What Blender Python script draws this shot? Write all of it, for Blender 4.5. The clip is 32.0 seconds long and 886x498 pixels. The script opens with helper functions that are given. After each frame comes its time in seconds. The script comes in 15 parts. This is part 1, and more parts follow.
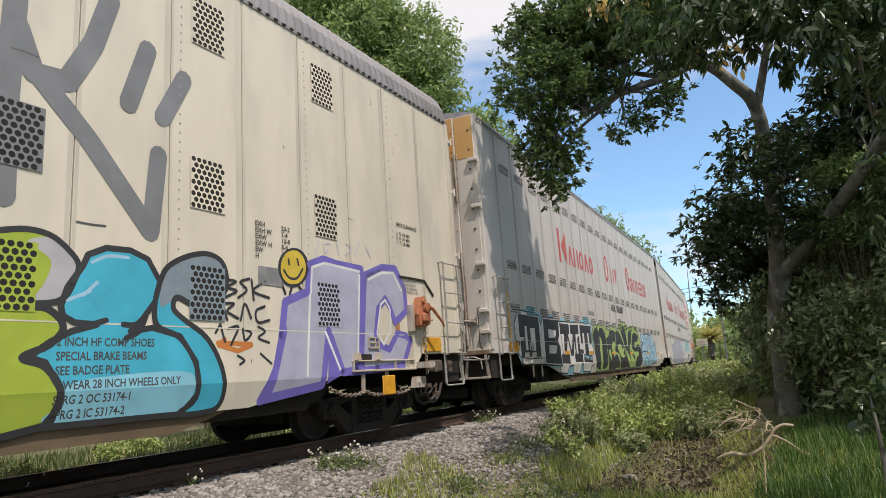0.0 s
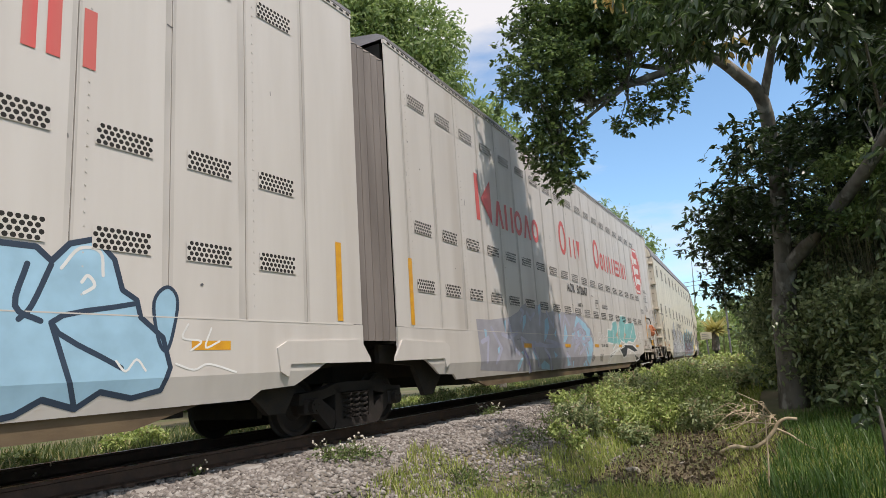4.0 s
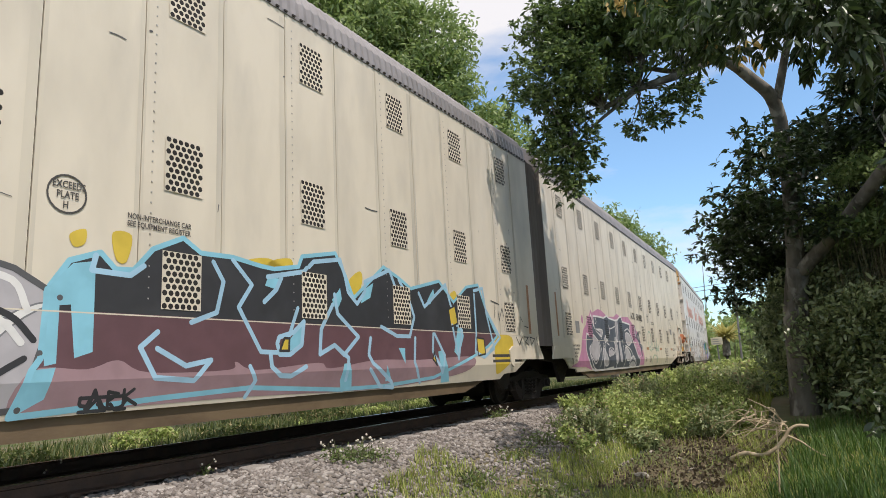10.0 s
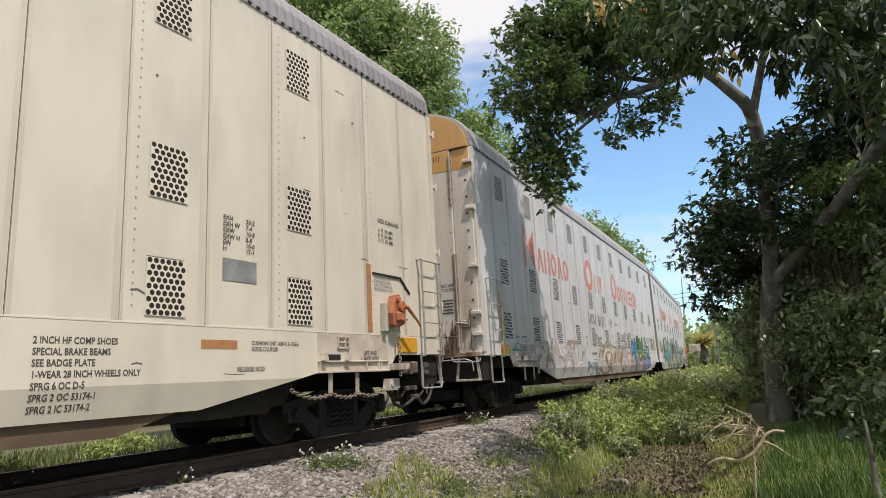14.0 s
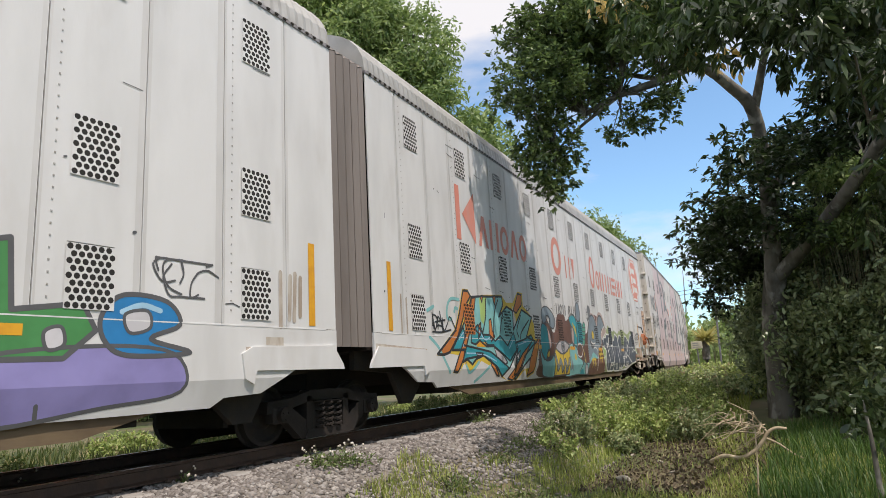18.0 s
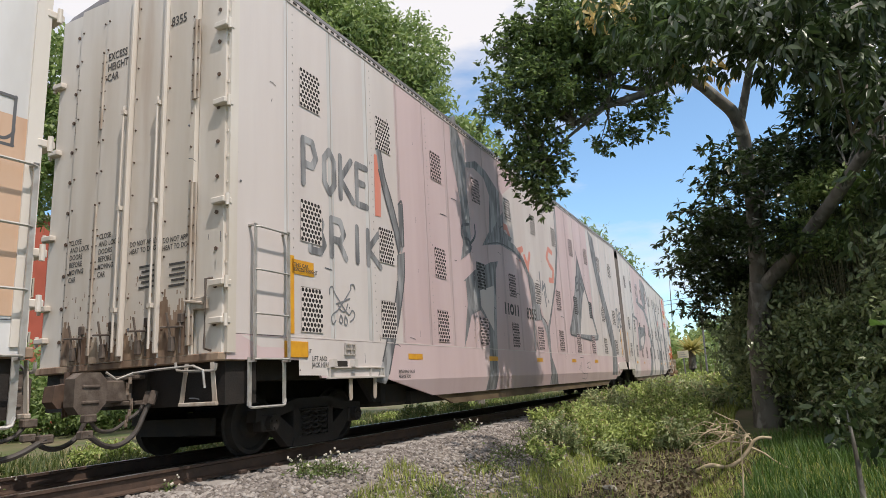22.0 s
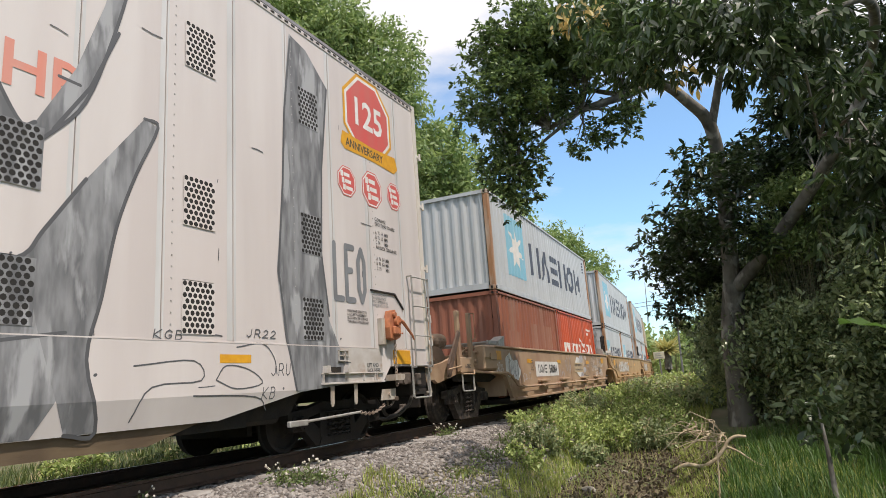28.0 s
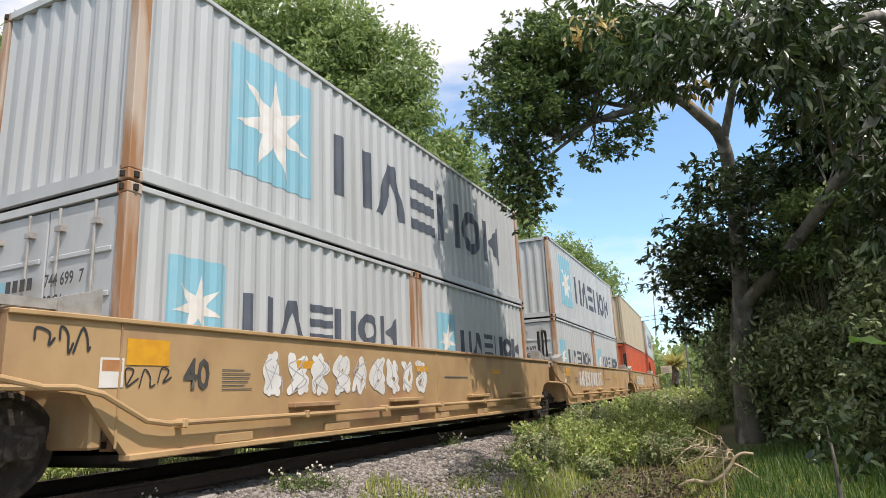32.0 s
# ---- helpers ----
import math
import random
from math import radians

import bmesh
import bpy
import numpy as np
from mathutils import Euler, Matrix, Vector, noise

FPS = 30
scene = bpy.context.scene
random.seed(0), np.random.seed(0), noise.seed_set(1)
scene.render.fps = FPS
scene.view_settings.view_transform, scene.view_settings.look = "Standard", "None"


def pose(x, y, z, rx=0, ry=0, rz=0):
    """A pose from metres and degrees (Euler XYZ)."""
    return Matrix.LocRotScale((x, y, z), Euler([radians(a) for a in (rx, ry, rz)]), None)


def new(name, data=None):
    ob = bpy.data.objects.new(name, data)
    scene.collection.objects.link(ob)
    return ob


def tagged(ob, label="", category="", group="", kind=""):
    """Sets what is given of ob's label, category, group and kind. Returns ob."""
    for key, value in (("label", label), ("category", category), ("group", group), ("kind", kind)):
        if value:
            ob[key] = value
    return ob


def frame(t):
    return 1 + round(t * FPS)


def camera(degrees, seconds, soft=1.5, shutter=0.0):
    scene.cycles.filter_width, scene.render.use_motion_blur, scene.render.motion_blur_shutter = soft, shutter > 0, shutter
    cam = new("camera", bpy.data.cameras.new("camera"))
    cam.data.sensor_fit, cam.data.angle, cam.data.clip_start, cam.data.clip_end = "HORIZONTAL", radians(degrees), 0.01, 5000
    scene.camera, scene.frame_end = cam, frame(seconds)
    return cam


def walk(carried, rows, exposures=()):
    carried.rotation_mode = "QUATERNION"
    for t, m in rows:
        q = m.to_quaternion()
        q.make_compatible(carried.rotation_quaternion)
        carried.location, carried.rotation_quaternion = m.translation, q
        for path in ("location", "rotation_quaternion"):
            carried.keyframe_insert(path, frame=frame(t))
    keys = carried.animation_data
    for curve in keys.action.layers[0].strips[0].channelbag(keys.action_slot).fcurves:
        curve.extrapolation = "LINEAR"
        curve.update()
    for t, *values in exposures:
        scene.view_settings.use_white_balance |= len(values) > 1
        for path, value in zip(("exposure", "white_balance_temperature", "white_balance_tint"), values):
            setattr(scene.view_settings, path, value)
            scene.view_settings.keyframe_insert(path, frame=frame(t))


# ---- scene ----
cam = camera(69.26, 32.0, soft=0.4)
EYE = (0.0, 0.0, 0.715)
# seconds, yaw, pitch, roll of the held camera
TURNS = (
    (0, 32.69, 11.23, 3.88), (0.5, 32.87, 11.06, 3.75), (1, 32.95, 11.14, 3.83), (1.5, 33.44, 11.51, 3.77), (2, 34.02, 11.78, 3.83), (2.5, 33.60, 11.50, 3.69),
    (3, 33.39, 11.13, 3.68), (3.5, 33.10, 10.81, 3.74), (5.5, 33.10, 10.31, 3.33), (6, 32.95, 10.56, 3.00), (6.5, 32.85, 11.20, 3.29), (7, 32.58, 11.22, 3.46),
    (7.5, 32.99, 11.55, 3.61), (8, 33.49, 11.97, 3.40), (8.5, 34.22, 12.15, 2.88), (9, 34.62, 12.55, 3.00), (9.5, 34.47, 11.80, 2.93), (10, 33.77, 10.85, 3.04),
    (10.5, 33.35, 11.01, 3.21), (11, 32.97, 10.85, 3.08), (11.5, 32.97, 10.76, 3.04), (12, 32.85, 10.25, 2.81), (12.5, 32.66, 10.65, 2.80), (13, 32.34, 11.08, 2.76),
    (13.5, 32.29, 11.45, 3.05), (14, 32.07, 11.33, 3.11), (14.5, 32.35, 11.56, 3.35), (16.5, 32.37, 11.28, 2.99), (17, 32.23, 11.07, 3.17), (17.5, 32.02, 11.09, 3.20),
    (18, 32.24, 11.16, 3.27), (18.5, 32.50, 11.36, 3.01), (19, 33.55, 11.84, 2.83), (19.5, 33.99, 12.51, 2.85), (20, 33.77, 12.45, 2.69), (20.5, 33.20, 12.03, 2.96),
    (21, 32.17, 11.79, 3.29), (21.5, 31.63, 11.66, 3.05), (22, 31.13, 11.83, 3.07), (22.5, 30.39, 11.56, 2.90), (23, 30.06, 11.49, 3.08), (23.5, 29.55, 11.96, 3.24),
    (24, 29.23, 12.22, 3.17), (24.5, 29.29, 12.05, 3.10), (25, 28.96, 11.82, 3.31), (25.5, 28.59, 12.28, 3.41), (27.5, 28.49, 12.17, 3.60), (28, 29.28, 12.11, 4.04),
    (28.5, 29.34, 11.89, 4.25), (29, 29.78, 12.62, 3.86), (29.5, 29.45, 12.49, 3.42), (30, 29.10, 12.47, 3.19), (30.5, 29.44, 12.78, 3.39), (31, 29.57, 12.67, 3.23),
    (31.5, 29.69, 12.78, 3.27), (32, 29.74, 12.90, 2.64),
)
walk(cam, [(t, pose(*EYE, 90 + pitch, roll, yaw)) for t, yaw, pitch, roll in TURNS],
     exposures=((0.0, 0.02, 6700, 15.0), (8.0, 0.06, 6700, 15.0), (22.0, 0.08, 6700, 15.0), (25.0, 0.12, 6700, 15.0), (28.5, 0.22, 6750, 15.0), (32.0, 0.28, 6750, 15.0)))

# ---- light ----
SUN_EL, SUN_AZ = radians(60), radians(112)   # azimuth clockwise from +y
world = bpy.data.worlds.new("sky")
scene.world = world
world.use_nodes = True
wn, wl = world.node_tree.nodes, world.node_tree.links
wn.clear()
w_out, w_bg, w_sky = wn.new("ShaderNodeOutputWorld"), wn.new("ShaderNodeBackground"), wn.new("ShaderNodeTexSky")
w_sky.sky_type, w_sky.sun_disc, w_sky.sun_elevation, w_sky.sun_rotation = "NISHITA", False, SUN_EL, SUN_AZ
w_sky.air_density, w_sky.dust_density, w_sky.ozone_density = 1.0, 0.8, 1.6
w_co, w_map, w_noise, w_ramp, w_mix = (wn.new("ShaderNode" + k) for k in ("TexCoord", "Mapping", "TexNoise", "ValToRGB", "MixRGB"))
w_map.inputs["Scale"].default_value = (1.6, 1.6, 5.0)
w_map.inputs["Location"].default_value = (0.35, 0.1, 0.0)
w_noise.inputs["Scale"].default_value, w_noise.inputs["Detail"].default_value, w_noise.inputs["Roughness"].default_value = 1.7, 7, 0.55
w_ramp.color_ramp.elements[0].position, w_ramp.color_ramp.elements[1].position = 0.45, 0.70
w_ramp.color_ramp.elements[0].color = (0.03, 0.03, 0.03, 1)
w_mix.inputs[2].default_value = (4.3, 4.4, 4.55, 1)
wl.new(w_co.outputs["Generated"], w_map.inputs["Vector"])
wl.new(w_map.outputs["Vector"], w_noise.inputs["Vector"])
w_sep, w_high, w_add = wn.new("ShaderNodeSeparateXYZ"), wn.new("ShaderNodeMapRange"), wn.new("ShaderNodeMath")
w_high.inputs["From Min"].default_value, w_high.inputs["From Max"].default_value, w_high.inputs["To Max"].default_value = 0.36, 0.56, 0.34
w_add.operation = "ADD"
wl.new(w_co.outputs["Generated"], w_sep.inputs["Vector"])
wl.new(w_sep.outputs["Z"], w_high.inputs["Value"])
wl.new(w_noise.outputs["Fac"], w_add.inputs[0])
wl.new(w_high.outputs["Result"], w_add.inputs[1])
wl.new(w_add.outputs["Value"], w_ramp.inputs["Fac"])
wl.new(w_ramp.outputs["Color"], w_mix.inputs[0])
w_tint = wn.new("ShaderNodeMixRGB")
w_tint.blend_type = "MULTIPLY"
w_tint.inputs[0].default_value, w_tint.inputs[2].default_value = 1.0, (0.80, 1.04, 1.10, 1)
wl.new(w_sky.outputs["Color"], w_tint.inputs[1])
wl.new(w_tint.outputs["Color"], w_mix.inputs[1])
wl.new(w_mix.outputs["Color"], w_bg.inputs["Color"])
w_bg.inputs["Strength"].default_value = 0.20
wl.new(w_bg.outputs["Background"], w_out.inputs["Surface"])
sun = new("sun", bpy.data.lights.new("sun", "SUN"))
sun.data.energy, sun.data.angle, sun.data.color = 3.6, radians(0.53), (1.0, 0.95, 0.87)
SUN_DIR = Vector((math.sin(SUN_AZ) * math.cos(SUN_EL), math.cos(SUN_AZ) * math.cos(SUN_EL), math.sin(SUN_EL)))
sun.matrix_world = Matrix.Translation((0, 0, 60)) @ (-SUN_DIR).to_track_quat("-Z", "Y").to_matrix().to_4x4()
scene.view_settings.exposure = 0.0


# ---- materials ----
def nodes_of(name):
    m = bpy.data.materials.new(name)
    m.use_nodes = True
    n, l = m.node_tree.nodes, m.node_tree.links
    return m, n, l, n["Principled BSDF"]


def surface(name, base, other=None, rough=0.6, metal=0.0, scale=3.0, stretch=(1, 1, 1), mix=(0.4, 0.65), bump=0.1, fine=40.0,
            third=None, third_scale=0.6, third_mix=(0.55, 0.75), each=0.0, spec=0.5, dent=0.0):
    """Two-scale procedural surface: base and other colour in blotches, a third colour in larger stains, fine relief."""
    m, n, l, p = nodes_of(name)
    other = other or tuple(c * 0.75 for c in base)
    co = n.new("ShaderNodeTexCoord")
    mp = n.new("ShaderNodeMapping")
    mp.inputs["Scale"].default_value = stretch
    info = n.new("ShaderNodeObjectInfo")
    shift = n.new("ShaderNodeVectorMath")
    shift.operation = "MULTIPLY_ADD"
    l.new(info.outputs["Random"], shift.inputs[0])
    shift.inputs[1].default_value = (37.0, 17.0, 29.0)
    l.new(co.outputs["Object"], shift.inputs[2])
    l.new(shift.outputs[0], mp.inputs["Vector"])

    def noise_ramp(sc, lo, hi, detail=5):
        t = n.new("ShaderNodeTexNoise")
        t.inputs["Scale"].default_value, t.inputs["Detail"].default_value = sc, detail
        l.new(mp.outputs["Vector"], t.inputs["Vector"])
        r = n.new("ShaderNodeMapRange")
        r.inputs["From Min"].default_value, r.inputs["From Max"].default_value = lo, hi
        l.new(t.outputs["Fac"], r.inputs["Value"])
        return t, r

    t1, r1 = noise_ramp(scale, *mix)
    mx = n.new("ShaderNodeMixRGB")
    mx.inputs[1].default_value, mx.inputs[2].default_value = (*base, 1), (*other, 1)
    l.new(r1.outputs["Result"], mx.inputs[0])
    colour = mx.outputs["Color"]
    if third:
        t3, r3 = noise_ramp(third_scale, *third_mix)
        m3 = n.new("ShaderNodeMixRGB")
        m3.inputs[2].default_value = (*third, 1)
        l.new(colour, m3.inputs[1])
        l.new(r3.outputs["Result"], m3.inputs[0])
        colour = m3.outputs["Color"]
    if each:
        hs = n.new("ShaderNodeHueSaturation")
        mr = n.new("ShaderNodeMapRange")
        mr.inputs["To Min"].default_value, mr.inputs["To Max"].default_value = 1 - each, 1 + each
        l.new(info.outputs["Random"], mr.inputs["Value"])
        l.new(mr.outputs["Result"], hs.inputs["Value"])
        l.new(colour, hs.inputs["Color"])
        colour = hs.outputs["Color"]
    l.new(colour, p.inputs["Base Color"])
    p.inputs["Roughness"].default_value, p.inputs["Metallic"].default_value = rough, metal
    p.inputs["Specular IOR Level"].default_value = spec
    rr = n.new("ShaderNodeMapRange")
    rr.inputs["To Min"].default_value, rr.inputs["To Max"].default_value = max(0.05, rough - 0.12), min(1, rough + 0.12)
    l.new(t1.outputs["Fac"], rr.inputs["Value"])
    l.new(rr.outputs["Result"], p.inputs["Roughness"])
    if bump:
        tb, _ = noise_ramp(fine, 0, 1, 3)
        b = n.new("ShaderNodeBump")
        b.inputs["Strength"].default_value, b.inputs["Distance"].default_value = bump, 0.02
        l.new(tb.outputs["Fac"], b.inputs["Height"])
        if dent:
            td, _ = noise_ramp(1.7, 0, 1, 2)
            d = n.new("ShaderNodeBump")
            d.inputs["Strength"].default_value, d.inputs["Distance"].default_value = dent, 0.12
            l.new(td.outputs["Fac"], d.inputs["Height"])
            l.new(d.outputs["Normal"], b.inputs["Normal"])
        l.new(b.outputs["Normal"], p.inputs["Normal"])
    return m


def foliage(name, dark, light, rough=0.5, back=0.35, dead=None, dead_part=0.0):
    """Leaves: colour varies leaf by leaf, and light comes through them."""
    m, n, l, p = nodes_of(name)
    geo = n.new("ShaderNodeNewGeometry")
    ramp = n.new("ShaderNodeValToRGB")
    e = ramp.color_ramp.elements
    e[0].color, e[1].color = (*dark, 1), (*light, 1)
    if dead:
        e[1].position = 1 - dead_part - 0.02
        k = e.new(1 - dead_part)
        k.color = (*dead, 1)
    l.new(geo.outputs["Random Per Island"], ramp.inputs["Fac"])
    l.new(ramp.outputs["Color"], p.inputs["Base Color"])
    p.inputs["Roughness"].default_value = rough
    tr = n.new("ShaderNodeBsdfTranslucent")
    hs = n.new("ShaderNodeHueSaturation")
    hs.inputs["Value"].default_value, hs.inputs["Saturation"].default_value = 1.3, 1.1
    l.new(ramp.outputs["Color"], hs.inputs["Color"])
    l.new(hs.outputs["Color"], tr.inputs["Color"])
    mix = n.new("ShaderNodeMixShader")
    mix.inputs[0].default_value = back
    l.new(p.outputs["BSDF"], mix.inputs[1])
    l.new(tr.outputs["BSDF"], mix.inputs[2])
    l.new(mix.outputs["Shader"], n["Material Output"].inputs["Surface"])
    return m


STREAK = (1.0, 1.0, 0.12)
M = {}
M["gray_paint"] = surface("weathered_light_gray_paint", (0.60, 0.56, 0.52), (0.54, 0.50, 0.46), 0.55, scale=2.0, stretch=STREAK, bump=0.03, dent=0.22, third=(0.47, 0.42, 0.37), third_scale=1.1, third_mix=(0.58, 0.85))
M["beige_paint"] = surface("weathered_cream_paint", (0.70, 0.63, 0.51), (0.60, 0.54, 0.44), 0.5, scale=2.0, stretch=(1, 1, 0.35), mix=(0.42, 0.72), bump=0.03, dent=0.22, third=(0.50, 0.455, 0.385), third_scale=1.3, third_mix=(0.54, 0.82))
M["white_paint"] = surface("weathered_white_paint", (0.67, 0.66, 0.65), (0.58, 0.57, 0.56), 0.55, scale=2.0, stretch=(1, 1, 0.3), mix=(0.42, 0.72), bump=0.03, dent=0.22, third=(0.48, 0.45, 0.42), third_scale=1.5, third_mix=(0.56, 0.84))
M["blush_paint"] = surface("weathered_pinkish_white_paint", (0.63, 0.575, 0.545), (0.56, 0.50, 0.475), 0.6, scale=1.6, stretch=STREAK, bump=0.03, dent=0.22, third=(0.60, 0.53, 0.50), third_scale=0.9, third_mix=(0.5, 0.75))
M["pink_paint"] = surface("sprayed_pink_paint", (0.61, 0.475, 0.47), (0.56, 0.425, 0.425), 0.6, scale=1.5, stretch=STREAK, bump=0.03, dent=0.22, third=(0.62, 0.53, 0.50), third_scale=0.8, third_mix=(0.55, 0.8))
M["dark_steel"] = surface("grimy_black_steel", (0.021, 0.018, 0.016), (0.038, 0.029, 0.022), 0.8, 0.2, scale=6, bump=0.3, fine=60)
M["truck_steel"] = surface("dusty_brown_cast_steel", (0.016, 0.013, 0.011), (0.028, 0.021, 0.017), 0.8, 0.1, scale=5, bump=0.3, fine=50)
M["sill_brown"] = surface("dirty_tan_sill_paint", (0.15, 0.105, 0.06), (0.09, 0.06, 0.035), 0.7, scale=3, stretch=(0.5, 1, 1), bump=0.1)
M["roof_gray"] = surface("galvanised_roof_sheet", (0.30, 0.28, 0.28), (0.24, 0.225, 0.225), 0.5, 0.35, scale=3, bump=0.05)
M["roof_white"] = surface("galvanised_pale_roof_sheet", (0.42, 0.41, 0.39), (0.34, 0.33, 0.31), 0.5, 0.3, scale=3, bump=0.05)
M["bellows"] = surface("dusty_rubber_bellows", (0.19, 0.16, 0.142), (0.13, 0.108, 0.095), 0.6, scale=3, stretch=STREAK, bump=0.1)
# Near-black that stands for the shade seen through the vent holes.
M["interior"] = surface("near_black_vent_shade", (0.02, 0.018, 0.016), (0.014, 0.012, 0.011), 0.9, bump=0)
M["red_letter"] = surface("faded_red_lettering", (0.62, 0.10, 0.09), (0.56, 0.13, 0.11), 0.6, scale=4, stretch=STREAK, bump=0)
M["pale_red"] = surface("sun_bleached_red_lettering", (0.68, 0.24, 0.17), (0.62, 0.28, 0.22), 0.6, scale=4, stretch=STREAK, bump=0)
M["black_letter"] = surface("black_stencil_paint", (0.055, 0.052, 0.05), (0.08, 0.075, 0.07), 0.7, scale=5, bump=0)
M["gray_letter"] = surface("faded_gray_stencil_paint", (0.20, 0.20, 0.20), (0.30, 0.30, 0.29), 0.7, scale=4, bump=0)
M["white_letter"] = surface("white_stencil_paint", (0.72, 0.70, 0.67), (0.64, 0.61, 0.57), 0.7, scale=5, bump=0)
M["orange_sticker"] = surface("amber_reflector", (0.72, 0.36, 0.03), (0.64, 0.30, 0.03), 0.4, scale=9, bump=0)
M["tan_sticker"] = surface("faded_orange_reflector", (0.46, 0.22, 0.09), (0.40, 0.18, 0.08), 0.5, scale=9, bump=0)
M["grime_cream"] = surface("grimy_cream_paint", (0.63, 0.57, 0.46), (0.50, 0.455, 0.38), 0.6, scale=1.6, stretch=(1, 1, 0.4), mix=(0.40, 0.70), bump=0.03)
M["grime_gray"] = surface("grimy_gray_paint", (0.55, 0.51, 0.47), (0.40, 0.37, 0.34), 0.6, scale=1.6, stretch=(1, 1, 0.4), mix=(0.38, 0.68), bump=0.03)
M["grime_white"] = surface("grimy_white_paint", (0.60, 0.585, 0.57), (0.49, 0.475, 0.46), 0.6, scale=1.6, stretch=(1, 1, 0.4), mix=(0.40, 0.70), bump=0.03)
M["grime_pink"] = surface("grimy_pink_paint", (0.57, 0.445, 0.44), (0.46, 0.36, 0.355), 0.6, scale=1.6, stretch=(1, 1, 0.4), mix=(0.40, 0.70), bump=0.03)
M["tan_panel"] = surface("pale_tan_stencil_panel", (0.52, 0.40, 0.26), (0.45, 0.34, 0.22), 0.6, scale=4, bump=0)
M["cont_patch"] = surface("faded_brown_container_patch", (0.31, 0.145, 0.095), (0.26, 0.105, 0.065), 0.7, scale=2, stretch=STREAK, bump=0.03, third=(0.34, 0.19, 0.14), third_scale=1.5)
M["smear"] = surface("brown_dirt_smear", (0.34, 0.27, 0.21), (0.48, 0.43, 0.37), 0.8, scale=9, stretch=(1, 1, 0.3), mix=(0.40, 0.62), bump=0)
M["door_orange"] = surface("weathered_orange_door_paint", (0.58, 0.33, 0.11), (0.50, 0.27, 0.09), 0.6, scale=4, stretch=STREAK, bump=0.04)
M["door_grime"] = surface("grimy_pale_door_paint", (0.66, 0.61, 0.55), (0.56, 0.50, 0.43), 0.6, scale=2.2, stretch=STREAK, bump=0.05, third=(0.42, 0.31, 0.23), third_scale=1.7, third_mix=(0.62, 0.80))
M["door_cream"] = surface("grimy_cream_door_paint", (0.66, 0.60, 0.50), (0.55, 0.48, 0.39), 0.6, scale=2.2, stretch=STREAK, bump=0.05, third=(0.40, 0.29, 0.20), third_scale=1.7, third_mix=(0.62, 0.80))
M["rust_dark"] = surface("dark_rusty_bolt_steel", (0.085, 0.055, 0.040), (0.13, 0.08, 0.055), 0.8, scale=9, bump=0.1)
M["door_dirt"] = surface("brown_road_dirt", (0.30, 0.21, 0.145), (0.17, 0.105, 0.07), 0.85, scale=7, stretch=(1, 1, 0.35), mix=(0.36, 0.64), bump=0.05, third=(0.44, 0.35, 0.26), third_scale=5.0, third_mix=(0.52, 0.66))
M["door_brown"] = surface("browner_tan_door_paint", (0.46, 0.375, 0.285), (0.36, 0.275, 0.20), 0.65, scale=3.0, stretch=STREAK, bump=0.05, third=(0.27, 0.185, 0.125), third_scale=2.2, third_mix=(0.56, 0.78))
M["cast"] = surface("dusty_cast_coupler_steel", (0.125, 0.098, 0.080), (0.075, 0.055, 0.043), 0.8, scale=9, bump=0.25, third=(0.20, 0.165, 0.135), third_scale=6)
M["hose"] = surface("dusty_black_rubber_hose", (0.075, 0.064, 0.056), (0.045, 0.038, 0.033), 0.65, scale=8, bump=0.1)
M["chain"] = surface("rust_pitted_chain_steel", (0.20, 0.145, 0.11), (0.33, 0.27, 0.22), 0.6, 0.35, scale=14, bump=0.1)
M["pad_cream"] = surface("rust_dusted_cream_paint", (0.60, 0.53, 0.44), (0.47, 0.385, 0.30), 0.65, scale=4, stretch=(0.7, 1, 1), bump=0.06, third=(0.34, 0.23, 0.155), third_scale=4.5, third_mix=(0.60, 0.74))
M["pad_gray"] = surface("rust_dusted_gray_paint", (0.52, 0.485, 0.45), (0.42, 0.365, 0.32), 0.65, scale=4, stretch=(0.7, 1, 1), bump=0.06, third=(0.34, 0.235, 0.165), third_scale=4.5, third_mix=(0.62, 0.76))
M["pad_rust"] = surface("rust_scraped_pale_paint", (0.47, 0.37, 0.30), (0.34, 0.225, 0.155), 0.75, scale=5, stretch=(0.5, 1, 1.2), bump=0.1, third=(0.22, 0.13, 0.085), third_scale=6, third_mix=(0.58, 0.70))
# Well bogies: dust, and sun spots through the grating painted in as mottles.
M["truck_sun_mottled"] = surface("dust_and_sun_mottled_cast_steel", (0.040, 0.031, 0.025), (0.10, 0.078, 0.062), 0.8, 0.1, scale=11, mix=(0.46, 0.66), bump=0.3, fine=50)
M["well_grime"] = surface("grimy_brown_yellow_paint", (0.34, 0.225, 0.14), (0.25, 0.155, 0.095), 0.7, scale=4, bump=0.1, third=(0.36, 0.255, 0.165), third_scale=3, third_mix=(0.54, 0.7), each=0.08)
M["salmon_panel"] = surface("faded_salmon_panel_paint", (0.58, 0.39, 0.27), (0.50, 0.31, 0.20), 0.6, scale=4, stretch=STREAK, bump=0.03, third=(0.62, 0.47, 0.36), third_scale=3)
# Darker than the meadow grass: the far verge's shade is put into it.
M["verge"] = foliage("shaded_verge_grass", (0.045, 0.075, 0.022), (0.14, 0.17, 0.055), 0.6, 0.38, dead=(0.36, 0.31, 0.16), dead_part=0.1)
M["galv"] = surface("galvanised_steel", (0.48, 0.46, 0.43), (0.36, 0.33, 0.30), 0.5, 0.4, scale=8, bump=0.05)
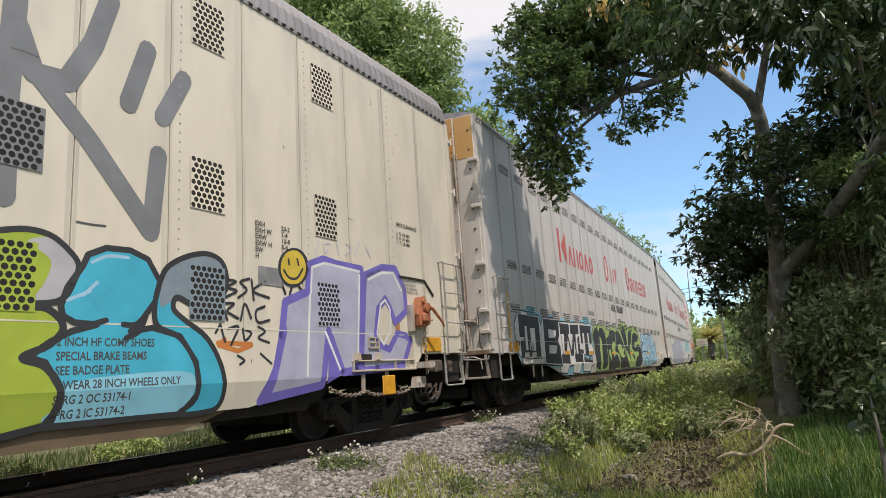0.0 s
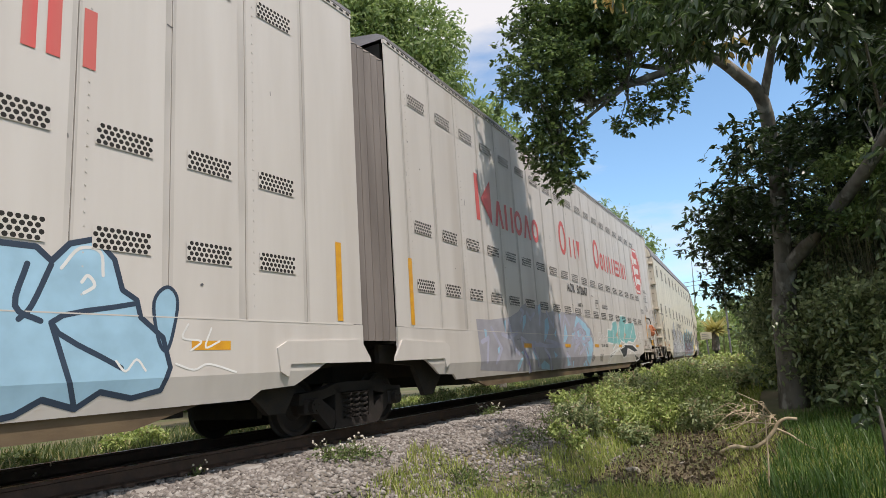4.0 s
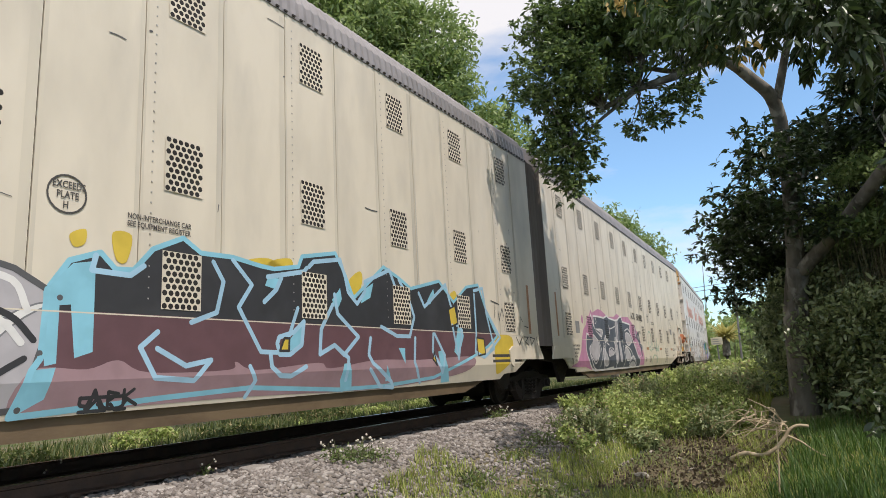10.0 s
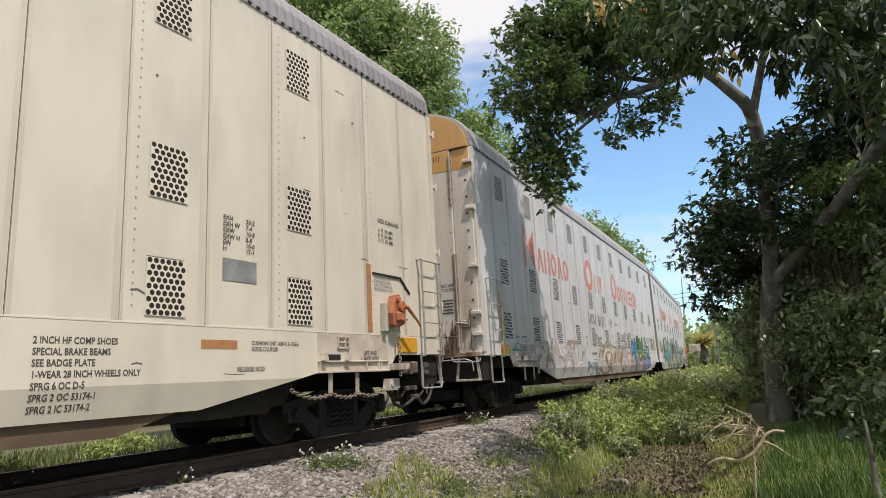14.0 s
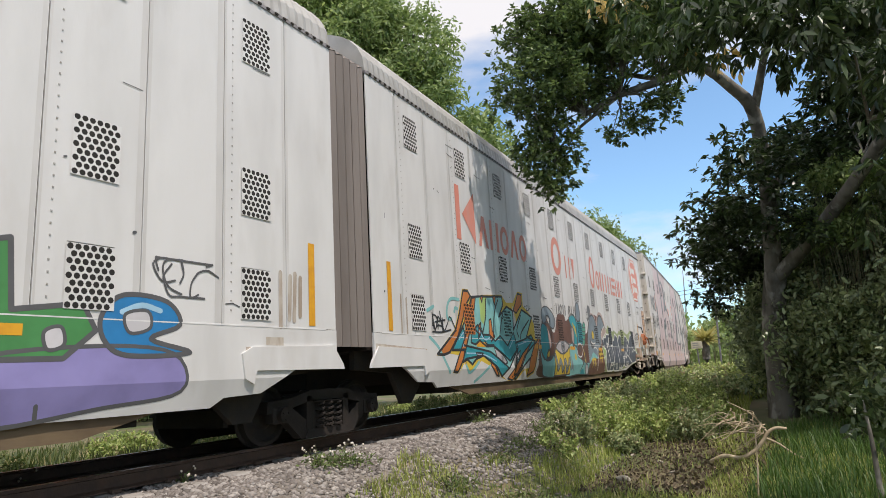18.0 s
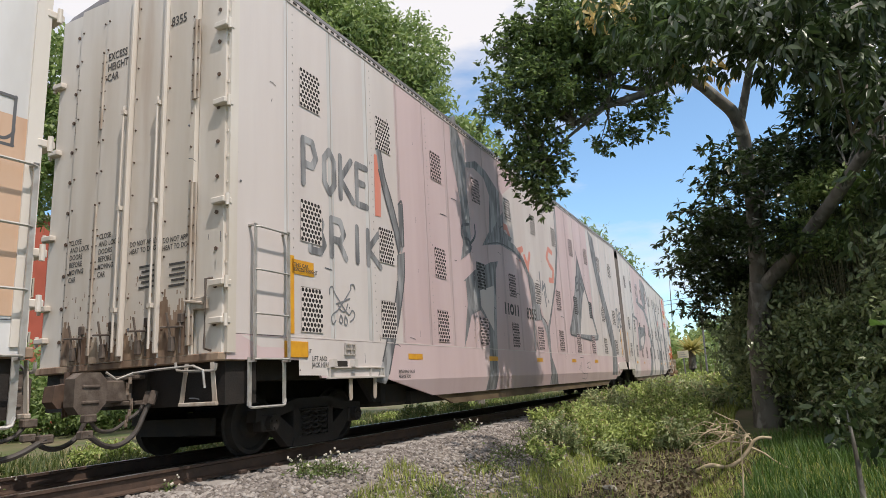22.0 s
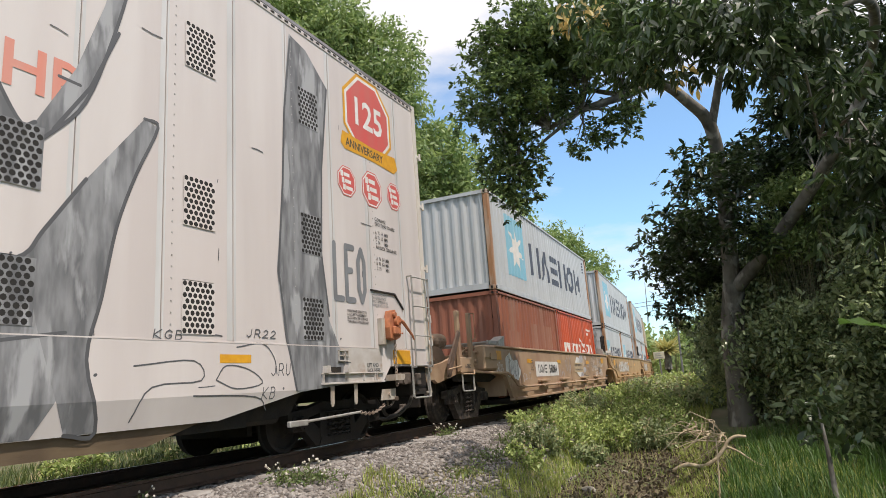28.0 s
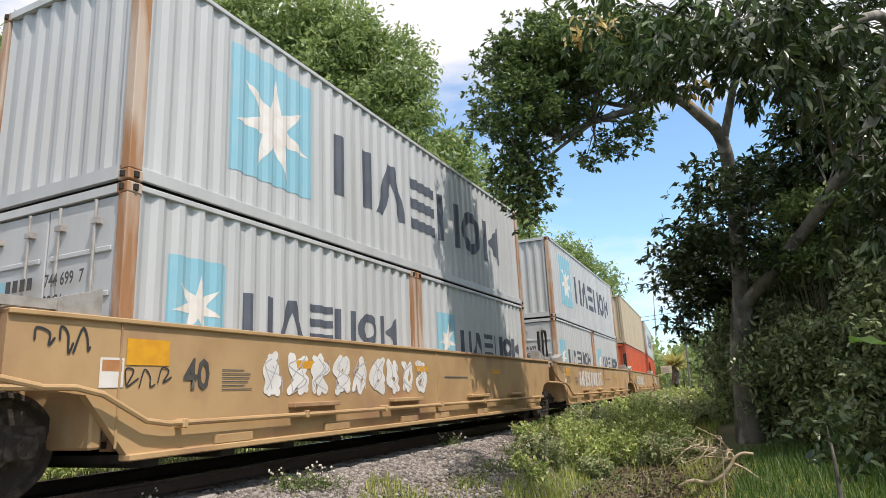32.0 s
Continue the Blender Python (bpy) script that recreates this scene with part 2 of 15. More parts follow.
M["brake_orange"] = surface("rusty_orange_hand_brake", (0.50, 0.18, 0.08), (0.34, 0.12, 0.06), 0.7, scale=9, bump=0.2)
M["yellow_well"] = surface("dusty_tan_yellow_paint", (0.47, 0.31, 0.155), (0.39, 0.245, 0.12), 0.65, scale=2.5, stretch=(0.6, 1, 0.5), bump=0.06, third=(0.30, 0.165, 0.11), third_scale=1.6, third_mix=(0.56, 0.74), each=0.05)
M["tan_well"] = surface("dusty_brown_yellow_paint", (0.42, 0.285, 0.178), (0.345, 0.222, 0.138), 0.65, scale=2.5, stretch=(0.6, 1, 0.5), bump=0.06, third=(0.30, 0.165, 0.11), third_scale=1.6, third_mix=(0.56, 0.74), each=0.05)
M["cont_gray"] = surface("weathered_gray_container_paint", (0.50, 0.52, 0.53), (0.44, 0.46, 0.47), 0.5, scale=2.5, stretch=STREAK, bump=0.04, third=(0.40, 0.40, 0.39), third_scale=1.5, third_mix=(0.6, 0.85))
M["cont_brown"] = surface("rusty_brown_container_paint", (0.30, 0.105, 0.06), (0.23, 0.085, 0.05), 0.65, scale=3, stretch=STREAK, bump=0.05, third=(0.30, 0.19, 0.14), third_scale=1.4, third_mix=(0.58, 0.78))
M["cont_red"] = surface("orange_red_container_paint", (0.58, 0.098, 0.034), (0.50, 0.084, 0.032), 0.5, scale=3, stretch=STREAK, bump=0.04, third=(0.40, 0.085, 0.04), third_scale=1.9, third_mix=(0.50, 0.60))
M["cont_tan"] = surface("faded_tan_container_paint", (0.50, 0.42, 0.30), (0.42, 0.34, 0.24), 0.6, scale=3, stretch=STREAK, bump=0.04)
M["cont_post"] = surface("rust_streaked_container_frame", (0.50, 0.40, 0.32), (0.34, 0.17, 0.08), 0.7, scale=5, stretch=STREAK, bump=0.1, mix=(0.42, 0.58))
M["cont_blue"] = surface("pale_blue_container_panel", (0.22, 0.47, 0.58), (0.25, 0.48, 0.58), 0.5, scale=3, bump=0.02)
M["rail"] = surface("rusty_rail_steel", (0.075, 0.050, 0.038), (0.11, 0.07, 0.05), 0.7, 0.3, scale=6, bump=0.2)
M["rail_head"] = surface("worn_rail_head", (0.35, 0.33, 0.31), (0.28, 0.25, 0.23), 0.35, 0.8, scale=8, bump=0)
M["concrete"] = surface("weathered_concrete", (0.36, 0.33, 0.30), (0.27, 0.245, 0.22), 0.85, scale=4, bump=0.3, each=0.12)
M["stone"] = surface("crushed_ballast_stone", (0.34, 0.305, 0.28), (0.26, 0.235, 0.215), 0.9, scale=7, bump=0.3, fine=25)
M["rock"] = surface("pale_field_stone", (0.36, 0.33, 0.27), (0.25, 0.225, 0.18), 0.9, scale=5, bump=0.3)
M["bark"] = surface("mottled_gray_bark", (0.17, 0.155, 0.13), (0.07, 0.063, 0.05), 0.9, scale=4, stretch=(1, 1, 0.5), bump=0.6, fine=18, third=(0.27, 0.255, 0.225), third_scale=4.5, third_mix=(0.55, 0.64))
M["dry_wood"] = surface("bleached_dry_wood", (0.46, 0.37, 0.25), (0.36, 0.28, 0.18), 0.8, scale=9, bump=0.3)
M["stem"] = surface("green_brown_stem", (0.11, 0.11, 0.05), (0.08, 0.07, 0.035), 0.8, scale=9, bump=0)
# One tree's leaf in three tones: shaded, half-lit and lit crowns put into colour.
M["leaf_shaded"] = foliage("shaded_glossy_leaf", (0.017, 0.031, 0.013), (0.066, 0.100, 0.037), 0.33, 0.24)
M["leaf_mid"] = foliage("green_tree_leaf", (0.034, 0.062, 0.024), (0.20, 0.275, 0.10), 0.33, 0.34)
M["leaf_near"] = foliage("half_lit_tree_leaf", (0.030, 0.056, 0.021), (0.11, 0.165, 0.06), 0.35, 0.28)
M["leaf_back"] = foliage("feathery_green_leaf", (0.12, 0.19, 0.06), (0.35, 0.43, 0.18), 0.5, 0.42)
M["leaf_bush"] = foliage("scrub_leaf", (0.15, 0.21, 0.06), (0.53, 0.60, 0.23), 0.55, 0.38, dead=(0.44, 0.37, 0.22), dead_part=0.06)
M["leaf_bush_gray"] = foliage("gray_green_scrub_leaf", (0.11, 0.15, 0.06), (0.44, 0.49, 0.26), 0.5, 0.36, dead=(0.40, 0.33, 0.20), dead_part=0.10)
M["leaf_yellow"] = foliage("yellowed_dry_leaf", (0.36, 0.25, 0.08), (0.66, 0.54, 0.26), 0.5, 0.40)
M["grass"] = foliage("meadow_grass", (0.17, 0.22, 0.05), (0.41, 0.45, 0.13), 0.6, 0.40, dead=(0.50, 0.43, 0.23), dead_part=0.10)
# Lush greens, darkened so the tree's shade is partly in their colour.
M["grass_lush_shaded"] = foliage("lush_shaded_grass", (0.040, 0.094, 0.020), (0.12, 0.205, 0.050), 0.5, 0.40)
M["flower"] = surface("dry_white_seed_head", (0.62, 0.57, 0.48), (0.50, 0.44, 0.36), 0.9, scale=12, bump=0)
M["brick_red"] = surface("red_painted_wall", (0.46, 0.10, 0.06), (0.40, 0.09, 0.055), 0.8, scale=1.0, bump=0.1)
M["plaster"] = surface("pale_plaster", (0.50, 0.46, 0.38), (0.42, 0.38, 0.31), 0.85, scale=1.0, bump=0.1)
M["sign_yellow"] = surface("faded_sign_board", (0.50, 0.46, 0.34), (0.42, 0.38, 0.28), 0.6, scale=2, bump=0)
M["post_gray"] = surface("gray_metal_post", (0.22, 0.22, 0.22), (0.17, 0.17, 0.17), 0.6, 0.3, scale=5, bump=0)


# ---- mesh helpers ----
def mesh_of(name, bm, mat, smooth=False):
    me = bpy.data.meshes.new(name)
    bm.normal_update()
    bm.to_mesh(me)
    bm.free()
    if smooth:
        me.polygons.foreach_set("use_smooth", [True] * len(me.polygons))
    for x in (mat if isinstance(mat, (list, tuple)) else [mat]):
        me.materials.append(x)
    return me


def part(name, bm, mat, parent=None, label="", at=None, smooth=False):
    """Links a bmesh, or a mesh that others share, as one object under its thing."""
    me = bm if isinstance(bm, bpy.types.Mesh) else mesh_of(name, bm, mat, smooth)
    ob = new(name, me)
    if isinstance(bm, bpy.types.Mesh) and mat is not None and me.materials and me.materials[0] != mat:
        ob.material_slots[0].link = "OBJECT"
        ob.material_slots[0].material = mat
    if parent is not None:
        ob.parent = parent
    if at is not None:
        ob.matrix_basis = at if isinstance(at, Matrix) else Matrix.Translation(at)
    return tagged(ob, label)


def thing(name, label, category, at=None, group="", kind=""):
    ob = new(name)
    ob.empty_display_size = 0.2
    if at is not None:
        ob.matrix_basis = at
    return tagged(ob, label, category, group, kind)


def box(bm, x0, x1, y0, y1, z0, z1, bevel=0.0):
    g = bmesh.ops.create_cube(bm, size=1.0, matrix=Matrix.Translation(((x0 + x1) / 2, (y0 + y1) / 2, (z0 + z1) / 2)) @ Matrix.Diagonal((abs(x1 - x0), abs(y1 - y0), abs(z1 - z0), 1)))
    if bevel:
        edges = list({e for v in g["verts"] for e in v.link_edges})
        bmesh.ops.bevel(bm, geom=edges, offset=bevel, segments=1, affect="EDGES")
    return bm


def bar(bm, a, b, r0, r1=None, n=8):
    """A round bar from a to b."""
    a, b = Vector(a), Vector(b)
    d = b - a
    if d.length < 1e-6:
        return bm
    m = Matrix.Translation((a + b) / 2) @ d.to_track_quat("Z", "Y").to_matrix().to_4x4()
    bmesh.ops.create_cone(bm, cap_ends=True, segments=n, radius1=r0, radius2=r0 if r1 is None else r1, depth=d.length, matrix=m)
    return bm


def pipe(bm, pts, r, n=8, radii=None):
    """A bent tube along points, in one skin."""
    pts = [Vector(p) for p in pts]
    rings = []
    for i, p in enumerate(pts):
        d = (pts[min(i + 1, len(pts) - 1)] - pts[max(i - 1, 0)]).normalized()
        q = d.to_track_quat("Z", "Y")
        rr = radii[i] if radii else r
        rings.append([bm.verts.new(p + q @ Vector((math.cos(k * math.tau / n) * rr, math.sin(k * math.tau / n) * rr, 0))) for k in range(n)])
    for a, b in zip(rings, rings[1:]):
        for k in range(n):
            bm.faces.new((a[k], a[(k + 1) % n], b[(k + 1) % n], b[k]))
    bm.faces.new(rings[0][::-1])
    bm.faces.new(rings[-1])
    return bm


def prism(bm, poly, y0, y1):
    """A plate with the outline poly in the x-z plane, from y0 to y1."""
    a = [bm.verts.new((x, y0, z)) for x, z in poly]
    b = [bm.verts.new((x, y1, z)) for x, z in poly]
    n = len(poly)
    bm.faces.new(a)
    bm.faces.new(b[::-1])
    for i in range(n):
        bm.faces.new((a[i], b[i], b[(i + 1) % n], a[(i + 1) % n]))
    bmesh.ops.recalc_face_normals(bm, faces=bm.faces)
    return bm


def from_arrays(name, verts, faces, mat, smooth=False):
    """A mesh from numpy arrays of vertices and equal-sided faces."""
    me = bpy.data.meshes.new(name)
    k = faces.shape[1]
    me.vertices.add(len(verts))
    me.vertices.foreach_set("co", np.ascontiguousarray(verts, np.float32).ravel())
    me.loops.add(faces.size)
    me.loops.foreach_set("vertex_index", np.ascontiguousarray(faces, np.int32).ravel())
    me.polygons.add(len(faces))
    me.polygons.foreach_set("loop_start", np.arange(0, faces.size, k, dtype=np.int32))
    me.polygons.foreach_set("loop_total", np.full(len(faces), k, np.int32))
    if smooth:
        me.polygons.foreach_set("use_smooth", np.ones(len(faces), bool))
    me.update(calc_edges=True)
    me.materials.append(mat)
    return me


# ---- the curved track and what rides on it ----
DC, S_TANGENT, BEND, SPEED = 6.0208, -23.4987, 0.0021636, 6.4752


def track(s):
    """Middle of the track at the arc length s, at the rails' top, and its heading."""
    th = (s - S_TANGENT) * BEND
    return Vector((-DC - (1 - math.cos(th)) / BEND, S_TANGENT + math.sin(th) / BEND, 0)), th


def beside(s, d, z=0.0):
    """The point d metres to the camera's side of the track's middle."""
    p, th = track(s)
    return Vector((p.x + math.cos(th) * d, p.y + math.sin(th) * d, z))


def ride(sa, sb):
    """The pose of a vehicle that spans sa to sb, its x axis along the track, at sa."""
    a, b = track(sa)[0], track(sb)[0]
    return pose(a.x, a.y, 0, 0, 0, math.degrees(math.atan2(b.y - a.y, b.x - a.x)))


def ground_height(x, y):
    """Ground: a low bed under the track, a ditch-side slope towards the camera, a rise far off."""
    s = y * 1.0
    p, th = track(s)
    d = x - p.x
    a = abs(d)
    bed = -0.215
    if d > 0:
        side = -0.95
        w = min(1, max(0, (d - 1.75) / 1.9))
    else:
        side = -0.55
        w = min(1, max(0, (a - 1.9) / 2.5))
    w = w * w * (3 - 2 * w)
    z = bed + (side - bed) * w
    if y > 9 and d > 0:
        z += min(1, (y - 9) / 12) * 0.45 * w
    r = math.hypot(x, y)
    z += 0.05 * w * noise.noise((x * 0.5, y * 0.5, 0)) + 0.02 * w * noise.noise((x * 2.1, y * 2.1, 3))
    if r > 70:
        z += (r - 70) * 0.045 + 1.5 * noise.noise((x * 0.02, y * 0.02, 7)) * min(1, (r - 70) / 60)
    return z


MOVES = []      # vehicle, its two ends on the track at the start
WHEELS = []     # wheelset, its thing's place, its radius


def build_ground():
    def cuts(lo, hi, fine_lo, fine_hi, step):
        out = [fine_lo + i * step for i in range(int((fine_hi - fine_lo) / step) + 1)]
        g, v = step, fine_hi
        while v < hi:
            g *= 1.35
            v += g
            out.append(min(v, hi))
        g, v = step, fine_lo
        while v > lo:
            g *= 1.35
            v -= g
            out.insert(0, max(v, lo))
        return out
    xs, ys = cuts(-1500, 1500, -16, 8, 0.3), cuts(-600, 2200, -4, 40, 0.35)
    verts = np.array([(x, y, ground_height(x, y)) for y in ys for x in xs])
    nx = len(xs)
    faces = np.array([(j * nx + i, j * nx + i + 1, (j + 1) * nx + i + 1, (j + 1) * nx + i) for j in range(len(ys) - 1) for i in range(nx - 1)])
    earth = surface("dry_earth_with_grass_mat", (0.115, 0.10, 0.05), (0.15, 0.125, 0.07), 0.95, scale=1.6, bump=0.5, fine=9, third=(0.07, 0.095, 0.025), third_scale=0.5, third_mix=(0.42, 0.6))
    ob = new("ground", from_arrays("ground", verts, faces, earth, True))
    tagged(ob, "dry grassy ground sloping away beside the railway", "ground", kind="structure")
    return ob


def build_track():
    bed = thing("railway_track", "rusty railway track on pale concrete sleepers in ballast", "track", kind="structure")
    prof = [(-0.07, -0.17), (-0.07, -0.155), (-0.012, -0.135), (-0.012, -0.04), (-0.036, -0.03), (-0.036, -0.002), (0.036, -0.002), (0.036, -0.03), (0.012, -0.04), (0.012, -0.135), (0.07, -0.155), (0.07, -0.17)]
    for off in (0.7525, -0.7525):
        bm = bmesh.new()
        rings = []
        for i in range(0, 171):
            s = -50 + i * 2.0
            rings.append([bm.verts.new(beside(s, off + dx, dz)) for dx, dz in prof])
        for a, b in zip(rings, rings[1:]):
            for k in range(len(prof)):
                f = bm.faces.new((a[k], b[k], b[(k + 1) % len(prof)], a[(k + 1) % len(prof)]))
                f.material_index = 1 if k == 5 else 0
        bmesh.ops.recalc_face_normals(bm, faces=bm.faces)
        part("rail", bm, [M["rail"], M["rail_head"]], bed)
    bm = bmesh.new()
    box(bm, -0.12, 0.12, -1.3, 1.3, -0.38, -0.175, 0.02)
    tie = mesh_of("sleeper", bm, M["concrete"])
    for i in range(-8, 110):
        s = i * 0.6
        p, th = track(s)
        part("sleeper", tie, None, bed, at=pose(p.x + random.uniform(-0.02, 0.02), p.y, random.uniform(-0.01, 0.005), 0, 0, math.degrees(th) + 90 + random.uniform(-0.8, 0.8)))
    for i in range(2, 30):
        s = i * 0.6
        for off in (0.62, 0.885):
            bm = bmesh.new()
            box(bm, -0.05, 0.05, -0.03, 0.03, -0.18, -0.135, 0.01)
            p = beside(s, off)
            part("rail_clip", bm, M["rail"], bed, at=pose(p.x, p.y, 0, 0, 0, math.degrees(track(s)[1]) + 90))
    # ballast
    rows = []
    for i in range(150):
        s = -12 + i * 0.6
        rows.append([beside(s, d) for d in [-2.4 + 0.26 * j for j in range(20)]])
    v = np.array([(p.x, p.y, ground_height(p.x, p.y) + (0.012 if 0 < j < 19 else -0.03)) for r in rows for j, p in enumerate(r)])
    f = np.array([(i * 20 + j, i * 20 + j + 1, i * 20 + j + 21, i * 20 + j + 20) for i in range(149) for j in range(19)])
    gravel = surface("fine_brown_ballast", (0.21, 0.185, 0.16), (0.13, 0.11, 0.09), 0.95, scale=14, bump=0.8, fine=45, third=(0.28, 0.25, 0.22), third_scale=5)
    tagged(new("ballast_bed", from_arrays("ballast_bed", v, f, gravel, True)), "bed of fine brown-gray ballast under the track", "ballast", kind="structure")
    rng = np.random.default_rng(5)
    ico = bmesh.new()
    bmesh.ops.create_icosphere(ico, subdivisions=1, radius=1.0)
    base_v = np.array([v.co[:] for v in ico.verts])
    base_f = np.array([[v.index for v in f.verts] for f in ico.faces])
    ico.free()

    def stones(n, s_lo, s_hi, d_lo, d_hi, r_lo, r_hi, seed):
        rng = np.random.default_rng(seed)
        s = s_lo + (s_hi - s_lo) * rng.random(n) ** 1.4
        d = rng.uniform(d_lo, d_hi, n)
        th = (s - S_TANGENT) * BEND
        x = -DC - (1 - np.cos(th)) / BEND + np.cos(th) * d
        y = S_TANGENT + np.sin(th) / BEND + np.sin(th) * d
        z = np.array([ground_height(a, b) for a, b in zip(x, y)])
        r = rng.uniform(r_lo, r_hi, n)
        v = base_v[None] * (1 + 0.38 * (rng.random((n, len(base_v), 3)) - 0.5) * 1.6) * r[:, None, None] * rng.uniform(0.6, 1.35, (n, 1, 3)) * np.array([1, 1, 0.75])
        v += np.stack([x, y, z + r * 0.3], -1)[:, None]
        f = base_f[None] + (np.arange(n) * len(base_v))[:, None, None]
        return from_arrays("ballast", v.reshape(-1, 3), f.reshape(-1, 3), STONE_EACH)
    global STONE_EACH
    m, n, l, p = nodes_of("mixed_ballast_stone")
    geo, ramp = n.new("ShaderNodeNewGeometry"), n.new("ShaderNodeValToRGB")
    ramp.color_ramp.elements[0].color, ramp.color_ramp.elements[1].color = (0.13, 0.11, 0.095, 1), (0.46, 0.42, 0.38, 1)
    k = ramp.color_ramp.elements.new(0.5)
    k.color = (0.27, 0.235, 0.21, 1)
    l.new(geo.outputs["Random Per Island"], ramp.inputs["Fac"])
    tn, mm = n.new("ShaderNodeTexNoise"), n.new("ShaderNodeMixRGB")
    tn.inputs["Scale"].default_value = 30
    mm.blend_type, mm.inputs[0].default_value = "MULTIPLY", 0.5
    l.new(ramp.outputs["Color"], mm.inputs[1])
    l.new(tn.outputs["Fac"], mm.inputs[2])
    l.new(mm.outputs["Color"], p.inputs["Base Color"])
    p.inputs["Roughness"].default_value = 0.9
    STONE_EACH = m
    for nm, me in (("ballast", stones(21000, 2.5, 21, 0.95, 2.95, 0.013, 0.036, 1)), ("ballast", stones(7000, 2, 26, -1.9, 1.05, 0.02, 0.045, 2)), ("ballast", stones(4500, 18, 70, -2.2, 2.4, 0.03, 0.06, 3)), ("ballast", stones(1600, 3, 16, 2.6, 3.7, 0.015, 0.035, 4)), ("ballast", stones(7000, -12, 3, -2.2, 2.8, 0.016, 0.042, 6))):
        tagged(new(nm, me), "loose gray crushed stone ballast beside the rails", "ballast", kind="stuff")


# ---- pieces of the autoracks ----
HW = 1.53       # half width over the side panels
DX = 0.9335     # panel pitch


def vent_mesh(name, w, h, cols, rows, mat):
    """A perforated plate: staggered round holes through it."""
    bm = bmesh.new()
    px, pz = w / (cols + 0.5), h / rows
    rad = min(px, pz) * 0.455
    for j in range(rows):
        shift = px * 0.5 if j % 2 else 0.0
        z0, z1 = j * pz, (j + 1) * pz
        e0 = 0.0 if not shift else w - px * 0.5 * 0
        fx = (0.0, shift) if shift else (cols * px, w)
        bm.faces.new([bm.verts.new((x, 0, z)) for x, z in ((fx[0], z0), (fx[1], z0), (fx[1], z1), (fx[0], z1))])
        for i in range(cols):
            x0 = shift + i * px
            cx, cz = x0 + px / 2, (z0 + z1) / 2
            outer = [(x0 + px, cz), (x0 + px, z1), (cx, z1), (x0, z1), (x0, cz), (x0, z0), (cx, z0), (x0 + px, z0)]
            ov = [bm.verts.new((x, 0, z)) for x, z in outer]
            iv = [bm.verts.new((cx + rad * math.cos(k * math.pi / 4), 0, cz + rad * math.sin(k * math.pi / 4))) for k in range(8)]
            for k in range(8):
                bm.faces.new((ov[k], ov[(k + 1) % 8], iv[(k + 1) % 8], iv[k]))
    for f in bm.faces:
        f.normal_update()
        if f.normal.y > 0:
            f.normal_flip()
    return mesh_of(name, bm, mat)


def panel_mesh(name, w, z0, z1, holes, mat):
    """A sheet of the side wall, w wide, with rectangular openings (x0, x1, za, zb)."""
    bm = bmesh.new()
    xs = sorted({0.0, w} | {v for h in holes for v in h[:2]})
    zs = sorted({z0, z1} | {v for h in holes for v in h[2:]})
    vs = {}
    for x in xs:
        for z in zs:
            vs[x, z] = bm.verts.new((x, 0, z))
    for xa, xb in zip(xs, xs[1:]):
        for za, zb in zip(zs, zs[1:]):
            if any(h[0] <= xa and xb <= h[1] and h[2] <= za and zb <= h[3] for h in holes):
                continue
            bm.faces.new((vs[xa, za], vs[xb, za], vs[xb, zb], vs[xa, zb]))
    bmesh.ops.delete(bm, geom=[v for v in bm.verts if not v.link_faces], context="VERTS")
    g = bmesh.ops.extrude_face_region(bm, geom=list(bm.faces))
    bmesh.ops.translate(bm, verts=[e for e in g["geom"] if isinstance(e, bmesh.types.BMVert)], vec=(0, 0.018, 0))
    bmesh.ops.recalc_face_normals(bm, faces=bm.faces)
    return mesh_of(name, bm, mat)


BELT = 1.35
TALL = ((4.37, 4.91), (2.555, 3.095), (1.42, 1.99))     # openings' heights on the round-roofed and pink cars
WIDE = ((4.94, 5.14), (2.835, 3.04), (1.905, 2.11))     # on the light gray cars
VENT_TALL = vent_mesh("vent_tall", 0.44, 0.55, 6, 9, M["beige_paint"])
VENT_WIDE = vent_mesh("vent_wide", 0.56, 0.205, 9, 4, M["gray_paint"])
SHARED = {}


def shared(key, make):
    if key not in SHARED:
        SHARED[key] = make()
    return SHARED[key]


def wheelset_mesh(r):
    def make():
        bm = bmesh.new()
        for sgn in (-1, 1):
            prof = [(0.095, 0.69), (r - 0.09, 0.70), (r - 0.055, 0.685), (r + 0.025, 0.685), (r + 0.02, 0.71), (r, 0.72), (r - 0.004, 0.815), (r - 0.05, 0.82), (r - 0.075, 0.775), (0.17, 0.77), (0.12, 0.83), (0.0, 0.83)]
            rings = [[bm.verts.new((math.cos(k * math.tau / 32) * rr, sgn * y, math.sin(k * math.tau / 32) * rr)) for k in range(32)] for rr, y in prof[:-1]]
            for a, b in zip(rings, rings[1:]):
                for k in range(32):
                    bm.faces.new((a[k], a[(k + 1) % 32], b[(k + 1) % 32], b[k]))
            bm.faces.new(rings[-1])
        bar(bm, (0, -0.7, 0), (0, 0.7, 0), 0.085, n=12)
        bmesh.ops.recalc_face_normals(bm, faces=bm.faces)
        return mesh_of("wheelset", bm, M["dark_steel"] if r < 0.4 else M["truck_sun_mottled"])
    return shared(("wheelset", r), make)


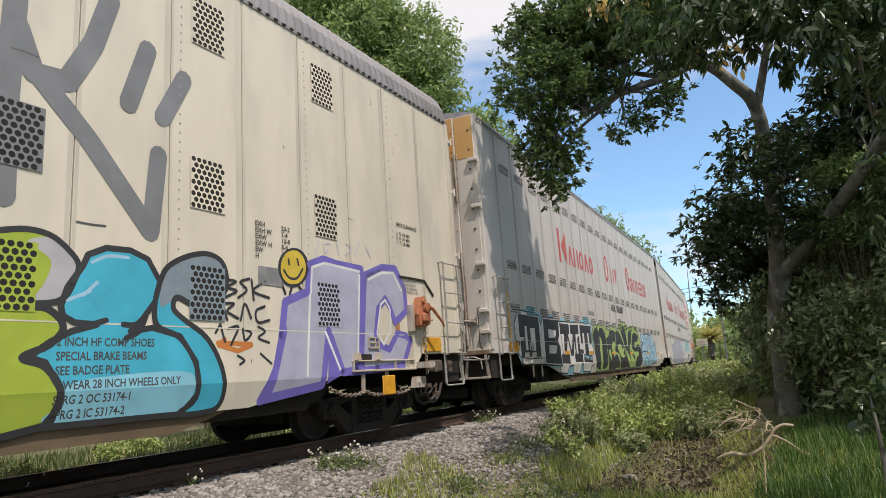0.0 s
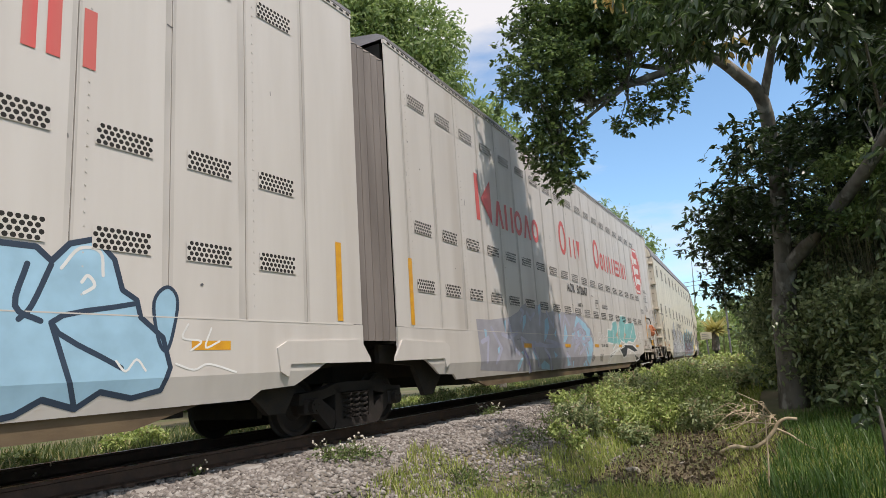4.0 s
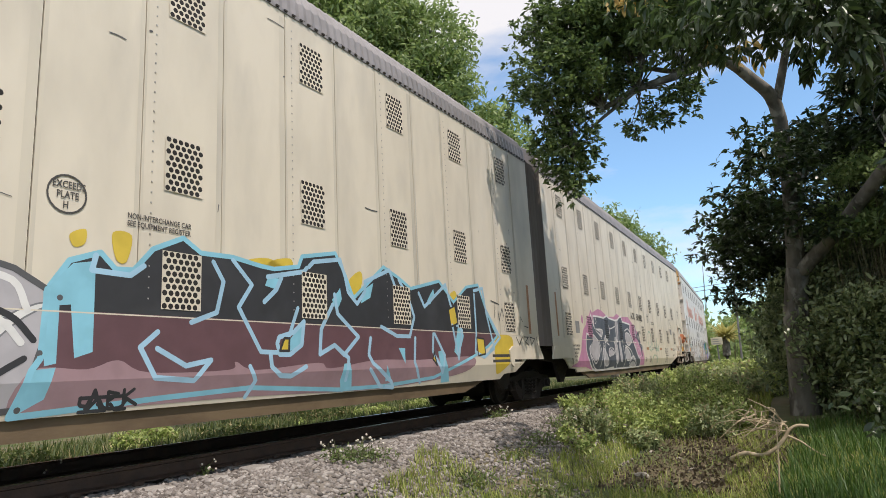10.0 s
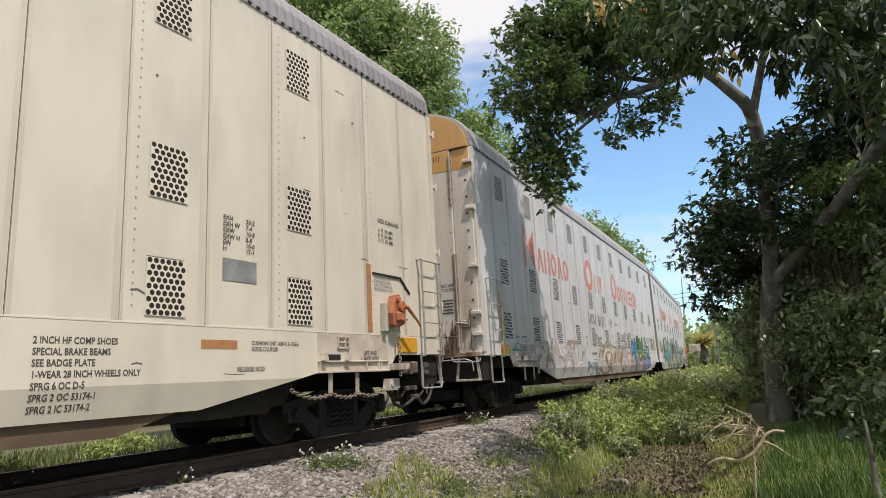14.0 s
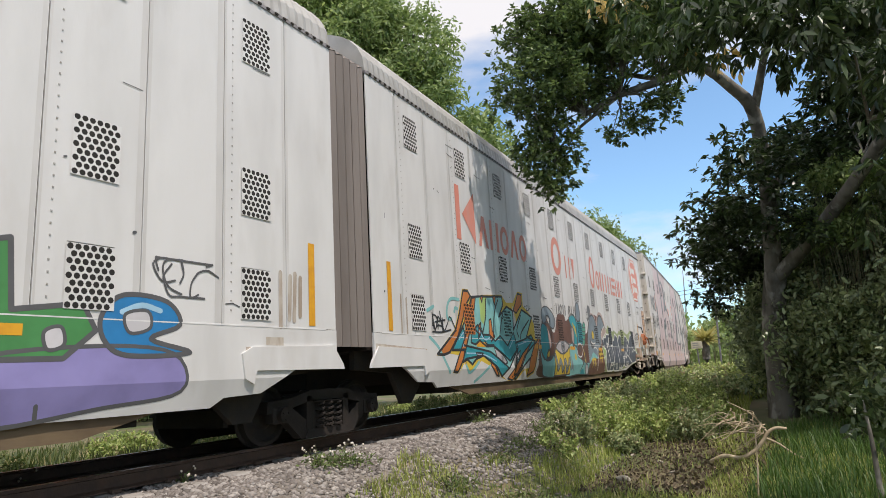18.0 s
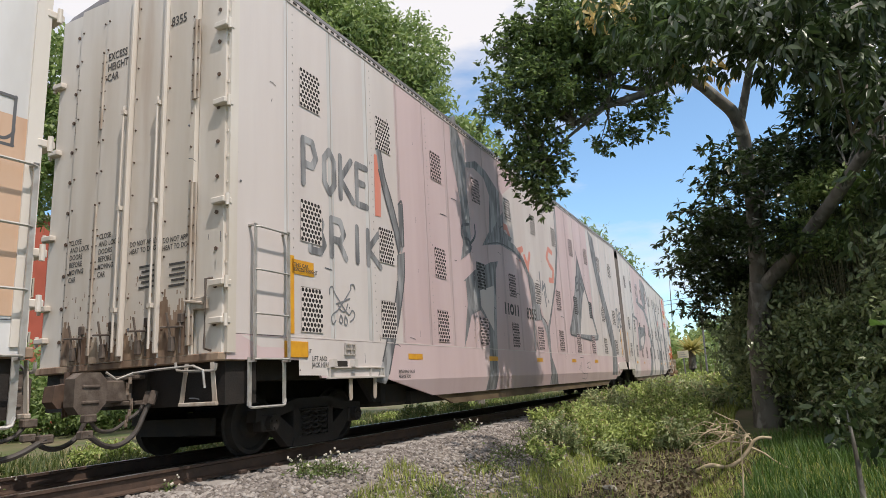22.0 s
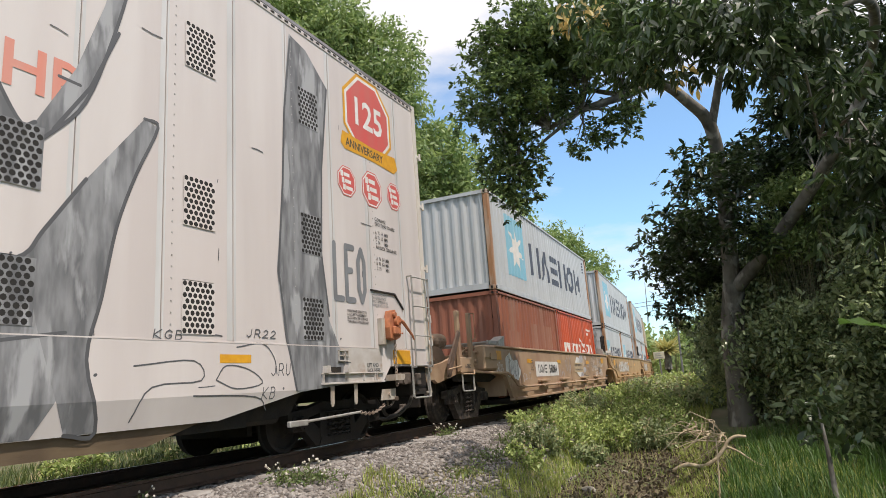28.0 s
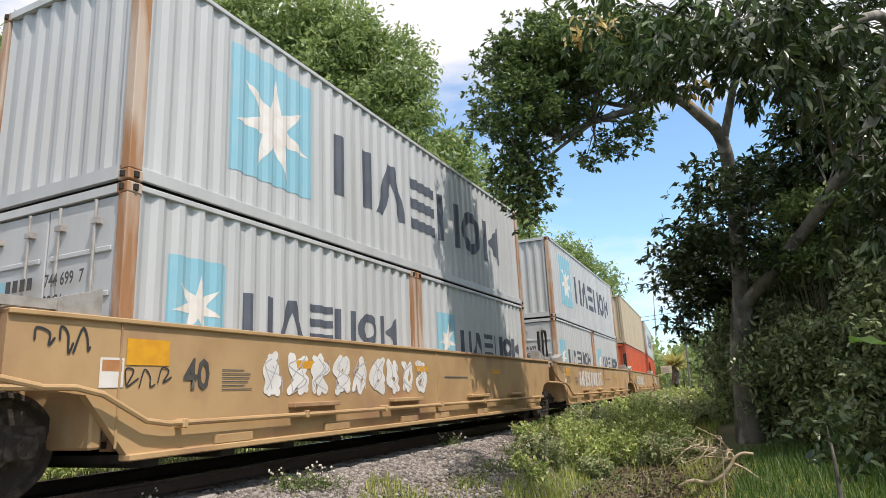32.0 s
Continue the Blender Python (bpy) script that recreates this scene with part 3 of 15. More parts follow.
def sideframe_mesh(r, wb):
    def make():
        bm = bmesh.new()
        h = wb / 2
        prism(bm, [(-h - 0.22, r + 0.02), (-h - 0.2, r + 0.16), (-h + 0.2, r + 0.19), (-0.34, r + 0.27), (0.34, r + 0.27), (h - 0.2, r + 0.19), (h + 0.2, r + 0.16), (h + 0.22, r + 0.02), (h - 0.12, r + 0.05), (0.34, r + 0.14), (-0.34, r + 0.14), (-h + 0.12, r + 0.05)], -0.07, 0.07)
        prism(bm, [(-0.46, 0.04), (-0.40, 0.15), (0.40, 0.15), (0.46, 0.04)], -0.08, 0.08)
        for sg in (-1, 1):
            prism(bm, [(sg * (h + 0.02), r + 0.04), (sg * (h - 0.2), r + 0.08), (sg * 0.40, 0.25), (sg * 0.36, 0.05), (sg * 0.52, 0.05)], -0.065, 0.065)
            prism(bm, [(sg * 0.30, 0.1), (sg * 0.43, 0.1), (sg * 0.41, r + 0.2), (sg * 0.31, r + 0.2)], -0.07, 0.07)
            box(bm, sg * h - 0.13, sg * h + 0.13, -0.10, 0.06, r - 0.10, r + 0.10, 0.02)
            bar(bm, (sg * h, -0.17, r), (sg * h, -0.08, r), 0.09, n=14)
            for k in range(3):
                a = k * math.tau / 3 + 0.5
                bar(bm, (sg * h + 0.05 * math.cos(a), -0.185, r + 0.05 * math.sin(a)), (sg * h + 0.05 * math.cos(a), -0.165, r + 0.05 * math.sin(a)), 0.016, n=6)
        return mesh_of("sideframe", bm, M["truck_steel"] if r < 0.4 else M["truck_sun_mottled"])
    return shared(("sideframe", r, wb), make)


def spring_mesh(r):
    def make():
        bm = bmesh.new()
        turns = 5
        h = r * 0.93
        pipe(bm, [(0.052 * math.cos(k * math.tau / 10), 0.052 * math.sin(k * math.tau / 10), 0.14 + h * k / (turns * 10)) for k in range(turns * 10 + 1)], 0.015, 5)
        return mesh_of("spring", bm, M["truck_steel"] if r < 0.4 else M["truck_sun_mottled"])
    return shared(("spring", r), make)


def spring_cap_mesh(r):
    def make():
        bm = bmesh.new()
        box(bm, -0.30, 0.30, -0.05, 0.07, 0.14 + r * 0.93, r + 0.13, 0.015)
        return mesh_of("bolster_end", bm, M["truck_steel"] if r < 0.4 else M["truck_sun_mottled"])
    return shared(("spring_cap", r), make)


def add_truck(parent, x, r=0.36, wb=1.78):
    """A two-axle bogie under a vehicle, at x along it."""
    bm = bmesh.new()
    box(bm, -0.22, 0.22, -0.95, 0.95, r + 0.02, r + 0.22, 0.03)
    truck = part("bogie", bm, M["truck_steel"], parent, at=(x, 0, 0))
    # Brake beams, plus dark blocks added to stand for shade in the gaps.
    bm = bmesh.new()
    box(bm, -wb / 2 + r + 0.03, wb / 2 - r - 0.03, -0.62, 0.62, 0.16, r + 0.2, 0.03)
    for sg in (-1, 1):
        box(bm, sg * (wb / 2 + r + 0.02), sg * (wb / 2 + r + 0.10), -0.6, 0.6, r - 0.1, r + 0.1)
        bar(bm, (sg * 0.45, -0.8, r - 0.02), (sg * 0.45, 0.8, r - 0.02), 0.045)
    box(bm, -0.34, 0.34, -1.03, 1.03, 0.15, r + 0.12)
    part("brake_rigging", bm, M["dark_steel"], truck)
    for sg in (-1, 1):
        part("sideframe", sideframe_mesh(r, wb), None, truck, at=pose(0, sg * 0.99, 0, 0, 0, 180 if sg > 0 else 0))
        part("bolster_end", spring_cap_mesh(r), None, truck, at=pose(0, sg * 1.07, 0, 0, 0, 180 if sg > 0 else 0))
        for k in (-1, 0, 1):
            part("spring", spring_mesh(r), None, truck, at=(k * 0.17, sg * 1.07, 0))
    for sg in (-1, 1):
        w = part("wheelset", wheelset_mesh(r), None, truck, at=(sg * wb / 2, 0, r))
        WHEELS.append((w, parent, x + sg * wb / 2, r))
    return truck


# flat paint on the near side of a vehicle
def side_y(z, hw=HW):
    return -hw if z >= 0.8 else -hw + (0.8 - z) * 0.24


def paint(parent, name, polys, mat, layer=1, hw=HW, label="", flat=False, which=None, lift=0.00001):
    """Painted areas on the near side: outlines in metres along the vehicle and up."""
    bm = bmesh.new()
    for i, poly in enumerate(polys):
        if len(poly) < 3:
            continue
        off = 0.0046 + 0.0009 * layer + lift * (i % 120)
        try:
            f = bm.faces.new([bm.verts.new((x, -off, z)) for x, z in poly])
            f.material_index = which[i] if which else 0
        except ValueError:
            pass
    if not flat:
        bmesh.ops.bisect_plane(bm, geom=bm.verts[:] + bm.edges[:] + bm.faces[:], plane_co=(0, 0, 0.8), plane_no=(0, 0, 1))
    for f in bm.faces:
        f.normal_update()
        if f.normal.y > 0:
            f.normal_flip()
    for v in bm.verts:
        v.co.y += -hw if flat else side_y(v.co.z, hw)
    return tagged(part(name, bm, mat, parent), label, kind="stuff" if len(polys) > 1 else "")


def stroke(pts, w, n=9):
    """Outlines of a painted line along points, w wide, with round ends and corners."""
    out = []
    pts = [Vector(p) for p in pts]
    for a, b in zip(pts, pts[1:]):
        d = b - a
        if d.length < 1e-6:
            continue
        q = Vector((-d.y, d.x)).normalized() * (w / 2)
        out.append([tuple(a + q), tuple(a - q), tuple(b - q), tuple(b + q)])
    for p in pts:
        out.append([(p.x + math.cos(k * math.tau / n) * w / 2, p.y + math.sin(k * math.tau / n) * w / 2) for k in range(n)])
    return out


def smooth_line(pts, k=5):
    """A curve through points."""
    P = [Vector(p) for p in pts]
    if len(P) < 3:
        return P
    P = [2 * P[0] - P[1]] + P + [2 * P[-1] - P[-2]]
    out = []
    for i in range(1, len(P) - 2):
        for j in range(k):
            t = j / k
            out.append(0.5 * ((2 * P[i]) + (P[i + 1] - P[i - 1]) * t + (2 * P[i - 1] - 5 * P[i] + 4 * P[i + 1] - P[i + 2]) * t * t + (3 * P[i] - P[i - 1] - 3 * P[i + 1] + P[i + 2]) * t ** 3))
    out.append(P[-2])
    return out


def rect(x0, x1, z0, z1):
    return [(x0, z0), (x1, z0), (x1, z1), (x0, z1)]


def lettering(parent, text, x, z, size, mat, name="lettering", align="LEFT", hw=HW, width=1.0, spacing=1.0, line=1.0, off=None):
    """Stencilled writing on the near side; x, z: the foot of its first line; size: the capitals' height."""
    c = bpy.data.curves.new("text", "FONT")
    c.body, c.size, c.align_x, c.space_character, c.space_line = text, size / 0.70, align, spacing, line
    c.resolution_u, c.offset = 2, size * 0.028
    o = bpy.data.objects.new("text", c)
    src = o.to_mesh()
    me = src.copy()
    me.name = name
    o.to_mesh_clear()
    bpy.data.objects.remove(o)
    bpy.data.curves.remove(c)
    me.transform(Matrix.Translation((x, 0, z)) @ Matrix.Rotation(radians(90), 4, "X") @ Matrix.Diagonal((width, 1, 1, 1)))
    me.materials.clear()
    me.materials.append(mat)
    off = off or (0.009 if name.startswith(("car_", "emblem")) else 0.0072)
    for v in me.vertices:
        v.co.y = side_y(v.co.z, hw) - off
    return tagged(part(name, me, None, parent), kind="stuff")


def end_text(parent, text, x, y, z, size):
    """Stencilled writing on the end that faces back along the track."""
    ob = lettering(parent, text, 0, 0, size, M["black_letter"], "door_stencil", width=0.75)
    for v in ob.data.vertices:
        v.co = Vector((x, y - v.co.x, z + v.co.z))
    return ob


def ring(x0, x1, z0, z1, w, v=None, k="b"):
    """A plain shape in place of a letter: o a ring, a a wedge frame, e a stack of bars, i one bar, v a wedge, k a bar and a wedge, b a pair of bars."""
    v = v or w * 0.8
    cx, cz, mid = (x0 + x1) / 2, (z0 + z1) / 2, (z0 + z1) / 2
    if k == "o":
        rim = [[(cx + math.cos(j * math.tau / 20) * ((x1 - x0) / 2 - q), cz + math.sin(j * math.tau / 20) * ((z1 - z0) / 2 - q)) for j in range(20)] for q in (0, w)]
        return [[rim[0][j], rim[0][(j + 1) % 20], rim[1][(j + 1) % 20], rim[1][j]] for j in range(20)]
    if k == "a":
        return [[(x0, z0), (x0 + w, z0), (cx + w * 0.55, z1), (cx - w * 0.55, z1)], [(x1 - w, z0), (x1, z0), (cx + w * 0.55, z1), (cx - w * 0.55, z1)]]
    if k == "v":
        return [[(x0, z1), (cx, z0), (x1, z1)]]
    if k == "e":
        return [rect(x0, x1, z, z + v * 1.2) for z in (z0, mid - v * 0.6, z1 - v * 1.2)]
    if k == "i":
        return [rect(cx - w * 0.6, cx + w * 0.6, z0, z1)]
    if k == "k":
        return [rect(x0, x0 + w, z0, z1), [(x0 + w * 1.5, mid), (x1, z1), (x1, z0)]]
    return [rect(x0, x0 + w * 1.1, z0, z1), rect(x1 - w * 1.1, x1, z0, z1)]


def word_bars(parent, x0, x1, z0, z1, count, mat, first=1.0, name="lettering", hw=HW, layer=2, flat=False, label="", kinds="bobebkao"):
    """A row of plain shapes in place of a word; the first may be taller."""
    pitch = (x1 - x0) / (count + (first - 1))
    polys = []
    x = x0
    for i in range(count):
        f = first if i == 0 else 1.0
        w = pitch * f
        h = (z1 - z0) * f
        foot = z1 - (z1 - z0) * (1 + (f - 1) * 0.5)
        polys += ring(x, x + w * 0.84, foot, foot + h, w * 0.21, k=kinds[i % len(kinds)])
        x += w
    return paint(parent, name, polys, mat, layer, hw, label, flat)


def lines_of_bars(parent, x0, x1, z_top, n, h, mat, gap=1.9, name="small_print", hw=HW, seed=0):
    """Small print that cannot be read: a bar a line."""
    r = random.Random(seed)
    return paint(parent, name, [rect(x0, x0 + (x1 - x0) * r.uniform(0.6, 1), z_top - i * h * gap - h, z_top - i * h * gap) for i in range(n)], mat, 2, hw)


def ladder(parent, x0, x1, z0, z1, n, hw=HW, mat=None):
    mat = mat or M["galv"]
    bm = bmesh.new()
    for x in (x0, x1):
        box(bm, x - 0.02, x + 0.02, -hw - 0.10, -hw - 0.085, z0, z1)
        box(bm, x - 0.02, x + 0.02, -hw - 0.10, -hw, z1 - 0.02, z1)
        box(bm, x - 0.02, x + 0.02, -hw - 0.10, -hw, z0, z0 + 0.02)
    lad = part("ladder", bm, mat, parent)
    for i in range(n):
        z = z0 + 0.03 + i * (z1 - z0 - 0.06) / (n - 1)
        bm = bmesh.new()
        pipe(bm, [(x0, -hw - 0.095, z), (x0 + 0.05, -hw - 0.12, z), (x1 - 0.05, -hw - 0.12, z), (x1, -hw - 0.095, z)], 0.012, 6)
        part("rung", bm, mat, lad)
    return lad


def stirrup(parent, x0, x1, z0, z1, hw=HW):
    """A flat strap bent into a step, its legs twisted inwards at the top."""
    bm = bmesh.new()
    for x in (x0, x1):
        box(bm, x - 0.028, x + 0.028, -hw - 0.025, -hw - 0.012, z0 + 0.02, z1)
    pipe(bm, [(x0 - 0.02, -hw - 0.02, z0 + 0.07), (x0, -hw - 0.03, z0 + 0.01), (x0 + 0.04, -hw - 0.03, z0), (x1 - 0.04, -hw - 0.03, z0), (x1, -hw - 0.03, z0 + 0.01), (x1 + 0.02, -hw - 0.02, z0 + 0.07)], 0.016, 6)
    part("stirrup_step", bm, M["galv"], parent)


def autorack(k, L, flip, start, end, kind, paint_mat, patch0, pitch, count, label, pink=None, door_top=None, roof_mat=None):
    """One unit of an articulated autorack. u runs from its near joint; the coupler end is the near one unless flip."""
    car = thing("autorack_railcar", label, "railcar", group="autorack railcars of the train")
    MOVES.append((car, k, L))
    tall = kind != "G"
    rows = TALL if tall else WIDE
    vm = VENT_TALL if tall else VENT_WIDE
    vw = 0.44 if tall else 0.56
    eave = 5.20 if kind in "BW" else 5.82
    T = end - start
    cu = (lambda c: start + c) if not flip else (lambda c: end - c)
    vents = [patch0 + pitch * i for i in range(count)]
    # seams: half way between the openings
    first = patch0 + vw / 2 - DX / 2
    step = pitch / 2 if tall else pitch
    seams = [first + step * i for i in range(-6, 40)]
    seams = [start] + [s for s in seams if start + 0.25 < s < end - 0.25] + [end]
    for a, b in zip(seams, seams[1:]):
        here = [v for v in vents if a - 0.02 <= v and v + vw <= b + 0.02]
        w = round(b - a - 0.012, 3)
        ho = tuple((round(v - a - 0.006 + 0.01, 2), round(v - a - 0.006 + vw - 0.01, 2)) for v in here)
        pm = paint_mat if not (pink and pink[0] < (a + b) / 2 < pink[1]) else M["pink_paint"]
        me = shared(("panel", w, eave, ho, rows, pm.name), lambda: panel_mesh("side_panel", w, BELT + 0.006, eave, [(x0, x1, r0 + 0.01, r1 - 0.01) for x0, x1 in ho for r0, r1 in rows], pm))
        part("side_panel", me, None, car, at=(a + 0.006, -HW, 0))
        for v in here:
            for r0, r1 in rows:
                part("vent", vm, pm, car, at=(v, -HW - 0.011, r0))
    # dirt that gathers beside the seams
    grime, rosy = [], []
    for j, s in enumerate(seams[1:-1]):
        (rosy if pink and pink[0] < s < pink[1] else grime).extend([rect(s - 0.055 - 0.02 * (j % 3), s - 0.012, BELT + 0.02, eave - 0.08), rect(s + 0.012, s + 0.03 + 0.015 * (j % 2), BELT + 0.02, eave - 0.08)])
    paint(car, "seam_grime", grime, M["grime_cream"] if paint_mat.name.startswith("weathered_cream") else M["grime_gray"] if not tall else M["grime_white"], -2.5)
    if rosy:
        paint(car, "seam_grime", rosy, M["grime_pink"], -2.5)
    # far side, in plain sheets
    n_far = 12
    for i in range(n_far):
        a, b = start + T * i / n_far, start + T * (i + 1) / n_far
        me = shared(("far", round(b - a, 3), eave, paint_mat.name), lambda: panel_mesh("side_panel", round(b - a, 3) - 0.012, BELT + 0.006, eave, [], paint_mat))
        part("side_panel", me, None, car, at=pose(b - 0.006, HW, 0, 0, 0, 180))
    # near-black box put behind the openings for the shade inside, closed at top
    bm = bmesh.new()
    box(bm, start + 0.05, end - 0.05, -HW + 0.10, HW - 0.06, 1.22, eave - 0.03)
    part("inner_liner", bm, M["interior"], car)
    # skirts with the raised ends
    lad = (0.05, 0.62) if flip else (0.31, 0.87)         # ladder
    knee = (1.29, 1.51) if flip else (1.42, 1.61)        # where the sill steps down
    pads = (1.53, 3.05) if flip else (1.71, 3.05)        # jacking pad
    low = [(0, BELT), (0, 1.08), (knee[0], 1.08), (knee[1], 0.86), (3.0, 0.86), (4.75, 0.53), (T - 1.9, 0.53), (T - 1.75, 0.62), (T - 1.25, 0.64), (T - 0.68, 0.91), (T, 0.91), (T, BELT)]
    for sg in (-1, 1):
        bm = bmesh.new()
        prism(bm, [(cu(c), z) for c, z in low], -0.004, 0.03)
        bmesh.ops.bisect_plane(bm, geom=bm.verts[:] + bm.edges[:] + bm.faces[:], plane_co=(0, 0, 0.8), plane_no=(0, 0, 1))
        for v in bm.verts:
            v.co.y = sg * (-side_y(v.co.z) - v.co.y)
        bmesh.ops.recalc_face_normals(bm, faces=bm.faces)
        me = mesh_of("side_sill", bm, [paint_mat if not pink or flip else M["pink_paint"]])
        part("side_sill", me, None, car)
        bm = bmesh.new()
        box(bm, min(cu(0.9), cu(T - 0.2)), max(cu(0.9), cu(T - 0.2)), sg * (HW + 0.007), sg * (HW - 0.02), BELT - 0.006, BELT + 0.006)
        part("belt_rail", bm, paint_mat, car)
        bm = bmesh.new()
        prism(bm, [(cu(c), z) for c, z in ((4.9, 0.55), (5.6, 0.36), (T - 3.2, 0.36), (T - 2.4, 0.55))], sg * (HW - 0.10), sg * (HW - 0.16))
        part("sill_beam", bm, M["sill_brown"], car)
    bm = bmesh.new()
    box(bm, start, end, -0.35, 0.35, 0.62, 1.2)
    box(bm, min(cu(4.2), cu(T - 2.6)), max(cu(4.2), cu(T - 2.6)), -HW + 0.2, HW - 0.2, 0.42, 0.62)
    part("centre_sill", bm, M["dark_steel"], car)
    bm = bmesh.new()
    box(bm, *sorted((cu(0.75), cu(3.4))), -1.25, 1.25, 0.86, 1.15)
    for sg in (-1, 1):
        prism(bm, [(cu(3.0), 0.95), (cu(4.7), 0.62), (cu(4.2), 0.44), (cu(3.3), 0.50), (cu(2.95), 0.86)], *sorted((sg * 1.2, sg * 1.12)))
        prism(bm, [(cu(T + 0.1), 1.12), (cu(T - 1.9), 1.0), (cu(T - 1.72), 0.60), (cu(T - 1.42), 0.33), (cu(T - 1.16), 0.33), (cu(T - 0.85), 0.80), (cu(T + 0.1), 0.86)], *sorted((sg * 1.26, sg * 1.18)))
    tagged(part("body_bolster", bm, M["dark_steel"], car), kind="stuff")
    bm = bmesh.new()
    box(bm, start + 0.02, end - 0.02, -HW + 0.08, HW - 0.08, 1.12, 1.2)
    part("floor", bm, M["dark_steel"], car)
    # roof
    roof_mat = roof_mat or M["roof_gray"]
    bm = bmesh.new()
    if kind in "BW":
        prof = [(HW * math.cos(a), eave + 0.04 + 0.93 * math.sin(a) ** 0.85) for a in [math.pi * i / 16 for i in range(17)]]
        n = int(T / 0.075)
        rings = []
        for i in range(n + 1):
            g = 0.014 if i % 2 else 0.0
            rings.append([bm.verts.new((start + T * i / n, -y * (1 + g / HW), z + g)) for y, z in prof])
    else:
        prof = [(HW + 0.015, eave), (HW + 0.015, eave + 0.05), (HW - 0.12, eave + 0.12), (0.7, eave + 0.24), (-0.7, eave + 0.24), (-HW + 0.12, eave + 0.12), (-HW - 0.015, eave + 0.05), (-HW - 0.015, eave)]
        rings = [[bm.verts.new((start + T * i / 24, -y, z + (0.01 if i % 2 else 0))) for y, z in prof] for i in range(25)]
    for a, b in zip(rings, rings[1:]):
        for j in range(len(prof) - 1):
            bm.faces.new((a[j], a[j + 1], b[j + 1], b[j]))
    bm.faces.new(rings[0])
    bm.faces.new(rings[-1][::-1])
    bmesh.ops.recalc_face_normals(bm, faces=bm.faces)
    part("roof", bm, roof_mat, car)
    bm = bmesh.new()
    for sg in (-1, 1):
        box(bm, start, end, sg * (HW + 0.012), sg * (HW - 0.03), eave + (0.0 if kind in "BW" else -0.07), eave + (0.045 if kind in "BW" else -0.005))
    part("eave_angle", bm, M["roof_gray"] if kind in "BW" else paint_mat, car)
    bm = bmesh.new()
    for i in range(int(T / 0.14)):
        x = start + 0.1 + i * 0.14
        if kind in "BW":
            box(bm, x, x + 0.05, -HW - 0.03, -HW - 0.01, eave + 0.012, eave + 0.036)
        else:
            box(bm, x, x + 0.07, -HW - 0.02, -HW - 0.008, eave - 0.045, eave - 0.02)
    tagged(part("eave_bolts", bm, M["dark_steel"], car), kind="stuff")
    # rivets down every other seam
    bm = bmesh.new()
    for i, s in enumerate(seams[1:-1]):
        if i % 2 == 0:
            for j in range(36):
                z = 1.5 + j * (eave - 1.6) / 36
                box(bm, s + 0.11, s + 0.124, -HW - 0.006, -HW + 0.002, z, z + 0.014)
    tagged(part("rivets", bm, M["galv"] if kind != "G" else paint_mat, car), kind="stuff")
    # coupler end: folding doors, corner posts, hinges, ladder, steps
    e = cu(0.0)
    out = -1 if not flip else 1     # which way is outwards along x
    top = eave + (0.05 if kind == "G" or kind == "P" else 0.0)
    door_mat = M["door_cream"] if kind == "B" else M["door_grime"]
    leaf = [(-1.50, -1.10), (-1.09, -0.62), (-0.61, -0.06), (-0.05, 0.50), (0.51, 1.04), (1.05, 1.50)]
    deep = (0.0, 0.05, 0.05, 0.07, 0.05, 0.0)
    for i, (y0, y1) in enumerate(leaf):
        bm = bmesh.new()
        x_a = e + out * deep[i]
        box(bm, e - out * 0.06, x_a + out * 0.05, y0, y1, 1.15, top - 0.02, 0.006)
        # Leaves 3 and 4 of some cars are darker and browner.
        d = part("door_leaf", bm, M["door_brown"] if i in (3, 4) and k in (0, 2, 4) else door_mat, car)
        if door_top:
            bm = bmesh.new()
            box(bm, x_a + out * 0.051, x_a + out * 0.055, y0 + 0.006, y1 - 0.006, door_top, top - 0.03)
            part("door_top_panel", bm, M["door_orange"], d)
        # bolt heads in pairs up the leaf
        bm = bmesh.new()
        for j in range(11):
            z = 1.45 + j * (top - 1.8) / 10
            for y in ((y0 + 0.10,) if i in (0, 5) else (y0 + 0.05, y1 - 0.05)):
                bar(bm, (x_a + out * 0.05, y, z), (x_a + out * 0.062, y, z), 0.024 if i in (0, 5) else 0.012, n=7)
        tagged(part("bolt_heads", bm, M["rust_dark"], d), kind="stuff")
        # riveted hinge strips, low and high
        if i in (1, 4, 5):
            for za, zb in ((1.25, 3.05), (4.05, 5.05)):
                bm = bmesh.new()
                box(bm, x_a + out * 0.05, x_a + out * 0.066, y0 - 0.06, y0 + 0.05, za, zb, 0.004)
                bar(bm, (x_a + out * 0.07, y0 - 0.005, za), (x_a + out * 0.07, y0 - 0.005, zb), 0.017, n=6)
                st = part("hinge_strip", bm, M["smear"], d)
                bm = bmesh.new()
                for j in range(int((zb - za) / 0.2)):
                    for y in (y0 - 0.04, y0 + 0.035):
                        bar(bm, (x_a + out * 0.066, y, za + 0.1 + j * 0.2), (x_a + out * 0.074, y, za + 0.1 + j * 0.2), 0.011, n=6)
                tagged(part("strip_rivets", bm, M["rust_dark"], st), kind="stuff")
        if i in (2, 3):
            bm = bmesh.new()
            box(bm, x_a + out * 0.05, x_a + out * 0.10, y0 - 0.02, y0 + 0.02, 1.2, top - 0.1, 0.006)
            bar(bm, (x_a + out * 0.12, y0 + 0.06, 1.25), (x_a + out * 0.12, y0 + 0.06, 4.2), 0.014, n=6)
            for z in (1.7, 2.9, 4.1):
                box(bm, x_a + out * 0.05, x_a + out * 0.135, y0 + 0.03, y0 + 0.09, z, z + 0.05)
            part("lock_rod", bm, door_mat, d)
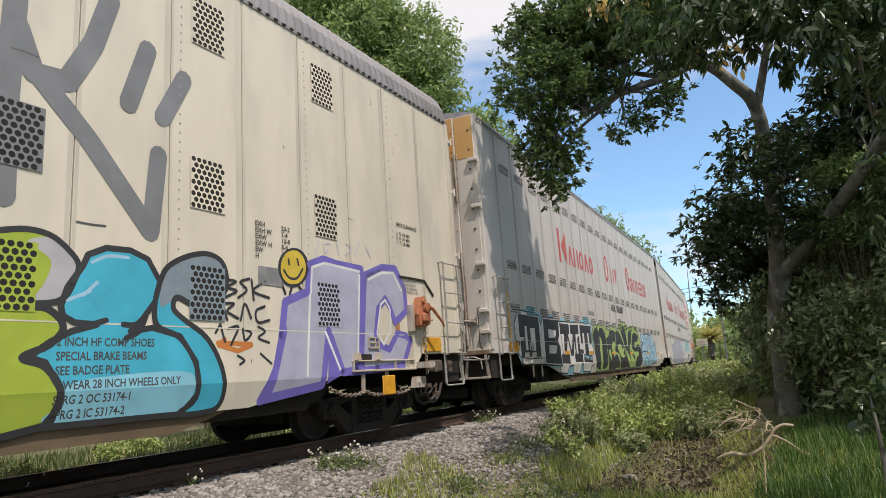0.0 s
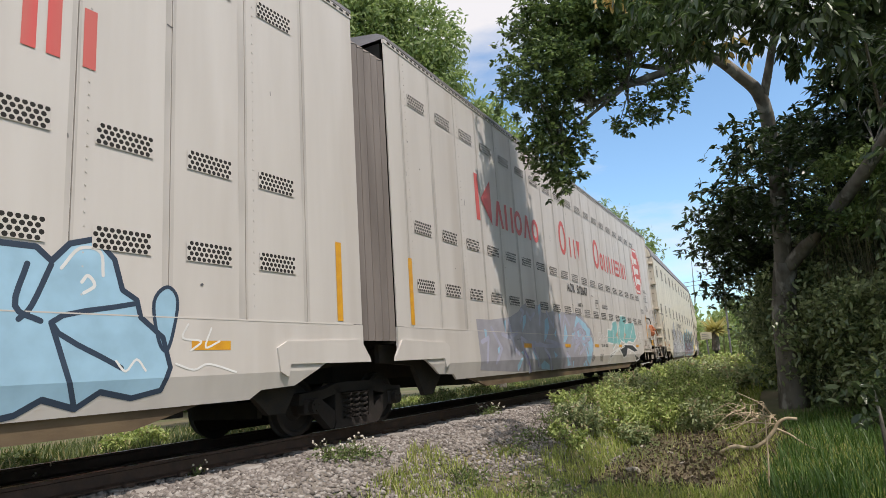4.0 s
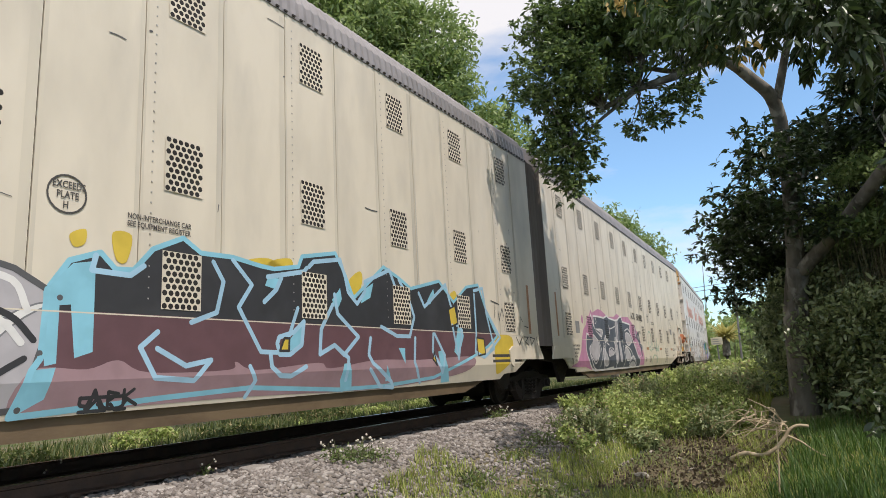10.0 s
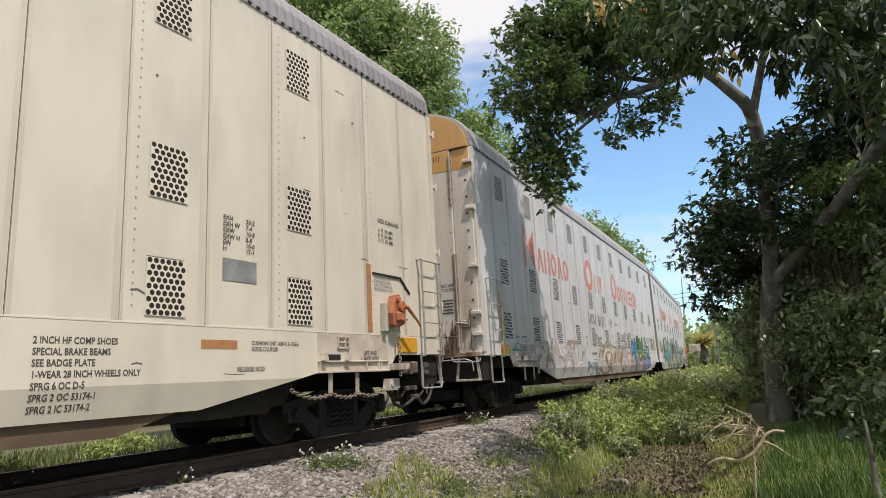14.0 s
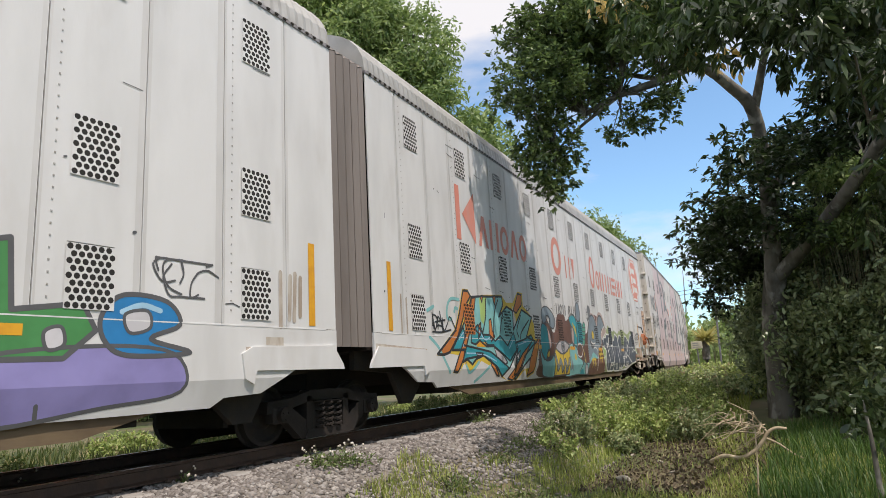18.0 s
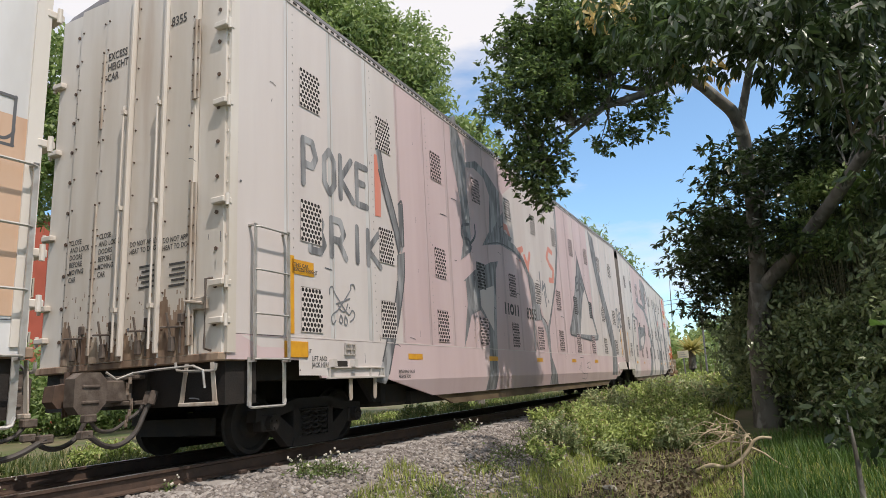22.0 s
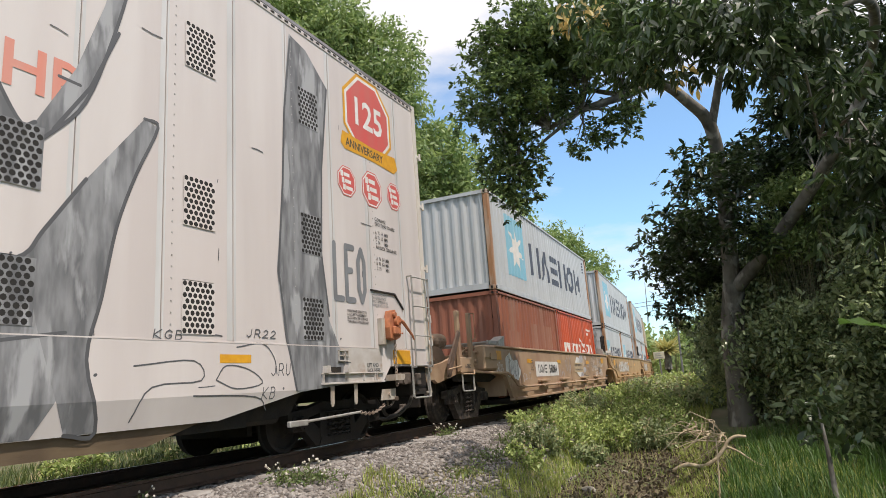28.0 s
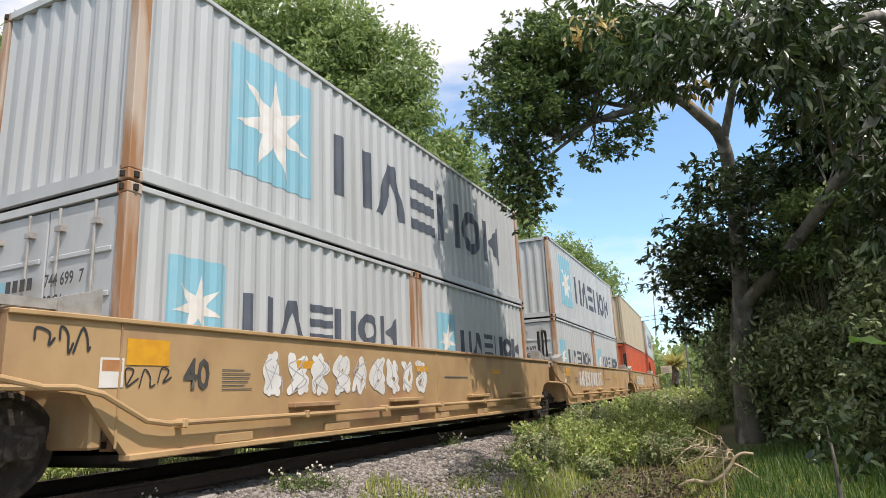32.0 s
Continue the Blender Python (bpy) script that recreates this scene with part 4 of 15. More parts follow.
        # lock levers and caked dirt at the foot
        if i in (1, 2, 3, 4):
            bm = bmesh.new()
            y = (y0 + y1) / 2
            box(bm, x_a + out * 0.05, x_a + out * 0.10, y - 0.035, y + 0.035, 1.20, 1.36, 0.008)
            bar(bm, (x_a + out * 0.09, y, 1.34), (x_a + out * 0.11, y + 0.05, 1.62), 0.014, n=6)
            bar(bm, (x_a + out * 0.08, y - 0.13, 1.18), (x_a + out * 0.08, y - 0.13, 1.52), 0.013, n=6)
            bar(bm, (x_a + out * 0.10, y - 0.20, 1.45), (x_a + out * 0.10, y + 0.14, 1.47), 0.012, n=6)
            box(bm, x_a + out * 0.05, x_a + out * 0.09, y - 0.16, y - 0.09, 1.50, 1.60, 0.006)
            part("lock_lever", bm, M["cast"], d)
            rr = random.Random(i * 7 + int(abs(k) * 3))
            cols, hgt = 22, 0.30
            step_y = (y1 - y0 - 0.02) / cols
            bm = bmesh.new()
            for j in range(cols):
                hgt = min(0.75, max(0.10, hgt + rr.uniform(-0.11, 0.11)))
                ya = y0 + 0.01 + j * step_y
                box(bm, x_a + out * 0.0500, x_a + out * 0.0506, ya, ya + step_y * 1.02, 1.155, 1.155 + hgt * (1.25 if i in (1, 3) else 0.8))
            for j in range(34):
                ya, za = rr.uniform(y0 + 0.03, y1 - 0.05), 1.3 + 0.8 * rr.random() ** 2
                w_, h_ = rr.uniform(0.006, 0.022), rr.uniform(0.01, 0.07)
                box(bm, x_a + out * 0.0500, x_a + out * 0.0506, ya, ya + w_, za, za + h_)
            tagged(part("caked_dirt", bm, M["door_dirt"], d), kind="stuff")
    if kind in "BW":
        bm = bmesh.new()
        prof2 = [(HW * 0.97 * math.cos(a), eave + 0.9 * math.sin(a) ** 0.85) for a in [math.pi * i / 16 for i in range(17)]]
        vs0 = [bm.verts.new((e + out * 0.10, y, z)) for y, z in prof2]
        vs1 = [bm.verts.new((e + out * 0.02, y, z)) for y, z in prof2]
        bm.faces.new(vs0)
        bm.faces.new(vs1)
        for i in range(16):
            bm.faces.new((vs0[i], vs0[i + 1], vs1[i + 1], vs1[i]))
        bmesh.ops.recalc_face_normals(bm, faces=bm.faces)
        part("end_gable", bm, M["door_orange"] if door_top else paint_mat, car)
    for sg in (-1, 1):
        bm = bmesh.new()
        box(bm, e - out * 0.10, e + out * 0.02, sg * (HW + 0.02), sg * (HW - 0.04), 1.15, top)
        for j in range(14):
            z = 1.5 + j * (top - 1.7) / 14
            box(bm, e + out * 0.02, e + out * 0.03, sg * (HW - 0.005), sg * (HW - 0.03), z, z + 0.03)
        part("corner_post", bm, door_mat, car)
        for z in (1.45, 1.85, 2.75, 3.9, 4.85):
            bm = bmesh.new()
            box(bm, e - out * 0.02, e + out * 0.12, sg * (HW + 0.03), sg * (HW - 0.16), z, z + 0.07, 0.01)
            bar(bm, (e + out * 0.07, sg * (HW + 0.04), z - 0.03), (e + out * 0.07, sg * (HW + 0.04), z + 0.10), 0.022)
            part("hinge", bm, door_mat, car)
    if out < 0:
        for y, z, size, words in ((0.98, 2.62, 0.065, "CLOSE\nAND LOCK\nDOORS\nBEFORE\nMOVING\nCAR"), (0.42, 2.62, 0.065, "CLOSE\nAND LOCK\nDOORS\nBEFORE\nMOVING\nCAR"), (-0.10, 2.45, 0.06, "DO NOT APPLY\nHEAT TO DOORS"), (-0.64, 2.42, 0.06, "DO NOT APPLY\nHEAT TO DOORS")):
            end_text(car, words, e - (0.124 if 0 < y < 0.5 else 0.104), y, z, size)
        for y, z in ((-0.52, 2.18), (-1.0, 2.15)):
            bm = bmesh.new()
            for j in range(5):
                box(bm, e - 0.106, e - 0.1025, y, y + 0.24 - 0.04 * (j % 2), z - j * 0.06, z - j * 0.06 + 0.025)
            tagged(part("notice_bar", bm, M["black_letter"], car), kind="stuff")
        # handrail and latch box on the door post
        bm = bmesh.new()
        pipe(bm, [(e - 0.06, -1.36, 1.95), (e - 0.15, -1.36, 1.93), (e - 0.15, -1.36, 1.2), (e - 0.06, -1.36, 1.18)], 0.014, 6)
        part("door_handrail", bm, M["cast"], car)
        bm = bmesh.new()
        box(bm, e - 0.12, e - 0.05, -1.32, -1.14, 1.62, 1.75, 0.01)
        bar(bm, (e - 0.13, -1.3, 1.68), (e - 0.13, -1.05, 1.72), 0.016, n=6)
        part("latch_box", bm, M["smear"], car)
    lx = sorted((cu(lad[0]), cu(lad[1])))
    ladder(car, lx[0], lx[1], 1.05, 2.58, 4)
    stirrup(car, lx[0], lx[1], 0.57, 1.10)
    # step hung from the end, its straps spread to the foot
    bm = bmesh.new()
    pipe(bm, [(e + out * 0.12, y, z) for y, z in smooth_line([(-1.50, 1.04), (-1.49, 0.98), (-1.42, 0.97), (-1.0, 0.99), (-0.94, 1.02), (-0.92, 1.08)], 3)], 0.015, 6)
    part("end_handhold", bm, M["galv"], car)
    bm = bmesh.new()
    for ya, yb in ((-1.42, -1.47), (-1.06, -1.00)):
        bm2 = [(ya - 0.025, 1.06), (ya + 0.025, 1.06), (yb + 0.03, 0.66), (yb - 0.03, 0.66)]
        va = [bm.verts.new((e + out * 0.09, y, z)) for y, z in bm2]
        vb = [bm.verts.new((e + out * 0.10, y, z)) for y, z in bm2]
        bm.faces.new(va)
        bm.faces.new(vb[::-1])
        for j in range(4):
            bm.faces.new((va[j], vb[j], vb[(j + 1) % 4], va[(j + 1) % 4]))
    box(bm, *sorted((e + out * 0.07, e + out * 0.12)), -1.50, -0.97, 0.62, 0.66, 0.008)
    bmesh.ops.recalc_face_normals(bm, faces=bm.faces)
    part("end_step", bm, M["smear"], car)
    bm = bmesh.new()
    ex = sorted((e + out * 0.10, e - out * 0.3))
    box(bm, ex[0], ex[1], -HW + 0.02, HW - 0.02, 1.07, 1.155, 0.01)
    part("end_sill", bm, M["door_dirt"], car)
    bm = bmesh.new()
    box(bm, *sorted((e - out * 0.04, e - out * 0.5)), -HW + 0.06, HW - 0.06, 0.62, 1.07)
    part("end_beam", bm, M["truck_steel"], car)
    # jacking pad: a proud plate with flanges, ribs and lifting lugs
    pad = sorted((cu(pads[0]), cu(pads[1])))
    bm = bmesh.new()
    box(bm, pad[0], pad[1], -HW - 0.0044, -HW + 0.02, 0.87, BELT - 0.012, 0.001)
    box(bm, pad[0], pad[1], -HW - 0.045, -HW + 0.02, 0.845, 0.872, 0.004)
    box(bm, pad[0], pad[1], -HW - 0.035, -HW, 0.978, 0.996, 0.004)
    for f in (0.02, 0.98, 1.26, 1.32):
        box(bm, pad[0] + f, pad[0] + f + 0.016, -HW - 0.034, -HW, 0.872, 0.978)
    pad_mat = M["pad_rust"] if k == 5 else M["pad_cream"] if kind == "B" else M["pad_gray"]
    body = part("jacking_pad", bm, pad_mat, car)
    for f in (0.03, 0.50):
        bm = bmesh.new()
        prism(bm, [(pad[0] + f, 0.998), (pad[0] + f + 0.09, 0.998), (pad[0] + f + 0.075, 1.09), (pad[0] + f + 0.015, 1.09)], -HW - 0.085, -HW)
        part("lifting_lug", bm, pad_mat, body)
    bm = bmesh.new()
    box(bm, pad[0] + 0.17, pad[0] + 0.44, -HW - 0.0145, -HW - 0.011, 1.0, 1.075)
    part("slot", bm, M["dark_steel"], body)
    bm = bmesh.new()
    for za in (0.0, 0.07, 0.14):
        box(bm, pad[0] + 0.38, pad[0] + 0.62, -HW - 0.03, -HW - 0.01, 1.15 + za, 1.165 + za)
    for xa in (0.38, 0.52, 0.606):
        box(bm, pad[0] + xa, pad[0] + xa + 0.014, -HW - 0.03, -HW - 0.01, 1.15, 1.305)
    part("card_frame", bm, pad_mat, body)
    # straps that hang from the pad
    for f in ((0.22, 0.77) if flip else (0.5, 1.1)):
        bm = bmesh.new()
        prism(bm, [(pad[0] + f, 0.845), (pad[0] + f + 0.075, 0.845), (pad[0] + f + 0.065, 0.60), (pad[0] + f + 0.045, 0.56), (pad[0] + f + 0.005, 0.56), (pad[0] + f - 0.005, 0.60)], -HW + 0.0, -HW + 0.014)
        part("hanger_strap", bm, M["smear"], car)
    if not flip:
        bm = bmesh.new()
        box(bm, cu(0.89), cu(1.32), -HW - 0.02, -HW - 0.006, 1.11, 1.30, 0.003)
        part("notice_plate", bm, M["orange_sticker"], car)
        lettering(car, "THIS CAR\nEXCESS HEIGHT", cu(0.92), 1.22, 0.045, M["black_letter"], "notice_text", hw=HW + 0.012, line=0.85)
    bm = bmesh.new()
    prism(bm, [(cu(T - q), z) for q, z in ((-0.12, 0.87), (-0.10, 0.93), (0.08, 1.16), (1.42, 1.13), (1.56, 1.06), (1.52, 0.80), (1.40, 0.74), (1.36, 0.88))], -HW - 0.028, -HW + 0.01)
    part("jacking_pad", bm, paint_mat, car)
    # coupler with its cast head, cut lever and hoses
    xa = e + out * 0.42
    bm = bmesh.new()
    box(bm, *sorted((e - out * 0.5, xa)), -0.12, 0.12, 0.70, 0.94, 0.02)
    for z in (0.66, 0.94):
        box(bm, *sorted((e - out * 0.06, e + out * 0.12)), -0.32, 0.32, z, z + 0.05, 0.01)
    cp = part("coupler", bm, M["cast"], car)
    bm = bmesh.new()
    prism(bm, [(xa, 0.70), (xa + out * 0.10, 0.60), (xa + out * 0.30, 0.60), (xa + out * 0.36, 0.68), (xa + out * 0.36, 0.96), (xa + out * 0.28, 1.02), (xa + out * 0.08, 1.02), (xa, 0.94)], -0.26, -0.10)
    prism(bm, [(xa, 0.72), (xa + out * 0.16, 0.64), (xa + out * 0.20, 0.98), (xa, 0.92)], -0.10, 0.22)
    for dz in (0.70, 0.86):
        box(bm, *sorted((xa + out * 0.08, xa + out * 0.28)), -0.275, -0.25, dz, dz + 0.035, 0.01)
    part("coupler_head", bm, M["cast"], cp)
    bm = bmesh.new()
    prism(bm, [(xa + out * 0.14, 0.69), (xa + out * 0.34, 0.67), (xa + out * 0.40, 0.74), (xa + out * 0.38, 0.90), (xa + out * 0.16, 0.93)], 0.02, 0.19)
    bar(bm, (xa + out * 0.22, 0.08, 0.58), (xa + out * 0.22, 0.08, 1.04), 0.03)
    part("knuckle", bm, M["rust_dark"], cp)
    bm = bmesh.new()
    pipe(bm, [(e + out * d, y, z) for d, y, z in ((0.13, -1.36, 0.80), (0.14, -1.34, 0.98), (0.16, -1.22, 1.03), (0.18, -0.7, 1.02), (0.22, -0.4, 1.0), (0.34, -0.30, 0.94), (0.44, -0.26, 1.02))], 0.014, 6)
    part("cut_lever", bm, M["galv"], car)
    for y, r_, dip, reach in ((-0.48, 0.028, 0.27, 0.80), (-0.38, 0.020, 0.42, 0.70), (0.45, 0.028, 0.25, 0.78)):
        line = smooth_line([(0.02, 0.74), (0.09, 0.60), (0.20, dip + 0.10), (0.38, dip), (0.58, dip + 0.02), (reach, dip + 0.14)], 5)
        bm = bmesh.new()
        pipe(bm, [(e + out * d, y + 0.05 * math.sin(d * 5), z) for d, z in line], r_, 8)
        hz = part("air_hose", bm, M["hose"], car)
        bm = bmesh.new()
        bar(bm, (e + out * 0.0, y, 0.80), (e + out * 0.05, y, 0.66), r_ * 1.5, n=8)
        part("hose_nipple", bm, M["cast"], hz)
        bm = bmesh.new()
        box(bm, *sorted((e + out * (reach - 0.06), e + out * (reach + 0.07))), y - 0.06, y + 0.03, dip + 0.10, dip + 0.18, 0.012)
        part("hose_fitting", bm, M["cast"], hz)
    bm = bmesh.new()
    for j in range(9):
        m_ = Matrix.Translation((e + out * (0.30 + 0.03 * math.sin(j)), -0.46, 0.92 - j * 0.055)) @ Matrix.Rotation(radians(90 * (j % 2)), 4, "Z") @ Matrix.Diagonal((0.034, 0.012, 0.07, 1))
        bmesh.ops.create_cube(bm, size=1.0, matrix=m_)
    part("hose_chain", bm, M["chain"], car)
    add_truck(car, cu(2.05))
    # brake gear under the coupler end
    bm = bmesh.new()
    box(bm, *sorted((cu(3.5), cu(4.3))), -1.25, -0.5, 0.42, 0.80, 0.05)
    bar(bm, (cu(4.4), -0.9, 0.6), (cu(5.3), -0.9, 0.6), 0.2, n=14)
    part("brake_cylinder", bm, M["dark_steel"], car)
    # bellows at the shared bogie
    if not flip:
        bm = bmesh.new()
        x0, x1, n = end - 0.02, L + 0.40, 5
        zz = eave + (0.55 if kind in "BW" else 0.1)
        for sg in (-1, 1):
            pts = []
            for i in range(n * 2 + 1):
                pts.append((x0 + (x1 - x0) * i / (n * 2), sg * (HW - 0.02 - (0.05 if i % 2 else 0.0))))
            for (xa, ya), (xb, yb) in zip(pts, pts[1:]):
                bm.faces.new([bm.verts.new(c) for c in ((xa, ya, 1.15), (xb, yb, 1.15), (xb, yb, zz - 0.5), (xa, ya, zz - 0.5))])
                bm.faces.new([bm.verts.new(c) for c in ((xa, ya, zz - 0.5), (xb, yb, zz - 0.5), (xb, yb * 0.6, zz), (xa, ya * 0.6, zz))])
        for i in range(n * 2):
            xa, xb = x0 + (x1 - x0) * i / (n * 2), x0 + (x1 - x0) * (i + 1) / (n * 2)
            za, zb = zz - (0.05 if i % 2 else 0), zz - (0 if i % 2 else 0.05)
            bm.faces.new([bm.verts.new(c) for c in ((xa, -0.92, za), (xb, -0.92, zb), (xb, 0.92, zb), (xa, 0.92, za))])
        bmesh.ops.recalc_face_normals(bm, faces=bm.faces)
        bmesh.ops.solidify(bm, geom=bm.faces[:], thickness=0.01)
        part("bellows", bm, M["bellows"], car, "dusty black ribbed rubber bellows between the two units")
        add_truck(car, L)
    if pink and flip:
        paint(car, "pink_field", [rect(pink[0], pink[1], 0.56, BELT - 0.02)], M["pink_paint"], 0)
    for c in (1.93 if flip else 1.02, T - 0.45)[k == 7:]:
        x = cu(c)
        paint(car, "reflector", [rect(x - 0.055, x + 0.055, 1.39, 2.4 if c > 2 else 2.34)], M["tan_sticker"] if kind == "B" else M["orange_sticker"], 2)
    return car


# ---- containers and well cars ----
CW, CH = 1.219, 2.591
FOLD, DEEP = 0.278, 0.036


def corrugated_y(x, x0):
    """Depth of the side sheet behind its outer face at x."""
    t = ((x - x0) % FOLD) / FOLD
    if t < 0.25:
        return 0.0
    if t < 0.5:
        return DEEP * (t - 0.25) / 0.25
    if t < 0.75:
        return DEEP
    return DEEP * (1 - (t - 0.75) / 0.25)


def container_paint(parent, name, polys, mat, x0, x1, layer=1, y=-CW + 0.02, label=""):
    """Painted areas that follow the folds of a container's near side."""
    bm = bmesh.new()
    for i, poly in enumerate(polys):
        bm.faces.new([bm.verts.new((px, 0.00004 * i, pz)) for px, pz in poly])
    lo, hi = min(p[0] for q in polys for p in q), max(p[0] for q in polys for p in q)
    k = int((lo - x0) / (FOLD / 4))
    while x0 + k * FOLD / 4 < hi:
        xx = x0 + k * FOLD / 4
        if xx > lo:
            bmesh.ops.bisect_plane(bm, geom=bm.verts[:] + bm.edges[:] + bm.faces[:], plane_co=(xx, 0, 0), plane_no=(1, 0, 0))
        k += 1
    for f in bm.faces:
        f.normal_update()
        if f.normal.y > 0:
            f.normal_flip()
    for v in bm.verts:
        v.co.y = y + corrugated_y(v.co.x, x0) - 0.003 - 0.002 * layer - v.co.y
    return tagged(part(name, bm, mat, parent), label, kind="stuff" if len(polys) > 1 else "")


def star(cx, cz, r, points=7, inner=0.36, turn=0.0):
    return [(cx + math.sin(turn + k * math.pi / points) * r * (1 if k % 2 == 0 else inner), cz + math.cos(turn + k * math.pi / points) * r * (1 if k % 2 == 0 else inner)) for k in range(points * 2)]


def fan(poly):
    """Triangles of a star-shaped outline round its middle."""
    cx, cz = sum(p[0] for p in poly) / len(poly), sum(p[1] for p in poly) / len(poly)
    return [[(cx, cz), poly[i], poly[(i + 1) % len(poly)]] for i in range(len(poly))]


def container(x0, length, z, mat, label, doors=False):
    box_ = thing("shipping_container", label, "container", group="containers on the well cars")
    x1 = x0 + length
    yo = CW - 0.02

    def build_side():
        bm = bmesh.new()
        xs = []
        x = 0.12
        while x < length - 0.12:
            xs.append(x)
            x += FOLD / 4
        xs.append(length - 0.12)
        prev = None
        for xx in xs:
            y = corrugated_y(xx, 0.12)
            a, b = bm.verts.new((xx, y, 0.15)), bm.verts.new((xx, y, CH - 0.06))
            if prev:
                bm.faces.new((prev[0], a, b, prev[1]))
            prev = (a, b)
        return mesh_of("side_wall", bm, mat)
    me = shared(("cside", length, mat.name), build_side)
    part("side_wall", me, None, box_, at=(x0, -yo, z))
    part("side_wall", me, None, box_, at=pose(x1, yo, z, 0, 0, 180))

    def build_end():
        bm = bmesh.new()
        prev = None
        n = int((2 * CW - 0.3) / 0.065)
        for i in range(n + 1):
            y = -CW + 0.15 + i * (2 * CW - 0.3) / n
            d = (0.0, 0.0, 0.04, 0.04)[i % 4]
            a, b = bm.verts.new((d, y, 0.18)), bm.verts.new((d, y, CH - 0.1))
            if prev:
                bm.faces.new((prev[0], prev[1], b, a))
            prev = (a, b)
        return mesh_of("end_wall", bm, mat)
    ends = ((x0 + 0.03, 0), (x1 - 0.03, 180))
    for k, (xe, turn) in enumerate(ends):
        if doors and k == 0:
            for sg in (-1, 1):
                bm = bmesh.new()
                box(bm, 0, 0.05, *sorted((sg * 0.01, sg * (CW - 0.14))), 0.17, CH - 0.12, 0.01)
                for zz in (0.55, 1.0, 1.45, 1.9):
                    box(bm, -0.02, 0.0, *sorted((sg * 0.08, sg * (CW - 0.2))), zz, zz + 0.06, 0.01)
                d = part("door", bm, mat, box_, at=(xe, 0, z))
                for yy in (0.25, 0.80):
                    bm = bmesh.new()
                    bar(bm, (-0.05, sg * yy, 0.2), (-0.05, sg * yy, CH - 0.14), 0.017)
                    for zz in (0.35, 1.2, 2.2):
                        box(bm, -0.07, 0.0, sg * yy - 0.05, sg * yy + 0.05, zz, zz + 0.06)
                    box(bm, -0.075, -0.05, *sorted((sg * yy, sg * (yy - 0.32))), 1.02, 1.05)
                    part("locking_bar", bm, M["galv"], d)
        else:
            part("end_wall", shared(("cend", mat.name), build_end), None, box_, at=pose(xe, 0, z, 0, 0, turn))
    for xp in (x0, x1 - 0.16):
        for sg in (-1, 1):
            bm = bmesh.new()
            box(bm, xp, xp + 0.16, *sorted((sg * CW, sg * (CW - 0.13))), z + 0.118, z + CH - 0.118, 0.008)
            part("corner_post", bm, M["cont_post"] if mat is M["cont_gray"] else mat, box_)
            for zc in (z, z + CH - 0.118):
                bm = bmesh.new()
                box(bm, xp - 0.002, xp + 0.176, *sorted((sg * (CW + 0.002), sg * (CW - 0.16))), zc, zc + 0.118, 0.012)
                cst = part("corner_casting", bm, M["cont_post"] if mat is M["cont_gray"] else mat, box_)
                bm = bmesh.new()
                bar(bm, (xp + 0.088, sg * (CW + 0.004), zc + 0.03), (xp + 0.088, sg * (CW + 0.004), zc + 0.09), 0.03, n=10)
                bar(bm, (xp - 0.003 if xp == x0 else xp + 0.177, sg * (CW - 0.08), zc + 0.03), (xp - 0.003 if xp == x0 else xp + 0.177, sg * (CW - 0.08), zc + 0.09), 0.03, n=10)
                part("casting_hole", bm, M["dark_steel"], cst)
    for sg in (-1, 1):
        for z0, z1, w, nm in ((z + 0.02, z + 0.16, 0.05, "bottom_rail"), (z + CH - 0.07, z + CH - 0.01, 0.06, "top_rail")):
            bm = bmesh.new()
            box(bm, x0 + 0.16, x1 - 0.16, *sorted((sg * (CW - 0.004), sg * (CW - w))), z0, z1, 0.006)
            part(nm, bm, mat, box_)
    for xe in (x0 + 0.0, x1 - 0.06):
        for z0, z1 in ((z + 0.03, z + 0.17), (z + CH - 0.10, z + CH - 0.01)):
            bm = bmesh.new()
            box(bm, xe, xe + 0.06, -CW + 0.16, CW - 0.16, z0, z1)
            part("end_rail", bm, mat, box_)
    bm = bmesh.new()
    box(bm, x0 + 0.05, x1 - 0.05, -CW + 0.06, CW - 0.06, z + CH - 0.05, z + CH - 0.03)
    part("roof", bm, mat, box_)
    bm = bmesh.new()
    box(bm, x0 + 0.05, x1 - 0.05, -CW + 0.06, CW - 0.06, z + 0.05, z + 0.15)
    part("floor", bm, M["dark_steel"], box_)
    return box_


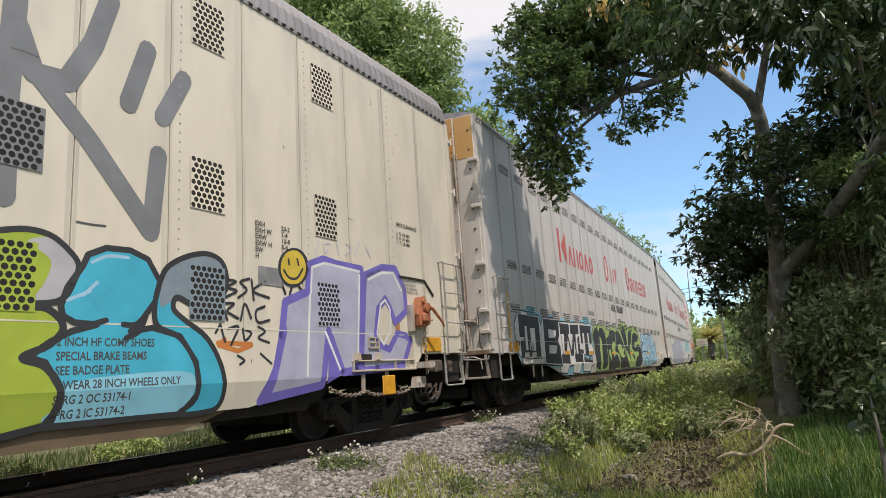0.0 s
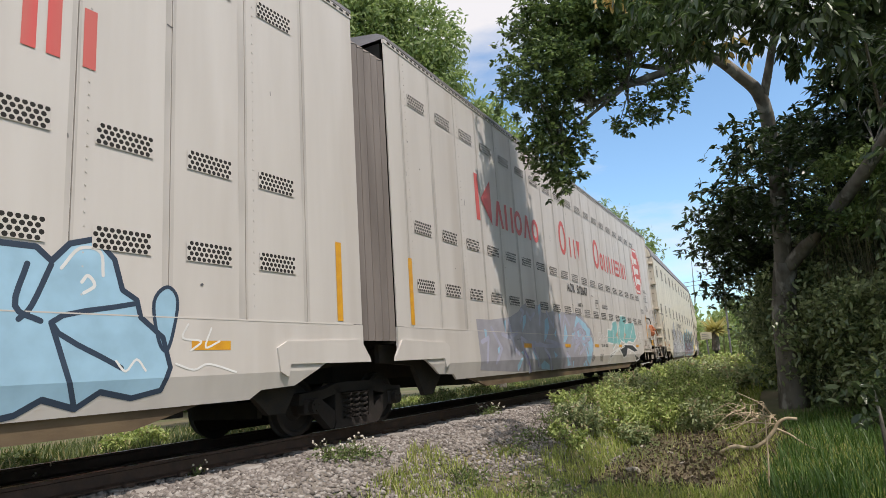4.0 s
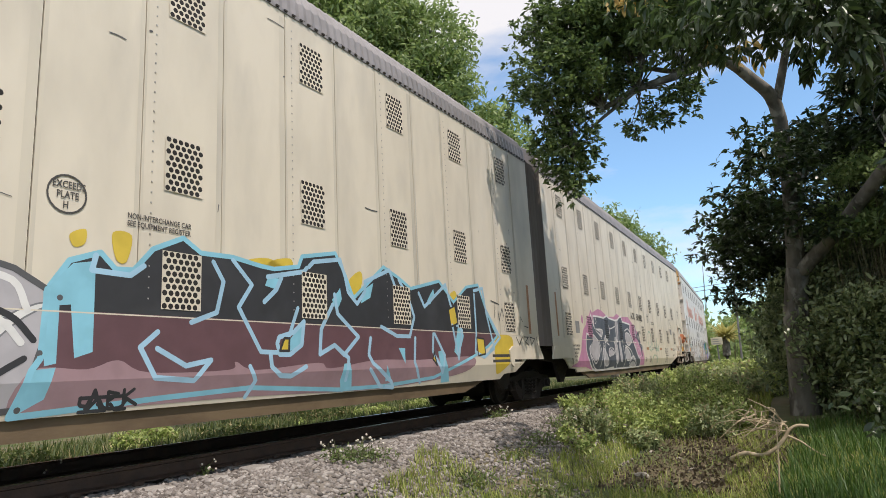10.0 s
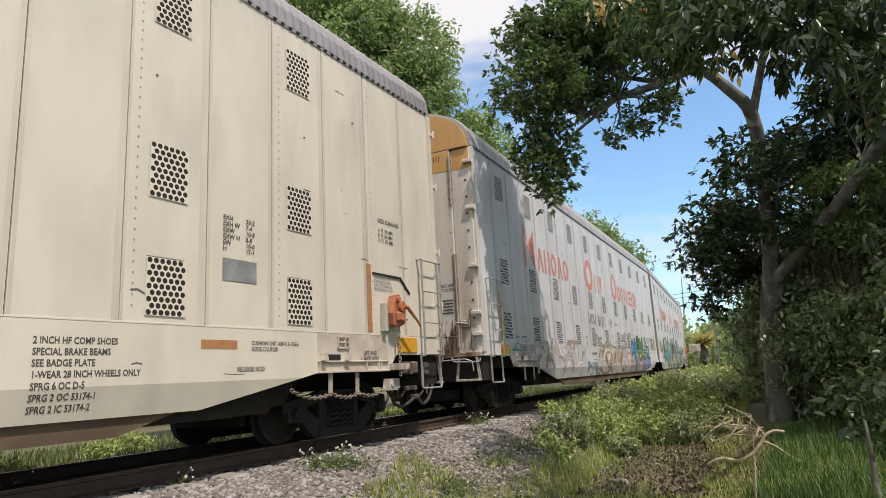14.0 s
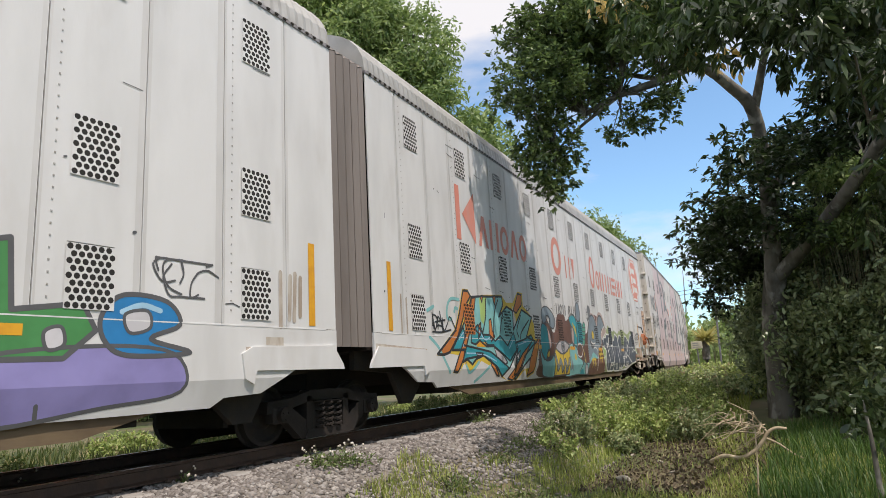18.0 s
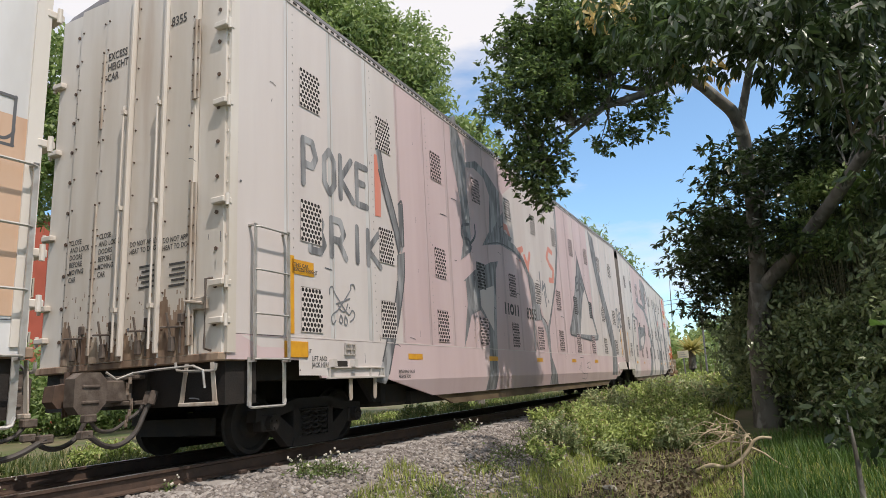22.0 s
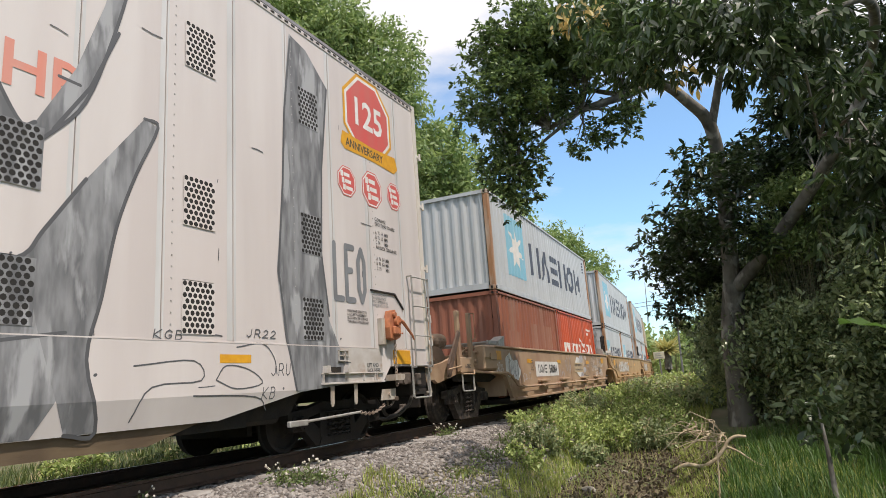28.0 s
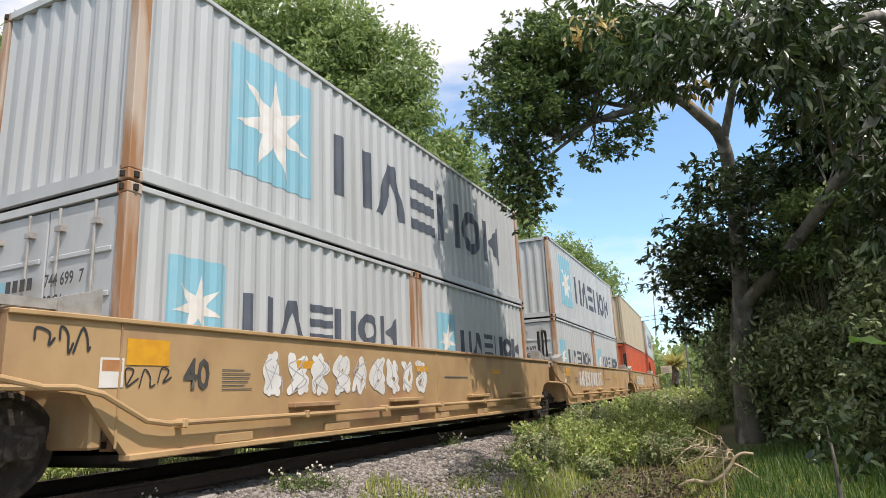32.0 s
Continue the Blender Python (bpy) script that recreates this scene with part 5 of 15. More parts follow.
def well_car(first):
    car = thing("well_car", "dusty tan-yellow articulated well car with graffiti and rusty grab rails", "railcar", group="well cars of the train")
    body_mat = M["tan_well"] if first else M["yellow_well"]
    y = 1.45
    outline = [(-1.15, 1.52), (13.3, 1.52), (13.3, 0.98), (12.75, 0.88), (12.2, 0.32), (0.0, 0.32), (-0.45, 0.86), (-1.15, 0.96)]
    for sg in (-1, 1):
        bm = bmesh.new()
        prism(bm, outline, *sorted((sg * y, sg * (y - 0.09))))
        side = part("well_side", bm, body_mat, car)
        bm = bmesh.new()
        box(bm, -1.15, 13.3, *sorted((sg * (y + 0.035), sg * (y - 0.12))), 1.49, 1.535, 0.008)
        part("top_flange", bm, body_mat, side)
        bm = bmesh.new()
        box(bm, -0.02, 12.2, *sorted((sg * (y + 0.06), sg * (y - 0.1))), 0.28, 0.34, 0.01)
        part("bottom_flange", bm, body_mat, side)
        for xr in (1.0, 2.9, 4.9, 6.1, 8.0, 9.6, 11.2):
            bm = bmesh.new()
            box(bm, xr, xr + 0.55, *sorted((sg * (y + 0.05), sg * y)), 0.34, 0.44, 0.01)
            part("gusset", bm, body_mat, side)
        for xr in (-0.15, 6.3):
            bm = bmesh.new()
            box(bm, xr, xr + 0.02, *sorted((sg * (y + 0.012), sg * y)), 0.40, 1.49)
            part("weld_seam", bm, body_mat, side)
    # pipe along the near side
    bm = bmesh.new()
    pipe(bm, [(-2.3, -1.30, 0.98), (-1.2, -1.50, 0.93), (-0.6, -1.53, 0.92), (-0.35, -1.54, 0.86), (0.1, -1.54, 0.62), (0.35, -1.54, 0.58), (3.0, -1.54, 0.57), (8.0, -1.54, 0.57), (12.3, -1.54, 0.58)], 0.028, 8)
    part("brake_pipe", bm, body_mat, car)
    for xr in (0.5, 2.4, 4.3, 6.2, 8.2, 10.1, 11.9):
        bm = bmesh.new()
        box(bm, xr, xr + 0.06, -1.58, -1.45, 0.53, 0.62, 0.01)
        part("pipe_clamp", bm, body_mat, car)
    for xr in (2.2, 4.6, 7.6, 9.9):
        bm = bmesh.new()
        box(bm, xr, xr + 0.95, -1.56, -1.44, 0.66, 0.72, 0.01)
        part("rest_ledge", bm, body_mat, car)
    bm = bmesh.new()
    box(bm, 0.0, 12.2, -1.38, 1.38, 0.26, 0.33)
    for xr in range(12):
        box(bm, xr + 0.2, xr + 0.4, -1.38, 1.38, 0.2, 0.26)
    tagged(part("well_floor", bm, M["dark_steel"], car), kind="stuff")
    for xe, sg in ((-0.2, -1), (12.4, 1)):
        bm = bmesh.new()
        box(bm, *sorted((xe, xe + sg * 0.12)), -1.36, 1.36, 0.4, 1.45, 0.02)
        part("bulkhead", bm, body_mat, car)
        bm = bmesh.new()
        box(bm, *sorted((xe, xe + sg * (1.35 if not (first and sg < 0) else 2.6))), -0.45, 0.45, 0.72, 1.12, 0.03)
        part("stub_sill", bm, body_mat, car)
        bm = bmesh.new()
        for j in range(9):
            box(bm, *sorted((xe + sg * (0.25 + 0.11 * j), xe + sg * (0.31 + 0.11 * j))), -1.40, 1.40, 1.60, 1.63)
        box(bm, *sorted((xe + sg * 0.2, xe + sg * 1.25)), -1.42, -1.39, 1.56, 1.64)
        part("walkway_grating", bm, M["galv"], car)
        bm = bmesh.new()
        prism(bm, [(xe + sg * 0.15, 1.53), (xe + sg * 0.15, 1.78), (xe + sg * 0.55, 1.66), (xe + sg * 0.55, 1.53)], -1.44, -1.2)
        part("container_guide", bm, M["galv"], car)
    # end equipment
    bm = bmesh.new()
    if first:
        Y, D = body_mat, M["well_grime"]
        prism(bm, [(-4.69, 1.03), (-3.66, 1.16), (-3.06, 1.29), (-1.9, 1.36), (-1.15, 1.40), (-1.15, 1.0), (-3.05, 0.93), (-3.96, 0.78), (-4.13, 0.85), (-4.67, 0.81)], -1.30, -1.22)
        part("end_sill_beam", bm, D, car)
        for xu, yy, zb, zt, hd in ((-3.05, -1.38, 0.97, 2.17, 0), (-2.42, -1.38, 0.96, 2.17, 0.2), (-3.47, -0.9, 1.2, 2.13, 0.1)):
            bm = bmesh.new()
            box(bm, xu - 0.055, xu + 0.055, yy - 0.04, yy + 0.04, zb, zt, 0.01)
            post = part("guide_post", bm, Y, car)
            if hd:
                bm = bmesh.new()
                pipe(bm, [(xu, yy - 0.05, zt - 0.01), (xu + hd, yy - 0.05, zt), (xu + hd, yy - 0.05, zt - 0.52), (xu, yy - 0.05, zt - 0.56)], 0.014, 6)
                part("post_handle", bm, Y, post)
        bm = bmesh.new()
        prism(bm, [(-3.74, 0.88), (-3.64, 1.14), (-3.06, 1.72), (-3.15, 1.77), (-3.72, 1.12)], -1.44, -1.40)
        prism(bm, [(-3.74, 0.88), (-3.64, 0.88), (-3.04, 1.70), (-3.12, 1.76)], -1.43, -1.39)
        part("post_brace", bm, M["rust_dark"], car)
        bm = bmesh.new()
        box(bm, -3.10, -2.46, -1.43, -1.37, 0.96, 1.25, 0.01)
        part("end_plate", bm, Y, car)
        lettering(car, "A-END", -2.90, 1.04, 0.075, M["black_letter"], hw=1.424)
        bm = bmesh.new()
        pipe(bm, [(-3.80, -1.46, 1.02), (-3.74, -1.5, 1.03), (-3.25, -1.5, 1.08), (-3.16, -1.44, 1.06)], 0.016, 6)
        pipe(bm, [(-3.2, -1.42, 1.0), (-3.1, -1.46, 0.93), (-2.5, -1.46, 0.92), (-2.40, -1.42, 1.0)], 0.016, 6)
        part("grab_iron", bm, Y, car)
        bm = bmesh.new()
        box(bm, -1.88, -1.05, -1.47, -1.25, 1.0, 1.53, 0.03)
        box(bm, -1.85, -1.55, -1.49, -1.46, 1.25, 1.50, 0.01)
        box(bm, -1.50, -1.10, -1.485, -1.46, 1.22, 1.36)
        part("valve_box", bm, Y, car)
        bm = bmesh.new()
        bar(bm, (-3.05, -0.6, 1.62), (-2.2, -0.6, 1.66), 0.17, n=16)
        for xr in (-2.9, -2.6, -2.35):
            bar(bm, (xr, -0.6, 1.63), (xr + 0.03, -0.6, 1.63), 0.18, n=16)
        part("air_reservoir", bm, D, car)
        bm = bmesh.new()
        prism(bm, [(-3.35, 1.25), (-3.32, 1.78), (-3.0, 1.7), (-2.4, 1.45), (-2.2, 1.25)], -0.74, -0.70)
        part("reservoir_bracket", bm, D, car)
        r = random.Random(12)
        for k in range(9):
            bm = bmesh.new()
            x, z = r.uniform(-2.75, -1.95), r.uniform(1.28, 1.5)
            pipe(bm, [(x, -1.1 - 0.02 * k, z), (x + 0.12, -1.12 - 0.02 * k, z + r.uniform(-0.05, 0.15)), (x + 0.25, -1.14 - 0.02 * k, z - 0.1), (x + 0.3, -1.16 - 0.02 * k, 1.0)], r.uniform(0.014, 0.03), 7)
            part("air_pipe", bm, D, car)
        for x, z, s in ((-2.30, 1.32, 0.10), (-2.12, 1.18, 0.09), (-2.25, 1.10, 0.07), (-2.05, 1.36, 0.07)):
            bm = bmesh.new()
            box(bm, x - s, x + s * 0.8, -1.34, -1.15, z - s * 0.8, z + s * 0.7, 0.02)
            bar(bm, (x, -1.40, z), (x, -1.3, z), s * 0.5, n=10)
            part("brake_valve", bm, D, car)
        wheel = bmesh.new()
        ring = [(math.cos(a) * 0.25, math.sin(a) * 0.25) for a in [k * math.tau / 20 for k in range(21)]]
        pipe(wheel, [(-3.82 + cx, -0.80, 1.90 + cz) for cx, cz in ring], 0.017, 6)
        for k in range(6):
            a = k * math.tau / 6
            bar(wheel, (-3.82, -0.76, 1.90), (-3.82 + math.cos(a) * 0.25, -0.80, 1.90 + math.sin(a) * 0.25), 0.013, n=6)
        bar(wheel, (-3.82, -0.82, 1.90), (-3.82, -0.6, 1.90), 0.05, n=10)
        tagged(part("hand_brake_wheel", wheel, M["dark_steel"], car), kind="stuff")
        bm = bmesh.new()
        bar(bm, (-3.80, -0.66, 1.88), (-3.80, -0.50, 1.88), 0.17, n=16)
        box(bm, -3.78, -3.42, -0.72, -0.45, 1.70, 2.06, 0.06)
        box(bm, -3.74, -3.50, -0.66, -0.5, 1.36, 1.72, 0.03)
        box(bm, -3.82, -3.38, -0.85, -0.4, 1.24, 1.38, 0.03)
        part("hand_brake_housing", bm, D, car)
        bm = bmesh.new()
        for k in range(8):
            box(bm, -3.72, -3.68, -0.88, -0.85, 1.2 + 0.055 * k, 1.24 + 0.055 * k)
        tagged(part("brake_chain", bm, M["truck_steel"], car), kind="stuff")
        bm = bmesh.new()
        box(bm, -4.6, -3.4, -0.14, 0.14, 0.70, 0.95, 0.02)
        box(bm, -4.9, -4.55, -0.2, 0.2, 0.62, 1.02, 0.05)
        part("coupler", bm, M["cast"], car)
        bm = bmesh.new()
        pipe(bm, [(-3.85, -0.9, 0.88), (-4.05, -0.9, 0.82), (-4.2, -0.9, 0.66), (-4.35, -0.88, 0.45), (-4.6, -0.8, 0.30), (-4.95, -0.7, 0.24), (-5.2, -0.6, 0.32)], 0.032, 8)
        part("air_hose", bm, M["hose"], car)
        bm = bmesh.new()
        prism(bm, [(-2.9, 0.95), (-1.0, 0.98), (-0.45, 0.85), (-0.9, 0.75), (-2.8, 0.8)], -1.2, -1.1)
        box(bm, -3.3, -0.5, -1.0, 1.2, 0.86, 1.1)
        part("end_platform", bm, M["dark_steel"], car)
        stirrup(car, -3.1, -2.5, 0.60, 0.95, 1.42)
        add_truck(car, -1.95, 0.46, 1.75)
    else:
        bm.free()
        for xu, zt in ((-2.2, 2.32), (-2.62, 2.30)):
            bm = bmesh.new()
            pipe(bm, [(xu, -1.35, 0.9), (xu, -1.36, zt), (xu + 0.05, -1.36, zt + 0.03), (xu + 0.32, -1.36, zt + 0.03), (xu + 0.36, -1.36, zt - 0.05), (xu + 0.36, -1.36, zt - 0.7)] if xu == -2.2 else [(xu, -1.35, 0.7), (xu, -1.36, zt)], 0.036, 6)
            part("grab_rail", bm, M["dark_steel"], car)
        bm = bmesh.new()
        box(bm, -2.66, -2.14, -1.40, -1.34, 0.66, 0.70)
        box(bm, -2.66, -2.14, -1.40, -1.34, 1.05, 1.08)
        part("step_ladder", bm, M["dark_steel"], car)
        bm = bmesh.new()
        pipe(bm, [(-2.7, -1.25, 1.0), (-2.3, -1.3, 1.05), (-2.0, -1.38, 1.45), (-1.8, -1.42, 1.5), (-1.5, -1.42, 1.25), (-1.2, -1.5, 1.0), (-0.9, -1.53, 0.93)], 0.03, 8)
        part("brake_hose", bm, body_mat, car)
        add_truck(car, -1.59, 0.46, 1.75)
    return car


# ---- the train ----
JOINTS = {-1: -12.45, 0: 10.14, 1: 32.79, 2: 55.38, 3: 77.67, 4: 100.29, 5: 123.07, 6: 145.17, 7: 168.80, 8: 190.86}
LEN = {k: JOINTS[k + 1] - JOINTS[k] for k in range(-1, 8)}
U = {}


def build_autoracks():
    B, G, W, P = M["beige_paint"], M["gray_paint"], M["white_paint"], M["blush_paint"]
    U[-1] = autorack(-1, LEN[-1], True, 0.38, 21.90, "B", B, 1.30, 1.88, 10, "cream autorack railcar with ribbed roof, blue and violet graffiti")
    U[0] = autorack(0, LEN[0], False, 0.50, 22.27, "G", G, 1.67, 0.94, 21, "light gray autorack railcar with red lettering and black block graffiti", door_top=4.95)
    U[1] = autorack(1, LEN[1], True, 0.38, 21.46, "G", G, 1.02, 0.942, 19, "light gray autorack railcar with red emblem and pale blue graffiti")
    U[2] = autorack(2, LEN[2], False, 0.42, 21.87, "B", B, 1.58, 1.867, 11, "cream autorack railcar with ribbed roof and silver and dark blue graffiti")
    U[3] = autorack(3, LEN[3], True, 0.36, 21.90, "B", B, 1.50, 1.87, 10, "cream autorack railcar with ribbed roof and black and pink graffiti")
    U[4] = autorack(4, LEN[4], False, 0.95, 22.40, "W", W, 2.13, 1.87, 11, "white autorack railcar with faded red lettering and pastel graffiti", door_top=4.75, roof_mat=M["roof_white"])
    U[5] = autorack(5, LEN[5], True, 0.38, 21.90, "W", W, 1.45, 1.88, 10, "white autorack railcar with faded red lettering and teal and orange graffiti", roof_mat=M["roof_white"])
    U[6] = autorack(6, LEN[6], False, 1.80, 23.25, "P", P, 3.00, 1.86, 11, "autorack railcar sprayed pink with huge gray letters", pink=(5.2, 18.2))
    U[7] = autorack(7, LEN[7], True, 0.35, 22.15, "P", P, 1.45, 1.923, 10, "white and pink autorack railcar with huge gray letters, red emblem", pink=(4.0, 9.4))


WELL0, WELL_PITCH = 195.55, 15.34
WELLS = []


def load(i, box_):
    WELL_MOVES.append((box_, i))


WELL_MOVES = []
Z_LOW, Z_TOP = 0.36, 0.36 + CH + 0.018


def build_wells():
    grays = "gray forty-foot shipping container with a blue star panel and dark lettering"
    for i in range(6):
        car = well_car(i == 0)
        WELLS.append(car)
        WELL_MOVES.append((car, i))
        if i == 0:
            load(i, container(0, 6.058, Z_LOW, M["cont_brown"], "rusty brown twenty-foot shipping container"))
            load(i, container(6.134, 6.058, Z_LOW, M["cont_red"], "orange-red twenty-foot shipping container with white lettering"))
        elif i in (3, 4):
            load(i, container(0, 12.192, Z_LOW, M["cont_red"], "orange-red shipping container low in the well car"))
        else:
            load(i, container(0, 6.058, Z_LOW, M["cont_gray"], "gray twenty-foot shipping container with its door end showing", doors=True))
            load(i, container(6.134, 6.058, Z_LOW, M["cont_gray"], "gray twenty-foot shipping container with dark lettering"))
        load(i, container(0, 12.192, Z_TOP, M["cont_gray"] if i != 3 else M["cont_tan"], grays if i != 3 else "faded tan forty-foot shipping container"))


def turning(ob, base, x, r, car_s):
    """Rows for a wheelset: it rolls while it passes the camera."""
    a = max(0.0, min(31.0, (car_s + x - 26.0) / SPEED))
    b = max(a + 0.2, min(32.0, (car_s + x + 6.0) / SPEED))
    step = 0.075
    n = int((b - a) / step)
    rate = math.degrees(SPEED / r)
    ts = [0.0] + [a + step * i for i in range(1, n)] + [32.0]
    t_in, t_out = ts[1], ts[-2]
    walk(ob, [(t, base @ Matrix.Rotation(radians(-rate * (min(max(t, t_in), t_out) - t_in)), 4, "Y")) for t in ts])


def motions():
    times = [0.0, 0.5] + [float(t) for t in range(2, 32, 2)] + [31.5, 32.0]
    for ob, k, L in MOVES:
        walk(ob, [(t, ride(JOINTS[k] - SPEED * t, JOINTS[k] + L - SPEED * t)) for t in times])
    for ob, i in WELL_MOVES:
        s = WELL0 + WELL_PITCH * i - 1.59
        walk(ob, [(t, ride(s - SPEED * t, s + WELL_PITCH - SPEED * t) @ Matrix.Translation((1.59, 0, 0))) for t in times])
    start = {ob.name: JOINTS[k] for ob, k, L in MOVES}
    start.update({ob.name: WELL0 + WELL_PITCH * i for ob, i in WELL_MOVES})
    for ob, car, x, r in WHEELS:
        if car.name in start:
            turning(ob, ob.matrix_basis.copy(), x, r, start[car.name])


# ---- spray paint and stencils on the train ----
def spray(name, rgb, vary=0.14):
    return surface(name, rgb, tuple(c * (1 - vary) for c in rgb), 0.6, scale=3.5, bump=0, third=tuple(min(1, c * 1.12 + 0.01) for c in rgb), third_scale=1.3)


C = {k: spray("spray_" + k, v) for k, v in dict(
    taupe=(0.25, 0.205, 0.175), umber=(0.17, 0.14, 0.125), black=(0.035, 0.036, 0.040), charcoal=(0.10, 0.10, 0.105), gray=(0.20, 0.205, 0.215), silver=(0.46, 0.44, 0.46), white=(0.74, 0.73, 0.71), lime=(0.36, 0.45, 0.05), leafgreen=(0.36, 0.50, 0.16),
    cyan=(0.05, 0.42, 0.58), sky=(0.24, 0.55, 0.68), ice=(0.34, 0.55, 0.70), lilac=(0.42, 0.42, 0.53), violet=(0.17, 0.14, 0.48), yellow=(0.66, 0.48, 0.06), plum=(0.13, 0.065, 0.075), rose=(0.34, 0.22, 0.24),
    magenta=(0.56, 0.25, 0.40), teal=(0.03, 0.30, 0.36), aqua=(0.22, 0.50, 0.50), orange=(0.56, 0.19, 0.045), sepia=(0.42, 0.32, 0.24), brown=(0.16, 0.075, 0.055), green=(0.06, 0.24, 0.075), mint=(0.10, 0.36, 0.26),
    blue=(0.02, 0.20, 0.46), lavender=(0.25, 0.22, 0.46), blush=(0.50, 0.37, 0.33), slate=(0.085, 0.10, 0.13), haze=(0.37, 0.36, 0.40), navy=(0.03, 0.05, 0.085), pale=(0.60, 0.58, 0.60), tan=(0.52, 0.40, 0.29), dust=(0.56, 0.505, 0.47), bluegray=(0.22, 0.27, 0.31), moss=(0.34, 0.40, 0.20)).items()}

M["roller"] = surface("streaky_gray_roller_paint", (0.27, 0.27, 0.275), (0.13, 0.13, 0.135), 0.65, scale=5.0, stretch=(1.6, 1.0, 0.35), mix=(0.38, 0.62), bump=0, third=(0.36, 0.36, 0.365), third_scale=3.0, third_mix=(0.55, 0.62))
GLYPH = dict(A="00 49 80;23 63", B="00 09 49 67 55 05;55 72 50 00", C="77 49 17 04 12 40 72", D="00 09 49 76 73 40 00", E="70 00 09 79;05 55", F="00 09 79;05 55", G="77 49 17 04 12 40 72 74 44",
             H="00 09;70 79;05 75", I="40 49", K="00 09;79 04 80", L="09 00 70", M="00 09 44 89 80", N="00 09 70 79", O="49 17 12 40 72 77 49", P="00 09 59 76 54 04", R="00 09 59 76 54 04;44 80", S="77 49 17 15 64 62 40 11",
             T="09 89;49 40", U="09 02 30 62 69", X="00 79;09 70", Y="09 44 79;44 40", Z="09 79 00 70")
GLYPH.update({"W": "09 20 45 60 89", "J": "69 62 30 02", "2": "17 49 77 75 00 80", "4": "50 59 03 73", "1": "27 49 40"})


def glyph_lines(ch, x0, x1, z0, z1, lean=0.0):
    out = []
    for run in GLYPH[ch].split(";"):
        pts = [(int(t[0]) / 8, int(t[1]) / 9) for t in run.split()]
        out.append([(x0 + (x1 - x0) * px + lean * pz, z0 + (z1 - z0) * pz) for px, pz in pts])
    return out


def lines_paint(car, name, lines, w, mat, layer, curve=False, label=""):
    polys = []
    for ln in lines:
        polys += stroke(smooth_line(ln, 4) if curve else ln, w)
    return paint(car, name, polys, mat, layer, label=label)


def scrawl(car, lines, w, mat, layer, curve=False):
    """Thin spray lines over a side."""
    return lines_paint(car, "graffiti_linework", lines, w, mat, layer, curve)


def piece(car, word, x0, x1, z0, z1, w, fill, edge, ew, layer=2, lean=0.0, jitter=0.0, seed=0, curve=False, name="graffiti"):
    """Fat letters: an edge colour under a fill."""
    r = random.Random(seed)
    n = len(word)
    cell = (x1 - x0) / n
    lines = []
    for i, ch in enumerate(word):
        a, b = x0 + i * cell + cell * 0.12, x0 + (i + 1) * cell - cell * 0.14
        dz = r.uniform(-jitter, jitter)
        lines += glyph_lines(ch, a, b, z0 + dz + w / 2, z1 + dz - w / 2, lean)
    if edge:
        lines_paint(car, name, lines, w + 2 * ew, edge, layer, curve)
    return lines_paint(car, name, lines, w, fill, layer + 1, curve)


def closed(pts, k=5):
    P = [Vector(p) for p in pts]
    n = len(P)
    out = []
    for i in range(n):
        p0, p1, p2, p3 = P[i - 1], P[i], P[(i + 1) % n], P[(i + 2) % n]
        for j in range(k):
            t = j / k
            out.append(tuple(0.5 * ((2 * p1) + (p2 - p0) * t + (2 * p0 - 5 * p1 + 4 * p2 - p3) * t * t + (3 * p1 - p0 - 3 * p2 + p3) * t ** 3)))
    return out


def bubble(car, pts, fill, edge=None, ew=0.05, layer=1, name="graffiti", sharp=False):
    q = list(pts) if sharp else closed(pts)
    paint(car, name, [q], fill, layer)
    if edge:
        lines_paint(car, name + "_outline", [q + [q[0]]], ew, edge, layer + 1)


def patch(car, pts, fill, layer):
    """A sharp-edged painted area."""
    paint(car, "graffiti", [pts], fill, layer)


def swirls(car, x0, x1, z0, z1, n, w, mat, layer, seed, name="graffiti_linework", tight=0.35):
    """Loose curling lines inside a field."""
    r = random.Random(seed)
    lines = []
    for i in range(n):
        x, z, a = r.uniform(x0, x1), r.uniform(z0, z1), r.uniform(0, math.tau)
        turn = r.choice((-1, 1)) * r.uniform(0.25, 0.75)
        ln = []
        for j in range(r.randint(5, 10)):
            ln.append((min(x1, max(x0, x)), min(z1, max(z0, z))))
            step = r.uniform(0.08, 0.2) * tight / 0.35
            x, z = x + math.cos(a) * step, z + math.sin(a) * step
            a += turn * r.uniform(0.5, 1.3)
        lines.append(ln)
    return lines_paint(car, name, lines, w, mat, layer, True)


def inside(poly, x, z):
    hit = False
    for (xa, za), (xb, zb) in zip(poly, poly[1:] + poly[:1]):
        if (za > z) != (zb > z) and x < xa + (z - za) * (xb - xa) / (zb - za):
            hit = not hit
    return hit


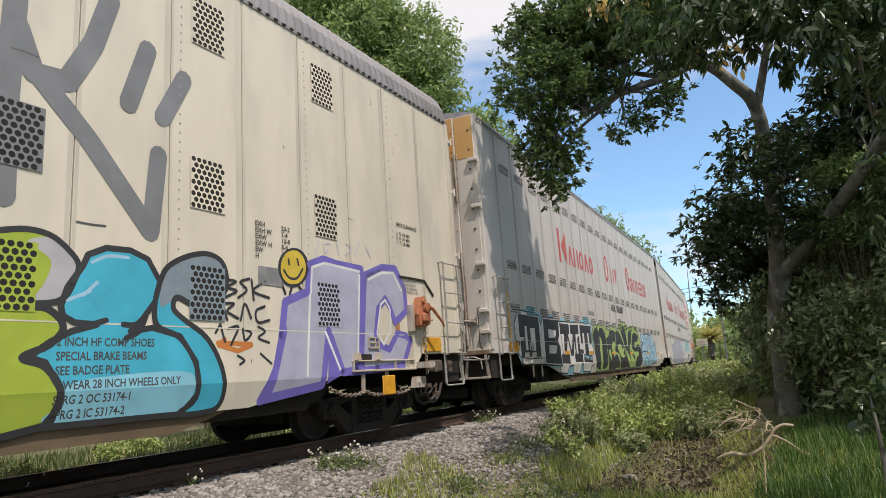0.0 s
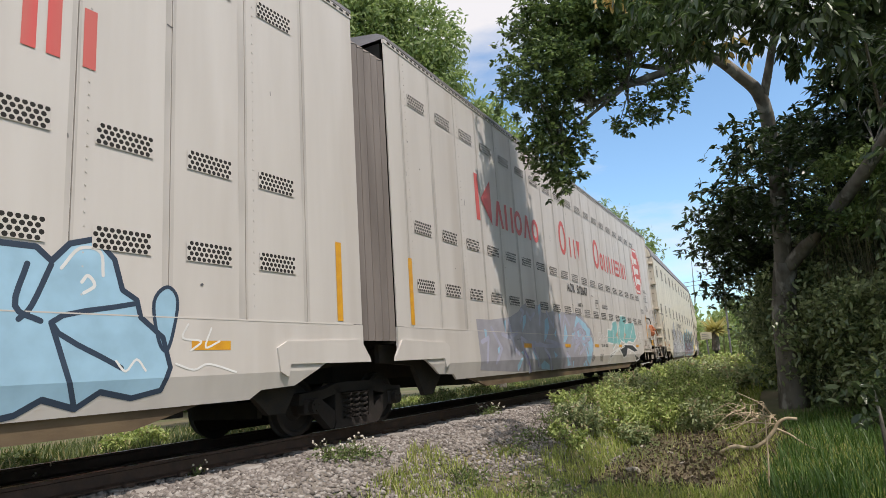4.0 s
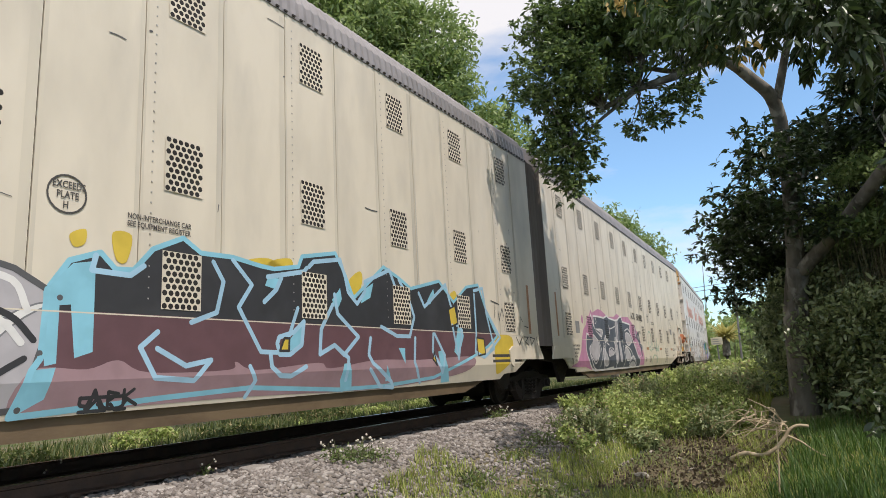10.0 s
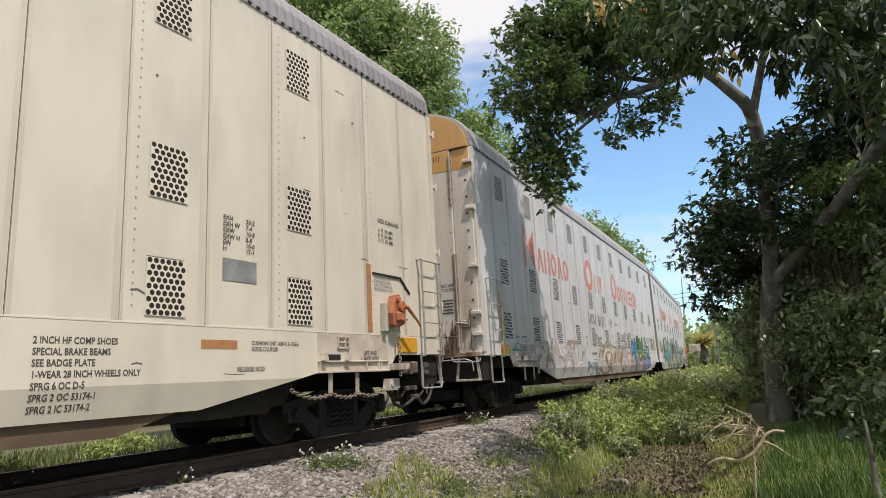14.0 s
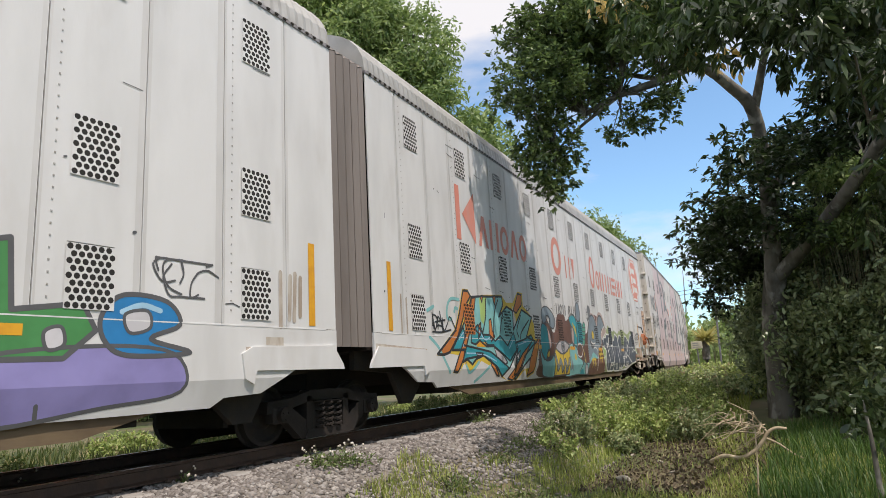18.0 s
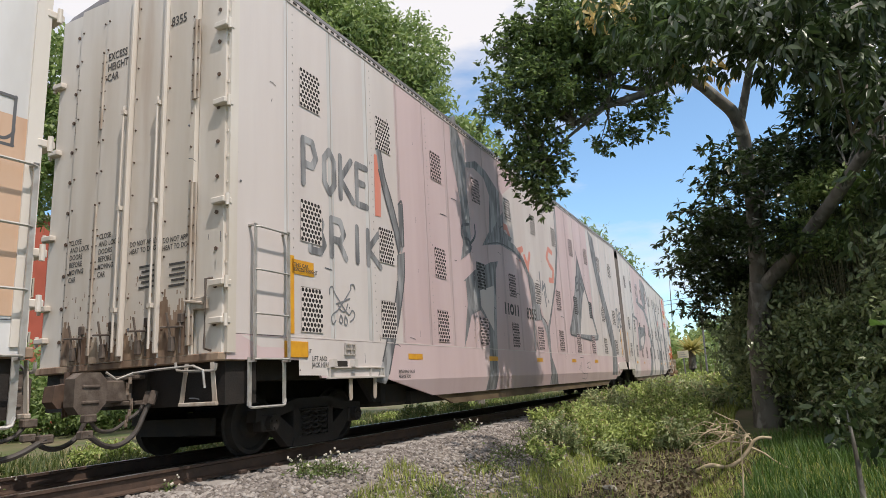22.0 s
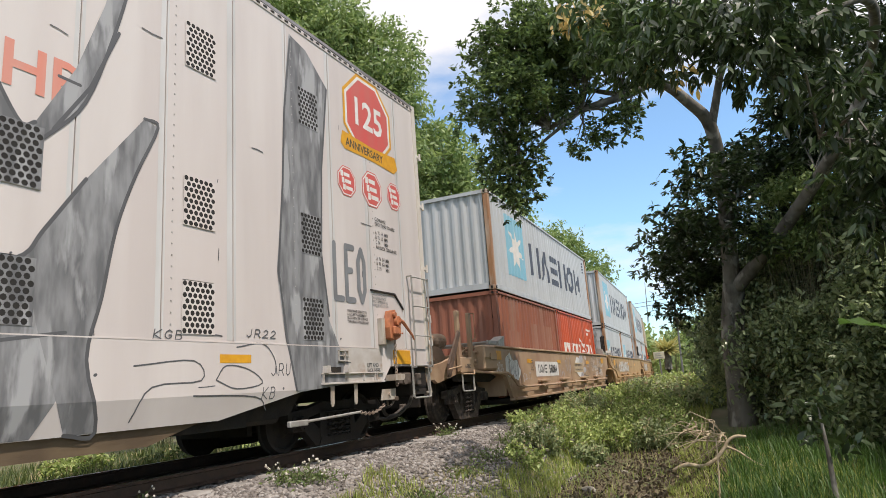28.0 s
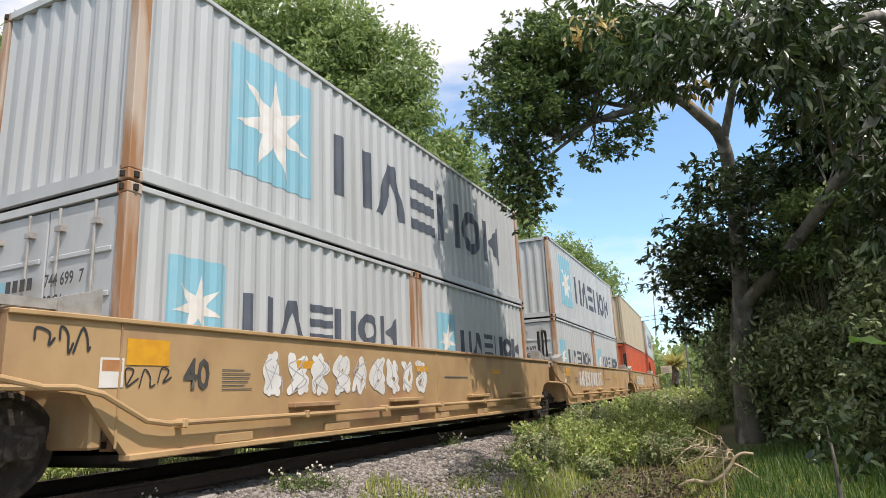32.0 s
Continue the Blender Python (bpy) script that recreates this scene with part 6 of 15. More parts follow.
def flames(car, outline, n, length, w, mats, layer, seed, edge=0.03, swirl=1.0, round_=False, name="graffiti"):
    """Curling tapered tongues that fill an outline, each a dark rim (first of mats) under a pale core."""
    r = random.Random(seed)
    poly = closed(outline, 4) if round_ else list(outline)
    xs, zs = [p[0] for p in poly], [p[1] for p in poly]
    shapes, which = [], []
    tries = 0
    while len(shapes) < 2 * n and tries < n * 60:
        tries += 1
        x, z = r.uniform(min(xs), max(xs)), r.uniform(min(zs), max(zs))
        if not inside(poly, x, z):
            continue
        a = 1.4 + 2.4 * noise.noise((x * 0.9, z * 1.3, seed)) * swirl + r.uniform(-0.3, 0.3)
        turn, ln, ww = r.choice((-1, 1)) * r.uniform(0.1, 0.42), length * r.uniform(0.5, 1.3), w * r.uniform(0.6, 1.25)
        mid = []
        for j in range(9):
            mid.append((x, z, a))
            x, z = x + math.cos(a) * ln / 8 * 1.25, z + math.sin(a) * ln / 8
            a += turn
        if not all(inside(poly, p[0], p[1]) for p in mid):
            continue
        for grow, mi in ((edge, 0), (0.0, r.randint(1, len(mats) - 1))):
            L, R = [], []
            for j, (px, pz, pa) in enumerate(mid):
                h = ww * math.sin(math.pi * (0.10 + 0.86 * j / 8)) * 0.5 + grow
                L.append((px - math.sin(pa) * h, pz + math.cos(pa) * h))
                R.append((px + math.sin(pa) * h, pz - math.cos(pa) * h))
            shapes.append(L + R[::-1])
            which.append(mi)
    return paint(car, name, shapes, mats, layer, which=which, lift=0.000016)


def ragged(x0, x1, z0, z1, step, amp, seed):
    """A field with an uneven upper edge."""
    r = random.Random(seed)
    n = max(2, int((x1 - x0) / step))
    top = [(x0 + (x1 - x0) * i / n, z1 + r.uniform(-amp, amp)) for i in range(n + 1)]
    return [(x0, z0), (x1, z0)] + top[::-1]


def octagon(cx, cz, w, h, f=0.29):
    return [(cx + sx * w / 2 * a, cz + sz * h / 2 * b) for sx, sz, a, b in ((-1, -1, 1 - 2 * f, 1), (1, -1, 1 - 2 * f, 1), (1, -1, 1, 1 - 2 * f), (1, 1, 1, 1 - 2 * f), (1, 1, 1 - 2 * f, 1), (-1, 1, 1 - 2 * f, 1), (-1, 1, 1, 1 - 2 * f), (-1, -1, 1, 1 - 2 * f))]


def emblem(car, cx, cz, w, h, red, layer=2, bars=3):
    """A red octagon with a pale border and plain pale bars."""
    paint(car, "emblem", [octagon(cx, cz, w, h)], red, layer)
    paint(car, "emblem_border", [octagon(cx, cz, w * 0.94, h * 0.94)], M["white_letter"], layer + 0.5)
    paint(car, "emblem_field", [octagon(cx, cz, w * 0.86, h * 0.86)], red, layer + 1)
    polys = []
    for i in range(bars):
        z = cz + h * (0.22 - 0.44 * i / max(1, bars - 1))
        polys.append(rect(cx - w * 0.34 + 0.06 * w * i, cx - w * 0.20 + 0.06 * w * i, z - h * 0.10, z + h * 0.09))
        polys.append(rect(cx - w * 0.17 + 0.06 * w * i, cx + w * (0.16 + 0.08 * i), z - h * 0.06, z + h * 0.06))
    paint(car, "emblem_bar", polys, M["white_letter"], layer + 1.5)


def brand_row(car, xs, z0, z1, mat):
    """Plain blocks for the three painted words; xs: starts and ends of the tall and the small parts."""
    h = z1 - z0
    for (a, b, c, d), n in xs:
        first, rest = {5: ("k", "aboao"), 3: ("o", "iiv"), 7: ("o", "obibebb")}[n]
        paint(car, "lettering", ring(a, b, z0 - 0.02, z0 + h * 1.62, (b - a) * 0.22, k=first), mat, 2)
        word_bars(car, c, d, z0, z1, n, mat, kinds=rest)


def stickers(car, xs, mat, z=1.165, h=0.09, w=0.47):
    for x in xs:
        paint(car, "reflector", [rect(x, x + w, z - h / 2, z + h / 2)], mat, 3.2)


def spring_text(car, x, z, mat, size=0.075, line=0.115, rows=("2 INCH HF COMP SHOES", "SPECIAL BRAKE BEAMS", "SEE BADGE PLATE", "1-WEAR 28 INCH WHEELS ONLY", "SPRG 6 OC D-5", "SPRG 2 OC 53174-1", "SPRG 2 IC 53174-2")):
    if car is U[2]:
        for i, t in enumerate(rows):
            paint(car, "stencil_strip", [rect(x - 0.02, x + 0.047 * len(t), z - i * line - 0.018, z - i * line + size + 0.018)], C["silver"], 5.6)
    for i, t in enumerate(rows):
        lettering(car, t, x, z - i * line, size, mat, "stencil", width=0.82, off=0.0114 if car is U[2] else 0.0072)


def hung_chain(car, pts, sag=0.10, at_y=-HW - 0.03):
    """Oval links sagging between hooks (x, z) below the side."""
    bm = bmesh.new()
    k = 0
    for (xa, za), (xb, zb) in zip(pts, pts[1:]):
        span = math.hypot(xb - xa, zb - za)
        n = max(3, round(span * 1.05 / 0.052))
        drop = sag * span if abs(xb - xa) > 0.2 else 0.0
        spot = lambda t: Vector((xa + (xb - xa) * t, at_y, za + (zb - za) * t - 4 * drop * t * (1 - t)))
        for i in range(n):
            t = (i + 0.5) / n
            d = spot(min(1, t + 0.02)) - spot(max(0, t - 0.02))
            m = Matrix.Translation(spot(t)) @ d.to_track_quat("X", "Z").to_matrix().to_4x4() @ Matrix.Rotation(radians(90 * (k % 2)), 4, "X")
            loop_ = [m @ Vector((0.036 * math.cos(a), 0.0, 0.021 * math.sin(a))) for a in [math.tau * j / 8 for j in range(9)]]
            pipe(bm, loop_, 0.0085, 4)
            k += 1
    tagged(part("safety_chain", bm, M["chain"], car), kind="stuff")


def brake_end(car, u, gear="chain"):
    """Hand brake with chain, notice plate and plates at the brake end; u: the corner."""
    x = u - 1.40
    bm = bmesh.new()
    prism(bm, [(x - 0.15, 1.50), (x - 0.17, 1.66), (x - 0.08, 1.92), (x + 0.02, 1.94), (x + 0.08, 1.80), (x + 0.17, 1.72), (x + 0.15, 1.52), (x + 0.02, 1.47)], -HW - 0.15, -HW - 0.03)
    box(bm, x - 0.10, x + 0.10, -HW - 0.20, -HW - 0.14, 1.54, 1.68, 0.02)
    bar(bm, (x + 0.02, -HW - 0.21, 1.76), (x + 0.02, -HW - 0.12, 1.76), 0.075, n=14)
    bar(bm, (x - 0.04, -HW - 0.19, 1.86), (x - 0.04, -HW - 0.12, 1.86), 0.04, n=10)
    for a in range(5):
        bar(bm, (x - 0.12 + 0.06 * a, -HW - 0.21, 1.57), (x - 0.12 + 0.06 * a, -HW - 0.19, 1.57), 0.012, n=6)
    hb = part("hand_brake", bm, M["brake_orange"], car, "rusty orange hand brake")
    bm = bmesh.new()
    pipe(bm, [(x + 0.02, -HW - 0.22, 1.76), (x + 0.10, -HW - 0.235, 1.74), (x + 0.34, -HW - 0.25, 1.55), (x + 0.40, -HW - 0.25, 1.48)], 0.02, 6, radii=[0.034, 0.028, 0.02, 0.014])
    part("handle", bm, M["brake_orange"], hb)
    bm = bmesh.new()
    box(bm, u - 1.68, u - 1.60, -HW - 0.09, -HW, 1.40, 1.80, 0.004)
    box(bm, u - 1.60, u - 1.47, -HW - 0.03, -HW - 0.002, 1.40, 1.78, 0.004)
    part("brake_bracket", bm, M["smear"], car)
    hung_chain(car, [(x + 0.02, 1.47), (x + 0.01, 0.78)], at_y=-HW - 0.12)
    # the chain's shelf and its bell crank
    bm = bmesh.new()
    prism(bm, [(u - 1.49, 0.86), (u - 1.24, 0.86), (u - 1.20, 0.90), (u - 1.20, 0.95), (u - 1.49, 0.95)], -HW - 0.16, -HW + 0.02)
    part("chain_guide", bm, M["smear"], car)
    bm = bmesh.new()
    prism(bm, [(u - 1.71, 0.58), (u - 1.35, 0.58), (u - 1.30, 0.64), (u - 1.30, 0.74), (u - 1.66, 0.74)], -HW - 0.04, -HW - 0.015)
    bar(bm, (u - 1.50, -HW - 0.06, 0.66), (u - 1.50, -HW - 0.03, 0.66), 0.03, n=10)
    part("chain_plate", bm, M["smear"], car)
    bm = bmesh.new()
    box(bm, u - 1.27, u - 0.74, -HW - 0.02, -HW - 0.006, 1.11, 1.33, 0.003)
    part("notice_plate", bm, M["orange_sticker"] if gear != "tag" else M["smear"], car)
    if gear != "tag":
        lettering(car, "THIS CAR\nEXCESS HEIGHT", u - 1.23, 1.24, 0.05, M["black_letter"], "notice_text", hw=HW + 0.012, line=0.85)
    if gear == "chain":
        hung_chain(car, [(u - 3.55, 0.67), (u - 2.82, 0.60), (u - 2.27, 0.58), (u - 1.70, 0.60)])
    elif gear == "rod":
        bm = bmesh.new()
        bar(bm, (u - 3.75, -HW + 0.02, 0.40), (u - 2.25, -HW + 0.0, 0.45), 0.017)
        box(bm, u - 3.75, u - 3.40, -HW - 0.01, -HW + 0.05, 0.365, 0.435, 0.01)
        part("brake_rod", bm, M["galv"], car)
        hung_chain(car, [(u - 2.25, 0.45), (u - 1.60, 0.52)], at_y=-HW - 0.01)
    else:
        hung_chain(car, [(u - 3.40, 0.69), (u - 2.72, 0.64), (u - 1.72, 0.60)])
        hung_chain(car, [(u - 3.60, 0.47), (u - 2.80, 0.46)], 0.13)
        bm = bmesh.new()
        box(bm, u - 2.92, u - 2.51, -HW - 0.075, -HW - 0.055, 0.52, 0.79, 0.02)
        tag = part("hanging_plate", bm, M["door_grime"], car, "pale rust-stained plate on a chain")
        bm = bmesh.new()
        for a in (0.03, 0.28):
            box(bm, u - 2.90 + a, u - 2.85 + a, -HW - 0.085, -HW - 0.07, 0.53, 0.60, 0.008)
        for a in range(5):
            box(bm, u - 2.86 + a * 0.055, u - 2.825 + a * 0.055, -HW - 0.0765, -HW - 0.0745, 0.67, 0.72)
        part("clip", bm, M["rust_dark"], tag)
        bm = bmesh.new()
        pipe(bm, [(u - 3.10, -HW - 0.03, 0.95), (u - 3.11, -HW - 0.05, 0.80), (u - 3.07, -HW - 0.05, 0.76), (u - 2.95, -HW - 0.05, 0.755), (u - 1.75, -HW - 0.05, 0.745)], 0.016, 6)
        part("brake_rod", bm, M["smear"], car)
    bm = bmesh.new()
    box(bm, u - 1.06, u - 0.66, -HW + 0.02, -HW + 0.12, 0.80, 0.98, 0.02)
    bar(bm, (u - 0.9, -HW - 0.0, 0.86), (u - 0.9, -HW + 0.06, 0.86), 0.07, n=12)
    box(bm, u - 0.52, u - 0.40, -HW - 0.01, -HW + 0.06, 0.78, 0.96, 0.01)
    part("brake_lever", bm, M["cast"], car)
    # slanting edge of the recess round the brake
    bm = bmesh.new()
    prism(bm, [(u - 1.84, 2.235), (u - 1.13, 2.235), (u - 0.88, 2.02), (u - 0.88, 1.985), (u - 1.14, 2.205), (u - 1.84, 2.215)], -HW - 0.022, -HW - 0.002)
    part("recess_lip", bm, M["dark_steel"], car)
    for i, t in enumerate(("CAR EQUIPPED WITH", "TWO HAND BRAKES", "APPLY OR RELEASE ALL", "HAND BRAKES ON CAR")):
        lettering(car, t, u - 1.80 if gear != "tag" else u - 1.14, (2.15 if gear != "tag" else 1.62) - i * 0.055, 0.038, M["gray_letter"], "small_print", width=0.8)


PATENTS = "CAN. PAT. NO. 2,218,094\nU.S. PAT. NO. 5,794,537\nU.S. PAT. NO. 5,743,192\nU.S. PAT. NO. 5,979,335\nU.S. PAT. NO. 7,055,441"


def lift_text(car, x):
    lettering(car, "LIFT AND\nJACK HERE", x, 1.07, 0.06, M["black_letter"], "stencil", width=0.85, line=0.9)


def paint_first():
    car = U[-1]
    # dark brush letters high up
    lines_paint(car, "graffiti", [[(14.62, 4.0), (14.60, 3.07), (14.62, 2.31)], [(15.43, 4.39), (15.28, 3.86), (15.07, 3.42), (14.79, 3.39), (14.64, 3.77)], [(14.86, 3.36), (15.29, 2.94), (15.90, 2.23), (15.97, 3.0)]], 0.19, C["gray"], 1)
    lines_paint(car, "graffiti", [[(15.83, 4.05), (15.64, 3.42)], [(16.25, 3.90), (16.01, 3.4)]], 0.19, C["gray"], 1)
    bubble(car, [(14.23, 1.85), (14.44, 1.98), (14.62, 2.03), (14.81, 2.07), (14.99, 2.05), (15.13, 1.96), (15.23, 1.84), (15.2, 1.69), (15.1, 1.53), (14.84, 1.48), (14.26, 1.43)], C["lime"], C["black"], 0.05, 1)
    bubble(car, [(14.82, 1.97), (14.99, 2.03), (15.14, 1.94), (15.22, 1.82), (15.18, 1.69), (15.08, 1.55), (14.88, 1.5), (14.97, 1.67), (15, 1.85)], C["silver"], None, 0, 1.3)
    bubble(car, [(14.26, 1.4), (14.85, 1.46), (15.02, 1.44), (15.13, 1.31), (15.03, 1.17), (14.83, 1.07), (15, 1), (15.13, 0.82), (15.11, 0.65), (15.01, 0.54), (14.35, 0.55)], C["lime"], C["black"], 0.06, 1.1)
    bubble(car, [(16.01, 1.76), (16.1, 1.92), (16.33, 2.05), (16.57, 2.1), (16.75, 2.03), (16.81, 1.84), (16.75, 1.69), (16.6, 1.61), (16.39, 1.57), (16.2, 1.63), (16.16, 1.52), (16.28, 1.42), (16.55, 1.25), (16.72, 1), (16.78, 0.78), (16.76, 0.61), (16.64, 0.535), (16.28, 0.535), (16.45, 0.67), (16.43, 0.97), (16.24, 1.24), (15.99, 1.35), (15.96, 1.55)], C["cyan"], C["black"], 0.055, 1.2)
    bubble(car, [(16.04, 1.79), (16.12, 1.93), (16.38, 2.05), (16.63, 2.08), (16.78, 1.95), (16.76, 1.76), (16.6, 1.63), (16.39, 1.59), (16.22, 1.63), (16.02, 1.53)], C["bluegray"], None, 0, 1.5)
    bubble(car, [(15.1, 1.48), (15.15, 1.64), (15.27, 1.83), (15.31, 1.93), (15.47, 2.01), (15.7, 2.02), (15.88, 1.96), (16.01, 1.76), (15.96, 1.57), (15.84, 1.41), (15.72, 1.29), (15.94, 1.33), (16.24, 1.26), (16.43, 1.01), (16.46, 0.71), (16.3, 0.535), (15.03, 0.535), (15.14, 0.68), (15.13, 0.82), (15, 1.03), (14.87, 1.07), (15.03, 1.19), (15.2, 1.28), (15.41, 1.34), (15.22, 1.35), (15.12, 1.4)], C["cyan"], C["black"], 0.055, 2, sharp=True)
    bubble(car, [(15.2, 0.85), (15.57, 0.91), (16.34, 0.92), (16.41, 0.71), (16.27, 0.54), (15.09, 0.55), (15.15, 0.71)], C["sky"], None, 0, 2.4)
    scrawl(car, [[(15.22, 1.35), (15.35, 1.34), (15.49, 1.38)], [(15.65, 1.35), (15.76, 1.35), (15.85, 1.41)], [(15.68, 1.23), (15.81, 1.3), (15.87, 1.43)]], 0.05, C["black"], 3, True)
    scrawl(car, [[(15.35, 1.87), (15.49, 1.94), (15.68, 1.95)], [(15.15, 1.53), (15.34, 1.62)], [(15.28, 1.58), (15.4, 1.7)]], 0.03, C["ice"], 2.8, True)
    bubble(car, [(17.3, 0.59), (17.5, 0.92), (17.6, 1.29), (17.66, 1.68), (18.05, 1.83), (18.1, 2.17), (18.36, 2.27), (18.62, 2.24), (19.15, 2.23), (19.08, 1.14), (19.09, 0.88), (18.68, 0.85), (18.42, 1.37), (18.38, 1.2), (18.29, 0.71), (17.34, 0.6)], C["lilac"], C["violet"], 0.1, 1.4, sharp=True)
    bubble(car, [(19.22, 2.15), (19.64, 2.31), (19.98, 2.33), (20.2, 2.05), (20.22, 1.71), (19.91, 1.53), (19.79, 1.75), (19.69, 1.86), (19.5, 1.7), (19.42, 1.33), (19.54, 1.19), (19.73, 1.14), (19.95, 1.37), (20.18, 1.34), (20.3, 1.27), (20.06, 0.9), (18.84, 0.85), (19.07, 0.97)], C["lilac"], C["violet"], 0.1, 1.4, sharp=True)
    patch(car, [(17.3, 0.59), (17.5, 0.92), (17.6, 1.29), (17.66, 1.68), (18.05, 1.83), (18.1, 2.17), (18.36, 2.27), (18.62, 2.24), (19.15, 2.23), (19.08, 1.14), (19.09, 0.88), (18.68, 0.85), (18.42, 1.37), (18.38, 1.2), (18.29, 0.71), (17.34, 0.6)], C["lilac"], 2.4)
    patch(car, [(19.22, 2.15), (19.64, 2.31), (19.98, 2.33), (20.2, 2.05), (20.22, 1.71), (19.91, 1.53), (19.79, 1.75), (19.69, 1.86), (19.5, 1.7), (19.42, 1.33), (19.54, 1.19), (19.73, 1.14), (19.95, 1.37), (20.18, 1.34), (20.3, 1.27), (20.06, 0.9), (18.84, 0.85), (19.07, 0.97)], C["lilac"], 2.4)
    patch(car, [(18.42, 1.37), (18.71, 0.85), (18.38, 0.72)], C["violet"], 2.7)
    patch(car, [(17.61, 1.65), (17.69, 1.34), (17.46, 0.65), (17.31, 0.61), (17.48, 0.92)], C["violet"], 2.6)
    scrawl(car, [[(18.11, 1.82), (18.14, 2.14), (18.37, 2.22), (19.1, 2.19)], [(19.3, 2.1), (19.63, 2.23), (19.91, 2.25), (20.11, 2.01)], [(18.09, 1.79), (18.01, 0.83)], [(19.1, 2.14), (19, 1.08)], [(19.57, 1.77), (19.45, 1.36), (19.6, 1.21), (19.78, 1.4), (19.79, 1.72), (19.68, 1.84), (19.57, 1.77)], [(18.36, 1.35), (18.62, 0.89)]], 0.035, C["white"], 3, False)
    bubble(car, [(18.08, 2.13), (18.04, 2.01), (17.93, 1.91), (17.8, 1.86), (17.68, 1.88), (17.59, 1.96), (17.56, 2.07), (17.59, 2.19), (17.69, 2.29), (17.82, 2.34), (17.95, 2.33), (18.05, 2.25)], C["black"], None, 0, 2.6)
    bubble(car, [(18.03, 2.13), (18, 2.02), (17.91, 1.93), (17.8, 1.9), (17.7, 1.91), (17.62, 1.98), (17.6, 2.08), (17.63, 2.18), (17.71, 2.27), (17.82, 2.31), (17.92, 2.3), (18, 2.23)], C["yellow"], None, 0, 3)
    scrawl(car, [[(17.73, 2.19), (17.74, 2.13)], [(17.88, 2.21), (17.9, 2.14)], [(17.65, 2.05), (17.74, 1.97), (17.87, 1.98), (17.97, 2.1)]], 0.03, C["black"], 3.6, True)
    scrawl(car, [[(17.78, 1.87), (17.74, 1.74), (17.85, 1.72)], [(17.89, 1.89), (18.01, 1.78)], [(17.6, 1.91), (17.67, 1.78)]], 0.035, C["black"], 2.2, True)
    scrawl(car, [[(16.81, 1.89), (16.76, 1.65)], [(16.78, 1.86), (16.93, 1.85), (16.81, 1.78), (16.94, 1.75), (16.76, 1.66)], [(17.12, 1.9), (16.99, 1.85), (17.08, 1.77), (16.96, 1.68)], [(17.15, 1.89), (17.18, 1.67)], [(17.35, 1.89), (17.17, 1.77), (17.41, 1.71)], [(16.75, 1.62), (16.81, 1.44)], [(16.76, 1.61), (16.9, 1.61), (16.81, 1.53), (16.96, 1.46)], [(16.99, 1.44), (17.05, 1.62), (17.14, 1.47)], [(17.34, 1.61), (17.21, 1.55), (17.24, 1.43), (17.41, 1.46)], [(16.72, 1.39), (16.66, 1.3)], [(16.72, 1.39), (16.78, 1.21)], [(16.83, 1.35), (16.96, 1.37), (16.86, 1.18)], [(17.02, 1.35), (17.14, 1.31), (17.05, 1.23), (17.02, 1.35)], [(17.24, 1.38), (17.34, 1.33), (17.24, 1.26), (17.4, 1.21)]], 0.028, C["black"], 1.8, True)
    scrawl(car, [[(16.98, 0.98), (17.04, 1.02), (16.95, 1.07)], [(17.27, 1.09), (17.43, 0.98)]], 0.028, C["black"], 1.8, True)
    scrawl(car, [[(16.69, 1.2), (17.14, 1.19)], [(16.78, 1.24), (16.7, 1.18), (16.95, 1.12), (17.14, 1.18)]], 0.05, C["orange"], 1.5, False)
    scrawl(car, [[(18.28, 2.49), (18.23, 2.34)], [(18.37, 2.47), (18.5, 2.49), (18.41, 2.36), (18.37, 2.47)], [(18.64, 2.54), (18.68, 2.37)], [(18.83, 2.54), (18.97, 2.5), (18.82, 2.39)], [(19.13, 2.6), (19.01, 2.41)], [(19.28, 2.57), (19.37, 2.43)]], 0.025, C["pale"], 1.4, True)
    lettering(car, "EXH\nEXH W\nEXW\nEXW H\nEW\nH", 17.21, 2.52, 0.055, M["black_letter"], "stencil", line=0.95)
    lettering(car, "20-2\n7-4\n10-8\n8-0\n10-0\n17-1", 17.62, 2.52, 0.055, M["black_letter"], "stencil", line=0.95)
    paint(car, "notice_panel", [rect(17.25, 17.62, 1.85, 2.06)], M["gray_letter"], 2.6)
    lettering(car, "DECK CLEARANCE", 20.07, 3.0, 0.06, M["black_letter"], "stencil", width=0.8)
    lettering(car, "A  73  1/8  MIN\nB  71  3/4  MIN\nC  72  1/8  MIN", 20.07, 2.86, 0.05, M["black_letter"], "stencil", width=0.8)
    for i, t in enumerate(("2 INCH HF COMP SHOES", "SPECIAL BRAKE BEAMS", "SEE BADGE PLATE", "1-WEAR 28 INCH WHEELS ONLY", "SPRG 2 OC 53174-1", "SPRG 2 IC 53174-2")):
        lettering(car, t, 15.08, 1.16 - i * 0.115, 0.07, M["black_letter"], "stencil", width=0.8)
    brake_end(car, 21.92)
    bm = bmesh.new()
    box(bm, 19.45, 19.75, -HW - 0.07, -HW - 0.05, 0.52, 0.78, 0.01)
    part("hanging_plate", bm, M["orange_sticker"], car)


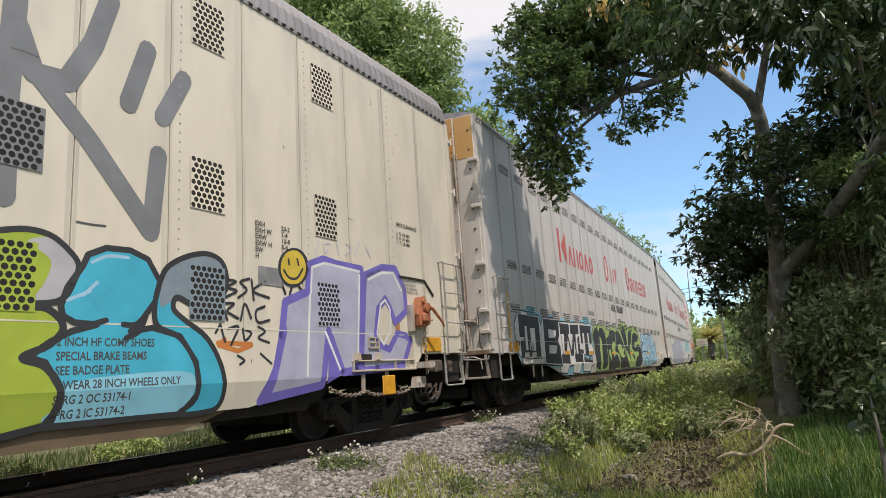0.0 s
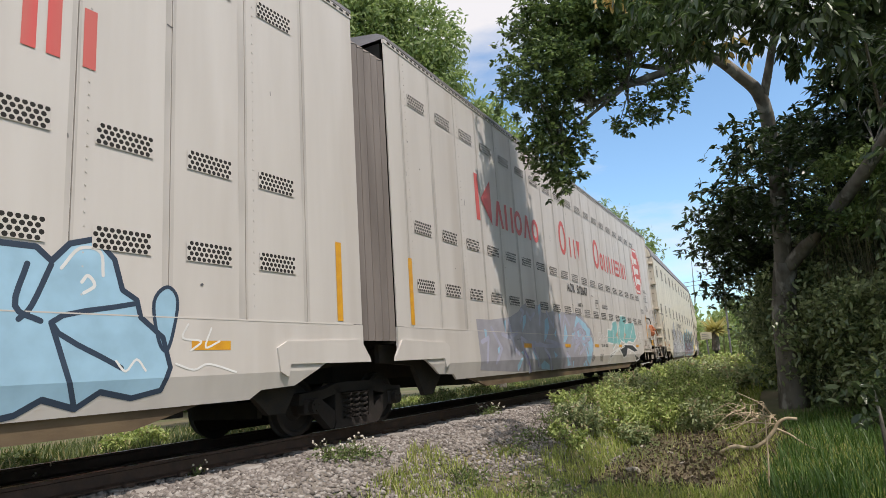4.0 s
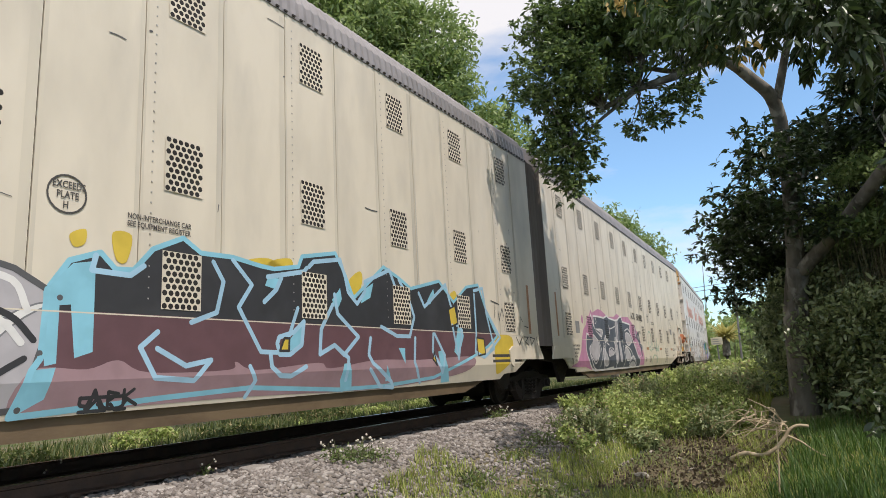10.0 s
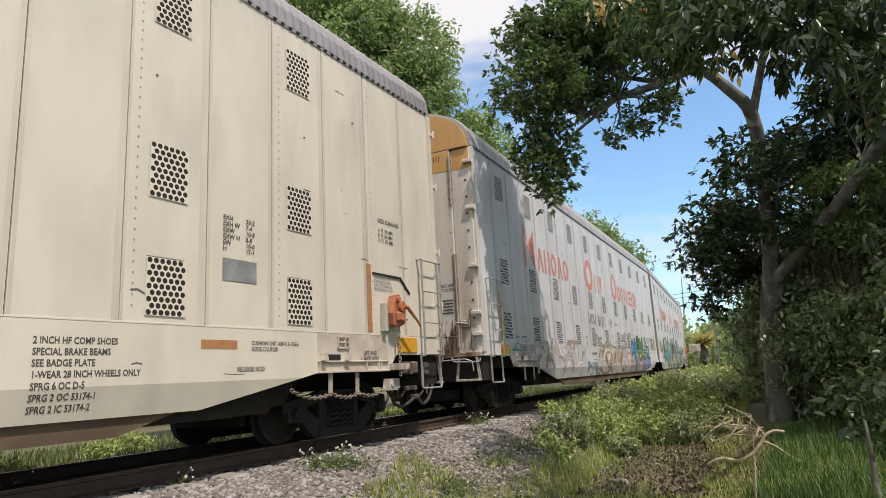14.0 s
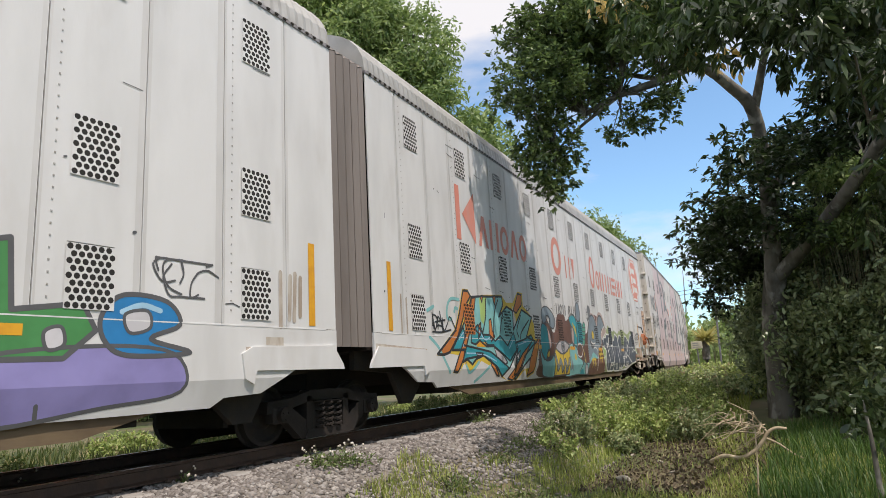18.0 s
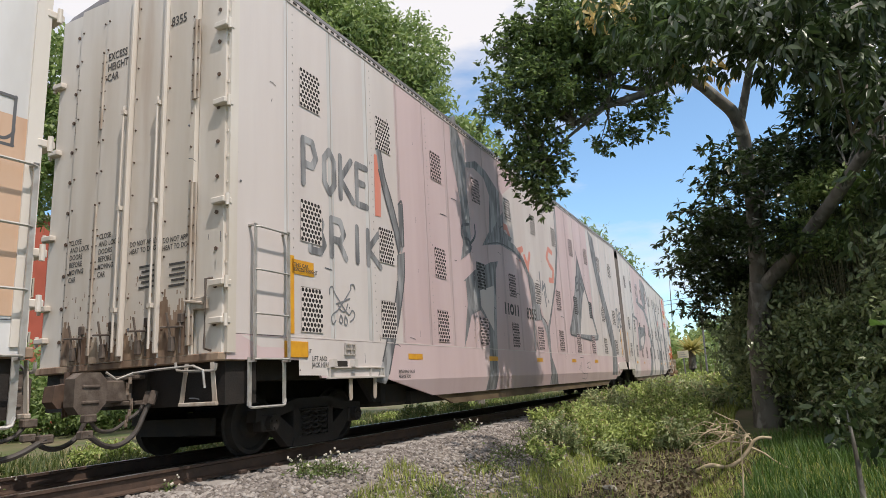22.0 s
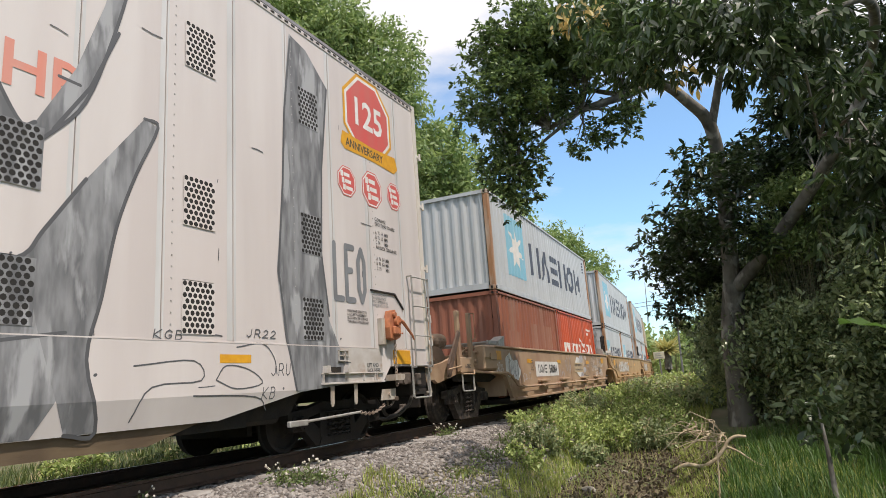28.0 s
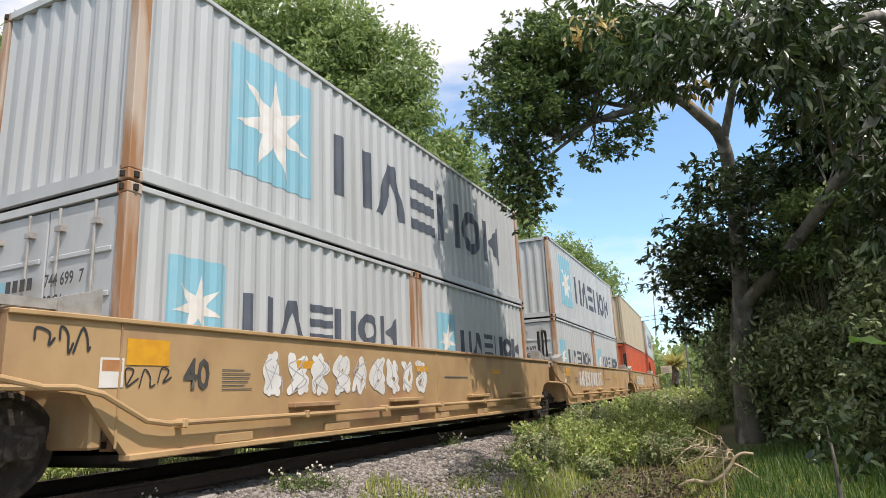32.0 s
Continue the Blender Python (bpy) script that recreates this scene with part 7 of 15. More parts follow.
def paint_second():
    G, B = M["red_letter"], M["black_letter"]
    car = U[0]
    end_text(car, "AOK\n502687", 0.50 - 0.109, -0.63, 5.36, 0.105)
    brand_row(car, [((5.62, 6.35, 6.5, 9.3), 5), ((10.83, 11.4, 11.6, 12.7), 3), ((14.37, 15.0, 15.1, 18.65), 7)], 3.5, 4.06, G)
    lettering(car, "AOK", 11.13, 2.50, 0.24, B, "car_mark")
    lettering(car, "502687", 12.0, 2.50, 0.24, B, "car_number", width=1.08)
    lettering(car, "UNIT B", 12.05, 2.17, 0.10, B, "stencil")
    lettering(car, "NON-INTERCHANGE CAR\nSEE EQUIPMENT REGISTER", 8.0, 2.27, 0.05, B, "small_print", width=0.85)
    patch(car, [(1.72, 1.7), (1.97, 1.96), (2.29, 2.03), (3.44, 1.99), (3.71, 1.97), (5, 2), (5.13, 1.86), (5.22, 0.88), (4.92, 0.7), (3.62, 0.8), (2.08, 0.83), (1.8, 1.09), (1.75, 1.31)], C["sky"], 0.5)
    bubble(car, [(1.76, 1.68), (2, 1.93), (2.29, 1.99), (3.41, 1.93), (3.47, 1.73), (3.69, 1.91), (4.92, 1.94), (5.01, 1.79), (5.08, 0.91), (4.87, 0.77), (3.62, 0.82), (2.08, 0.85), (2.03, 0.97), (1.83, 1.11), (2.02, 1.3), (1.78, 1.33)], C["white"], C["black"], 0.035, 0.9, sharp=True)
    patch(car, [(2.03, 1.9), (3.36, 1.89), (3.34, 0.95), (2.07, 0.97), (2.05, 1.31), (2.36, 1.41), (2.03, 1.41)], C["black"], 2)
    patch(car, [(2.38, 1.65), (2.52, 1.66), (2.51, 1.14), (2.36, 1.14)], C["white"], 2.5)
    patch(car, [(2.72, 1.62), (3.04, 1.64), (3.01, 1.13), (2.72, 1.14)], C["white"], 2.5)
    patch(car, [(3.69, 1.87), (4.9, 1.89), (4.86, 1.51), (4.7, 1.37), (4.87, 1.25), (4.89, 0.81), (3.64, 0.86)], C["black"], 2)
    patch(car, [(4, 1.64), (4.61, 1.64), (4.6, 1.53), (4.49, 1.46), (4, 1.43)], C["white"], 2.5)
    patch(car, [(3.98, 1.27), (4.63, 1.26), (4.48, 1.07), (3.94, 1.07)], C["white"], 2.5)
    patch(car, [(4.68, 1.86), (4.98, 1.96), (5.8, 1.96), (6.73, 1.99), (8.2, 2.03), (8.19, 1.73), (8.13, 1.2), (8.16, 1.05), (7.75, 0.535), (6.7, 0.535), (5.92, 0.535), (5.46, 0.535), (4.79, 0.58)], C["sky"], 0.6)
    bubble(car, [(4.68, 1.78), (4.95, 1.87), (5.81, 1.89), (6.73, 1.91), (8.1, 1.95), (8.03, 1.28), (8.15, 1.21), (8, 0.74), (7.81, 0.71), (7.76, 0.56), (6.98, 0.58), (6.88, 0.79), (6.74, 0.79), (6.64, 0.54), (5.94, 0.57), (5.94, 0.77), (5.54, 0.75), (5.45, 0.57), (4.79, 0.6)], C["white"], C["black"], 0.035, 1, sharp=True)
    patch(car, [(4.96, 1.82), (5.79, 1.83), (5.78, 1.58), (5.64, 1.55), (5.86, 1.14), (6.08, 1.56), (5.87, 1.59), (5.88, 1.82), (6.71, 1.85), (6.7, 1.6), (6.36, 1.58), (6.3, 1.06), (6.54, 1.08), (6.91, 1.06), (6.9, 0.84), (6.11, 0.85), (6.12, 1.02), (6.21, 1.14), (6.17, 1.37), (6.01, 1.01), (5.77, 1.01), (5.59, 1.46), (5.39, 1.07), (5.64, 1.06), (5.63, 0.81), (4.93, 0.83), (4.93, 1.06), (5.17, 1.05), (5.28, 1.56), (4.97, 1.55)], C["black"], 2)
    patch(car, [(6.71, 1.56), (6.69, 1.19), (7.03, 1.18), (7.03, 1.07), (6.48, 1.08), (6.49, 1.48)], C["black"], 2)
    patch(car, [(6.85, 1.85), (8.04, 1.87), (8.01, 1.36), (7.76, 1.3), (7.74, 1.66), (7.61, 1.65), (7.6, 1.03), (7.96, 1.03), (7.94, 0.81), (7.01, 0.84), (7, 1.04), (7.23, 1.06), (7.25, 1.63), (7.08, 1.63), (7.05, 1.33), (6.85, 1.35)], C["black"], 2)
    scrawl(car, [[(7.05, 1), (7.05, 0.92)], [(7.05, 1), (7.14, 1)], [(7.17, 1), (7.26, 1)], [(7.21, 1), (7.21, 0.92)], [(7.29, 0.92), (7.29, 1), (7.34, 0.95), (7.39, 0.99), (7.39, 0.91)], [(7.45, 0.98), (7.52, 0.98), (7.46, 0.95), (7.52, 0.92)], [(7.6, 1), (7.61, 0.91), (7.68, 0.91)], [(7.74, 0.99), (7.75, 0.91)], [(7.81, 0.98), (7.75, 0.94), (7.82, 0.9)], [(7.9, 0.98), (7.85, 0.94), (7.9, 0.9)]], 0.03, C["ice"], 2.6, False)
    bubble(car, [(8.12, 1.6), (8.39, 1.86), (8.61, 2.05), (8.83, 1.91), (9.16, 1.97), (9.78, 1.98), (9.89, 2.13), (10.06, 1.87), (10.47, 1.8), (10.74, 1.99), (11.36, 1.96), (12.04, 1.89), (12.42, 2.19), (13.24, 2.18), (13.29, 1.97), (14.6, 2.1), (15.43, 2), (15.93, 1.39), (15.67, 0.71), (15.53, 0.58), (11.51, 0.535), (8.42, 0.535), (8.36, 0.94)], C["leafgreen"], C["charcoal"], 0.05, 1, sharp=True)
    patch(car, [(8.21, 1.6), (8.52, 1.8), (8.83, 1.87), (9.06, 1.59), (8.97, 1.21), (8.94, 0.57), (8.6, 0.62), (8.37, 0.71), (8.31, 1.31)], C["black"], 1.8)
    patch(car, [(8.86, 1.64), (9.15, 1.85), (9.56, 1.86), (9.85, 1.69), (9.9, 1.29), (9.93, 0.91), (9.8, 0.67), (9.48, 0.6), (9.17, 0.62), (9.22, 1.04), (9.32, 1.44), (9.14, 1.57)], C["black"], 1.8)
    patch(car, [(9.91, 1.54), (10.28, 1.62), (10.51, 1.78), (10.77, 1.85), (11.07, 1.83), (11.28, 1.78), (11.28, 1.53), (11.15, 1.35), (11.03, 1.47), (10.8, 1.44), (10.57, 1.27), (10.68, 1.13), (10.86, 0.94), (11.06, 1.05), (11.29, 1.04), (11.5, 0.95), (11.62, 0.78), (11.63, 0.64), (11.56, 0.535), (11.43, 0.6), (11.13, 0.6), (10.89, 0.535), (10.38, 0.535), (10.02, 0.535)], C["black"], 1.8)
    bubble(car, [(10.09, 1.11), (10.38, 1.21), (10.43, 0.89), (10.29, 0.93)], C["leafgreen"], None, 0, 2.4)
    patch(car, [(11.36, 1.78), (11.65, 1.85), (11.92, 1.82), (12.2, 1.66), (12.56, 1.37), (12.69, 1.14), (13.04, 0.8), (12.71, 0.535), (12.21, 0.535), (11.82, 0.58), (11.68, 0.66), (11.71, 0.88), (11.65, 1.03), (11.43, 1.1), (11.16, 1.12), (11.03, 1.19), (11.2, 1.35), (11.33, 1.53)], C["black"], 1.8)
    patch(car, [(11.51, 1.29), (11.69, 1.39), (11.98, 1.4), (12.2, 1.29), (12.32, 1.2), (12.49, 1.3), (12.56, 1.21), (12.32, 1.11), (12.41, 1), (12.69, 1.11), (12.56, 0.97), (12.2, 0.92), (11.87, 0.98), (11.64, 1.11)], C["leafgreen"], 2.4)
    patch(car, [(12.23, 1.85), (12.51, 2.07), (12.84, 2.05), (13.06, 1.96), (13.18, 1.25), (13.5, 1.83), (13.79, 1.95), (14.27, 1.93), (13.9, 1.5), (13.48, 1.27), (14.41, 0.94), (14.03, 0.535), (13.46, 0.83), (13.21, 1.09), (13.48, 0.72), (13.43, 0.6), (12.89, 0.535), (12.78, 0.66), (13.06, 0.79), (12.76, 1.14), (12.57, 1.47)], C["black"], 1.8)
    bubble(car, [(14.13, 1.63), (14.47, 1.83), (14.93, 1.86), (15.43, 1.73), (15.09, 1.52), (14.65, 1.5), (14.49, 1.37), (14.65, 1.29), (15.17, 1.43), (15.62, 1.31), (15.86, 0.95), (15.67, 0.66), (15.19, 0.535), (14.4, 0.64), (14.69, 0.94), (14.97, 0.96), (15.16, 1.07), (15.02, 1.15), (14.43, 1.14), (13.93, 1.31)], C["black"], None, 0, 1.8)
    scrawl(car, [[(10.89, 1.78), (11.06, 1.6)], [(10.99, 1.8), (11.19, 1.53)], [(11.14, 1.78), (11.24, 1.57)], [(11.39, 1.71), (11.47, 1.5)], [(11.56, 1.78), (11.59, 1.55)], [(11.76, 1.8), (11.87, 1.61)], [(12.03, 1.65), (11.98, 1.44)], [(12.38, 1.89), (12.57, 1.76)], [(12.57, 1.96), (12.83, 1.73)], [(12.77, 1.98), (12.97, 1.69)], [(14.01, 1.91), (13.82, 1.7)], [(14.22, 1.6), (14.44, 1.38)], [(10.25, 1.57), (10.29, 1.42)], [(10.58, 1.71), (10.67, 1.53)], [(10.73, 1.8), (10.86, 1.58)]], 0.014, C["gray"], 2.2, False)
    bubble(car, [(16.04, 1.79), (16.11, 1.89), (16.29, 1.96), (16.44, 1.94), (16.58, 1.8), (16.72, 1.87), (16.9, 1.83), (17.08, 1.88), (17.28, 1.86), (17.41, 1.9), (17.59, 1.87), (17.84, 1.86), (18.15, 1.86), (18.27, 1.76), (18.41, 1.92), (18.63, 1.99), (18.8, 1.83), (18.88, 1.57), (19.02, 1.49), (19.06, 1.34), (19.29, 1.16), (19.37, 0.89), (19.29, 0.69), (19.01, 0.64), (18.72, 0.71), (18.53, 0.59), (18.26, 0.68), (18.08, 0.58), (17.9, 0.55), (17.65, 0.54), (17.28, 0.55), (17.06, 0.55), (16.83, 0.55), (16.57, 0.61), (16.48, 0.66), (16.35, 0.56), (16.16, 0.55), (15.98, 0.63), (15.9, 0.79), (16.03, 1.02), (16.08, 1.1), (15.92, 1.14), (15.9, 1.35), (16.07, 1.39), (16.39, 1.44), (16.39, 1.52), (16.24, 1.49), (16.12, 1.5), (16.04, 1.62)], C["ice"], C["navy"], 0.05, 1.2, sharp=True)
    scrawl(car, [[(16.58, 1.8), (16.64, 1.62), (16.63, 1.46), (16.53, 1.47)], [(16.91, 1.81), (16.93, 1.36), (16.78, 1.08)], [(17.29, 1.84), (17.3, 1.23), (16.95, 1.15)], [(17.59, 1.84), (17.61, 0.83)], [(17.86, 1.84), (17.88, 1.08), (17.87, 0.57)], [(16.08, 1.1), (16.22, 1.16), (16.75, 1.16)], [(16.75, 1.15), (16.72, 0.95), (16.89, 0.88), (17.2, 0.84), (17.09, 0.57)], [(16.45, 1.04), (16.5, 0.68)], [(18.27, 1.73), (18.14, 1.4), (18.05, 1.29)], [(19.02, 1.46), (18.29, 1.27), (18.89, 0.9)], [(18.29, 1.27), (18.52, 0.61)], [(17.46, 1.03), (17.39, 0.84), (17.28, 0.57)], [(18.09, 1.72), (18.02, 1.39), (18.21, 1.28)]], 0.045, C["navy"], 2, True)
    scrawl(car, [[(16.08, 1.67), (16.11, 1.82), (16.29, 1.9), (16.44, 1.88), (16.53, 1.75)], [(16.65, 1.76), (16.73, 1.82), (16.85, 1.78)], [(16.96, 1.76), (17.1, 1.82), (17.22, 1.78)], [(17.33, 1.74), (17.41, 1.84), (17.51, 1.78)], [(18.35, 1.71), (18.49, 1.89), (18.67, 1.88), (18.7, 1.68)], [(17.63, 1.74), (17.63, 0.98)], [(15.96, 1.31), (16.05, 1.35), (16.34, 1.38)], [(18.52, 1.61), (18.57, 1.67), (18.63, 1.59), (18.54, 1.52)]], 0.028, C["white"], 2.3, True)
    bubble(car, [(15.67, 1.36), (15.71, 1.49), (15.79, 1.52), (15.85, 1.44), (15.79, 1.05), (15.74, 1.05)], C["ice"], C["navy"], 0.04, 1.2)
    bubble(car, [(15.71, 0.98), (15.76, 1.02), (15.81, 0.98), (15.76, 0.92)], C["ice"], C["navy"], 0.04, 1.2)
    bubble(car, [(19.19, 1.48), (19.33, 1.63), (19.44, 1.49), (19.35, 1.07), (19.25, 1.12)], C["ice"], C["navy"], 0.035, 1.2)
    scrawl(car, [[(15.97, 1), (16.03, 0.93), (16.06, 1.05), (16.15, 0.98)], [(18.84, 0.96), (18.93, 0.87), (19.03, 0.97), (19.12, 0.87)], [(15.72, 0.63), (15.77, 0.57), (15.8, 0.64), (15.86, 0.58)], [(19.56, 1.29), (19.5, 1.16), (19.71, 1.13), (19.59, 1.04)], [(19.83, 1.26), (19.76, 1.07), (19.93, 1.13)], [(19.43, 0.92), (19.63, 0.86), (19.8, 0.91), (20.14, 0.82)]], 0.02, C["white"], 2.6, True)
    stickers(car, (5.2, 7.64, 10.55, 13.5, 17.0, 19.6), M["orange_sticker"], 1.09)
    bm = bmesh.new()
    box(bm, 1.47, 1.92, -HW - 0.02, -HW - 0.004, 1.12, 1.30)
    part("notice_plate", bm, M["orange_sticker"], car)
    lettering(car, "THIS CAR\nEXCESS HEIGHT", 1.49, 1.22, 0.04, B, "notice_text", hw=HW + 0.012, line=0.85)
    car = U[1]
    brand_row(car, [((3.45, 4.2, 4.35, 7.1), 5), ((8.65, 9.25, 9.45, 10.65), 3), ((12.1, 12.75, 12.85, 16.65), 7)], 3.5, 4.06, G)
    lettering(car, "AOK", 8.95, 2.52, 0.23, B, "car_mark")
    lettering(car, "502687", 9.85, 2.52, 0.23, B, "car_number", width=1.08)
    lettering(car, "UNIT A", 9.82, 2.16, 0.10, B, "stencil")
    paint(car, "plate_mark", stroke([(11.72, 2.2), (12.02, 2.2), (12.02, 2.45), (11.72, 2.45), (11.72, 2.2)], 0.015), B, 2)
    lettering(car, "PLATE\n   K", 11.76, 2.35, 0.06, B, "stencil")
    lettering(car, "NON-INTERCHANGE CAR\nSEE EQUIPMENT REGISTER", 12.5, 2.31, 0.05, B, "small_print", width=0.85)
    emblem(car, 18.72, 4.05, 1.72, 1.82, G)
    lettering(car, "CLEARANCE\nDECK TREAD TO APEX", 19.73, 3.32, 0.055, B, "stencil", width=0.85)
    lettering(car, "A  74    3/8  MIN\nB  73    5/16 MIN\nC  74    7/8  MIN\nAAR DECK CLEARANCE", 19.73, 3.10, 0.055, B, "stencil", width=0.8)
    lettering(car, "A  73    3/4   MIN\nB  71   15/16 MIN\nC  72   15/16 MIN", 19.73, 2.66, 0.055, B, "stencil", width=0.8)
    lettering(car, "OWNERSHIP SUBJECT TO\nA SECURITY AGREEMENT\nFILED WITH THE SURFACE\nTRANSPORTATION BOARD", 18.75, 2.52, 0.036, B, "small_print", width=0.85)
    patch(car, [(3.08, 1.56), (3.72, 1.57), (4.73, 1.66), (5.23, 1.8), (5.44, 1.93), (5.75, 2.01), (6.15, 1.99), (6.65, 2.01), (6.71, 1.85), (7.05, 1.85), (7.56, 1.92), (8.46, 1.93), (9.38, 1.96), (10.14, 1.86), (10.86, 1.57), (11.11, 1.3), (10.86, 0.85), (10.55, 0.535), (7.75, 0.535), (5.01, 0.56), (3.18, 0.65)], C["haze"], 0.8)
    patch(car, [(5.47, 1.71), (5.66, 1.75), (5.61, 1.58), (5.36, 1.36), (5.42, 1.52)], C["ice"], 1)
    patch(car, [(6.49, 1.98), (6.68, 2.05), (6.6, 1.75), (6.5, 1.65)], C["ice"], 1)
    patch(car, [(6.88, 1.68), (7.11, 1.75), (7.17, 1.52), (6.94, 1.3), (6.72, 1.18)], C["ice"], 1)
    patch(car, [(7.99, 1.88), (8.1, 1.87), (8.02, 1.62)], C["ice"], 1)
    patch(car, [(8.45, 1.68), (8.57, 1.33), (8.36, 1.19), (8.16, 1.16)], C["ice"], 1)
    patch(car, [(7.49, 1.37), (7.69, 1.5), (7.62, 1.27)], C["ice"], 1)
    patch(car, [(5.9, 0.96), (6.04, 0.98), (6.19, 0.78), (6.05, 0.78)], C["ice"], 1)
    patch(car, [(5.21, 0.95), (5.34, 1), (5.49, 0.86), (5.35, 0.88)], C["ice"], 1)
    patch(car, [(4.99, 0.68), (5.15, 0.82), (5.28, 0.85), (5.18, 0.65), (5.07, 0.57)], C["ice"], 1)
    patch(car, [(8.35, 0.84), (8.59, 0.84), (8.85, 0.61), (8.48, 0.58)], C["ice"], 1)
    patch(car, [(6.45, 0.67), (6.63, 0.76), (7.03, 0.66), (7.11, 0.54), (6.52, 0.57)], C["ice"], 1)
    patch(car, [(7.36, 0.96), (7.61, 0.86), (7.42, 0.8)], C["ice"], 1)
    patch(car, [(4.37, 1.56), (4.49, 1.6), (4.43, 1.32)], C["ice"], 1)
    patch(car, [(3.96, 1.03), (4.08, 1.08), (4.01, 0.87)], C["ice"], 1)
    patch(car, [(3.39, 1.39), (3.52, 1.37), (3.45, 1.15)], C["ice"], 1)
    lines_paint(car, "graffiti", [[(5.26, 1.25), (5.63, 1.15), (6.13, 1.15)], [(5.37, 1.07), (6.04, 1.11), (6.99, 1.08)], [(6.36, 1.14), (6.77, 1.08), (7.97, 1.08)], [(6.88, 1.21), (7.42, 1.17), (8.04, 1.08)], [(5.28, 1.58), (5.52, 1.81), (5.37, 1.85)], [(5.72, 1.8), (5.91, 1.66), (6.2, 1.81)], [(6.5, 1.56), (6.55, 1.74), (6.68, 1.94)], [(7.05, 1.89), (7.3, 1.67), (7.49, 1.54), (7.56, 1.79)], [(7.98, 1.54), (8.14, 1.84)], [(8.29, 1.59), (8.46, 1.85), (8.8, 1.62)], [(5.26, 1.25), (5.38, 0.92), (5.77, 0.54)], [(5.87, 1.06), (6.18, 0.82), (6.38, 0.63)], [(6.72, 1.01), (7, 0.88), (7.23, 0.56)], [(8.35, 0.9), (8.81, 0.61)], [(9.16, 1.52), (9.89, 1.62), (10.49, 1.05)], [(9.24, 1.17), (10.22, 1.44)]], 0.085, C["lilac"], 1.6, False)
    lines_paint(car, "graffiti", [[(9.04, 0.94), (9.87, 1.3)], [(9.52, 0.87), (10.32, 1.12)], [(4.63, 1.59), (4.86, 1.02), (5.08, 0.92)], [(4.24, 1.31), (4.65, 1.24), (5.06, 1.36)], [(3.73, 1.42), (4.17, 1.03), (3.89, 0.77)], [(3.26, 1.15), (3.57, 1.23), (3.45, 0.8)]], 0.085, C["lilac"], 1.6, False)
    lines_paint(car, "graffiti", [[(5.36, 1.02), (5.57, 0.84)], [(6, 1.02), (6.31, 0.65)], [(5.61, 0.77), (5.85, 0.54)], [(6.8, 0.97), (7.29, 0.55)]], 0.06, C["lavender"], 1.3, False)
    bubble(car, [(12.68, 1.19), (12.88, 1.6), (13.38, 1.6), (13.58, 1.85), (14.28, 1.94), (14.25, 1.5), (14.61, 1.94), (14.86, 2.12), (15.49, 2.12), (15.53, 1.87), (17.06, 1.98), (17.09, 1.59), (17.24, 1.39), (16.55, 1.19), (15.81, 1.25), (15.33, 1.14), (14.68, 1.26), (14.23, 1.07), (13.83, 1.16), (13.32, 0.96), (13.41, 1.15)], C["aqua"], C["white"], 0.05, 1, sharp=True)
    patch(car, [(13.94, 1.43), (14.26, 1.62), (14.29, 1.28)], C["tan"], 2)
    patch(car, [(15.1, 1.3), (15.24, 1.58), (15.5, 1.49)], C["tan"], 2)
    patch(car, [(13.5, 1.01), (13.41, 1.12), (13.64, 1.18)], C["tan"], 2)
    patch(car, [(14.19, 1.9), (14.34, 1.91), (14.26, 1.62)], C["tan"], 2)
    scrawl(car, [[(14.25, 1.5), (14.08, 1.19), (14.28, 1.07)], [(14.61, 1.9), (14.46, 1.32), (14.68, 1.26)], [(15.53, 1.87), (15.03, 1.3), (15.33, 1.14)], [(17.05, 1.94), (16.04, 1.33)], [(13.57, 1.82), (13.65, 1.47), (13.37, 1.15)]], 0.035, C["white"], 2.3, False)
    bubble(car, [(12.91, 0.69), (12.96, 0.84), (13.92, 0.98), (15.14, 1.14), (16.39, 1.13), (17.18, 0.94), (17.58, 0.62), (16.99, 0.54), (16.36, 0.89), (15.52, 1), (15.2, 0.74), (14.79, 0.69), (14.22, 1), (13.54, 0.87)], C["black"], C["white"], 0.045, 1.6, sharp=True)
    scrawl(car, [[(12.94, 0.88), (12.71, 0.57), (13.54, 0.81)], [(15.52, 0.73), (16.21, 0.92), (16.84, 0.74), (16.92, 0.54)], [(13.02, 0.8), (13.92, 0.92)], [(14.12, 0.96), (15.02, 1.07)]], 0.035, C["white"], 2.6, True)
    scrawl(car, [[(11.92, 1.49), (11.73, 1.48), (11.68, 1.36), (11.77, 1.27), (11.95, 1.35), (12.08, 1.43)], [(12.02, 1.21), (12.15, 1.43), (12.28, 1.39), (12.18, 1.26)], [(12.28, 1.36), (12.42, 1.37), (12.35, 1.26), (12.57, 1.35), (12.64, 1.43), (12.57, 1.19)], [(12.18, 1.51), (12.28, 1.44), (12.35, 1.06)], [(17.43, 1.48), (17.74, 1.66), (17.99, 1.41), (17.5, 1.32)], [(17.39, 1.2), (17.8, 1.45), (18.16, 1.25)], [(17.63, 1.61), (18.32, 1.6)]], 0.02, C["white"], 2.4, True)
    scrawl(car, [[(11.25, 1.67), (11.33, 1.66), (11.2, 1.58), (11.3, 1.54)], [(10.9, 1.39), (11.03, 1.29)], [(11.1, 1.36), (11.08, 1.19)], [(11.26, 1.32), (11.42, 1.46), (11.37, 1.24)]], 0.03, C["dust"], 1, True)
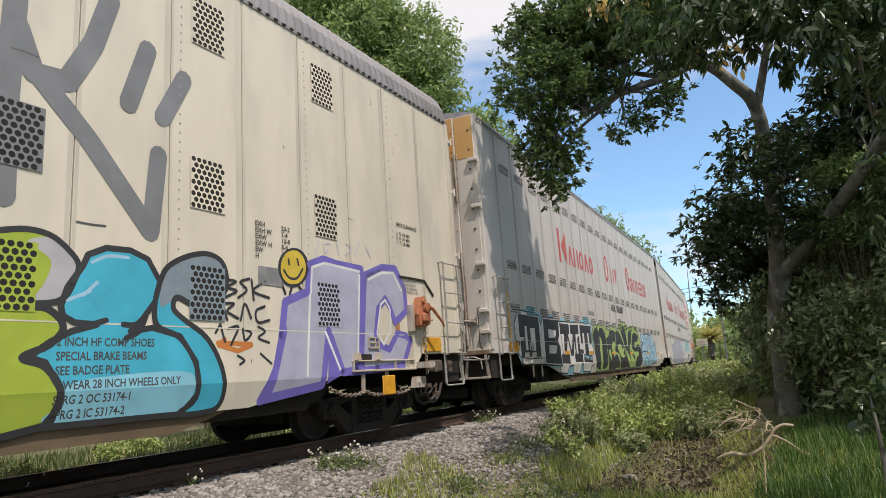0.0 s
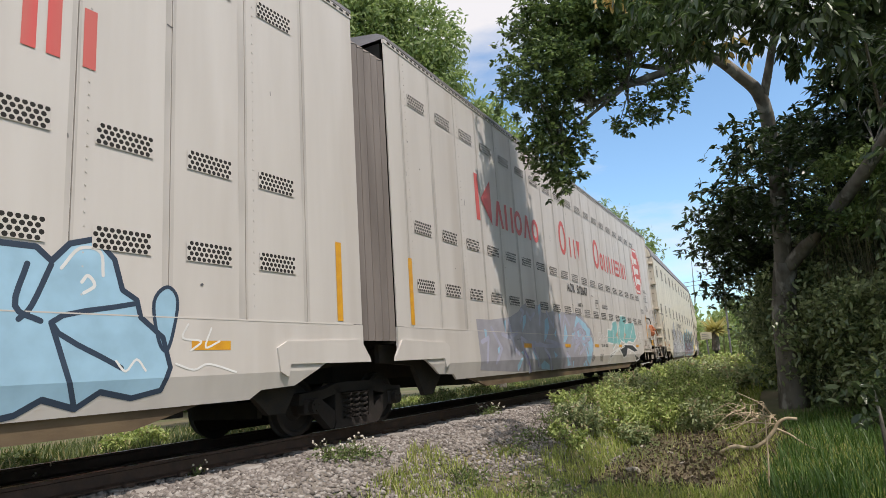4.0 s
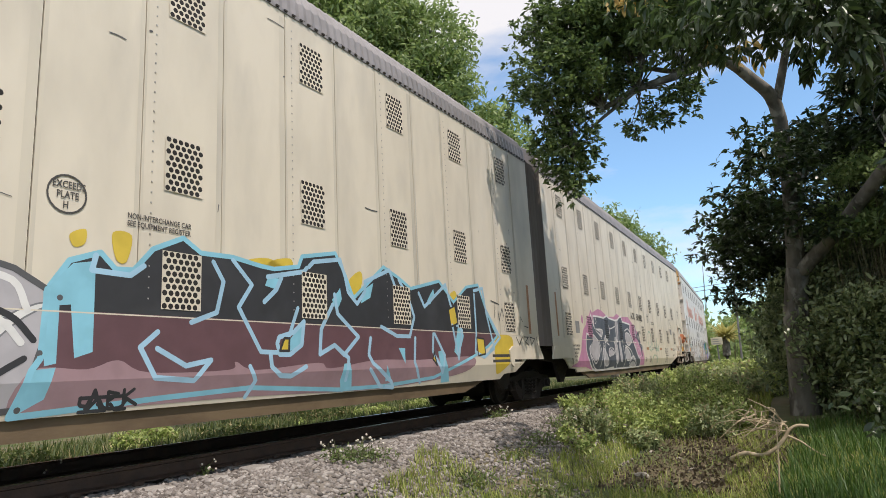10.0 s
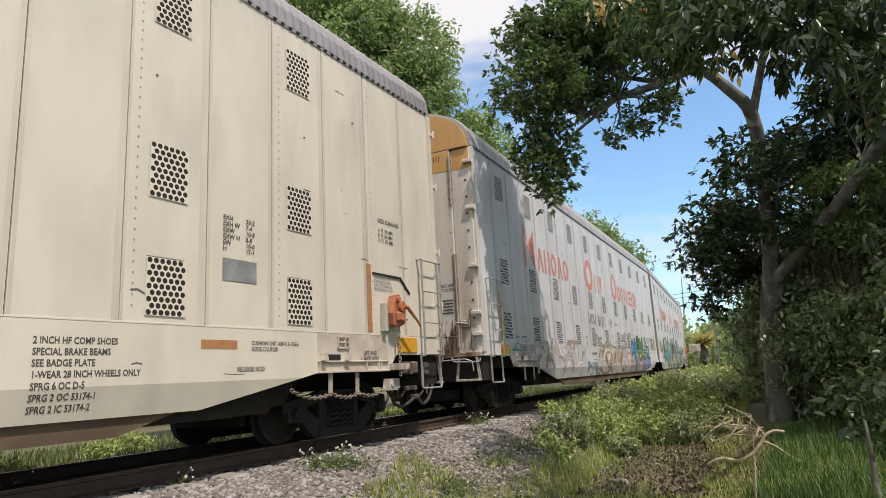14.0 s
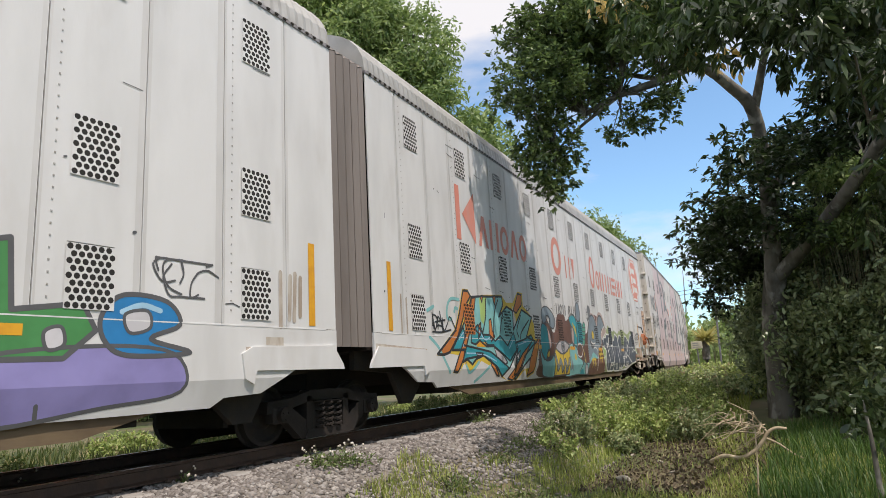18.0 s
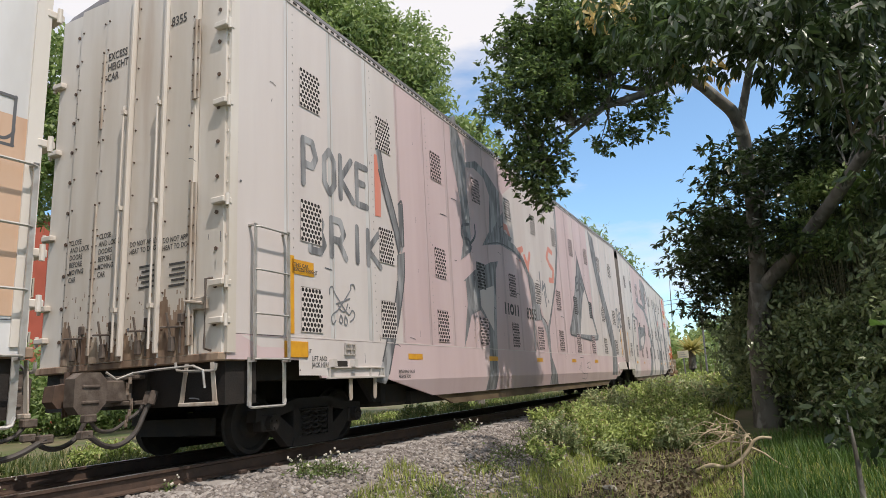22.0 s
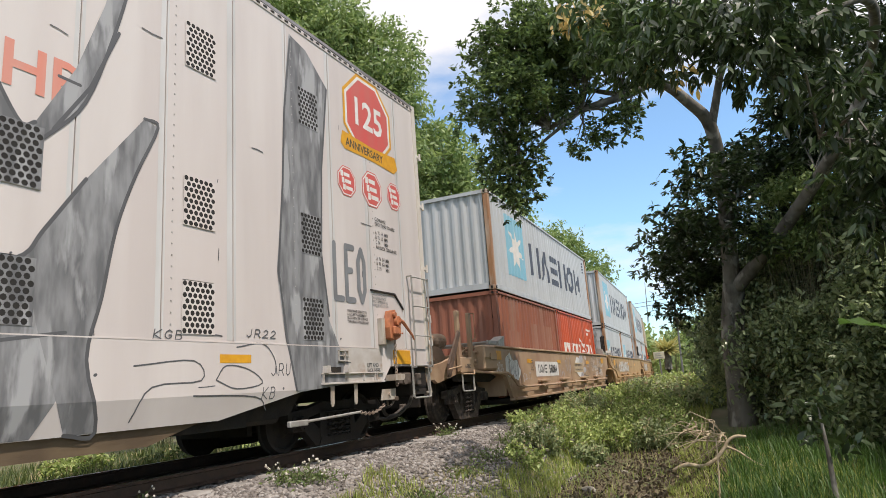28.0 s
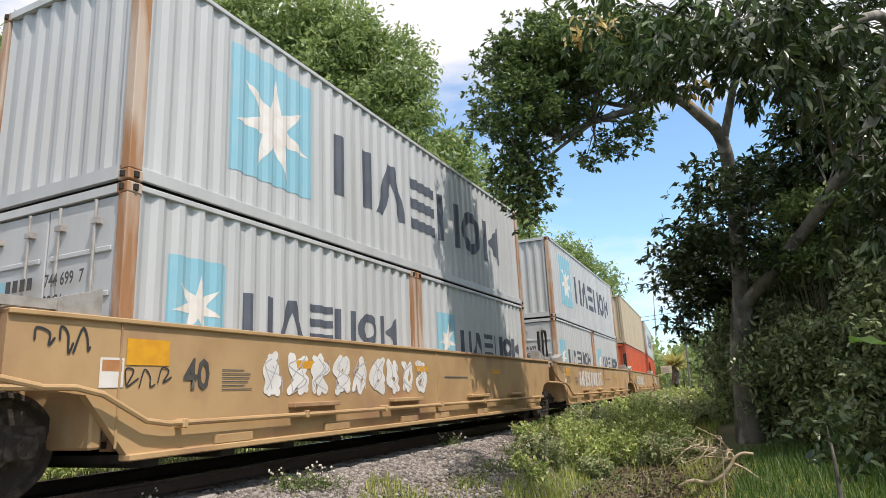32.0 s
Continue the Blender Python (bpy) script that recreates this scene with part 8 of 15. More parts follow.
    patch(car, [(9.26, 1.57), (9.32, 1.69), (9.42, 1.78), (9.5, 1.89), (9.68, 1.85), (9.85, 1.83), (10.07, 1.77), (10.35, 1.71), (10.56, 1.59), (10.75, 1.57), (10.74, 1.4), (10.84, 1.35), (10.93, 1.18), (10.91, 0.96), (10.69, 0.86), (10.65, 0.69), (10.6, 0.54), (10.32, 0.535), (9.93, 0.56), (9.96, 0.66), (10.24, 0.71), (10.18, 1), (9.67, 1.25), (9.42, 1.18), (9.27, 1.35)], C["ice"], 1)
    patch(car, [(8.87, 1.25), (8.99, 1.37), (9.2, 1.45), (9.42, 1.63), (9.57, 1.7), (9.72, 1.73), (9.82, 1.65), (9.72, 1.61), (9.45, 1.53), (9.5, 1.36), (9.22, 1.22), (9.03, 1.13), (8.88, 1.1)], C["lilac"], 1.3)
    patch(car, [(9.42, 1.27), (9.69, 1.25), (9.9, 1.05), (9.75, 0.94), (9.38, 0.89), (9.2, 1.01)], C["haze"], 1.2)
    patch(car, [(9.88, 1.6), (10.24, 1.5), (10.36, 1.48), (10.35, 1.4), (10.16, 1.46), (9.95, 1.51), (9.91, 1.34), (9.79, 1.4), (9.67, 1.42), (9.69, 1.5)], C["lilac"], 1.4)
    patch(car, [(9.88, 1.58), (10.08, 1.56), (10.34, 1.46), (10.34, 1.38), (10.09, 1.39), (9.91, 1.36)], C["haze"], 1.5)
    patch(car, [(9.44, 1.53), (9.81, 1.65), (9.83, 1.55), (9.49, 1.47)], C["haze"], 1.6)
    patch(car, [(9.67, 1.22), (9.9, 1.04), (10.26, 0.71), (10.6, 0.55), (10.43, 0.54), (10.12, 0.73), (9.82, 0.87), (9.58, 1.1)], C["haze"], 1.6)
    patch(car, [(10.02, 1.14), (10.36, 1.23), (10.7, 1.32), (10.71, 1.26), (10.27, 1.14), (10.44, 0.87), (10.34, 0.86), (10.19, 1.12)], C["haze"], 1.6)
    bubble(car, [(8.98, 1.39), (9.05, 1.43), (9.12, 1.39), (9.07, 1.33), (9.01, 1.33)], C["ice"], None, 0, 1.5)
    bubble(car, [(9.18, 1.44), (9.23, 1.46), (9.26, 1.41), (9.21, 1.37), (9.17, 1.39)], C["ice"], None, 0, 1.5)
    bubble(car, [(9.12, 1.32), (9.16, 1.32), (9.15, 1.27), (9.1, 1.27)], C["ice"], None, 0, 1.5)
    bubble(car, [(8.92, 0.69), (8.98, 0.69), (9.01, 0.58), (8.95, 0.54)], C["ice"], None, 0, 1.5)
    scrawl(car, [[(9.63, 1.4), (9.7, 1.49), (9.83, 1.5), (9.89, 1.39), (9.84, 1.26), (9.93, 1.18)], [(9.93, 1.2), (10.15, 1.21), (10.19, 1.3), (10.12, 1.45)], [(9.27, 1.35), (9.46, 1.3), (9.67, 1.25), (9.96, 1.04), (10.18, 0.87)], [(9.05, 0.9), (9.12, 1.04), (9.37, 1.11), (9.61, 1.16)], [(10.21, 1.27), (10.36, 1.28), (10.66, 1.29)]], 0.07, C["lilac"], 1.8, True)
    scrawl(car, [[(9.33, 0.99), (9.37, 1.04), (9.37, 0.95), (9.32, 0.91)], [(9.45, 1.04), (9.52, 1.05), (9.48, 0.96), (9.59, 1.01)], [(9.9, 0.63), (10.03, 0.65), (10.16, 0.57)], [(9.3, 0.84), (9.41, 0.89)]], 0.035, C["silver"], 2, True)
    lettering(car, "* LD LMT  107600", 11.87, 1.06, 0.08, B, "stencil")
    stickers(car, (5.39, 8.28, 11.15, 14.2, 17.0), M["orange_sticker"], 1.09)
    lettering(car, "RESTRICTED\nLOADING ONLY\nSEE EQUIPMENT\nREGISTER", 10.78, 0.80, 0.035, B, "small_print", width=0.85)
    lettering(car, PATENTS, 11.62, 0.82, 0.032, B, "small_print", width=0.85)
    spring_text(car, 14.7, 1.0, B, 0.05, 0.08, ("SPRG 2 OC 53174-1", "SPRG 2 IC 53174-2"))
    brake_end(car, 21.46, "rod")
    lift_text(car, 19.3)


def paint_third():
    B = M["black_letter"]
    car = U[2]
    bubble(car, [(4.75, 0.56), (5.0, 0.72), (5.12, 1.0), (5.25, 1.05), (5.36, 1.35), (5.5, 1.3), (5.62, 1.5), (5.75, 1.4), (5.85, 0.9), (5.8, 0.53), (5.3, 0.54)], C["haze"], None, layer=0.8)
    for x, z, r in ((5.35, 1.25, 0.11), (5.55, 1.42, 0.13), (5.2, 0.95, 0.12), (5.15, 0.75, 0.2), (5.7, 1.62, 0.07)):
        bubble(car, [(x + math.cos(k * math.tau / 9) * r * (1 + 0.2 * math.sin(k * 2.3)), z + math.sin(k * math.tau / 9) * r) for k in range(9)], C["haze"], None, layer=0.9)
    for x, z, r in ((5.3, 1.35, 0.06), (5.15, 1.15, 0.05), (5.75, 1.5, 0.07), (5.9, 1.95, 0.08), (6.1, 2.1, 0.06)):
        bubble(car, [(x + math.cos(k * math.tau / 8) * r, z + math.sin(k * math.tau / 8) * r) for k in range(8)], C["gray"], None, layer=1)
    bubble(car, [(5.8, 0.535), (5.71, 0.84), (5.71, 1.21), (5.81, 1.54), (5.84, 1.8), (6.03, 2.07), (6.33, 2.25), (6.69, 2.34), (6.85, 2.44), (6.89, 2.22), (7.08, 1.94), (7.12, 1.57), (7.3, 1.43), (7.66, 1.4), (7.8, 1.77), (7.84, 2.09), (7.97, 2.29), (7.97, 1.89), (8.13, 1.8), (8.5, 2.11), (8.49, 2.45), (8.61, 2.18), (8.58, 1.9), (8.9, 2.22), (8.89, 2.5), (9.09, 2.3), (8.71, 1.85), (8.98, 1.99), (9.46, 1.92), (9.77, 1.7), (9.98, 2.42), (10, 1.97), (10.3, 2.03), (10.65, 1.82), (10.73, 2.07), (11.04, 1.78), (11.52, 1.66), (11.87, 1.46), (11.74, 1.02), (11.63, 0.6), (10.1, 0.56), (7.56, 0.535), (6.45, 0.535)], C["silver"], C["charcoal"], 0.05, 1, sharp=True)
    bubble(car, [(6.91, 1.75), (6.88, 1.59), (6.78, 1.46), (6.64, 1.38), (6.49, 1.37), (6.36, 1.43), (6.27, 1.54), (6.23, 1.68), (6.25, 1.83), (6.34, 1.96), (6.47, 2.05), (6.62, 2.07), (6.76, 2.02), (6.87, 1.9)], C["black"], None, 0, 2)
    bubble(car, [(6.86, 1.74), (6.83, 1.61), (6.75, 1.49), (6.63, 1.43), (6.5, 1.42), (6.38, 1.47), (6.3, 1.56), (6.27, 1.69), (6.29, 1.81), (6.37, 1.93), (6.48, 2), (6.61, 2.02), (6.73, 1.97), (6.82, 1.88)], C["pale"], None, 0, 2.224)
    bubble(car, [(6.79, 1.74), (6.77, 1.63), (6.7, 1.55), (6.61, 1.49), (6.51, 1.49), (6.42, 1.53), (6.36, 1.6), (6.34, 1.69), (6.35, 1.79), (6.41, 1.88), (6.5, 1.93), (6.6, 1.95), (6.69, 1.91), (6.76, 1.84)], C["charcoal"], None, 0, 2.544)
    bubble(car, [(6.7, 1.73), (6.69, 1.66), (6.65, 1.61), (6.59, 1.57), (6.53, 1.57), (6.47, 1.59), (6.43, 1.64), (6.41, 1.7), (6.42, 1.76), (6.46, 1.82), (6.52, 1.85), (6.58, 1.86), (6.64, 1.84), (6.68, 1.79)], C["pale"], None, 0, 2.928)
    bubble(car, [(6.66, 1.72), (6.65, 1.68), (6.62, 1.64), (6.58, 1.61), (6.53, 1.61), (6.49, 1.63), (6.46, 1.66), (6.45, 1.7), (6.46, 1.75), (6.49, 1.79), (6.53, 1.81), (6.57, 1.82), (6.62, 1.8), (6.65, 1.77)], C["slate"], None, 0, 3.12)
    bubble(car, [(6.11, 1.83), (6.34, 2.03), (6.7, 2.1), (6.6, 2.02), (6.32, 1.92), (6.17, 1.67), (6.18, 1.38), (6.04, 1.49), (6.03, 1.7)], C["charcoal"], None, 0, 1.8)
    scrawl(car, [[(6.22, 2.02), (6.02, 1.86), (5.9, 1.58), (5.91, 1.33), (6.1, 1.1), (6.48, 1.02)], [(6.69, 2.31), (6.62, 2.15), (6.83, 2), (6.99, 1.79), (6.99, 1.54), (7.24, 1.35), (7.63, 1.31)], [(5.76, 1.21), (5.85, 0.91), (5.87, 0.58)], [(5.85, 1.76), (5.79, 1.36), (5.93, 1.1)], [(6.27, 1.89), (6.23, 1.63), (6.36, 1.43), (6.62, 1.38), (7.01, 1.11)], [(6.12, 1.1), (6.48, 0.88), (7.01, 0.89), (7.28, 0.66)], [(7.24, 1.37), (7.5, 1.12), (7.76, 1.27), (8.2, 1.33)], [(7.76, 1.64), (7.56, 1.26), (7.25, 1.02)], [(8.13, 1.77), (7.76, 1.27), (7.5, 0.88)], [(8.58, 1.87), (8.13, 1.33), (7.9, 0.88)], [(8.71, 1.82), (8.52, 1.29), (8.21, 0.77)]], 0.035, C["black"], 2.1, True)
    scrawl(car, [[(9.07, 1.88), (9.33, 1.31), (8.85, 0.86)], [(9.76, 1.66), (9.43, 1.2), (10.06, 0.71)]], 0.035, C["black"], 2.1, True)
    scrawl(car, [[(6.26, 2.06), (6.06, 1.84), (5.95, 1.57), (5.98, 1.33), (6.14, 1.14)], [(6.33, 2.24), (6.29, 2.08), (6.44, 2.04), (6.76, 2.06)], [(6.74, 2.32), (6.7, 2.17), (6.9, 2.01), (7.08, 1.78), (7.09, 1.52)], [(6.3, 1.85), (6.28, 1.62), (6.41, 1.46), (6.67, 1.43)], [(5.82, 1.17), (5.9, 0.91), (5.93, 0.6)], [(6.48, 0.98), (7.01, 0.94), (7.4, 0.7)], [(7.87, 1.62), (7.63, 1.26), (7.34, 1.02)], [(8.21, 1.7), (7.87, 1.27), (7.6, 0.9)], [(8.62, 1.76), (8.24, 1.33), (8.01, 0.9)], [(8.79, 1.77), (8.65, 1.29), (8.31, 0.82)], [(9.16, 1.83), (9.48, 1.32), (8.99, 0.91)], [(9.87, 1.61), (9.58, 1.2), (10.22, 0.74)], [(7.06, 0.63), (7.4, 0.7), (7.8, 0.64), (8.37, 0.71)]], 0.045, C["white"], 2.3, True)
    scrawl(car, [[(7.5, 1.05), (7.83, 1.05), (8.2, 1.13), (8.69, 1.18)], [(10.58, 1.75), (10.19, 1.4), (10.52, 1.09), (11.32, 1.16)]], 0.045, C["white"], 2.3, True)
    scrawl(car, [[(9.46, 1.62), (9.62, 1.57), (9.83, 1.45), (9.81, 1.24), (9.58, 1.2)], [(10.03, 1.91), (10.24, 2.02), (10.44, 1.93), (10.49, 1.66), (10.61, 1.44), (10.8, 1.35)], [(9.95, 1.28), (10.2, 1.4), (10.49, 1.32), (10.84, 1.27), (11.19, 1.39), (11.51, 1.3), (11.69, 1.12)], [(10.5, 0.95), (10.58, 1.15), (10.76, 0.99), (11.04, 1.11), (11.14, 1.31)], [(10.9, 0.95), (10.99, 1.2), (11.3, 1.16), (11.35, 1.03), (11.1, 0.99)], [(9.8, 0.86), (9.92, 1.1), (10.14, 1.17), (10.3, 1.03), (10.15, 0.92)], [(10.63, 0.91), (10.78, 0.75), (11.26, 0.78), (11.63, 0.98)], [(9.56, 0.77), (9.73, 0.93), (9.87, 0.82), (9.84, 0.62)], [(10.33, 0.7), (10.55, 0.8), (10.85, 0.63), (11.38, 0.69)]], 0.05, C["black"], 2.2, True)
    scrawl(car, [[(9.48, 1.58), (9.61, 1.53), (9.79, 1.43), (9.77, 1.27)], [(10.08, 1.87), (10.25, 1.96), (10.4, 1.89), (10.45, 1.63), (10.57, 1.4), (10.77, 1.31)], [(9.98, 1.24), (10.21, 1.34), (10.49, 1.27), (10.86, 1.21), (11.19, 1.33), (11.45, 1.26), (11.6, 1.1)], [(10.55, 0.97), (10.62, 1.09), (10.78, 0.93), (11.07, 1.06)], [(10.96, 0.97), (11.03, 1.13), (11.26, 1.12)], [(9.85, 0.87), (9.96, 1.06), (10.13, 1.12)], [(10.72, 0.91), (10.82, 0.8), (11.24, 0.83)], [(9.59, 0.78), (9.73, 0.88), (9.83, 0.79)], [(10.38, 0.64), (10.57, 0.74), (10.84, 0.59)], [(9.87, 1.42), (10, 1.53), (10.23, 1.55), (10.38, 1.72)], [(11.18, 1.63), (11.51, 1.57), (11.63, 1.35)]], 0.055, C["white"], 2.4, True)
    bubble(car, [(9.89, 1.03), (10.02, 1.17), (10.29, 1.18), (10.32, 1.07), (10.11, 0.96), (9.93, 0.94)], C["charcoal"], None, 0, 1.9)
    bubble(car, [(9.5, 1.43), (9.62, 1.52), (9.74, 1.44), (9.71, 1.28), (9.58, 1.26), (9.51, 1.33)], C["yellow"], C["charcoal"], 0.04, 2.4)
    bubble(car, [(9.84, 1.88), (10.09, 2), (10.29, 1.87), (10.34, 1.68), (10.08, 1.54), (9.89, 1.6)], C["silver"], C["black"], 0.04, 2)
    flame = [(5.85, 0.55), (5.83, 1.1), (5.93, 1.55), (6.25, 2.0), (6.6, 2.2), (6.85, 2.3), (6.9, 2.0), (7.1, 1.45), (7.7, 1.52), (8.1, 1.75), (8.3, 2.1), (8.5, 1.88), (8.98, 2.4), (9.15, 1.9), (9.85, 2.1), (10.35, 1.7), (10.8, 2.0), (11.15, 1.58), (11.85, 1.45), (11.65, 1.1), (11.45, 0.62), (8.5, 0.56)]
    flames(car, flame, 60, 0.8, 0.07, [C["gray"], C["white"], C["silver"], C["pale"]], 1.6, 21, 0.014, 1.3)
    lettering(car, "AOK", 9.14, 2.18, 0.22, B, "car_mark")
    lettering(car, "501882", 9.95, 2.18, 0.22, B, "car_number", width=1.08)
    spring_text(car, 6.0, 1.17, B, 0.06, 0.095)
    lines_of_bars(car, 9.9, 11.2, 1.15, 1, 0.07, B, seed=7)
    paint(car, "notice_panel", [rect(4.85, 5.1, 0.70, 0.98)], M["black_letter"], 2)
    lines_of_bars(car, 4.88, 5.07, 0.94, 3, 0.03, M["white_letter"], hw=HW + 0.006, seed=8)
    # the second piece: black over plum with pale blue edges
    bubble(car, [(11.77, 1.52), (11.93, 1.77), (12.19, 1.87), (12.33, 1.74), (12.5, 1.75), (12.69, 1.97), (13.01, 2.12), (13.22, 2), (13.62, 2.01), (14.01, 1.96), (14.21, 1.95), (14.6, 2.02), (14.66, 2.15), (15.27, 2.27), (15.45, 2.02), (15.62, 1.72), (16.31, 2.21), (16.68, 2.09), (16.99, 1.96), (17.82, 2.15), (18.26, 1.84), (18.73, 2.13), (19.18, 2.21), (19.44, 1.76), (19.83, 1.31), (19.43, 1.12), (18.83, 0.94), (17.58, 0.64), (16.3, 0.57), (15.34, 0.57), (13.89, 0.66), (12.87, 0.62), (11.58, 0.55), (11.69, 0.89), (11.75, 0.98)], C["black"], C["sky"], 0.05, 1.2, sharp=True)
    patch(car, [(19.79, 1.36), (19.83, 1.31), (19.43, 1.12), (18.83, 0.94), (17.58, 0.64), (16.3, 0.57), (15.34, 0.57), (13.89, 0.66), (12.87, 0.62), (11.58, 0.55), (11.69, 0.89), (11.75, 0.98), (11.76, 1.36)], C["plum"], 1.9)
    bubble(car, [(11.58, 0.55), (11.69, 0.89), (12.12, 0.89), (12.39, 0.96), (12.68, 0.85), (13.58, 0.85), (13.67, 0.93), (13.95, 0.84), (14.92, 0.9), (15.15, 0.83), (16.09, 0.92), (17.19, 0.91), (18.83, 0.94), (18.53, 0.69), (16.3, 0.54), (13.92, 0.57), (12.18, 0.56)], C["rose"], None, 0, 2.3)
    scrawl(car, [[(14.11, 1.85), (14.69, 1.97), (14.74, 2.02)], [(14.06, 1.57), (14.24, 1.72), (14.32, 1.86)], [(14.78, 2.04), (14.86, 2.11), (15.36, 2.2), (15.46, 1.97), (15.51, 1.79), (15.69, 1.65), (15.87, 1.83), (15.87, 1.96), (16.45, 2.18), (16.58, 1.95)], [(15.24, 1.74), (15.29, 1.5), (15.7, 1.22), (15.4, 0.99), (15.22, 1.11), (14.95, 1), (14.98, 1.3), (15.2, 1.61)], [(14.25, 1.12), (14.29, 1), (14.45, 1), (14.64, 1.11), (14.68, 1.38), (14.51, 1.25), (14.28, 1.19), (14.25, 1.12)], [(14.15, 1.01), (14.17, 0.87), (14.31, 0.77), (14.47, 0.76), (14.71, 0.86)], [(15.22, 1.11), (15.49, 0.95), (15.45, 0.68)]], 0.055, C["ice"], 2.8, False)
    scrawl(car, [[(15.96, 1.21), (15.91, 0.99), (16, 0.88), (16.46, 0.62), (16.52, 0.54), (16.21, 0.57), (15.94, 0.8)], [(16.21, 1.37), (16.58, 1.25), (16.91, 1.25), (17.05, 1.54), (16.91, 1.83), (16.68, 2.06)], [(17.05, 1.23), (17.01, 0.88), (17.2, 0.58)], [(17.2, 1.91), (17.35, 1.71), (18.02, 2.11), (18.15, 1.8), (18.32, 1.46)], [(17.57, 1.3), (17.53, 1.03), (17.83, 0.71), (17.89, 0.97), (17.61, 1.3)], [(18.18, 1.46), (18.34, 0.91), (18.5, 1.38), (18.36, 1.46)], [(19.01, 2.03), (19.01, 1.34), (18.94, 1.03), (19.26, 0.93), (19.68, 1.09), (19.43, 1.74), (19.35, 2.16), (19.01, 2.09)], [(19.44, 1.77), (19.95, 1.29), (19.49, 1.03)]], 0.055, C["ice"], 2.8, False)
    scrawl(car, [[(12.15, 1.84), (12.12, 1.71), (12.47, 1.7), (12.6, 1.8)], [(13.12, 1.31), (13.42, 1.42), (13.5, 1.74), (13.37, 1.93)], [(12.76, 1.21), (12.59, 1.07), (12.75, 0.8), (13.17, 0.76), (13.36, 0.95), (13.07, 0.9), (12.76, 1.06)], [(13.62, 1.98), (13.88, 1.74), (13.7, 1.49), (14.01, 1.03), (14.35, 1.02), (14.58, 1.53)], [(13.86, 0.88), (13.95, 0.73), (13.84, 0.57)]], 0.05, C["ice"], 2.8, False)
    patch(car, [(11.74, 1.5), (11.96, 1.75), (12.15, 1.79), (12.16, 1.03), (12.01, 0.98), (11.96, 1.41), (11.87, 1.4), (11.87, 0.94), (11.78, 0.92)], C["sky"], 2.5)
    patch(car, [(11.69, 0.89), (11.87, 0.91), (11.81, 0.67), (11.63, 0.57), (11.57, 0.57)], C["sky"], 2.5)
    patch(car, [(14.24, 1.72), (14.32, 1.85), (14.11, 1.84), (14.07, 1.75)], C["sky"], 2.5)
    patch(car, [(14.44, 1.16), (14.63, 1.34), (14.68, 1.38), (14.64, 1.09), (14.45, 1.04)], C["sky"], 2.5)
    patch(car, [(15.19, 1.67), (15.35, 1.83), (15.38, 1.69), (15.27, 1.52)], C["sky"], 2.5)
    patch(car, [(15.77, 1.66), (15.84, 1.85), (16.06, 1.96), (15.98, 1.75)], C["sky"], 2.5)
    patch(car, [(17.43, 1.8), (17.63, 2.01), (17.67, 1.9), (17.51, 1.75)], C["sky"], 2.5)
    patch(car, [(15.34, 0.68), (15.4, 0.88), (15.52, 0.89), (15.6, 0.55), (15.39, 0.54)], C["sky"], 2.5)
    patch(car, [(17.69, 1.03), (17.85, 1.06), (18.08, 0.56), (17.82, 0.55)], C["sky"], 2.5)
    patch(car, [(18.2, 1.03), (18.42, 1.58), (18.38, 1.73), (18.55, 1.29), (18.34, 0.94)], C["sky"], 2.5)
    patch(car, [(16.31, 0.85), (16.46, 0.64), (16.31, 0.63)], C["sky"], 2.5)
    patch(car, [(16.61, 1.08), (16.77, 1.08), (16.77, 0.86)], C["sky"], 2.5)
    bubble(car, [(14.36, 1.18), (14.44, 1.18), (14.43, 1.04), (14.29, 1.04)], C["yellow"], C["black"], 0.03, 3.2, sharp=True)
    bubble(car, [(19.01, 1.27), (19.28, 1.25), (19.32, 0.99), (19.04, 0.96)], C["yellow"], C["black"], 0.03, 3.2, sharp=True)
    bubble(car, [(17.57, 1.03), (17.64, 0.82), (17.52, 0.92)], C["yellow"], C["black"], 0.03, 3.2, sharp=True)
    bubble(car, [(18.08, 1.71), (18.29, 1.78), (18.37, 1.49), (18.13, 1.43)], C["yellow"], C["black"], 0.03, 3.2, sharp=True)
    bubble(car, [(14.13, 2.02), (14.46, 2.1), (14.48, 1.96), (14.13, 1.88)], C["yellow"], None, 0, 0.6)
    bubble(car, [(15.53, 1.94), (15.76, 2.09), (15.82, 1.98), (15.69, 1.72), (15.59, 1.8)], C["yellow"], None, 0, 0.6)
    bubble(car, [(18.15, 1.95), (18.34, 2.03), (18.38, 1.85), (18.19, 1.75)], C["yellow"], None, 0, 0.6)
    bubble(car, [(19.76, 1.29), (20.48, 1.3), (20.44, 0.92), (20.06, 0.69), (19.75, 0.67)], C["yellow"], None, 0, 0.6)
    bubble(car, [(11.92, 1.99), (12.05, 2.05), (12.05, 1.93), (11.96, 1.89)], C["yellow"], None, 0, 0.6)
    bubble(car, [(12.29, 2.06), (12.47, 2.06), (12.43, 1.82), (12.33, 1.83)], C["yellow"], None, 0, 0.6)
    bubble(car, [(13.81, 2), (14.12, 2.06), (14.32, 1.99), (14.01, 1.94)], C["yellow"], None, 0, 0.6)
    scrawl(car, [[(12.17, 0.57), (12.21, 0.72), (12.28, 0.57)], [(12.34, 0.58), (12.33, 0.7), (12.42, 0.68), (12.35, 0.63)], [(12.47, 0.71), (12.48, 0.58)], [(12.56, 0.71), (12.48, 0.65), (12.6, 0.58)]], 0.03, C["black"], 3.2, False)
